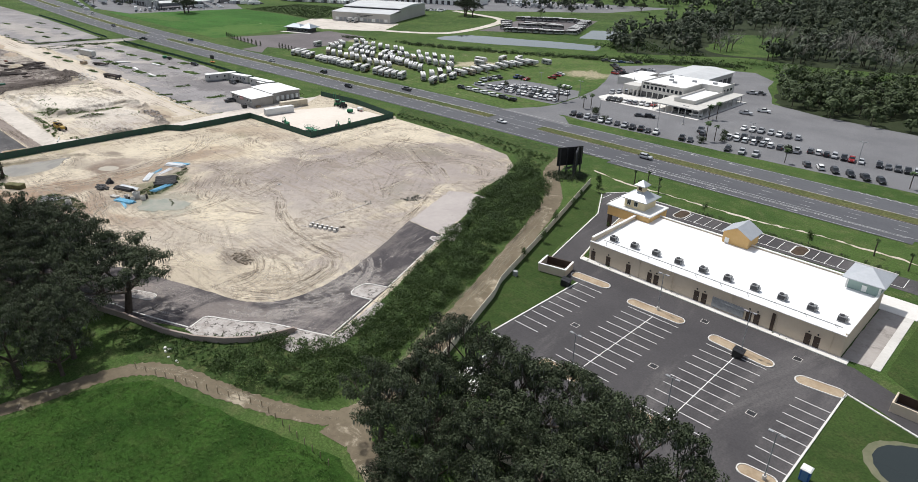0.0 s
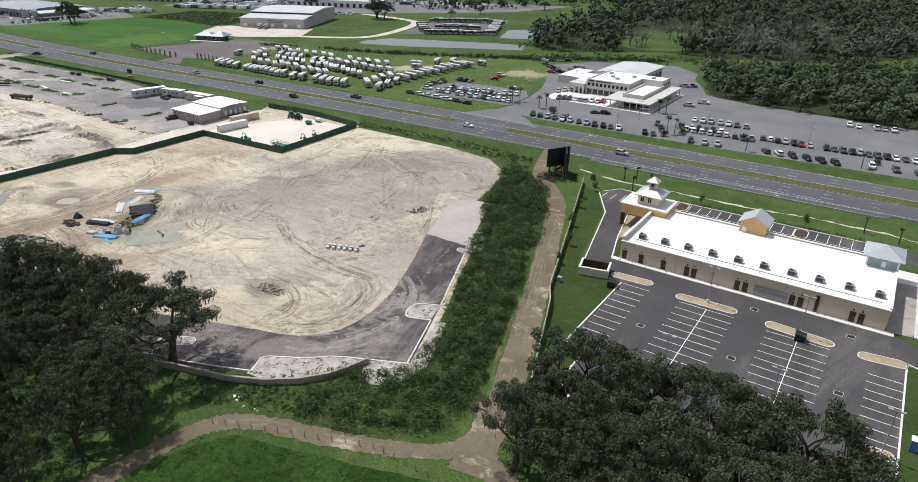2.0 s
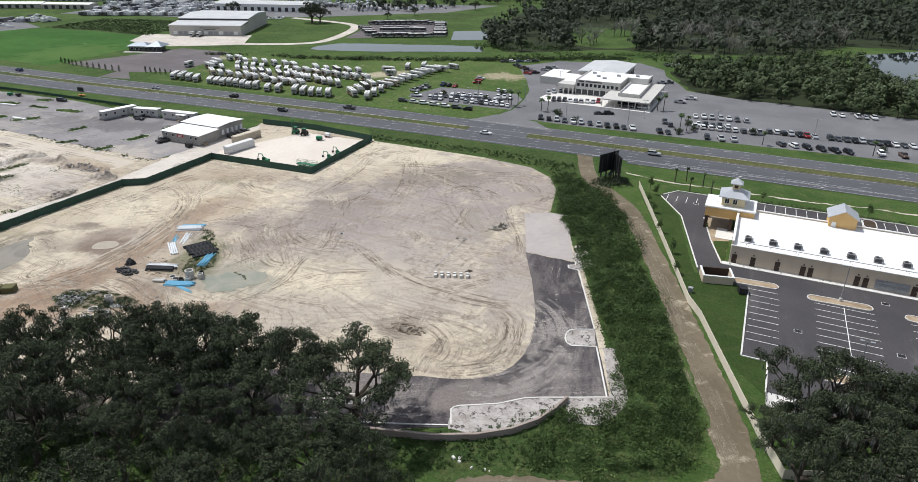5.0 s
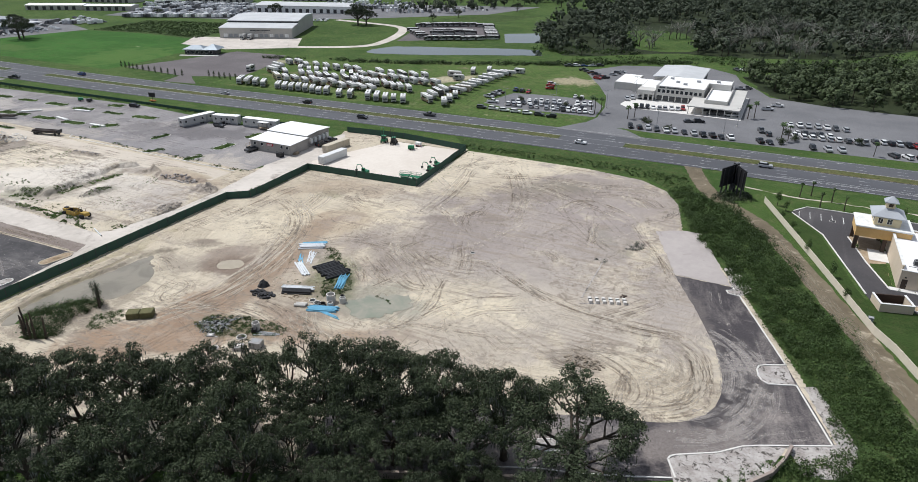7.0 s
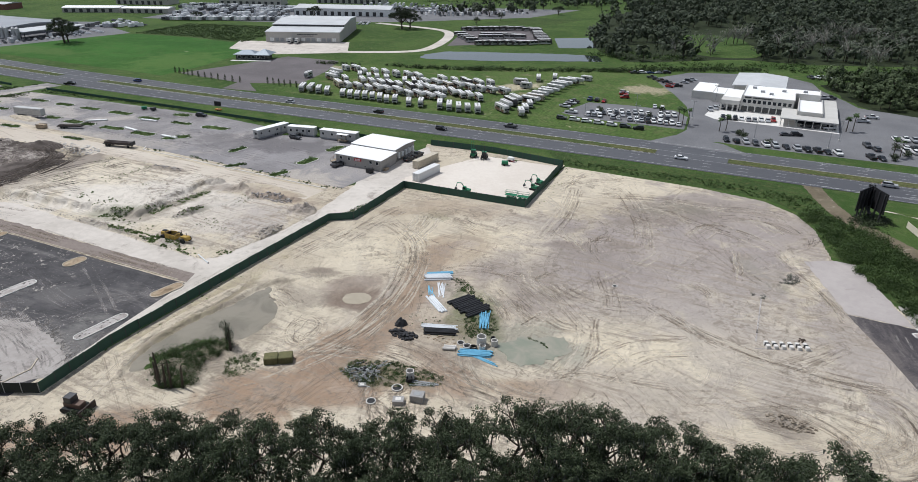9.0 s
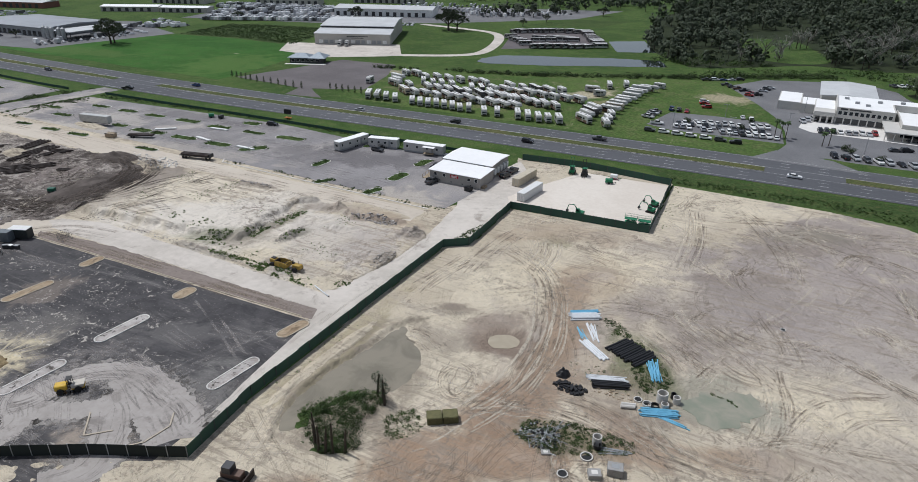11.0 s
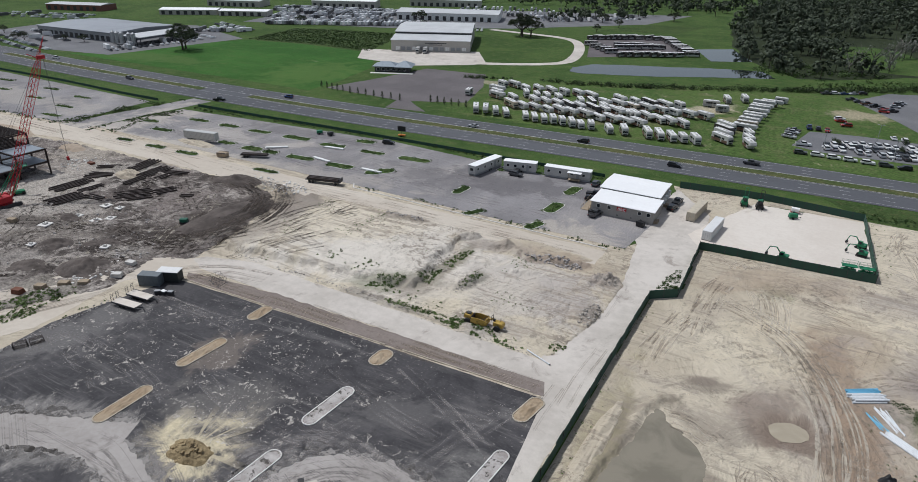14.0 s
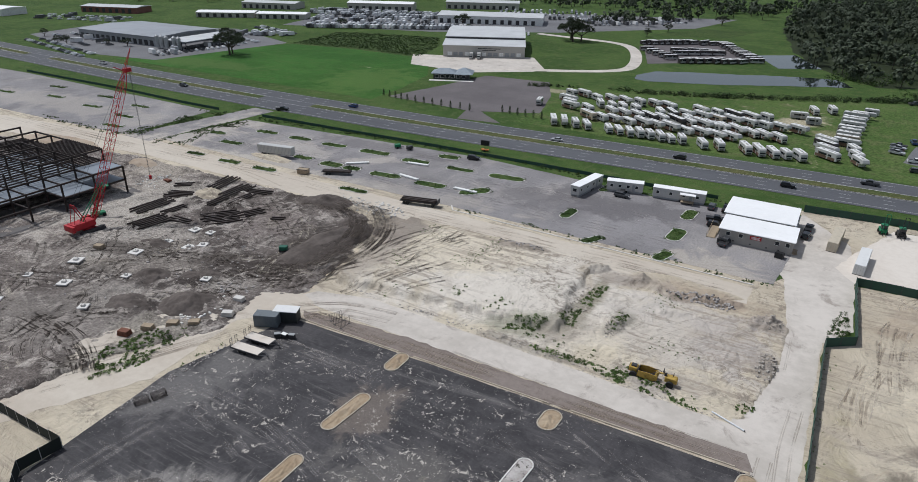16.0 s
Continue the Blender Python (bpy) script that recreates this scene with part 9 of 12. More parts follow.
far_building(-552, 532, 21, 96, 40, 6.8, WHITE, DROOF, "long white warehouse among parked vehicles")
far_building(-775, 416, 32, 54, 22, 4.6, CORR, ROOFW, "pale low industrial building")
far_building(-725, 438, 28, 46, 20, 4.6, CORR, ROOFW, "pale low industrial building")
far_building(-890, 378, 20, 60, 24, 5.5, paint("red_brown_wall", (0.2, 0.09, 0.07), 0.7), DROOF, "low building with red-brown walls")
far_building(-800, 500, 20, 60, 26, 6, CORR, DROOF, "pale distant metal warehouse building")
far_building(-700, 560, 25, 70, 26, 7, CORR, ROOFW, "pale distant metal warehouse building")
far_building(-960, 300, 12, 50, 26, 6, WHITE, ROOFW, "white distant low flat building")
far_building(-620, 640, 25, 80, 30, 7, CORR, DROOF, "pale distant metal warehouse building")

# ---- ponds ----
sheet("long_pond", [(-358, 340), (-350, 337.5), (-335, 342.5), (-312, 351.5), (-291, 363), (-266, 376), (-249, 385), (-258, 406), (-270, 403), (-288, 398.5), (-311, 388), (-330, 381.5), (-344, 375.4), (-355, 369), (-361, 352)], 0.06, WATER, "long still pond with grassy banks", "water", 0.8, 4)
sheet("small_pond", [(-311, 472), (-288, 489), (-268, 438), (-292, 425)], 0.06, WATER, "small still pond", "water", 0.5, 4)
sheet("reedy_pond", [(-405, 530), (-374, 600), (-328, 612), (-342, 552)], 0.03, SCRUB, "dark reedy basin", jitter=0.8, step=4)
sheet("lake", [(-14, 382), (8, 346), (30, 351), (150, 382), (150, 560), (30, 545), (-14, 500)], 0.06, WATER, "dark lake beyond the woodland", "water", 1.0, 5)

# ---- billboard ----
bb = thing("billboard", "tall dark two-sided billboard on steel posts, seen from behind", "billboard", pose(-113.2, 167.8, 0, 0, 0, 0))
for k, (a, s) in enumerate(((62, 1), (118, -1))):
    f = MB()
    f.box(-4.4, 4.4, -0.12, 0.12, 2.6, 8.6, a, (s * -1.3, 0, 0))
    p = part("board", f, BLACK, bb, "dark board")
    for i in range(6):
        part("batten", MB().box(-4.4, 4.4, 0.12 if s > 0 else -0.3, 0.3 if s > 0 else -0.12, 2.7 + i * 1.1, 2.85 + i * 1.1, a, (s * -1.3, 0, 0)), DARKMETAL, p)
    for i in range(4):
        c, q = math.cos(radians(a)), math.sin(radians(a))
        d = -3.7 + i * 2.45
        part("post", MB().box(-0.18, 0.18, -0.18, 0.18, 0, 8.2, a, (s * -1.3 + c * d + s * 0.3, q * d, 0)), DARKMETAL, bb)
part("catwalk", MB().box(-0.5, 0.5, -4.2, 4.2, 2.4, 2.5), DARKMETAL, bb)

# ---- retaining wall and kerbs of the lot road ----
RWALL = mottled("brown_retaining_block", (0.30, 0.245, 0.215), (0.38, 0.32, 0.285), (0.22, 0.175, 0.15), 0.3, 2.5, 0.9, 0.4, 0.03)
rwp = [(-160, 15), (-140, 24.5), (-128, 29.5), (-121.5, 32.0), (-111, 35.2), (-105, 38.2), (-100.5, 41.8), (-97.5, 45.6), (-95.8, 49.5), (-94.8, 53.2)]
t = thing("retaining_wall", "low brown block retaining wall curving round the lot road", "wall", kind="structure")
rs = random.Random(12)
blk = MB().box(-0.5, 0.5, -0.22, 0.22, 0, 0.42).mesh("block", 0.03, (RWALL,))
for (x0, y0), (x1, y1) in zip(rwp, rwp[1:]):
    ln_ = math.hypot(x1 - x0, y1 - y0)
    k = max(1, round(ln_ / 1.02))
    for i in range(k):
        for lv in range(3):
            f_ = (i + 0.5 + (0.25 if lv % 2 else -0.25)) / k
            o = new("block", blk)
            o.parent = t
            o.matrix_local = pose(x0 + (x1 - x0) * f_, y0 + (y1 - y0) * f_ + rs.uniform(-0.02, 0.02), -0.05 + lv * 0.425, 0, 0, math.degrees(math.atan2(y1 - y0, x1 - x0)))
lk = MB()
for pts in ([(-107.6, 104.2), (-106.9, 102.6), (-108.5, 101.6), (-108.0, 100.4), (-105.6, 100.2), (-96.0, 76.8), (-99.4, 75.2), (-100.4, 74.4), (-100.7, 73.2), (-100.4, 71.2), (-99.7, 69.9), (-98.6, 69.3), (-94.2, 71.0), (-89.0, 56.9), (-95.0, 54.0), (-99.4, 51.9), (-101.6, 50.6), (-104.8, 47.6), (-106.8, 46.4), (-110.4, 44.3), (-111.2, 43.6), (-111.4, 42.8), (-109.9, 39.6)], [(-110.2, 39.2), (-115.2, 37.0), (-123.2, 33.8), (-128.0, 32.5), (-140, 27.2)]):
    for a, b in zip(pts, pts[1:]):
        ln_ = math.hypot(b[0] - a[0], b[1] - a[1])
        lk.box(0, ln_ + 0.1, -0.13, 0.13, 0, 0.16, math.degrees(math.atan2(b[1] - a[1], b[0] - a[0])), (a[0], a[1], 0.04))
tagged(part("lot_road_kerb", lk, KERB), "pale concrete kerb along the new lot road", "kerb", kind="structure")
for nm, o in (("rubble_bed", [(-111.3, 42.9), (-110.4, 44.1), (-106.8, 46.2), (-104.8, 47.4), (-101.6, 50.4), (-99.4, 51.7), (-95.6, 53.2), (-97.5, 47), (-101, 42.5), (-105.5, 39.2), (-109.8, 38.4)]), ("rubble_bed", [(-96.0, 76.6), (-99.3, 75.0), (-100.3, 74.2), (-100.5, 73.2), (-100.2, 71.3), (-99.6, 70.1), (-98.6, 69.5), (-94.3, 71.1)]), ("rubble_bed", [(-88.4, 57.6), (-95.4, 53.4), (-93, 48), (-87, 50), (-85.5, 58), (-91, 72), (-93, 71)]), ("rubble_bed", [(-107.6, 104), (-107, 102.8), (-108.4, 101.8), (-107.8, 100.6), (-105.4, 100.4), (-103, 104), (-108, 114), (-110, 113)])):
    sheet(nm, o, 0.12, ROCKY, "grey stony rubble bed behind the kerb", "ground", 0.2, 1.0)
t = island(-128.5, 37.6, 7, 2.6, 28, ROCKY, "kerbed island of grey rubble in the lot road")


def rubble(name, label, cx, cy, rx, ry, n, seed, mat, s0=0.15, s1=0.6, h=0.4, relief=None):
    """A low heap of angular pieces in one mesh."""
    rg_, mb = random.Random(seed), MB()
    for _ in range(n):
        a, d = rg_.uniform(0, 6.28), math.sqrt(rg_.random())
        x, y = cx + rx * d * math.cos(a), cy + ry * d * math.sin(a)
        s = rg_.uniform(s0, s1)
        z = h * (1 - d) * rg_.random() if relief is None else relief(x, y) - 0.04
        mb.box(-s, s * rg_.uniform(0.5, 1), -s * 0.6, s * rg_.uniform(0.3, 0.8), 0, s * rg_.uniform(0.4, 1.0), rg_.uniform(0, 360), (x, y, z), s * 0.15)
    return tagged(part(name, mb, mat), label, "rubble", kind="stuff")


rubble("rubble_heap", "heap of broken grey rubble on the sand", -129.5, 61, 3.8, 1.8, 150, 1, mottled("dirt_clods", (0.2, 0.165, 0.13), (0.33, 0.28, 0.22), (0.12, 0.1, 0.08), 0.5, 3.0, 0.95, 0.8, 0.2), 0.08, 0.32, 0.8)
rubble("stone_scatter", "white broken stones on the bank", -103.4, 33.2, 3.0, 0.9, 7, 2, KERB, 0.15, 0.45, 0.2)
rubble("stone_scatter", "scattered pale stones beside the kerb", -103.5, 45.5, 5, 2, 60, 3, ROCKY, 0.06, 0.25, 0.1)

# ---- earth mounds ----
MOUND = mottled("grey_brown_earth", (0.08, 0.067, 0.06), (0.15, 0.127, 0.115), (0.22, 0.192, 0.17), 0.16, 0.9, 0.95, 0.9, 0.25)


def mound(name, label, cx, cy, rx, ry, h, mat, seed=0, rz=0.0, cell=0.6):
    c, s = math.cos(radians(rz)), math.sin(radians(rz))
    n = 42
    v, f = [], []
    for i in range(n + 1):
        for j in range(n + 1):
            u, w = -1.15 + 2.3 * i / n, -1.15 + 2.3 * j / n
            d = math.hypot(u, w)
            x, y = cx + c * u * rx - s * w * ry, cy + s * u * rx + c * w * ry
            ed = 1 + 0.3 * noise.noise(Vector((u * 1.5 + seed, w * 1.5, seed * 3.1)))
            z = h * max(0, 1 - (d / ed) ** 1.5) * (0.8 + 0.45 * noise.noise(Vector((u * 2.5, w * 2.5, seed)))) + (0.2 * noise.noise(Vector((x * 0.9, y * 0.9, seed))) + 0.18 * noise.noise(Vector((x * 2.1, y * 2.1, seed))) + 0.05) * (1 if d < 0.95 else 0)
            v.append((x, y, z if d < 1.0 * ed else -0.25))
    for i in range(n):
        for j in range(n):
            k = i * (n + 1) + j
            f.append((k, k + n + 1, k + n + 2, k + 1))
    mb = MB().add(v, f)
    return tagged(part(name, mb, mat, None, smooth=True), label, "earth mound", kind="structure")


mound("soil_mound", "long dark soil bank on the building site", -360.5, 79, 6.5, 16, 3.2, MOUND, 1, -6)
mound("soil_mound", "dark soil bank on the building site", -379.5, 100.5, 9, 4.6, 2.6, MOUND, 2, 8)
mound("soil_mound", "low grey soil heap", -365.5, 39, 6.5, 5.5, 2.6, MOUND, 3)
mound("soil_mound", "low grey soil heap", -384, 42.5, 5, 4, 1.8, MOUND, 4)
mound("soil_mound", "low grey soil heap", -377, 32.5, 5.5, 4, 1.5, MOUND, 21)
mound("soil_mound", "brown earth heap", -458, 94, 6, 4, 1.8, REDDIRT, 22)
mound("soil_mound", "dark soil piled beside a footing pit", -381, 60, 4.5, 2.2, 1.0, MOUND, 23, 20)
mound("soil_mound", "dark soil piled beside a footing pit", -398, 55, 5, 2.4, 1.1, MOUND, 24, 10)
mound("soil_mound", "dark soil piled beside a footing pit", -374, 49.5, 5, 2.4, 1.1, MOUND, 25, 35)
mound("soil_mound", "pale soil heap", -414.8, 86, 5, 4, 2.0, SAND, 5)
mound("soil_mound", "pale sandy heap beside the haul road", -425, 122, 9, 3, 1.4, SAND, 6)
mound("soil_mound", "brown earth bank beyond the steel frame", -505, 92, 22, 8, 2.6, REDDIRT, 7, 10)
mound("sand_heap", "brown and yellow heap of fill on the asphalt", -295, 10, 3.8, 2.8, 1.5, mottled("ochre_fill", (0.2, 0.15, 0.085), (0.36, 0.28, 0.16), (0.14, 0.105, 0.065), 0.5, 2.0, 0.95, 1.0, 0.3), 8)
rubble("rubble_heap", "broken lumps on the heap of fill", -295, 10, 3.4, 2.4, 150, 31, mottled("ochre_lumps", (0.22, 0.165, 0.095), (0.42, 0.33, 0.19), (0.12, 0.09, 0.06), 0.6, 2.0, 0.95, 0.8, 0.2), 0.12, 0.45, 2.0)
mound("sand_bank", "rutted pale sand bank in the lot's corner", -221, 117, 14, 8, 1.1, LOTSAND, 9, 20)
mound("soil_mound", "low bank of rubbly soil", -276, 104, 13, 4.0, 1.0, SAND, 11)
mound("soil_mound", "low bank of rubbly soil", -293, 96, 8, 5, 0.9, SAND, 12)
mound("soil_mound", "low bank of rubbly soil", -286, 90, 5, 2.5, 0.8, SAND, 13)
mound("soil_mound", "low bank of soil and weeds", -262, 76, 3, 8, 0.7, SAND, 14)
mound("sand_bank", "eroded sand edge of a muddy pond", -241.4, 40, 1.8, 17, 0.8, SAND, 15, -2)
PALELUMP = mottled("pale_lumps", (0.30, 0.27, 0.24), (0.46, 0.42, 0.375), (0.2, 0.175, 0.155), 0.5, 3.0, 0.95, 0.6, 0.1)
rubble("rubble_heap", "broken concrete pieces on the rough ground", -271, 99, 7.5, 1.8, 170, 4, ROCKY, 0.1, 0.45, 0.8, rough_h)
rubble("rubble_heap", "grey stony rubble along a ridge", -316, 101.3, 6.5, 1.6, 130, 14, ROCKY, 0.08, 0.35, 0.8, rough_h)
rubble("rubble_heap", "broken concrete on the spoil heap", -284, 80, 1.6, 6, 120, 15, PALELUMP, 0.08, 0.3, 0.9, rough_h)
rubble("rubble_heap", "pale broken lumps beside the site road", -255, 80, 1.8, 5, 110, 16, PALELUMP, 0.1, 0.4, 0.9, rough_h)
rubble("rubble_heap", "clods on the sand heap", -256.4, 96.4, 3.4, 2.6, 90, 17, PALELUMP, 0.06, 0.25, 1.2, rough_h)
rubble("rubble_heap", "clods thrown along the washed bank", -293, 86, 2, 11, 150, 36, PALELUMP, 0.06, 0.28, 0.6, rough_h)
rubble("rubble_heap", "spoil row beside the site road", -297, 62.4, 17, 0.9, 170, 37, PALELUMP, 0.06, 0.25, 0.5, rough_h)
rubble("rubble_heap", "spoil row beside the site road", -272, 60.8, 14, 0.7, 120, 38, PALELUMP, 0.05, 0.2, 0.2, rough_h)
rubble("rubble_heap", "stony edge of the pale site road", -320, 62.6, 22, 0.7, 160, 18, ROCKY, 0.06, 0.25, 0.2)
rubble("rubble_heap", "flung lumps of pale fill on the asphalt", -297, 18, 9, 9, 70, 19, DUST, 0.05, 0.25, 0.03)
rubble("rubble_heap", "flung lumps of pale fill on the asphalt", -301, 33, 6, 7, 60, 20, DUST, 0.05, 0.25, 0.03)
rubble("rubble_heap", "scattered rubble on the building site", -385, 50, 26, 26, 520, 5, ROCKY, 0.08, 0.4, 0.1)
rubble("rubble_heap", "scattered pale rubble beside the soil bank", -368, 104, 14, 5, 160, 6, KERB, 0.1, 0.5, 0.2)
rubble("rubble_heap", "scattered lumps of soil on the asphalt", -296, 26, 15, 12, 220, 7, DUST, 0.04, 0.13, 0.03)
rubble("rubble_heap", "broken blocks and timber beside the soil heap", -361, 38, 3, 9, 120, 33, KERB, 0.1, 0.45, 0.4)
rubble("rubble_heap", "broken blocks beside the soil heap", -362, 48, 5, 3, 70, 34, ROCKY, 0.1, 0.4, 0.4)
rubble("rubble_heap", "stony weedy strip at the asphalt edge", -347, 20, 0.9, 14, 150, 35, ROCKY, 0.06, 0.25, 0.2)
rubble("rubble_heap", "litter of pale lumps beyond the steel stacks", -437, 86, 9, 7, 140, 8, KERB, 0.1, 0.45, 0.2)

# muddy ponds on the lot
sheet("muddy_pond", MUD_EDGE, 0.062, MUDWATER, "shallow muddy pond on the sand lot", "water", 0.5, 0.8)
sheet("pond_islet", [(-236.2, 26.2), (-235, 28.6), (-231.9, 34.8), (-227, 37.4), (-224.2, 36.4), (-224.9, 29), (-222.1, 25.4), (-223.4, 21.8), (-227.4, 19.8), (-231.4, 21.4)], 0.09, SCRUB, "weedy islet in the muddy pond", jitter=0.6, step=0.8)
sheet("milky_pool", [(-180, 58), (-180.6, 60.5), (-178, 62.6), (-177, 65), (-173.6, 66.6), (-170.4, 68.4), (-168.6, 66.5), (-167.8, 63), (-169.6, 60.6), (-171, 57.4), (-174, 55.2), (-177, 56)], 0.062, JADE, "shallow milky green rain pool", "water", 0.8, 0.8)
sheet("puddle", capsule(-214.9, 61.9, 6.2, 4.6, 30, 12), 0.07, murky("milky_water", (0.36, 0.31, 0.23), (0.42, 0.365, 0.275), 0.2), "shallow round muddy puddle in the sand", "water", 0.4, 0.8)
shrubbery("islet_scrub", "dark green scrub on the pond islet", [[(-235.4, 26), (-234.5, 28), (-231.6, 34), (-227, 36.6), (-224.8, 36), (-225.5, 29), (-222.8, 25), (-223.6, 22.4), (-227.4, 20.6), (-231, 22)]], 1.9, 51, DITCHLEAF, 0.5, 1.25, 1.05, 90, 0.11, lambda x, y: noise.noise(Vector((x * 0.3, y * 0.3, 4))) > -0.42)
shrubbery("islet_scrub", "low yellow-green grass along the islet's edge", [[(-235.8, 25), (-236.4, 28.5), (-232, 35.6), (-226.6, 38), (-227.5, 35), (-232, 31), (-234, 24)]], 2.2, 151, WEED, 0.25, 0.55, 0.5, 50, 0.08)
shrubbery("islet_scrub", "low green weeds on the sand", [[(-221.6, 29.4), (-222.9, 32.7), (-219.8, 36.3), (-216.1, 34.2), (-216.7, 30), (-219.3, 28.1)], [(-176.6, 65.4), (-171.9, 63.9), (-171.9, 63.1), (-176.6, 64.6)], [(-201, 80.5), (-197, 79.5), (-187, 71), (-182.8, 64.5), (-184, 60.5), (-187, 59.5), (-190, 63), (-191, 67), (-196, 74)], [(-203, 39.4), (-202, 43), (-196, 46), (-185.5, 46.2), (-184.5, 43.6), (-192, 39.4), (-198, 37)]], 3.0, 52, LEAF3, 0.25, 0.6, 0.45, 52, 0.09)
shrubbery("weeds", "patches of green weeds on the rough ground", [[(-300, 66), (-284, 65), (-270, 62), (-262, 61.5), (-262, 63.5), (-275, 66), (-290, 70), (-300, 72)], [(-322, 70), (-300, 68), (-300, 72), (-312, 76), (-322, 75)], [(-365, 14), (-358, 24), (-353, 33), (-357, 36), (-364, 26), (-368, 16)], [(-348, 22), (-345, 34), (-347, 36), (-350, 24)], [(-242.5, 99), (-243.5, 104), (-242.8, 112), (-241.6, 104)], [(-258, 5), (-254, 8), (-252, 6), (-256, 3)]], 0.5, 53, WEED, 0.2, 0.5, 0.5, 18, 0.15, lambda x, y: noise.noise(Vector((x * 0.25, y * 0.25, 1))) > -0.05, west_h)
shrubbery("weeds", "scattered green weeds over the rough sand", [[(-345, 63), (-262, 63.5), (-258.5, 98), (-300, 102), (-350, 101)]], 0.9, 58, WEED, 0.1, 0.32, 0.5, 12, 0.1, lambda x, y: noise.noise(Vector((x * 0.11, y * 0.11, 7))) > 0.34, west_h)
WEEDBED = [(-367, 20), (-359, 12), (-355, 20), (-356, 28), (-360, 29.5), (-364, 25)]
shrubbery("weeds", "bright green weeds along the trench and the road edge", [[(-303.5, 65.5), (-297, 68.5), (-296, 72), (-299, 72), (-304, 68.5)], [(-294, 84), (-291, 84), (-290, 96), (-292.6, 97)], [(-295, 74), (-291.4, 74), (-291.6, 82), (-294, 82)], [(-285, 75), (-283.4, 75), (-282.4, 84), (-284.4, 84.5)], [(-296, 62.4), (-284, 62), (-270, 60.6), (-262, 60.2), (-262, 62), (-272, 63.4), (-285, 64.2), (-296, 64)], [(-280, 61), (-269, 60.6), (-268, 64), (-279, 65)], [(-257.5, 62), (-254.6, 66), (-255.6, 68), (-258, 65)], WEEDBED], 2.6, 59, WEED, 0.25, 0.55, 0.4, 16, 0.18, lambda x, y: noise.noise(Vector((x * 0.3, y * 0.3, 11))) > -0.2, west_h)
shrubbery("weeds", "clump of bright green weeds at the fence corner", [[(-244.5, 96.5), (-241.8, 101), (-242.2, 110), (-243.6, 112), (-245.4, 103), (-246, 97)]], 2.2, 62, LEAF3, 0.3, 0.75, 0.6, 50, 0.1)
shrubbery("weeds", "tufts of weeds along the fence", [[(-245.5, 30), (-245.5, 92), (-243.5, 92), (-243, 30)], [(-203, 130), (-202.5, 168), (-199, 168), (-198, 132)]], 0.25, 54, WEED, 0.15, 0.4, 0.5, 14, 0.13)
t = thing("hay_block", "brown-green stacked hay block", "hay", pose(-214.3, 36.2, 0, 0, 0, 35), )
for i, x in enumerate((-1.3, 1.3)):
    part("bale", MB().box(x - 1.25, x + 1.25, -1.1, 1.1, 0, 1.5), mottled("hay_%d" % i, (0.10, 0.10, 0.05), (0.16, 0.15, 0.075), None, 0.8, 5, 0.95, 0.8, 0.1), t, bevel=0.12)
for i, (x, y) in enumerate(((-228.6, 21.5), (-227.6, 21), (-226.4, 21.2), (-229.4, 22.4), (-225.4, 21.6), (-223.8, 22.6), (-224.6, 34.8), (-225.5, 35.6), (-227, 36.2))):
    t = thing("dead_stump", "bare dark broken tree trunk beside the pond" if i < 6 else "small dark tree on the islet", "tree", pose(x, y, 0), "pond trunks")
    hh = (4.4 if i < 6 else 3.4) + (i * 0.37) % 1.5
    lx = 0.35 * (i % 3 - 1)
    tr_ = MB().bar((0, 0, -0.1), (lx * 0.4, 0.1, hh * 0.55), 0.27, 0.2, 7).bar((lx * 0.4, 0.1, hh * 0.55), (lx, 0.15, hh), 0.2, 0.11, 7)
    if i < 6:
        tr_.bar((lx * 0.5, 0.1, hh * 0.62), (lx - 0.5, 0.5 - 0.3 * (i % 2), hh * 0.82), 0.08, 0.04, 5)
    part("trunk", tr_, BARK, t)
    v, q = cards([(0, 0, hh * (0.15 if i < 6 else 0.85))], [0.7 if i < 6 else 1.05], 60 if i < 6 else 260, 0.12, 200 + i, 1.2)
    part("leaves", raw_mesh("leaves", v, q, LEAF), None, t)


# ---- site office and trailers ----
OFFW = mottled("grey_siding", (0.30, 0.285, 0.265), (0.35, 0.33, 0.31), None, 0.3, 3, 0.7, 0.1, 0.02)
of = thing("site_office", "grey modular site office with bright white low roofs", "building")
part("front_wall_block", MB().box(-274, -256, 135.2, 145, 0, 3.7), OFFW, of, "grey clad front unit", bevel=0.05)
part("front_roof", MB().add([(-274.4, 134.8, 3.7), (-255.6, 134.8, 3.7), (-255.6, 145.3, 4.0), (-274.4, 145.3, 4.0), (-274.4, 134.8, 3.85), (-255.6, 134.8, 3.85), (-255.6, 145.3, 4.15), (-274.4, 145.3, 4.15)], [(3, 2, 1, 0), (4, 5, 6, 7), (0, 1, 5, 4), (1, 2, 6, 5), (2, 3, 7, 6), (3, 0, 4, 7)]), ROOFW, of, "white membrane roof")
part("rear_wall_block", MB().box(-274.6, -257.0, 145.8, 159.2, 0, 4.4), OFFW, of, "grey clad rear unit", bevel=0.05)
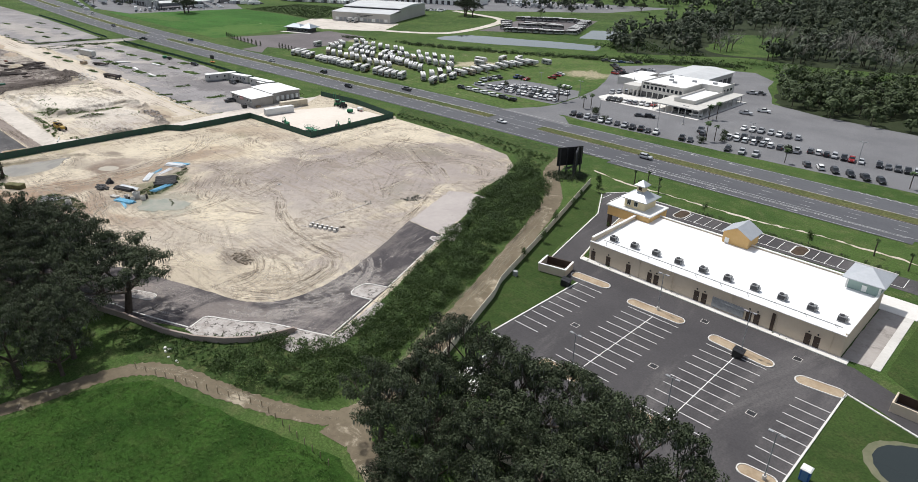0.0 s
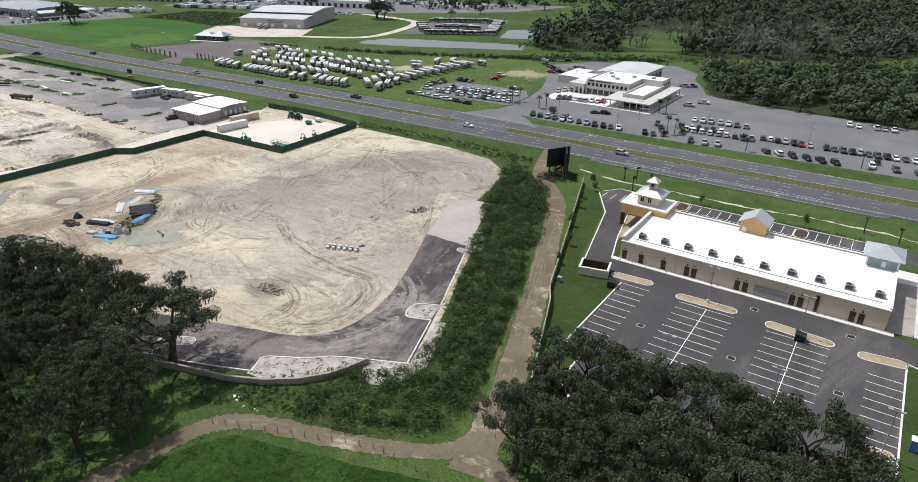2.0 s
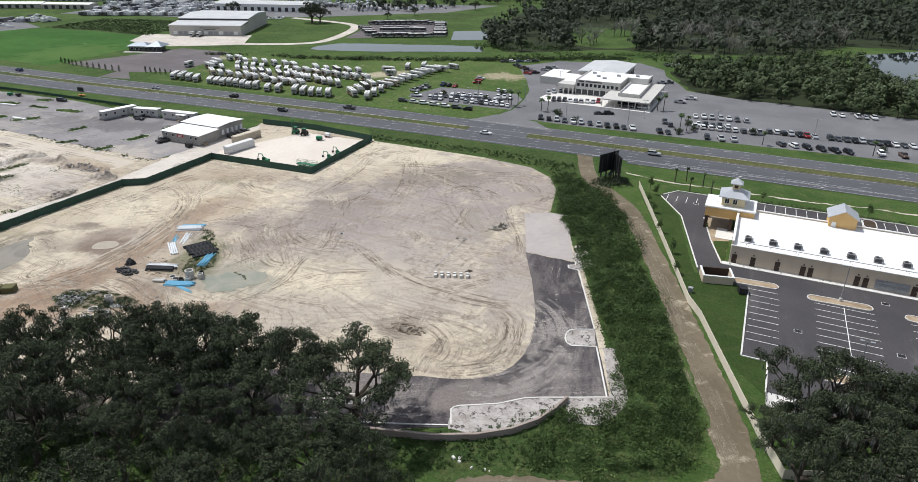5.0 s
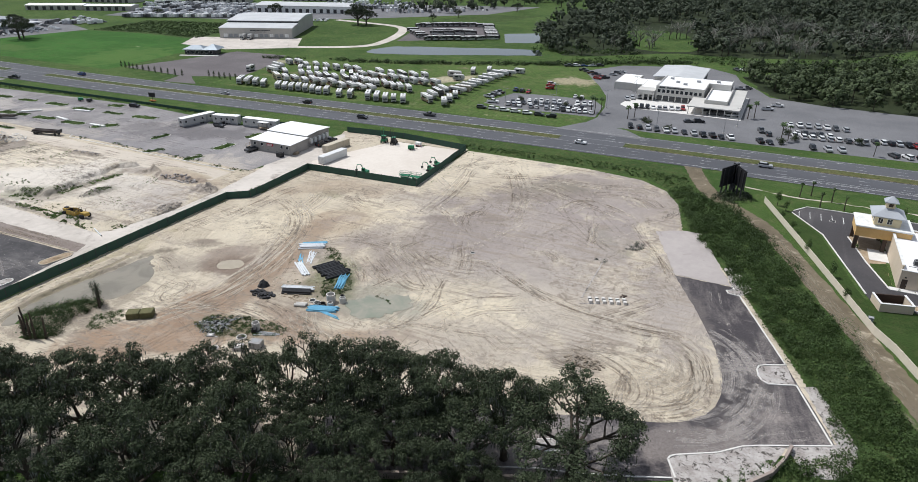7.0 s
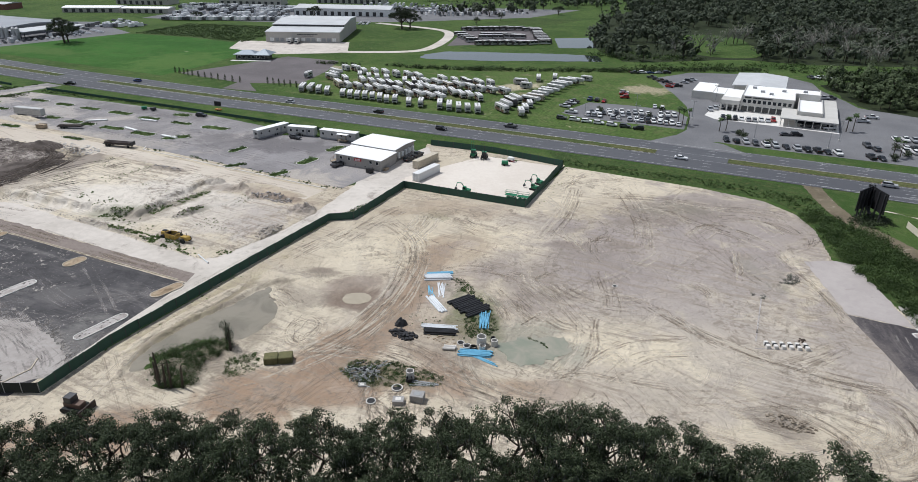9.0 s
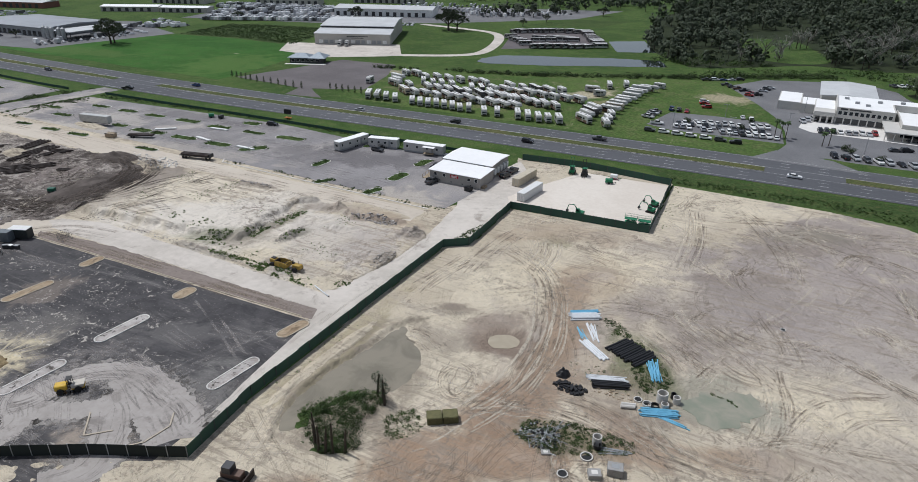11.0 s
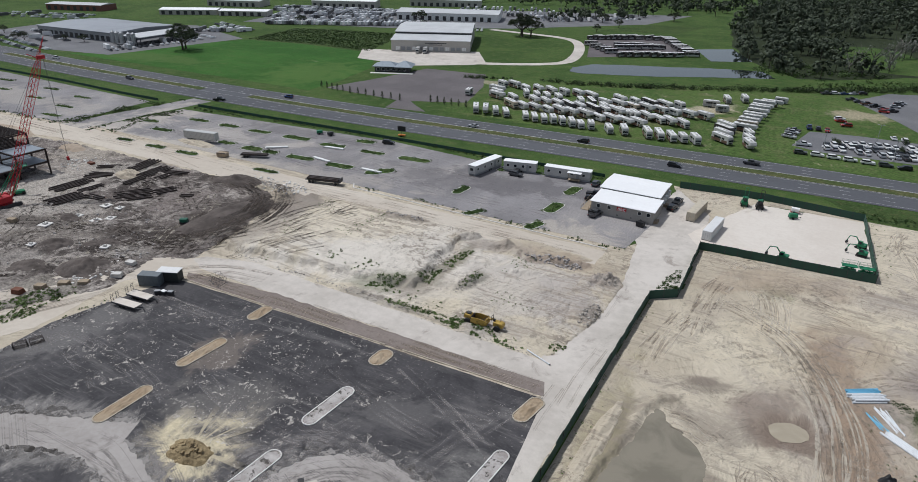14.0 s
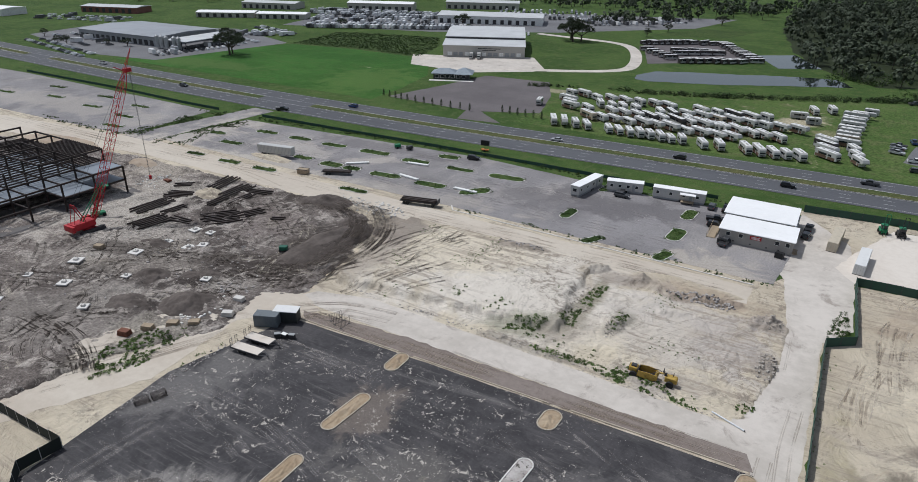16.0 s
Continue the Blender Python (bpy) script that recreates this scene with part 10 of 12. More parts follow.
part("rear_roof", MB().add([(-275, 145.4, 4.4), (-256.6, 145.4, 4.4), (-256.6, 152.5, 4.8), (-275, 152.5, 4.8), (-256.6, 159.6, 4.4), (-275, 159.6, 4.4), (-275, 145.4, 4.58), (-256.6, 145.4, 4.58), (-256.6, 152.5, 4.98), (-275, 152.5, 4.98), (-256.6, 159.6, 4.58), (-275, 159.6, 4.58)], [(0, 3, 2, 1), (3, 5, 4, 2), (6, 7, 8, 9), (9, 8, 10, 11), (0, 1, 7, 6), (5, 11, 10, 4), (1, 2, 8, 7), (2, 4, 10, 8), (3, 0, 6, 9), (5, 3, 9, 11)]), ROOFW, of, "white membrane roof")
for x in (-272.4, -269.2, -260.4, -257.9):
    window_unit(of, x, x + 1.1, 135.2, 2.1, 3.2)
for x in (-270.5, -266.3, -262.3, -259.4):
    part("vent", MB().box(x, x + 0.4, 135.12, 135.2, 0.7, 1.0), DARKMETAL, of)
part("sign", MB().box(-266.4, -263.6, 135.08, 135.2, 2.3, 3.3), RED, of, "red sign board")
sg = bpy.data.objects["sign"]
for i in range(3):
    part("sign_bar", MB().box(-266.1, -263.9 - 0.3 * (i == 1), 135.04, 135.08, 2.45 + i * 0.26, 2.58 + i * 0.26), WHITE, sg)
for i in range(5):
    part("wall_ac", MB().box(-257.0, -256.3, 147.3 + i * 2.4, 148.4 + i * 2.4, 1.2, 3.0), WHITE, of)
for bx in ((-257.0, -255.4, 150.4, 152, 0, 0.9), (-256.0, -254.9, 136.5, 138.5, 0, 0.8)):
    part("side_steps", MB().box(*bx), WOOD, of)
t = thing("timber_ramp", "weathered timber access ramp with rails", "ramp")
part("deck", MB().add([(-277.2, 136, 0.2), (-275, 136, 0.2), (-274.8, 144, 1.0), (-277, 144, 1.0), (-277.2, 136, 0.05), (-275, 136, 0.05), (-274.8, 144, 0.85), (-277, 144, 0.85)], [(0, 1, 2, 3), (7, 6, 5, 4), (0, 4, 5, 1), (1, 5, 6, 2), (2, 6, 7, 3), (3, 7, 4, 0)]), WOOD, t)
for x in (-277.2, -275.0):
    for i in range(5):
        part("post", MB().box(x - 0.05, x + 0.05, 136 + i * 2, 136.1 + i * 2, 0, 1.2 + 0.2 * i), WOOD, t)
    part("handrail", MB().bar((x, 136, 1.15), (x, 144.1, 1.95), 0.05), WOOD, t)
for x, y in ((-272.8, 133.4), (-258.6, 132.6)):
    dumpster(x, y, 80)


def office_trailer(x, y, rz, L_, label, steps=False):
    t = thing("office_trailer", label, "trailer", pose(x, y, 0.05, 0, 0, rz), "office trailers")
    h = L_ / 2
    part("body", MB().box(-h, h, -1.5, 1.5, 0.7, 3.5), RVW, t, bevel=0.05)
    part("roof", MB().side([(-h - 0.1, 3.5), (h + 0.1, 3.5), (h + 0.1, 3.6), (-h - 0.1, 3.6)], -1.6, 1.6), ROOFW, t)
    part("skirt", MB().box(-h + 0.2, h - 0.2, -1.4, 1.4, 0.1, 0.7), GREYPAINT, t)
    for i in range(4):
        window_unit(t, -h + 1 + i * (L_ - 3) / 3.2, -h + 2 + i * (L_ - 3) / 3.2, -1.5, 1.7, 2.7)
    part("door", MB().box(h * 0.4, h * 0.4 + 0.9, -1.56, -1.5, 0.8, 2.9), GREYPAINT, t)
    part("end_window", MB().box(-h - 0.03, -h, -0.6, 0.6, 1.7, 2.6), GLASS, t)
    part("tow_frame", MB().bar((-h, -0.7, 0.5), (-h - 1.4, 0, 0.5), 0.08).bar((-h, 0.7, 0.5), (-h - 1.4, 0, 0.5), 0.08), DARKMETAL, t)
    add_wheels(t, (0.6, 1.5), 1.4, 0.4, 0.25)
    if steps:
        part("porch", MB().box(h * 0.1, h * 0.6, -3.4, -1.6, 0.6, 0.75), WOOD, t)
        part("porch_roof", MB().box(h * 0.05, h * 0.65, -3.5, -1.6, 3.0, 3.1), ROOFW, t)
        for px_ in (h * 0.12, h * 0.58):
            part("porch_post", MB().box(px_ - 0.05, px_ + 0.05, -3.4, -3.3, 0, 3.0), WOOD, t)
    return t


office_trailer(-317.4, 152.3, 80, 15.0, "white office trailer standing on the grey lot")
office_trailer(-306.8, 157.9, 14, 11.2, "white office trailer with small windows")
office_trailer(-290.3, 159.6, 6.5, 15.5, "long white office trailer with a covered porch", True)


def container(x, y, rz, L_, mat, label):
    t = thing("storage_container", label, "container", pose(x, y, 0.04, 0, 0, rz), "storage containers")
    h = L_ / 2
    b = MB().box(-h, h, -1.2, 1.2, 0.12, 2.7)
    part("body", b, mat, t, bevel=0.03)
    rb = MB()
    for i in range(int(L_ / 0.4)):
        for s in (-1, 1):
            y0, y1 = sorted((s * 1.2, s * 1.24))
            rb.box(-h + 0.2 + i * 0.4, -h + 0.38 + i * 0.4, y0, y1, 0.3, 2.5)
    part("ribs", rb, mat, t)["kind"] = "stuff"
    part("door", MB().box(-h - 0.04, -h, -1.1, -0.03, 0.25, 2.55), mat, t)
    part("door", MB().box(-h - 0.04, -h, 0.03, 1.1, 0.25, 2.55), mat, t)
    lk_ = MB()
    for yy in (-0.8, -0.3, 0.3, 0.8):
        lk_.bar((-h - 0.07, yy, 0.3), (-h - 0.07, yy, 2.5), 0.025, n=4)
    part("lock_rod", lk_, GALV, t)
    part("frame_foot", MB().box(-h, -h + 0.2, -1.2, 1.2, 0, 0.12).box(h - 0.2, h, -1.2, 1.2, 0, 0.12), DARKMETAL, t)
    return t


TANC = paint("tan_container", (0.52, 0.46, 0.36), 0.55, 0, 0.3)
container(-246.8, 149.5, 84, 12.2, TANC, "long tan storage container")
container(-240.4, 138.5, 84, 12.2, RVROOF, "white storage container with a white roof")
container(-345.4, 42.0, 24, 4.9, paint("grey_container", (0.13, 0.15, 0.165), 0.6), "small dark grey storage container")
dk_ = container(-343.2, 45.4, 24, 4.9, paint("black_container", (0.035, 0.04, 0.04), 0.6), "small black storage container under a pale sheet roof")
part("roof_sheet", MB().box(-2.55, 2.55, -1.35, 1.35, 2.62, 2.74), RVROOF, dk_, "pale sheet roof")


def flatbed(x, y, rz, L_, deck, label, ramps=True):
    t = thing("flatbed_trailer", label, "trailer", pose(x, y, 0.05, 0, 0, rz), "flatbed trailers")
    h = L_ / 2
    part("deck", MB().box(-h, h, -1.1, 1.1, 0.75, 0.9), deck, t)
    part("side_rail", MB().box(-h, h, -1.2, -1.1, 0.7, 1.0).box(-h, h, 1.1, 1.2, 0.7, 1.0), DARKMETAL, t)
    part("drawbar", MB().bar((h, -0.8, 0.7), (h + 1.8, 0, 0.6), 0.08).bar((h, 0.8, 0.7), (h + 1.8, 0, 0.6), 0.08).bar((h + 1.6, 0, 0), (h + 1.6, 0, 0.6), 0.06), DARKMETAL, t)
    if ramps:
        for s in (-0.7, 0.7):
            r_ = MB()
            for k in range(5):
                r_.bar((-h, s - 0.3, 0.9 + k * 0.4), (-h, s + 0.3, 0.9 + k * 0.4), 0.035, n=4)
            r_.bar((-h, s - 0.3, 0.9), (-h, s - 0.3, 2.6), 0.04).bar((-h, s + 0.3, 0.9), (-h, s + 0.3, 2.6), 0.04)
            part("loading_ramp", r_, DARKMETAL, t)
    add_wheels(t, (-h * 0.3, -h * 0.3 + 0.95), 1.05, 0.4, 0.25)
    return t


flatbed(-341.5, 32.9, 6, 6.5, CREAM, "flat trailer with a pale deck and raised ramps")
flatbed(-342.0, 36.6, 6, 6.0, CREAM, "flat trailer with a pale deck and raised ramps")
for i, (x, y) in enumerate(((-339, 40.2), (-337.6, 40.8), (-340.3, 39.6))):
    t = thing("tool_box", "dark steel site tool box", "tool box", pose(x, y, 0.05, 0, 0, 20 * i), "tool boxes")
    part("box", MB().box(-0.6, 0.6, -0.4, 0.4, 0, 0.9), DARKMETAL, t, bevel=0.03)
    part("lid", MB().box(-0.62, 0.62, -0.42, 0.42, 0.9, 1.0), GREYPAINT if i else WHITE, t)
t = thing("semi_trailer", "long white ribbed box semi-trailer on the grey lot", "trailer", pose(-425, 125, 0.05, 0, 0, 11))
part("box", MB().box(-7, 7, -1.25, 1.25, 1.2, 4.0), RVW, t, bevel=0.04)
rb = MB()
for i in range(24):
    rb.box(-6.8 + i * 0.58, -6.7 + i * 0.58, -1.28, -1.25, 1.3, 3.9)
part("ribs", rb, GREYPAINT, t)["kind"] = "stuff"
part("underframe", MB().box(-6.5, 6.5, -0.5, 0.5, 0.8, 1.2).bar((4.5, -0.9, 0), (4.5, -0.9, 1.2), 0.08).bar((4.5, 0.9, 0), (4.5, 0.9, 1.2), 0.08), DARKMETAL, t)
add_wheels(t, (-5.2, -4.0), 1.2, 0.5, 0.3)
t = thing("loaded_flatbed", "black flatbed trailer loaded with dark steel", "trailer", pose(-355.5, 113.6, 0.05, 0, 0, 14))
part("deck", MB().box(-6, 6, -1.2, 1.2, 1.0, 1.25), BLACK, t)
for k in range(4):
    part("steel_beam", MB().box(-5.5, 5.2, -1.0 + k * 0.55, -0.6 + k * 0.55, 1.25, 1.8 + 0.15 * (k % 2)), STEEL, t)
part("headboard", MB().box(5.8, 6, -1.2, 1.2, 1.25, 2.3), DARKMETAL, t)
add_wheels(t, (-4.6, -3.5, 4.4), 1.15, 0.5, 0.3)
t = thing("loaded_flatbed", "low dark trailer loaded with steel beams", "trailer", pose(-394, 121.5, 0.05, 0, 0, 25))
part("deck", MB().box(-5, 5, -1.2, 1.2, 0.8, 1.0), BLACK, t)
for k in range(4):
    part("steel_beam", MB().box(-4.6, 4.8, -1.0 + k * 0.55, -0.65 + k * 0.55, 1.0, 1.4), STEEL, t)
add_wheels(t, (-3.2, -2.2), 1.15, 0.45, 0.3)
t = thing("skip", "rusty grey open skip", "skip", pose(-403.9, 116, 0.05, 0, 0, 15))
part("tub", MB().box(-1.8, 1.8, -1.1, 1.1, 0.1, 1.6), WOOD, t, bevel=0.04)
part("rim", MB().box(-1.9, 1.9, -1.2, -1.05, 1.5, 1.7).box(-1.9, 1.9, 1.05, 1.2, 1.5, 1.7), DARKMETAL, t)
for i, (x, y, rz) in enumerate(((-395.3, 133.8, 40), (-377, 144.4, 8), (-372, 131.5, -8), (-350, 131, 0))):
    t = thing("plank_stack", "pale stacked panels on the grey lot", "panels", pose(x, y, 0.05, 0, 0, rz), "panel stacks")
    for k in range(3):
        part("panel", MB().box(-4.2 + 0.2 * k, 4.2, -0.6, 0.6, 0.1 + k * 0.14, 0.22 + k * 0.14), WHITE, t)
    part("bearer", MB().box(-3, -2.8, -0.7, 0.7, 0, 0.1).box(2.8, 3, -0.7, 0.7, 0, 0.1), WOOD, t)

# ---- grassy islands of the grey lot ----
for i, (x, y, l_, w_, a_) in enumerate(((-315, 131.2, 7, 2.6, 85), (-284.6, 149, 7.5, 3, 85), (-284.4, 132.7, 8, 3.4, 85), (-303, 117.2, 6, 2.2, 60), (-284.2, 117.6, 6, 2.6, 70), (-312, 160.5, 12, 2.4, 80), (-520, 130, 10, 2.4, 5), (-548, 133, 10, 2.4, 5), (-530, 145, 10, 2.4, 5), (-560, 148, 10, 2.4, 5), (-580, 135, 10, 2.4, 5), (-510, 118, 10, 2.4, 5), (-600, 148, 10, 2.4, 5), (-610, 128, 10, 2.4, 5), (-450.3, 145.5, 9, 3, 5), (-433.2, 145.9, 9, 3.2, 5), (-416.4, 146.3, 9.5, 3.2, 5), (-398, 147.4, 11, 3.6, 5), (-451.2, 127.6, 9, 3, 5), (-434.2, 111.3, 8, 2.4, 5), (-417.8, 112, 8.5, 2.6, 5), (-451.2, 111.2, 7, 2.2, 5), (-415.6, 128.5, 7, 2.8, 5), (-402.2, 128.2, 8, 4, 5), (-393.5, 128.6, 6, 3.2, 5), (-379.8, 129.2, 10, 3.4, 5), (-379.4, 146.8, 9.5, 3.4, 5), (-361.6, 147.8, 9, 2.8, 5), (-362.1, 129.6, 9.5, 3.6, 5), (-344.3, 149, 11, 3.6, 5), (-379.8, 112.5, 9, 2.2, 5), (-372, 157.5, 7, 3.6, 5), (-466.2, 134.1, 7, 3, 5), (-346.9, 131.9, 9, 4, 50))):
    l_, w_ = l_ * 1.15, w_ * 1.2
    t = island(x, y, l_, w_, a_, ROUGH, "grassy kerbed island in the grey lot", "lot_island")
    ri = random.Random(i * 9)
    cs = []
    for k in range(26):
        u, w = ri.uniform(-l_ / 2.1, l_ / 2.1), ri.uniform(-w_ / 2.2, w_ / 2.2)
        cs.append((x + u * math.cos(radians(a_)) - w * math.sin(radians(a_)), y + u * math.sin(radians(a_)) + w * math.cos(radians(a_)), 0.25))
    v, q = cards(cs, [0.7] * 26, 18, 0.2, 300 + i, 0.6)
    v[:, 2] = np.maximum(v[:, 2], 0.1)
    part("weed_cover", raw_mesh("weed_cover", v, q, WEED if i % 3 else LEAF3), None, t)["kind"] = "stuff"
shrubbery("island_weeds", "green weeds along the old kerb of the grey lot", [[(-345, 115.5), (-320, 115.8), (-300, 115.5), (-284, 114.6), (-260, 114), (-258, 116), (-284, 117), (-320, 117.6), (-345, 117.4)], [(-494, 114), (-487, 150), (-484, 168), (-487, 168), (-497, 140), (-497, 114)], [(-479, 114), (-474, 150), (-470, 152), (-474, 116)], [(-560, 109), (-497, 110), (-497, 114), (-560, 113)]], 0.55, 55, LEAF3, 0.25, 0.7, 0.6, 18, 0.2, lambda x, y: noise.noise(Vector((x * 0.15, y * 0.15, 2))) > -0.12)
ka = MB()
for a, b in (((-262, 113.6), (-345, 115.2)), ((-345, 115.2), (-347, 118))):
    ln_ = math.hypot(b[0] - a[0], b[1] - a[1])
    ka.box(0, ln_, -0.15, 0.15, 0, 0.16, math.degrees(math.atan2(b[1] - a[1], b[0] - a[0])), (a[0], a[1], 0.03))
tagged(part("old_kerb", ka, KERB), "old pale kerb of the grey lot", "kerb", kind="structure")
# islands on the black asphalt
for x, y, l_, w_, a_, mt, lb in ((-314.4, 29.3, 10.8, 2.6, 86, MULCH, "kerbed island filled with orange-brown earth"), (-313.8, 12.2, 10.8, 2.6, 90, MULCH, "kerbed island filled with orange-brown earth"), (-283.6, 29.4, 11.4, 2.6, 86, ROCKY, "kerbed island filled with grey rubble"), (-283.6, 11.3, 11.6, 2.6, 86, ROCKY, "kerbed island filled with grey rubble"), (-253.4, 29.2, 11.0, 2.4, 85, ROCKY, "kerbed island filled with grey rubble"), (-284.1, 45.2, 5.4, 3.2, 88, MULCH, "kerbed end island with orange-brown earth"), (-253.8, 45.6, 7.4, 2.8, 80, MULCH, "kerbed end island with orange-brown earth"), (-315.3, 45.2, 6.0, 2.8, 90, MULCH, "kerbed end island with orange-brown earth"), (-283.6, -4.5, 8, 2.6, 80, MULCH, "kerbed island filled with orange-brown earth")):
    island(x, y, l_, w_, a_, mt, lb, kerb=DUSTYKERB if mt is MULCH else KERB)
    if mt is MULCH:
        mound("earth_spill", "loose orange-brown earth heaped over the kerbed island", x, y, l_ * 0.5, w_ * 0.56, 0.42, MULCH, int(-x * 3 + y), a_)
km = MB()
for a, b in (((-342.5, 47.2), (-317, 48.2)), ((-313.6, 48.3), (-286, 49.1)), ((-282, 49.3), (-255.6, 50.2))):
    ln_ = math.hypot(b[0] - a[0], b[1] - a[1])
    km.box(0, ln_, -0.1, 0.1, 0, 0.15, math.degrees(math.atan2(b[1] - a[1], b[0] - a[0])), (a[0], a[1], 0.04))
for pts in ([(-262, 2), (-256, 5.5), (-252.5, 9.5), (-252, 14), (-254, 16.5)], [(-266, 10), (-262, 6), (-259, 9)]):
    for a, b in zip(pts, pts[1:]):
        ln_ = math.hypot(b[0] - a[0], b[1] - a[1])
        km.box(0, ln_, -0.12, 0.12, 0, 0.15, math.degrees(math.atan2(b[1] - a[1], b[0] - a[0])), (a[0], a[1], 0.04))
tagged(part("site_kerb", km, DUSTYKERB), "dusty new kerb of the black asphalt lot", "kerb", kind="structure")
fence("screened_fence", "chain-link fence hung with black screen along the dirt", [(-244, 10.5), (-257.5, 3.8), (-272, -4.6), (-290, -14)], 2.2, 3.0, GALV, SCREENDK, 0.04, sag=3.0, seed=6)

# ---- steel frame under construction ----
DECKM = paint("blue_grey_metal_deck", (0.22, 0.25, 0.29), 0.5, 0.3, 0.2, 0.1)
sf = thing("unfinished_building", "dark steel building frame under construction with a metal deck", "steel frame")
XS, YS = (-437, -446, -455, -464, -473, -482, -491), (36, 45.5, 55, 64.5, 74)
colm = {}
for h in (8.5, 12.5):
    mb = MB().box(-0.22, 0.22, -0.2, -0.15, 0, h).box(-0.22, 0.22, 0.15, 0.2, 0, h).box(-0.03, 0.03, -0.15, 0.15, 0, h)
    colm[h] = mb.mesh("column", mats=(STEEL,))
bx = MB().box(-4.5, 4.5, -0.13, 0.13, -0.25, -0.2).box(-4.5, 4.5, -0.13, 0.13, 0.2, 0.25).box(-4.5, 4.5, -0.02, 0.02, -0.2, 0.2).mesh("beam", mats=(STEEL,))
by = MB().box(-0.13, 0.13, -4.75, 4.75, -0.25, -0.2).box(-0.13, 0.13, -4.75, 4.75, 0.2, 0.25).box(-0.02, 0.02, -4.75, 4.75, -0.2, 0.2).mesh("beam", mats=(STEEL,))
jy = MB().box(-0.1, 0.1, -4.75, 4.75, -0.18, 0.18).mesh("joist", mats=(STEEL,))


def steel(nm, me, x, y, z):
    o = new(nm, me)
    o.parent = sf
    o.location = (x, y, z)


for i, x in enumerate(XS):
    for j, y in enumerate(YS):
        steel("column", colm[8.5 if i == 0 else 12.5], x, y, 0)
        for z in ((4.2, 8.3) if i == 0 else (4.2, 8.3, 12.2)):
            if i + 1 < len(XS) and (z < 12 or (j >= 2 and i < 4) or (j + i) % 4 == 0):
                steel("beam", bx, x - 4.5, y, z if i else min(z, 8.3))
            if j + 1 < len(YS) and (z < 12 or j >= 2 or i % 3 == 0):
                steel("beam", by, x, y + 4.75, z)
for i in range(1, 6):
    for j in range(4):
        if (i, j) in ((1, 0), (2, 0)):
            continue
        for k in range(4 if j < 3 else 6):
            n_ = 4 if j < 3 else 6
            steel("joist", jy, XS[i] - 9 * (k + 0.5) / n_, YS[j] + 4.75, 8.7)
for i in (1, 2):
    for k in range(8):
        steel("joist", jy, XS[i] - 9 * (k + 0.5) / 8, YS[3] + 4.75, 12.6)
for i in range(6):
    for j in range(4):
        if (i, j) in ((0, 0), (0, 1)):
            continue
        dm = MB().box(XS[i + 1] + 0.2, XS[i] - 0.2, YS[j] + 0.2, YS[j + 1] - 0.2, 4.46, 4.56)
        part("deck_panel", dm, DECKM, sf)
part("deck_panel", MB().box(-445.8, -437.2, 64.7, 73.8, 8.56, 8.66), DECKM, sf)
sheet("frame_slab", [(-434, 33), (-434, 77), (-495, 77), (-495, 33)], 0.06, mottled("dark_slab", (0.11, 0.10, 0.10), (0.17, 0.16, 0.155), (0.24, 0.225, 0.21)), "dark earth floor under the steel frame", "ground", 0.4, 2)

# ---- crawler crane ----
crn = thing("crawler_crane", "red crawler crane with a tall lattice boom", "crane", pose(-420, 50.5, 0.05, 0, 0, 90))
for s in (-1, 1):
    tk_ = part("track", MB().side([(-3.4, 0.35), (-2.9, 0), (2.9, 0), (3.4, 0.35), (3.4, 0.8), (2.9, 1.1), (-2.9, 1.1), (-3.4, 0.8)], s * 2.2 - 0.45, s * 2.2 + 0.45), DARKMETAL, crn)
    sh = MB()
    for k in range(16):
        sh.box(-3.2 + k * 0.42, -2.95 + k * 0.42, s * 2.2 - 0.48, s * 2.2 + 0.48, 1.1, 1.16)
    part("track_shoes", sh, DARKMETAL, tk_)
part("carbody", MB().box(-1.4, 1.4, -1.8, 1.8, 0.5, 1.3), RED, crn, bevel=0.05)
part("machinery_house", MB().box(-4.2, 1.6, -1.6, 1.6, 1.5, 3.2), RED, crn, "red machinery house", bevel=0.08)
part("counterweight", MB().box(-5.0, -4.2, -2.0, 2.0, 1.4, 3.0), RED, crn, bevel=0.05)
part("cab", MB().side([(0.4, 1.5), (2.4, 1.5), (2.5, 2.4), (2.2, 3.4), (0.4, 3.4)], 1.6, 2.6), RED, crn)
part("cab_glass", MB().box(2.3, 2.48, 1.7, 2.5, 2.2, 3.2).box(0.8, 2.1, 2.6, 2.63, 2.2, 3.2), GLASS, crn)
part("mast", MB().bar((-0.5, -0.9, 3.0), (-2.6, -0.9, 8.2), 0.12).bar((-0.5, 0.9, 3.0), (-2.6, 0.9, 8.2), 0.12).bar((-2.6, -0.9, 8.2), (-2.6, 0.9, 8.2), 0.1).bar((-3.6, -0.9, 3.1), (-2.6, -0.9, 8.2), 0.1).bar((-3.6, 0.9, 3.1), (-2.6, 0.9, 8.2), 0.1), RED, crn)
bm_ = MB()
A, B = Vector((1.6, 0, 1.8)), Vector((19.5, 0, 39.0))
NB = 22
d = (B - A).normalized()
u = Vector((0, 1, 0))
w_ = d.cross(u)


def boom_w(t_):
    return 0.85 * min(1, 0.3 + t_ * 8, 0.35 + (1 - t_) * 6)


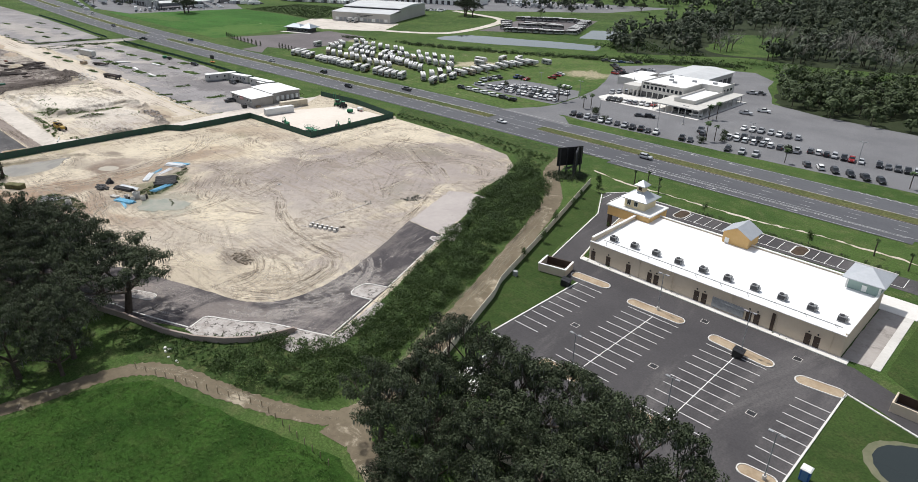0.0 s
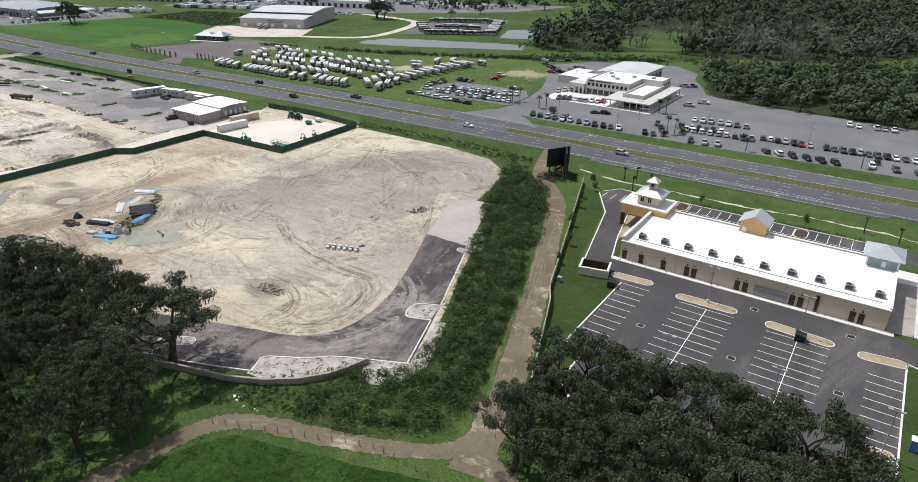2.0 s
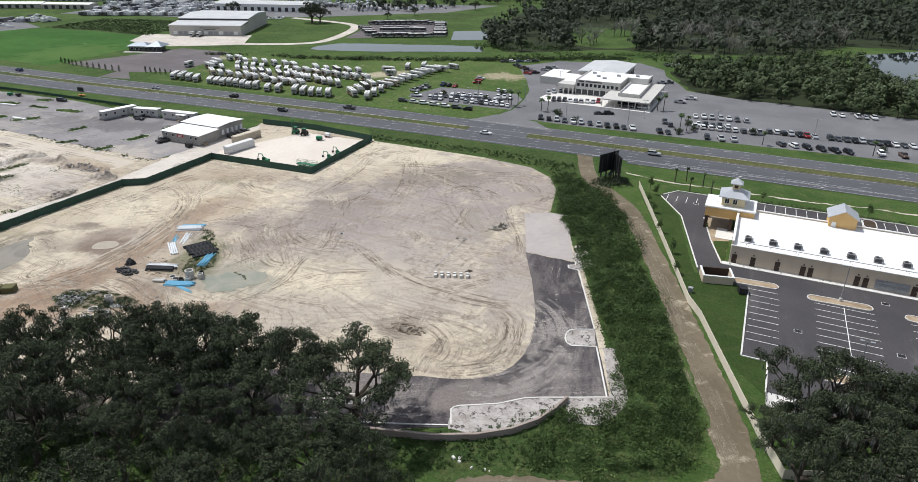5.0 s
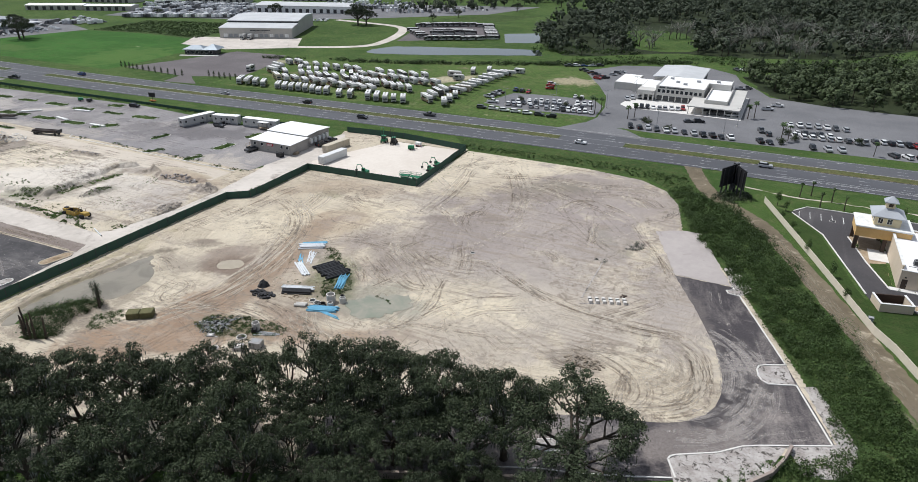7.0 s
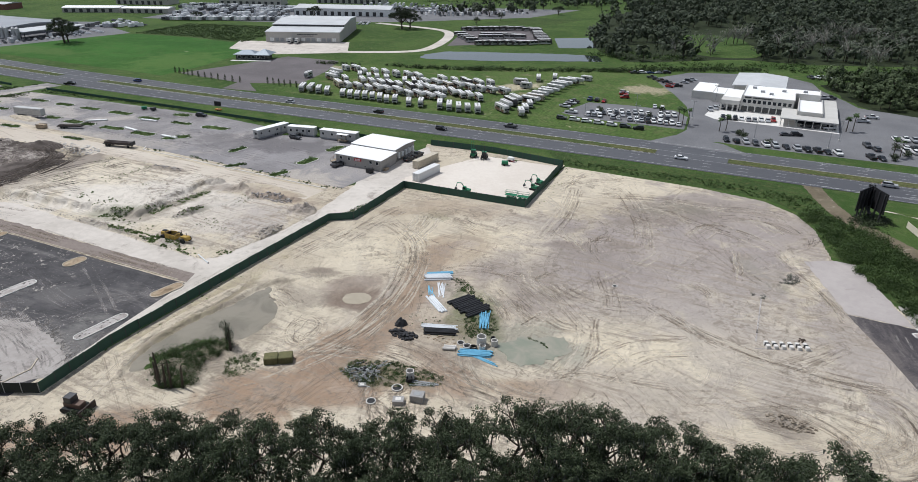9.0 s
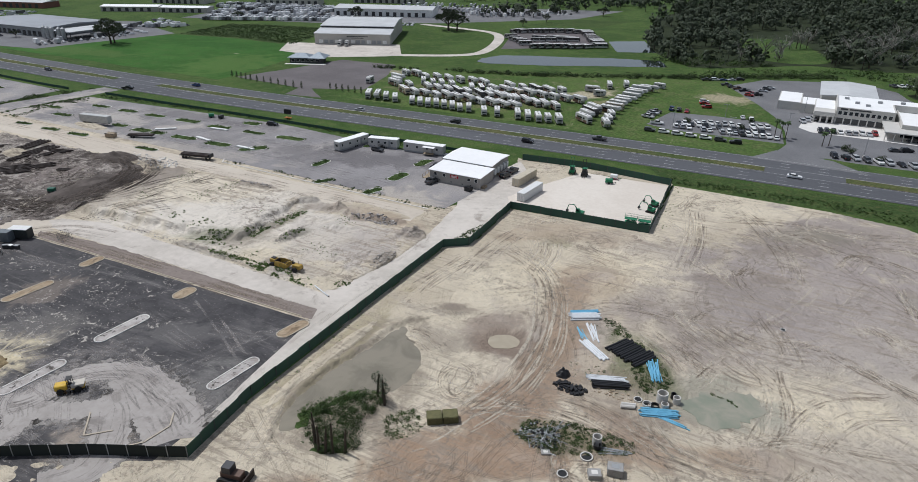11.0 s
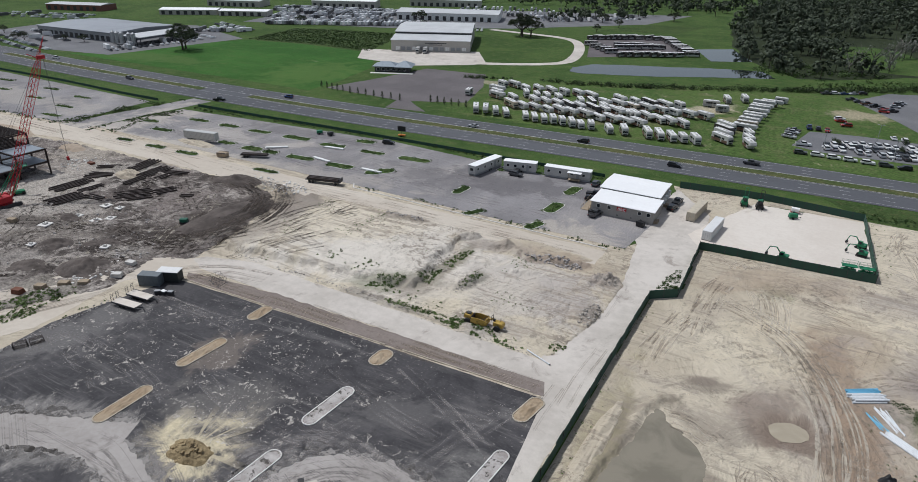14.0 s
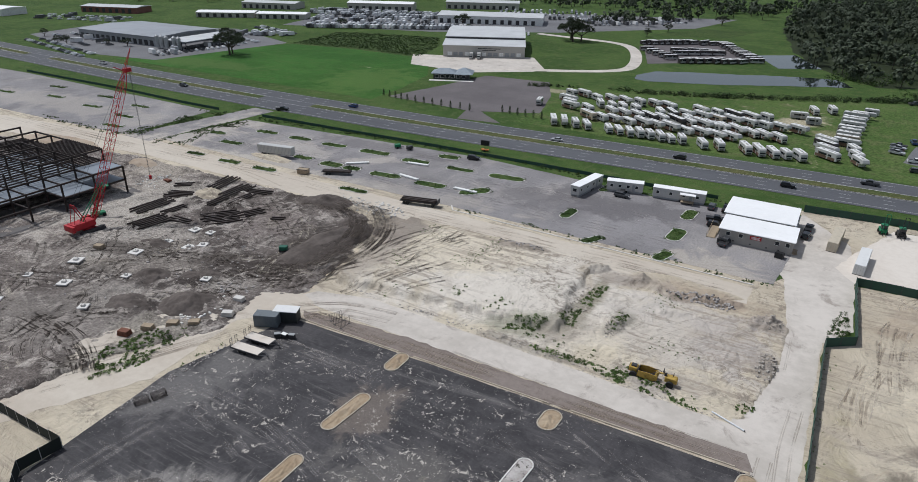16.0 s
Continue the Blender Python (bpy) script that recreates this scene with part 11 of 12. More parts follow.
pr = None
for k in range(NB + 1):
    t_ = k / NB
    c, s = A + (B - A) * t_, boom_w(t_)
    q = [c + u * s + w_ * s, c - u * s + w_ * s, c - u * s - w_ * s, c + u * s - w_ * s]
    if pr:
        for e in range(4):
            bm_.bar(pr[e], q[e], 0.075, n=4)
            bm_.bar(pr[e], q[(e + 1) % 4], 0.045, n=4)
            bm_.bar(q[e], q[(e + 1) % 4], 0.04, n=4)
    pr = q
part("boom", bm_, RED, crn, "red lattice boom")
part("boom_foot", MB().bar(A + u * 0.7, A + (B - A) * 0.2 + u * 0.85, 0.16, 0.12, 6).bar(A - u * 0.7, A + (B - A) * 0.2 - u * 0.85, 0.16, 0.12, 6).bar(A + (B - A) * 0.1 + u * 0.8, A + (B - A) * 0.1 - u * 0.8, 0.14, n=6), RED, crn, "solid red foot of the boom")
part("backstop", MB().bar((-1.4, -0.6, 3.0), A + (B - A) * 0.27 - u * 0.5, 0.13, n=6).bar((-1.4, 0.6, 3.0), A + (B - A) * 0.27 + u * 0.5, 0.13, n=6), GREEN, crn, "green backstop tubes behind the boom")
jib_ = MB()
J0, J1 = B + d * 0.4, B + d * 6.5
for o in (0.35, -0.35):
    jib_.bar(J0 + u * o, J1 + u * 0.1 * o, 0.06, n=4).bar(J0 + u * o + w_ * 0.6, J1, 0.05, n=4)
for k in range(6):
    a_, b_ = J0 + (J1 - J0) * (k / 6), J0 + (J1 - J0) * ((k + 1) / 6)
    jib_.bar(a_ + u * 0.35 * (1 - k / 6), b_ - u * 0.35 * (1 - k / 6), 0.035, n=4)
part("jib", jib_, RED, crn, "short red lattice jib on the boom")
part("boom_head", MB().box(B.x - 0.4, B.x + 1.6, -0.5, 0.5, B.z - 0.2, B.z + 0.8).bar((B.x, 0, B.z), (B.x - 3, 0, B.z + 1.6), 0.12), RED, crn)
part("hoist_line", MB().bar((B.x + 1.2, 0.1, B.z), (B.x + 1.2, 0.1, 9.5), 0.035, n=4).bar((B.x + 1.2, -0.2, B.z), (B.x + 1.2, -0.2, 9.5), 0.035, n=4), DARKMETAL, crn)
part("hook_block", MB().box(B.x + 0.9, B.x + 1.5, -0.3, 0.2, 8.4, 9.5), RED, crn)
part("pendant_line", MB().bar((-2.6, -0.9, 8.2), (B.x, -0.4, B.z), 0.03, n=4).bar((-2.6, 0.9, 8.2), (B.x, 0.4, B.z), 0.03, n=4), DARKMETAL, crn)
t = thing("telehandler", "green boom lift with its arm raised beside the crane", "lift", pose(-427, 58, 0.05, 0, 0, 70))
part("chassis", MB().box(-1.8, 1.8, -1, 1, 0.5, 1.2), GREEN, t, bevel=0.05)
part("lift_arm", MB().bar((-1, 0, 1.2), (3.0, 0, 8.5), 0.22, 0.16), GREEN, t)
part("basket", MB().box(2.6, 4.0, -0.9, 0.9, 8.3, 8.4).box(2.6, 2.66, -0.9, 0.9, 8.4, 9.3).box(3.94, 4.0, -0.9, 0.9, 8.4, 9.3), GREEN, t)
add_wheels(t, (-1.3, 1.3), 1.1, 0.5, 0.35)

# ---- steel stacks, footings, forms ----
for i, (x, y, rz, n_, L_) in enumerate(((-418.9, 94.6, 100, 5, 11.5), (-409.2, 91.7, 91, 5, 10.5), (-402.8, 87.6, 91, 3, 9), (-421.8, 81.1, 23, 5, 8), (-421.1, 70.7, 90, 5, 12.5), (-413.1, 72, 80, 3, 7.6), (-410.9, 62.6, 79, 6, 9.5), (-404.4, 68.2, 5, 3, 7.3), (-397, 75.2, 51, 8, 10), (-391.8, 82.1, 62, 4, 6), (-407.7, 82.7, 93, 3, 7.6), (-403.2, 95.3, 15, 3, 9.3), (-427, 88, 40, 3, 7), (-383, 83, 25, 2, 4))):
    t = thing("steel_stack", "stack of dark steel beams laid on the soil", "steel beams", pose(x, y, 0.1 + 0.5 * soil_h(x, y), 0, 0, rz), "steel stacks")
    bm2 = MB().box(-L_ / 2, L_ / 2, -0.16, 0.16, 0.12, 0.18).box(-L_ / 2, L_ / 2, -0.16, 0.16, 0.5, 0.56).box(-L_ / 2, L_ / 2, -0.03, 0.03, 0.18, 0.5).mesh("beam", mats=(STEEL,))
    for k in range(n_):
        o = new("beam", bm2)
        o.parent = t
        o.matrix_local = pose(0.6 * math.sin(k * 2.3 + i), (k - n_ / 2) * 1.15, 0, 0, 0, 3.5 * math.sin(k * 1.7 + i))
    part("bearer", MB().box(-L_ / 3, -L_ / 3 + 0.15, -n_ * 0.6, n_ * 0.46, 0, 0.12).box(L_ / 3, L_ / 3 + 0.15, -n_ * 0.6, n_ * 0.46, 0, 0.12), WOOD, t)
foot = None
for i, (x, y) in enumerate(((-396.0, 65.5), (-390.4, 65.9), (-396.2, 56.9), (-388.8, 57.5), (-396.6, 48.2), (-387.5, 39.2), (-371.4, 48.3), (-386.7, 60.3), (-397, 30.2), (-405, 38), (-408, 28), (-383, 26), (-402, 18))):
    if foot is None:
        foot = thing("footing", "pale square concrete footing set in the soil", "footing", pose(x, y, 0.25), "footings")
        part("pad", MB().box(-1.3, 1.3, -1.3, 1.3, 0, 0.3), KERB, foot, bevel=0.03)
        part("pier", MB().box(-0.45, 0.45, -0.45, 0.45, 0.3, 0.7), CONCRETE, foot)
        for bx_, by_ in ((-0.25, -0.25), (0.25, 0.25), (-0.25, 0.25), (0.25, -0.25)):
            part("anchor_bolt", MB().bar((bx_, by_, 0.7), (bx_, by_, 1.0), 0.03), STEEL, foot)
    else:
        s = 0.7 + 0.1 * (i % 5)
        copy_thing(foot, pose(x, y, max(0.1, soil_h(x, y) - 0.05), 0, 0, 3 * i) @ Matrix.Diagonal((s, s, 1, 1)))
STEELRUST = paint("rusted_steel", (0.16, 0.06, 0.035), 0.8, 0, 0.4, 1.5)
for i, (x, y, rz, mt, lb) in enumerate(((-407.4, 45.4, 20, WOOD, "timber crate beside the crane"), (-433.8, 86, 0, STEELRUST, "rusty brown site box"), (-366.8, 24.4, 15, STEELRUST, "rusty steel concrete form"), (-361.4, 31.5, 30, WOOD, "stack of timber forms"), (-358, 34, 35, WOOD, "stack of timber forms"), (-364.5, 28, 20, WOOD, "stack of timber forms"), (-355, 40, 30, CONCRETE, "stack of concrete blocks"), (-357.5, 45.5, 10, CONCRETE, "stack of concrete blocks"), (-490, 90, 0, WOOD, "timber crate on the sand"))):
    t = thing("form_stack", lb, "formwork", pose(x, y, 0.05, 0, 0, rz), "form stacks")
    for k in range(3):
        part("form", MB().box(-1.2 + 0.1 * k, 1.2, -0.8, 0.8 - 0.1 * k, k * 0.4, k * 0.4 + 0.36), mt, t, bevel=0.02)
t = thing("compactor", "small green trench compactor", "compactor", pose(-367, 68.8, 0.05, 0, 0, 30))
part("body", MB().box(-1, 1, -0.7, 0.7, 0.5, 1.5), paint("dark_green_paint", (0.01, 0.1, 0.06), 0.5), t, bevel=0.06)
part("drum", MB().bar((-0.7, -0.7, 0.4), (-0.7, 0.7, 0.4), 0.4, n=12), DARKMETAL, t)
part("drum", MB().bar((0.7, -0.7, 0.4), (0.7, 0.7, 0.4), 0.4, n=12), DARKMETAL, t)
for i, (x, y) in enumerate(((-345.5, 12.9), (-344.3, 15.4))):
    t = thing("rebar_cage", "dark steel rebar cage lying on the asphalt edge", "rebar", pose(x, y, 0.06, 0, 0, 60 + 10 * i), "rebar cages")
    for k in range(7):
        for z in (0.05, 1.0):
            part("bar", MB().bar((-1.2, -0.6 + k * 0.2, z), (1.2, -0.6 + k * 0.2, z), 0.03, n=4), STEEL, t)
    for x in (-1.2, 1.15):
        part("tie", MB().box(x, x + 0.05, -0.6, 0.6, 0, 1.05), STEEL, t)

# ---- machines ----
def excavator(x, y, rz, mat, label, s=1.0):
    t = thing("excavator", label, "excavator", pose(x, y, 0.05, 0, 0, rz) @ Matrix.Diagonal((s, s, s, 1)), "excavators")
    for sy in (-0.85, 0.85):
        part("track", MB().side([(-1.7, 0.3), (-1.4, 0), (1.4, 0), (1.7, 0.3), (1.7, 0.5), (1.4, 0.8), (-1.4, 0.8), (-1.7, 0.5)], sy - 0.25, sy + 0.25), RUBBER, t)
    part("house", MB().box(-1.7, 0.6, -1.0, 1.0, 0.9, 1.9), mat, t, bevel=0.08)
    part("cab", MB().side([(-0.4, 1.9), (0.9, 1.0), (1.0, 2.0), (0.7, 2.8), (-0.4, 2.8)], 0.1, 1.0), mat, t)
    part("cab_glass", MB().box(-0.2, 0.7, 1.0, 1.03, 1.9, 2.65).box(0.86, 0.98, 0.2, 0.9, 1.5, 2.6), GLASS, t)
    part("boom", MB().bar((0.5, -0.3, 1.4), (2.2, -0.3, 3.6), 0.2, 0.18).bar((2.2, -0.3, 3.6), (4.2, -0.3, 3.3), 0.18, 0.15), mat, t)
    part("stick", MB().bar((4.2, -0.3, 3.3), (4.9, -0.3, 1.3), 0.15, 0.12), mat, t)
    part("bucket", MB().side([(4.5, 1.3), (5.1, 1.3), (5.3, 0.8), (4.9, 0.3), (4.4, 0.6)], -0.7, 0.1), DARKMETAL, t)
    return t


excavator(-222.2, 130.6, 172, GREEN, "green excavator with its arm stretched out", 0.8)
excavator(-204.8, 143.2, 170, GREEN, "green excavator parked by the fence", 0.75)
excavator(-205.0, 148.6, 160, GREEN, "green excavator parked by the fence", 0.75)
for i, (x, y) in enumerate(((-207.6, 131.4), (-203.9, 131.6))):
    t = thing("scissor_lift", "green scissor lift lowered by the fence", "lift", pose(x, y, 0.05, 0, 0, 8), "scissor lifts")
    part("chassis", MB().box(-1.6, 1.6, -0.8, 0.8, 0.4, 0.9), GREEN, t, bevel=0.04)
    sc = MB()
    for k in range(3):
        for yy in (-0.7, 0.7):
            sc.bar((-1.4, yy, 0.9 + k * 0.3), (1.4, yy, 1.2 + k * 0.3), 0.05, n=4).bar((1.4, yy, 0.9 + k * 0.3), (-1.4, yy, 1.2 + k * 0.3), 0.05, n=4)
    part("scissor_arms", sc, GREEN, t)
    part("platform", MB().box(-1.7, 1.7, -0.9, 0.9, 1.85, 1.95), GREEN, t)
    rl = MB()
    for z in (2.4, 2.95):
        rl.box(-1.7, 1.7, -0.92, -0.86, z, z + 0.05).box(-1.7, 1.7, 0.86, 0.92, z, z + 0.05).box(-1.72, -1.66, -0.9, 0.9, z, z + 0.05).box(1.66, 1.72, -0.9, 0.9, z, z + 0.05)
    for px_ in (-1.69, 0, 1.69):
        for yy in (-0.89, 0.89):
            rl.bar((px_, yy, 1.95), (px_, yy, 3.0), 0.03, n=4)
    part("guard_rail", rl, GREEN, t)
    add_wheels(t, (-1.2, 1.2), 0.95, 0.42, 0.3)
for i, (x, y, rz, mt) in enumerate(((-235.8, 164.6, -80, GREEN), (-231.5, 164.4, -80, BLACK))):
    t = thing("forklift", "rough-terrain forklift with a tall mast, %s" % ("green" if i == 0 else "black and green"), "forklift", pose(x, y, 0.05, 0, 0, rz), "forklifts")
    part("body", MB().box(-1.6, 1.0, -0.9, 0.9, 0.5, 1.5), mt, t, bevel=0.06)
    part("cab", MB().box(-0.6, 0.6, -0.7, 0.7, 1.5, 2.6), DARKMETAL, t)
    part("cab_roof", MB().box(-0.8, 0.8, -0.8, 0.8, 2.6, 2.72), GREEN, t)
    part("mast", MB().bar((1.3, -0.5, 0.3), (1.5, -0.5, 6.2), 0.09).bar((1.3, 0.5, 0.3), (1.5, 0.5, 6.2), 0.09).bar((1.5, -0.5, 6.2), (1.5, 0.5, 6.2), 0.08).bar((1.4, -0.5, 3.2), (1.4, 0.5, 3.2), 0.08), mt, t)
    part("fork", MB().box(1.5, 2.8, -0.45, -0.3, 0.2, 0.28).box(1.5, 2.8, 0.3, 0.45, 0.2, 0.28), DARKMETAL, t)
    add_wheels(t, (-1.1, 0.8), 1.05, 0.5, 0.35)
for i, (x, y, mt, lb) in enumerate(((-222.0, 166.2, WHITE, "small white and red towable tank"), (-222.2, 161.2, GREEN, "small green towable generator"), (-394, 156.6, GREEN, "small green towable machine on the grey lot"), (-389, 157.2, DARKMETAL, "dark towable generator on the grey lot"), (-306.5, 154.6, BLACK, "black generator beside the trailer"))):
    t = thing("towed_generator", lb, "generator", pose(x, y, 0.05, 0, 0, 25 * i), "generators")
    part("housing", MB().box(-1.1, 1.1, -0.7, 0.7, 0.5, 1.6), mt, t, bevel=0.08)
    part("base", MB().box(-1.2, 1.2, -0.75, 0.75, 0.4, 0.52), RED if i == 0 else DARKMETAL, t)
    part("drawbar", MB().bar((1.1, 0, 0.5), (2.3, 0, 0.45), 0.06).bar((2.1, 0, 0), (2.1, 0, 0.45), 0.05), DARKMETAL, t)
    add_wheels(t, (-0.2,), 0.9, 0.35, 0.2)
# yellow scraper
t = thing("motor_scraper", "yellow earth scraper with big black tyres", "scraper", pose(-272.2, 65.0, rough_h(-272.2, 65.0), 0, 0, 2) @ Matrix.Diagonal((0.8, 0.8, 0.8, 1)))
OCHRE = paint("worn_ochre_paint", (0.44, 0.29, 0.06), 0.6, 0, 0.6, 1.2)
for sy in (-1.4, 1.25):
    part("bowl_side", MB().side([(-3.6, 0.8), (0.2, 0.5), (0.8, 1.6), (0.4, 2.2), (-1.6, 2.4), (-3.4, 2.2)], sy, sy + 0.15), OCHRE, t)
part("bowl_floor", MB().box(-3.5, 0.2, -1.25, 1.25, 0.6, 0.8).box(-3.6, -3.4, -1.25, 1.25, 0.8, 2.2), STEEL, t)
part("apron_gate", MB().side([(0.2, 0.6), (0.9, 0.9), (0.9, 1.8), (0.7, 1.8)], -1.25, 1.25), OCHRE, t)
part("rear_engine", MB().box(-5.6, -3.7, -0.9, 0.9, 1.2, 2.4), OCHRE, t, bevel=0.1)
part("radiator", MB().box(-5.72, -5.6, -0.8, 0.8, 1.3, 2.3), BLACK, t)
part("engine_deck", MB().box(-5.2, -4.0, -0.5, 0.5, 2.4, 2.75), DARKMETAL, t)
part("gooseneck", MB().bar((0.4, 0, 2.2), (2.4, 0, 2.6), 0.26).bar((2.4, 0, 2.6), (3.0, 0, 1.4), 0.26).bar((0.4, -1.3, 1.8), (0.6, 0, 2.3), 0.18).bar((0.4, 1.3, 1.8), (0.6, 0, 2.3), 0.18), OCHRE, t)
for sy in (-1.0, 1.0):
    part("hydraulic_ram", MB().bar((-0.4, sy, 2.2), (0.8, sy * 0.5, 2.9), 0.09).bar((0.8, sy * 0.5, 2.9), (1.6, sy * 0.4, 2.5), 0.06), DARKMETAL, t)
part("tractor", MB().side([(2.5, 1.0), (5.2, 1.0), (5.2, 1.9), (4.9, 2.2), (2.5, 2.2)], -0.85, 0.85), OCHRE, t, bevel=0.08)
part("operator_seat", MB().box(2.2, 2.8, -0.3, 0.3, 2.2, 2.7).box(2.1, 2.25, -0.3, 0.3, 2.7, 3.1), BLACK, t)
part("roll_bar", MB().bar((2.0, -0.6, 2.2), (2.0, -0.6, 3.6), 0.06).bar((2.0, 0.6, 2.2), (2.0, 0.6, 3.6), 0.06).bar((2.0, -0.6, 3.6), (2.0, 0.6, 3.6), 0.06), BLACK, t)
part("exhaust", MB().bar((4.2, 0.3, 2.2), (4.2, 0.3, 3.2), 0.08), DARKMETAL, t)
add_wheels(t, (-4.4, 3.8), 1.7, 0.85, 0.6)
# yellow soil compactor
t = thing("soil_compactor", "yellow articulated dumper with a dusty pale tipper", "loader", pose(-274.3, 12.2, 0.06, 0, 0, 48) @ Matrix.Diagonal((0.74, 0.74, 0.74, 1)))
part("hood", MB().box(-3.0, -0.4, -1.1, 1.1, 0.9, 2.2), YELLOW, t, bevel=0.18)
part("front_frame", MB().box(0.4, 3.1, -1.0, 1.0, 0.7, 1.1), YELLOW, t)
part("grille", MB().box(-3.08, -3.0, -0.8, 0.8, 1.0, 2.0), BLACK, t)
part("headlamp", MB().box(-3.1, -3.0, -1.0, -0.85, 1.5, 1.75).box(-3.1, -3.0, 0.85, 1.0, 1.5, 1.75), WHITE, t)
part("tipper_body", MB().side([(0.5, 1.1), (3.0, 1.1), (3.3, 1.9), (0.4, 1.9)], -1.2, 1.2), paint("dusty_white_paint", (0.5, 0.46, 0.4), 0.6), t, bevel=0.08)
part("cab_frame", MB().bar((-0.3, -0.7, 1.8), (-0.3, -0.7, 3.4), 0.07).bar((-0.3, 0.7, 1.8), (-0.3, 0.7, 3.4), 0.07).bar((0.7, -0.7, 1.8), (0.7, -0.7, 3.4), 0.07).bar((0.7, 0.7, 1.8), (0.7, 0.7, 3.4), 0.07).box(-0.4, 0.8, -0.8, 0.8, 3.4, 3.5), BLACK, t)
part("seat", MB().box(-0.1, 0.4, -0.3, 0.3, 1.7, 2.1).box(-0.1, 0.05, -0.3, 0.3, 2.1, 2.6), BLACK, t)
part("joint", MB().box(-0.5, 0.6, -0.5, 0.5, 0.8, 1.5), DARKMETAL, t)
add_wheels(t, (-1.9, 1.8), 1.45, 0.75, 0.5)
# dozer by the oaks
t = thing("bulldozer", "dark worn bulldozer under the oaks", "bulldozer", pose(-234.6, 10.4, 0.05, 0, 0, 12))
for sy in (-1, 1):
    part("track", MB().side([(-1.9, 0.35), (-1.5, 0), (1.5, 0), (1.9, 0.35), (1.9, 0.7), (1.5, 1.0), (-1.5, 1.0), (-1.9, 0.7)], sy - 0.3, sy + 0.3), RUBBER, t)
part("body", MB().box(-1.6, 1.7, -0.7, 0.7, 0.7, 1.8), paint("faded_brown_paint", (0.14, 0.09, 0.07), 0.7), t, bevel=0.06)
part("cab", MB().box(-1.2, 0.2, -0.75, 0.75, 1.8, 2.9), DARKMETAL, t)
part("blade", MB().box(2.2, 2.4, -1.8, 1.8, 0.1, 1.3), STEEL, t)
part("push_arm", MB().bar((0, -1.35, 0.6), (2.3, -1.35, 0.5), 0.1).bar((0, 1.35, 0.6), (2.3, 1.35, 0.5), 0.1), STEEL, t)
# small orange sign-board trailer on the verge
t = thing("message_trailer", "orange road sign trailer with a dark raised board on the verge", "sign trailer", pose(-364.5, 171.2, 0.02, 0, 0, 10))
part("base", MB().box(-1.4, 1.4, -0.7, 0.7, 0.4, 0.8), paint("orange_paint", (0.55, 0.17, 0.02), 0.5), t, bevel=0.05)
part("mast", MB().bar((0, 0, 0.8), (0, 0, 2.4), 0.1), DARKMETAL, t)
part("board", MB().box(-1.7, 1.7, -0.12, 0.12, 2.2, 4.2), BLACK, t, bevel=0.03)
add_wheels(t, (0,), 0.85, 0.35, 0.2)


# ---- pipe and debris yard on the sand lot ----
def pipes(x, y, rz, n, L_, r, mat, label, layers=1, fan=0.0, seed=1, nm="pipe_stack"):
    t = thing(nm, label, "pipes", pose(x, y, 0.04, 0, 0, rz), "pipe stacks")
    rg_ = random.Random(seed)
    me = MB().bar((-L_ / 2, 0, 0), (L_ / 2, 0, 0), r, n=8).mesh("pipe", mats=(mat,))
    for l_ in range(layers):
        for k in range(n - l_):
            o = new("pipe", me)
            o.parent = t
            o.matrix_local = pose(rg_.uniform(-0.4, 0.4) * (1 + fan * 0.08), (k - (n - l_) / 2 + 0.5) * r * 2.08, r * (1 + 1.75 * l_), 0, 0, rg_.uniform(-fan, fan))
    if layers > 1 or n > 4:
        part("bearer", MB().box(-L_ * 0.3, -L_ * 0.3 + 0.12, -n * r, n * r, -0.04, 0.02).box(L_ * 0.3, L_ * 0.3 + 0.12, -n * r, n * r, -0.04, 0.02), WOOD, t)
    return t


pipes(-203.6, 78.3, 30, 6, 6, 0.2, WHITEPIPE, "stack of white plastic pipes", 2)
pipes(-204.4, 80.3, 32, 4, 6, 0.16, BLUEPIPE, "stack of pale blue plastic pipes")
pipes(-200.4, 73.6, -60, 8, 6, 0.09, WHITEPIPE, "loose fan of thin white pipes", 1, 9, 3)
pipes(-202.2, 72.0, -50, 5, 4, 0.09, BLUEPIPE, "loose thin blue pipes", 1, 12, 4)
pipes(-198.4, 67.6, -38, 4, 7, 0.22, WHITEPIPE, "long white pipes laid on the sand", 1, 1)
for i in range(7):
    pipes(-194.9 + i * 0.98, 71.4 - i * 0.46 + (0.3 if i % 2 else 0), 62, 2, 5.8, 0.28, BLACKPIPE, "black corrugated drain pipes", 1, 1, 10 + i)
pipes(-186.6, 66.4, -70, 8, 6, 0.12, BLUEPIPE, "loose blue plastic pipes on the grass", 2, 7, 6)
pipes(-193.5, 60.2, 22, 8, 7, 0.1, WHITEPIPE, "row of thin white pipes on timber", 1, 3, 7)
pipes(-192.4, 58.4, 22, 5, 6.2, 0.2, BLACKPIPE, "black pipes stacked on timber", 2, 1, 8)
pipes(-183.2, 55.0, 22, 8, 6, 0.13, BLUEPIPE, "stack of bright blue plastic pipes", 2, 2, 9)
pipes(-181.6, 54.0, -10, 4, 6, 0.1, BLUEPIPE, "crossed loose blue pipes", 1, 14, 11)
pipes(-188.4, 54.2, 20, 2, 2.4, 0.32, CONCRETE, "short concrete pipe sections", 1, 2, 12)
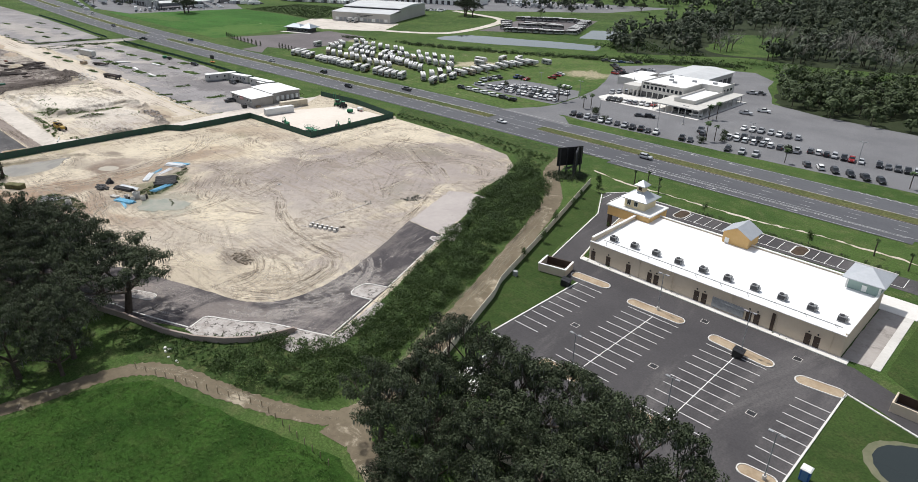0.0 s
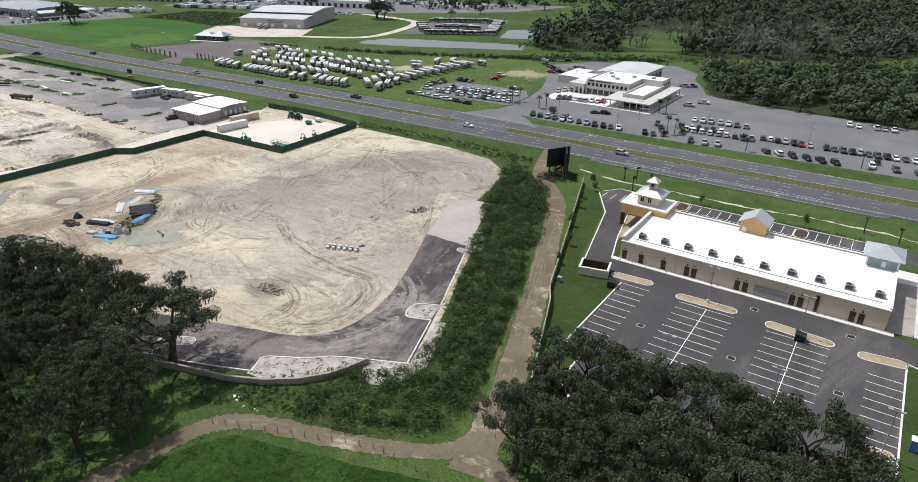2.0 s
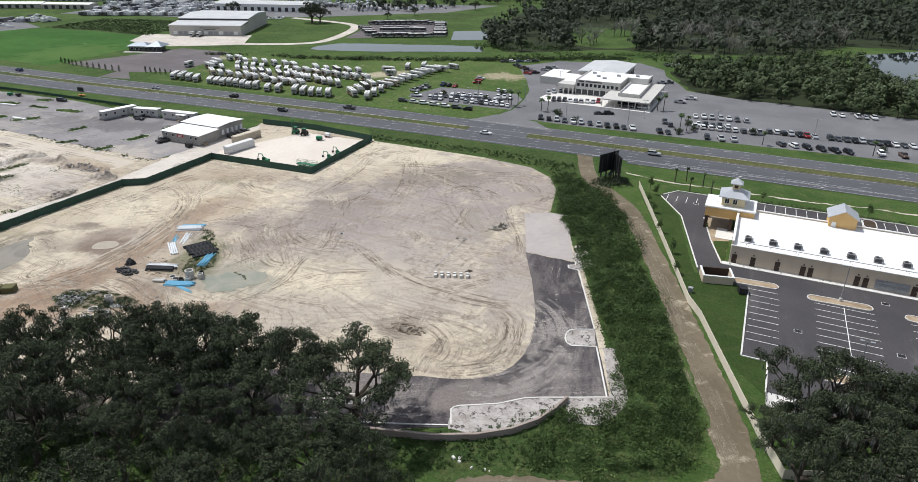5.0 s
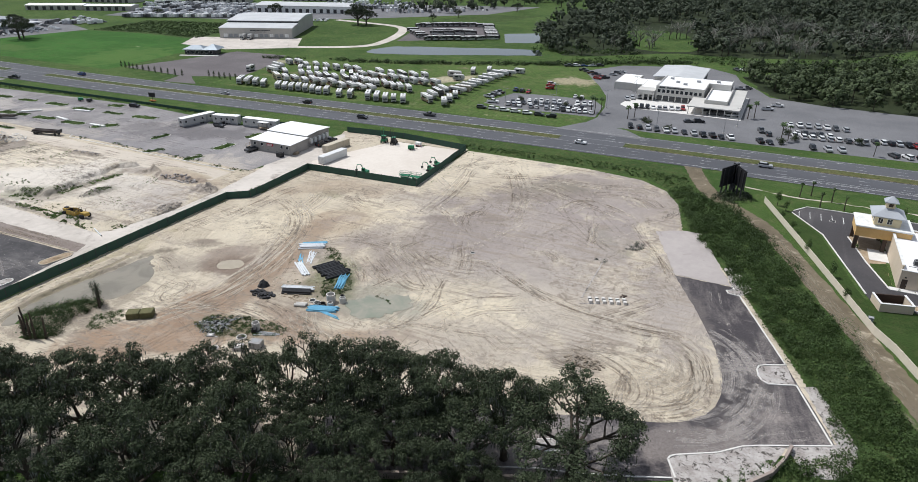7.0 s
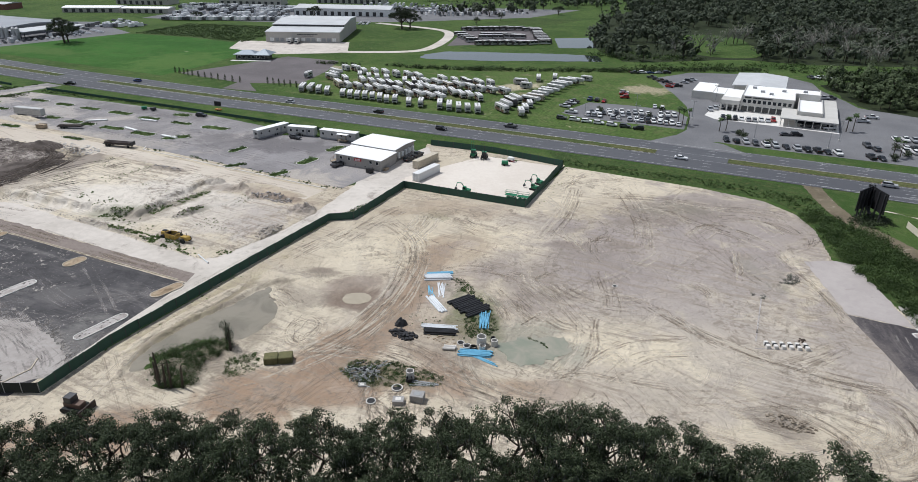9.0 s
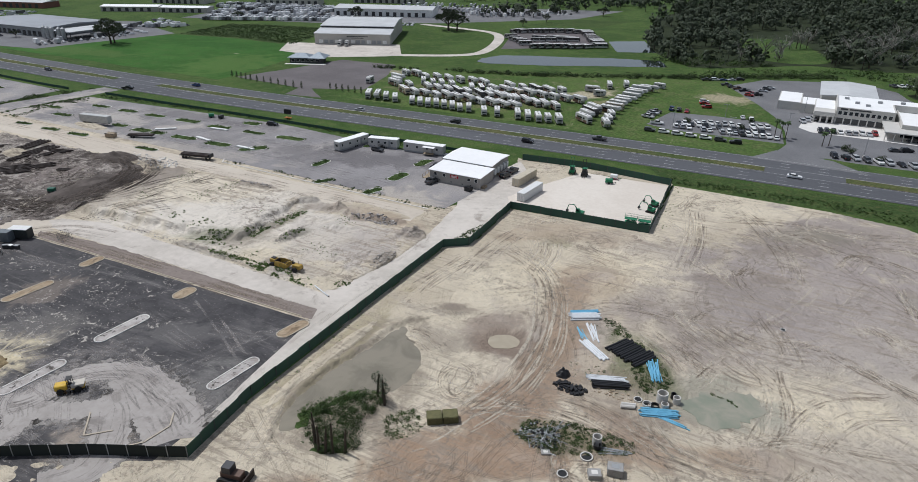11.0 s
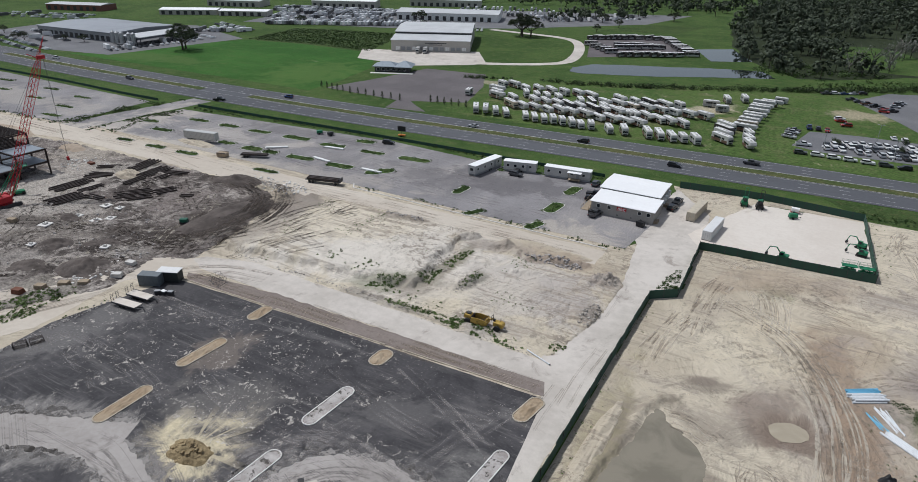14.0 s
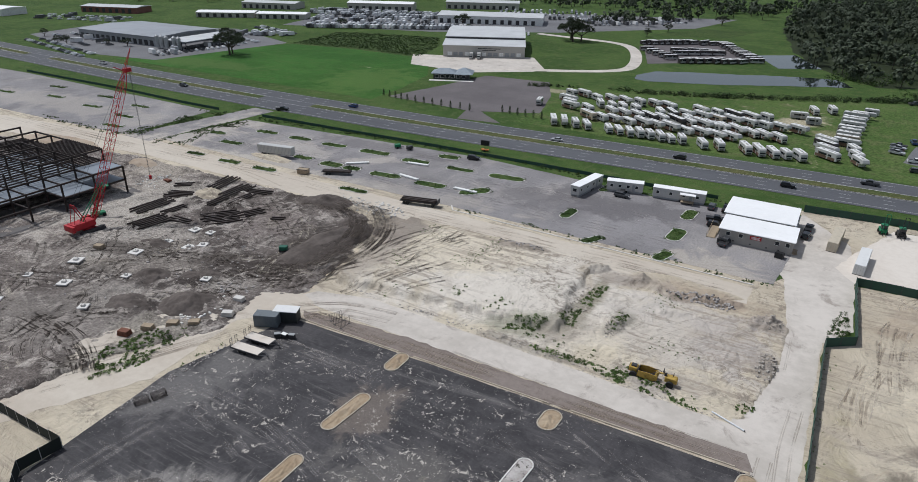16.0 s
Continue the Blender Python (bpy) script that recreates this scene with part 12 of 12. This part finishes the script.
pipes(-187.3, 42.6, 20, 6, 4.5, 0.1, GALV, "grey metal pipes on the weeds", 1, 10, 13)


def ring(x, y, r, h, label, z=0.04, dark=False):
    t = thing("concrete_ring", label, "concrete ring", pose(x, y, z), "concrete rings")
    mb = MB()
    n = 18
    v = []
    for rr, zz in ((r, 0), (r, h), (r * 0.82, h), (r * 0.82, 0)):
        v += [(rr * math.cos(6.2832 * i / n), rr * math.sin(6.2832 * i / n), zz) for i in range(n)]
    f = []
    for a in range(4):
        b = (a + 1) % 4
        f += [(a * n + i, a * n + (i + 1) % n, b * n + (i + 1) % n, b * n + i) for i in range(n)]
    part("wall", mb.add(v, f), CONCRETE if not dark else BLACK, t)
    part("floor", MB().bar((0, 0, 0), (0, 0, 0.08), r * 0.8, n=18), BLACK, t)
    return t


ring(-183.6, 58.4, 0.95, 1.9, "tall pale concrete manhole ring")
ring(-181.3, 59.3, 0.65, 1.2, "pale concrete manhole ring")
ring(-185.6, 56.2, 0.8, 0.5, "low pale concrete ring")
ring(-187.3, 56.9, 0.75, 0.25, "flat pale concrete ring")
ring(-184.3, 56.3, 0.7, 0.6, "low dark ring among the pipes", dark=True)
ring(-182.8, 57.0, 0.65, 0.9, "pale concrete manhole ring")
ring(-182.0, 60.3, 0.5, 1.0, "black plastic drain ring standing up", dark=True)
ring(-190.9, 39.4, 1.0, 0.3, "flat pale concrete ring")
ring(-190.4, 43.0, 0.75, 1.6, "tall grey manhole cone")
ring(-190.0, 42.0, 0.6, 0.9, "black plastic barrel ring", dark=True)
ring(-193.0, 34.4, 0.85, 0.2, "flat round concrete lid")
ring(-166.6, 93.4, 0.6, 0.15, "round manhole rim flush in the sand")
VAULT = mottled("grey_precast", (0.26, 0.255, 0.25), (0.36, 0.35, 0.34), (0.18, 0.17, 0.16), 0.6, 4.0, 0.9, 0.3, 0.03)
for i, (x, y, rz, sx, sy, h) in enumerate(((-188.7, 36.2, 25, 0.95, 0.8, 0.9), (-186.2, 38.3, 15, 1.15, 0.9, 1.4), (-196.8, 37.4, 30, 0.7, 0.6, 0.25))):
    t = thing("concrete_vault", "square grey precast concrete box", "concrete box", pose(x, y, 0.04, 0, 0, rz), "concrete boxes")
    part("box", MB().box(-sx, sx, -sy, sy, 0, h), VAULT, t, bevel=0.04)
    part("opening", MB().box(-sx * 0.5, sx * 0.5, -sy * 0.5, sy * 0.5, h, h + 0.03), GREYPAINT if i == 1 else KERB, t)
rubble("scrap_heap", "heap of black scrap and tyres", -198.5, 54.4, 3.0, 1.5, 90, 21, BLACK, 0.12, 0.5, 0.5)
mound("scrap_mound", "dark heap of scrap pipe ends", -201, 57.4, 1.4, 1.2, 1.8, BLACK, 21)
rubble("scrap_heap", "tangled heap of grey scrap", -199.5, 40.2, 3.4, 3.0, 46, 22, GREYPAINT, 0.06, 0.28, 0.7)
rubble("scrap_heap", "tangled heap of dark scrap", -198.6, 40.6, 3.4, 3.2, 70, 23, BLACK, 0.08, 0.35, 0.6)
rubble("scrap_heap", "scattered timber and scrap beside the pipes", -191, 56.5, 4, 1.2, 40, 24, WOOD, 0.08, 0.35, 0.2)
for i_ in range(6):
    pipes(-200.6 + 0.8 * i_, 39.4 + (i_ * 1.7) % 3.4, 31 * i_, 3, 2.2 + (i_ * 0.9) % 1.8, 0.06, (GALV, WHITEPIPE, GREYPAINT)[i_ % 3], "tangled grey scrap tubes on the heap", 2, 60, 60 + i_)
pipes(-199, 41, 10, 5, 4, 0.07, GALV, "bent grey scrap tubes", 2, 40, 25)
pipes(-197, 43, 80, 5, 4, 0.07, GALV, "bent grey scrap tubes", 1, 40, 26)
for i, (x, y, rz) in enumerate(((-199.6, 25.4, 100), (-198.2, 24.2, 80), (-195.6, 25.6, 10))):
    t = thing("pallet_stack", "stack of weathered timber pallets", "pallets", pose(x, y, 0.04, 0, 0, rz), "pallet stacks")
    for k in range(4 - i):
        pl = MB()
        for j in range(5):
            pl.box(-0.9, 0.9, -0.55 + j * 0.24, -0.41 + j * 0.24, k * 0.18 + 0.1, k * 0.18 + 0.14)
        pl.box(-0.9, -0.8, -0.55, 0.55, k * 0.18, k * 0.18 + 0.1).box(0.8, 0.9, -0.55, 0.55, k * 0.18, k * 0.18 + 0.1)
        part("pallet", pl, WOOD, t)
# row of white barrier blocks in a staked square
for i in range(6):
    t = thing("barrier_block", "pale concrete block with dark ends", "concrete block", pose(-134.4 + i * 1.36, 83.3 + i * 0.52, 0.04, 0, 0, 25), "barrier blocks")
    part("block", MB().box(-0.35, 0.35, -0.95, 0.95, 0, 0.75), KERB, t, bevel=0.05)
    part("strap", MB().box(-0.37, 0.37, -0.2, 0.25, 0.05, 0.78), BLACK, t)
rubble("block_debris", "dark debris beside the pale blocks", -128.3, 88.6, 0.9, 0.7, 22, 31, BROWN, 0.1, 0.35, 0.3)
tw = MB()
for a, b in (((-136.4, 84), (-136.6, 103)), ((-136.4, 81.4), (-126.4, 85.6))):
    ln_ = math.hypot(b[0] - a[0], b[1] - a[1])
    tw.box(0, ln_, -0.14, 0.14, 0, 0.12, math.degrees(math.atan2(b[1] - a[1], b[0] - a[0])), (a[0], a[1], 0.03))
tagged(part("trench_line", tw, ROCKY), "low line of spoil along a trench", "spoil", kind="structure")
shrubbery("lot_bush", "small dry bush on the sand", [[(-138.4, 102.6), (-136.2, 102.6), (-136.2, 104.6), (-138.4, 104.6)], [(-134, 112), (-130, 113), (-128, 117), (-132, 118)]], 1.2, 57, MOSS, 0.3, 0.8, 0.7, 40, 0.12)
# site fence posts along the meadow
t = thing("meadow_fence", "old wooden post fence along the meadow", "fence")
for i in range(22):
    x = -62 - i * 2.0
    y = 37.6 - 0.02 * i - (0.0 if x > -80 else (-(x + 80)) * 0.42)
    part("post", MB().bar((x, y, -0.1), (x, y, 1.2), 0.07, n=6), WOOD, t)
t = thing("pipe_offcut", "long white pipe lying beside the site road", "pipe", pose(-258.4, 60.4, 0.05, 0, 0, -22))
part("pipe", MB().bar((-3, 0, 0.15), (3, 0, 0.15), 0.15, n=8), WHITEPIPE, t)
part("end_cap", MB().bar((3, 0, 0.15), (3.1, 0, 0.15), 0.17, n=8), BLACK, t)
for i, (x, y) in enumerate(((-334.8, 50.8), (-333.4, 50.2), (-331.5, 49.8))):
    t = thing("crowd_barrier", "thin dark leaning fence panel", "barrier", pose(x, y, 0.05, 0, 0, 70 + 8 * i), "leaning panels")
    fr2 = MB().box(-1.4, 1.4, -0.02, 0.02, 0.05, 0.1).box(-1.4, 1.4, -0.02, 0.02, 1.7, 1.75)
    for k in range(8):
        fr2.box(-1.4 + k * 0.39, -1.36 + k * 0.39, -0.02, 0.02, 0.05, 1.75)
    part("frame", fr2, DARKMETAL, t)
    part("foot", MB().box(-1.3, -1.1, -0.4, 0.4, 0, 0.06).box(1.1, 1.3, -0.4, 0.4, 0, 0.06), DARKMETAL, t)

# weeds and scraps round the stacked pipes
shrubbery("weeds", "patches of weeds round the stacked pipes", [[(-199, 54), (-184, 52), (-183, 62), (-188, 72), (-200, 82), (-204, 72)]], 0.5, 58, LEAF3, 0.12, 0.4, 0.45, 36, 0.08, lambda x, y: noise.noise(Vector((x * 0.16, y * 0.16, 31))) > 0.12)
rubble("rubble_heap", "scatter of dark scraps and clods round the pipes", -192.5, 62, 8, 7, 110, 29, WOOD, 0.06, 0.22, 0.1)


# ---- wheel tracks over the bare ground ----
def track_ribbons(name, label, poly, n, seed, mat, z, lo, hi, heads, curve=0.02, arcs=(), width=(0.12, 0.24), gauge=0.95, spread=12, pair=1, relief=None):
    """Pairs of long thin curving ruts inside an outline, in one mesh."""
    rg_, mb = random.Random(seed), MB()

    def inside(x, y):
        c = False
        for i in range(len(poly)):
            (x0, y0), (x1, y1) = poly[i], poly[(i + 1) % len(poly)]
            if (y0 > y) != (y1 > y) and x < (x1 - x0) * (y - y0) / (y1 - y0) + x0:
                c = not c
        return c

    def lay(pts):
        pts = [p for p in pts if inside(*p)]
        if len(pts) < 5:
            return
        for k in range(pair):
            off = rg_.uniform(-1.5, 1.5) * k
            for o in (-gauge - 0.16, -gauge + 0.16, gauge - 0.16, gauge + 0.16):
                q = []
                for i, (x, y) in enumerate(pts):
                    (ax, ay), (bx_, by_) = pts[max(0, i - 1)], pts[min(len(pts) - 1, i + 1)]
                    l_ = math.hypot(bx_ - ax, by_ - ay) or 1
                    q.append((x - (by_ - ay) / l_ * (o + off), y + (bx_ - ax) / l_ * (o + off)))
                k0 = len(mb.v)
                ribbon(q, rg_.uniform(*width), z + rg_.uniform(0, 0.012), mb, 0, 0.04, rg_)
                if relief is not None:
                    mb.v[k0:] = [(vx, vy, relief(vx, vy) + 0.03) for vx, vy, _ in mb.v[k0:]]

    starts = scatter(poly, n, seed)
    for x, y in starts:
        a = radians(rg_.choice(heads) + rg_.gauss(0, spread))
        k = rg_.gauss(0, curve)
        pts, ln_ = [], rg_.uniform(lo, hi)
        for i in range(int(ln_ / 1.6)):
            pts.append((x, y))
            if not inside(x, y):
                break
            x, y = x + 1.6 * math.cos(a), y + 1.6 * math.sin(a)
            a += k * 1.6 + rg_.gauss(0, 0.01)
        lay(pts)
    for cx, cy, r0, r1, a0, a1, m in arcs:
        for _ in range(m):
            r, s = rg_.uniform(r0, r1), rg_.uniform(a0, a1)
            e = s + rg_.uniform(35, 120)
            ox, oy = rg_.gauss(0, 1.0), rg_.gauss(0, 1.0)
            k = max(6, int(r * radians(e - s) / 1.4))
            lay([(cx + ox + r * math.cos(radians(s + (e - s) * i / k)), cy + oy + r * math.sin(radians(s + (e - s) * i / k))) for i in range(k + 1)])
    return tagged(part(name, mb, mat), label, "tracks", kind="stuff")


LOT = [(-243, 12), (-244, 92), (-239, 98), (-239.5, 124), (-200, 127), (-201, 168), (-160, 168), (-133, 159), (-128, 150), (-124, 131), (-121, 104), (-112, 84), (-108, 64), (-112, 53), (-126, 46), (-160, 22), (-205, -2), (-238, -8)]
ARCS = ((-120, 66, 4, 13, -90, 20, 22), (-222, 118, 3, 13, 0, 150, 12), (-140, 72, 6, 22, 200, 330, 8), (-140, 150, 4, 18, -20, 120, 12), (-172, 60, 12, 26, 180, 260, 6), (-168, 100, 12, 24, 170, 230, 6), (-225, 88, 6, 16, 50, 120, 5))
track_ribbons("wheel_tracks", "faint brown wheel tracks curving over the sand lot", LOT, 44, 401, RUTDARK, 0.05, 12, 60, (60, 65, 25, -30, 100, 150), 0.018, ARCS, relief=lot_h)
track_ribbons("wheel_tracks", "faint pale wheel tracks curving over the sand lot", LOT, 30, 402, RUTPALE, 0.048, 10, 45, (60, 25, -30, 120), 0.025, ARCS[:6], relief=lot_h)
track_ribbons("wheel_tracks", "dense brown ruts along the lot's haul way", [(-240, -2), (-214, 26), (-196, 46), (-206, 58), (-205, 80), (-216, 104), (-206, 106), (-197, 84), (-196, 62), (-176, 46), (-196, 16), (-222, 2)], 46, 403, RUTDARK, 0.062, 10, 34, (38, 42, 95, 88), 0.012, relief=lot_h)
track_ribbons("wheel_tracks", "pale dusty wheel arcs on the lot road", [(-119, 103), (-108.5, 103), (-97, 77), (-90, 57.5), (-97, 53), (-104, 49), (-112, 42), (-140, 28), (-160, 18), (-160, 22), (-124, 46), (-114, 51), (-107.5, 57), (-106, 65), (-111, 82)], 34, 404, RUTROAD, 0.075, 8, 26, (110, 30, 28), 0.01, ((-119, 66, 14, 22, -80, 0, 30),))
track_ribbons("wheel_tracks", "dark ruts through the site soil", [(-350, 56), (-358, 48), (-366, 10), (-372, -8), (-420, -40), (-430, 30), (-425, 84), (-430, 98), (-378, 100), (-362, 95), (-353, 76)], 150, 405, RUTSOIL, 0.06, 8, 40, (40, 60, 110, 150, 15), 0.03, ((-378, 76, 20, 30, -60, 40, 40), (-372, 20, 4, 12, 0, 200, 14), (-398, 36, 5, 16, 0, 300, 14)), relief=soil_h)
track_ribbons("wheel_tracks", "pale wheel marks through the site soil", [(-350, 56), (-358, 48), (-366, 10), (-420, -40), (-430, 30), (-425, 84), (-378, 100), (-353, 76)], 40, 406, RUTPALE, 0.058, 6, 26, (40, 60, 110, 150), 0.03, relief=soil_h)
track_ribbons("wheel_tracks", "brown wheel tracks over the pale building ground", [(-346, 60), (-262, 63), (-258, 98), (-300, 103), (-350, 102), (-350, 78)], 9, 407, RUTDARK, 0.05, 8, 45, (5, 175, 20, 60, 120), 0.025, (), relief=rough_h)
track_ribbons("wheel_tracks", "pale dusty streaks on the black asphalt", [(-344, -4), (-347, 20), (-341, 45), (-256, 48.5), (-250, 20), (-262, -4)], 26, 408, RUTDUST, 0.072, 10, 45, (-22, 0, 8, 170, 85), 0.01, ((-275, 10, 5, 14, 0, 200, 14),), pair=2)
track_ribbons("wheel_tracks", "long brown ruts along the sandy haul road", [(-560, 94), (-465, 102), (-400, 102), (-262, 104.5), (-262, 111), (-425, 112), (-475, 112), (-560, 103)], 34, 409, RUTDARK, 0.056, 30, 90, (1, 181), 0.002, (), spread=1.5)
track_ribbons("wheel_tracks", "brown ruts along the site road", [(-340, 53.5), (-262, 52.5), (-254, 52), (-249, 20), (-247.6, 20), (-247.8, 94), (-254, 94), (-256, 60), (-334, 61)], 6, 410, RUTDARK, 0.06, 12, 50, (0, 180, 88, 92), 0.003, (), spread=2)
track_ribbons("wheel_tracks", "long soft wheel marks on the grey lot", [(-470, 120), (-466, 150), (-360, 160), (-290, 156), (-262, 130), (-262, 118)], 40, 411, RUTDUST, 0.065, 20, 70, (5, 185, 170), 0.006, (), spread=8)
track_ribbons("wheel_tracks", "brown ruts along the dirt track", [(-103, 145), (-86.5, 99), (-78.5, 74), (-72, 57), (-71, 46), (-68, 46), (-69.5, 57), (-76, 72), (-84, 95), (-100, 138)], 24, 412, RUTTRACK, 0.066, 10, 30, (110, 290), 0.004, (), spread=2)
track_ribbons("wheel_tracks", "dark ruts curving from the soil on to the pale sand", [(-370, 52), (-340, 52), (-322, 70), (-330, 101), (-366, 108), (-376, 100), (-366, 88), (-362, 60)], 30, 413, RUTSOIL, 0.06, 10, 40, (75, 85, 100, 60), 0.02, ((-378, 76, 22, 33, -60, 20, 30),), spread=8, relief=lambda x, y: max(soil_h(x, y), rough_h(x, y)) + 0.03)
track_ribbons("wheel_tracks", "long brown ruts along the dirt verge of the asphalt", [(-343, 47.6), (-254, 50), (-254.5, 54), (-300, 53.2), (-340, 51)], 26, 414, RUTDARK, 0.07, 20, 60, (2, 182), 0.003, (), spread=2)


def rut_bundle(name, label, line, n, seed, mat, half, relief):
    """A well-worn way: many thin ruts side by side along one line."""
    rg_, mb = random.Random(seed), MB()
    for _ in range(n):
        o = rg_.uniform(-half, half)
        pts = []
        for i, (x, y) in enumerate(line):
            (ax, ay), (bx_, by_) = line[max(0, i - 1)], line[min(len(line) - 1, i + 1)]
            l_ = math.hypot(bx_ - ax, by_ - ay) or 1
            k = o + rg_.uniform(-0.9, 0.9)
            pts.append((x - (by_ - ay) / l_ * k, y + (bx_ - ax) / l_ * k))
        k0 = len(mb.v)
        ribbon(pts, rg_.uniform(0.12, 0.3), 0.06, mb, 3, 0.04, rg_)
        mb.v[k0:] = [(vx, vy, relief(vx, vy) + 0.035) for vx, vy, _ in mb.v[k0:]]
    return tagged(part(name, mb, mat), label, "tracks", kind="stuff")


rut_bundle("wheel_tracks", "dark worn ruts looping through the site soil", [(-412, 10), (-397.6, 16.6), (-385.4, 18.5), (-375.1, 18.1), (-366, 15), (-362, 12.5)], 24, 501, RUTSOIL, 2.6, soil_h)
rut_bundle("wheel_tracks", "dark worn ruts through the site soil", [(-400, 50), (-392, 52), (-382, 55), (-372, 55), (-362, 55), (-352, 60)], 22, 502, RUTSOIL, 2.4, soil_h)
rut_bundle("wheel_tracks", "brown ruts along the pale drive beside the asphalt", [(-372, -8), (-364, 10), (-354, 32), (-347, 46), (-338, 55), (-325, 57)], 22, 503, RUTDARK, 3.2, lambda x, y: 0.03)
# the single ruts of the sand lot, dark where damp sand is turned up and pale where it has dried
_rg = random.Random(79)
_dark, _pale = MB(), MB()
_bare = soften((_in & (_road < 0.2)).astype(float), 3) > 0.9
for pts in RUT_LINES:
    pts = [p for p in pts if _bare[min(max(int((p[0] - LX) / CELL), 0), _bare.shape[0] - 1), min(max(int((p[1] - LY) / CELL), 0), _bare.shape[1] - 1)]]
    if len(pts) < 4:
        continue
    tint = _dark if _rg.random() < 0.68 else _pale
    k0 = len(tint.v)
    ribbon(pts, _rg.uniform(0.12, 0.42), 0.06, tint, 0, 0.05, _rg)
    tint.v[k0:] = [(vx, vy, lot_h(vx, vy) + 0.03) for vx, vy, _ in tint.v[k0:]]
tagged(part("wheel_ruts", _dark, RUTDEEP), "brown ruts pressed into the sand lot in curving bundles", "tracks", kind="stuff")
tagged(part("wheel_ruts", _pale, RUTPALE), "pale dry ruts over the sand lot in curving bundles", "tracks", kind="stuff")
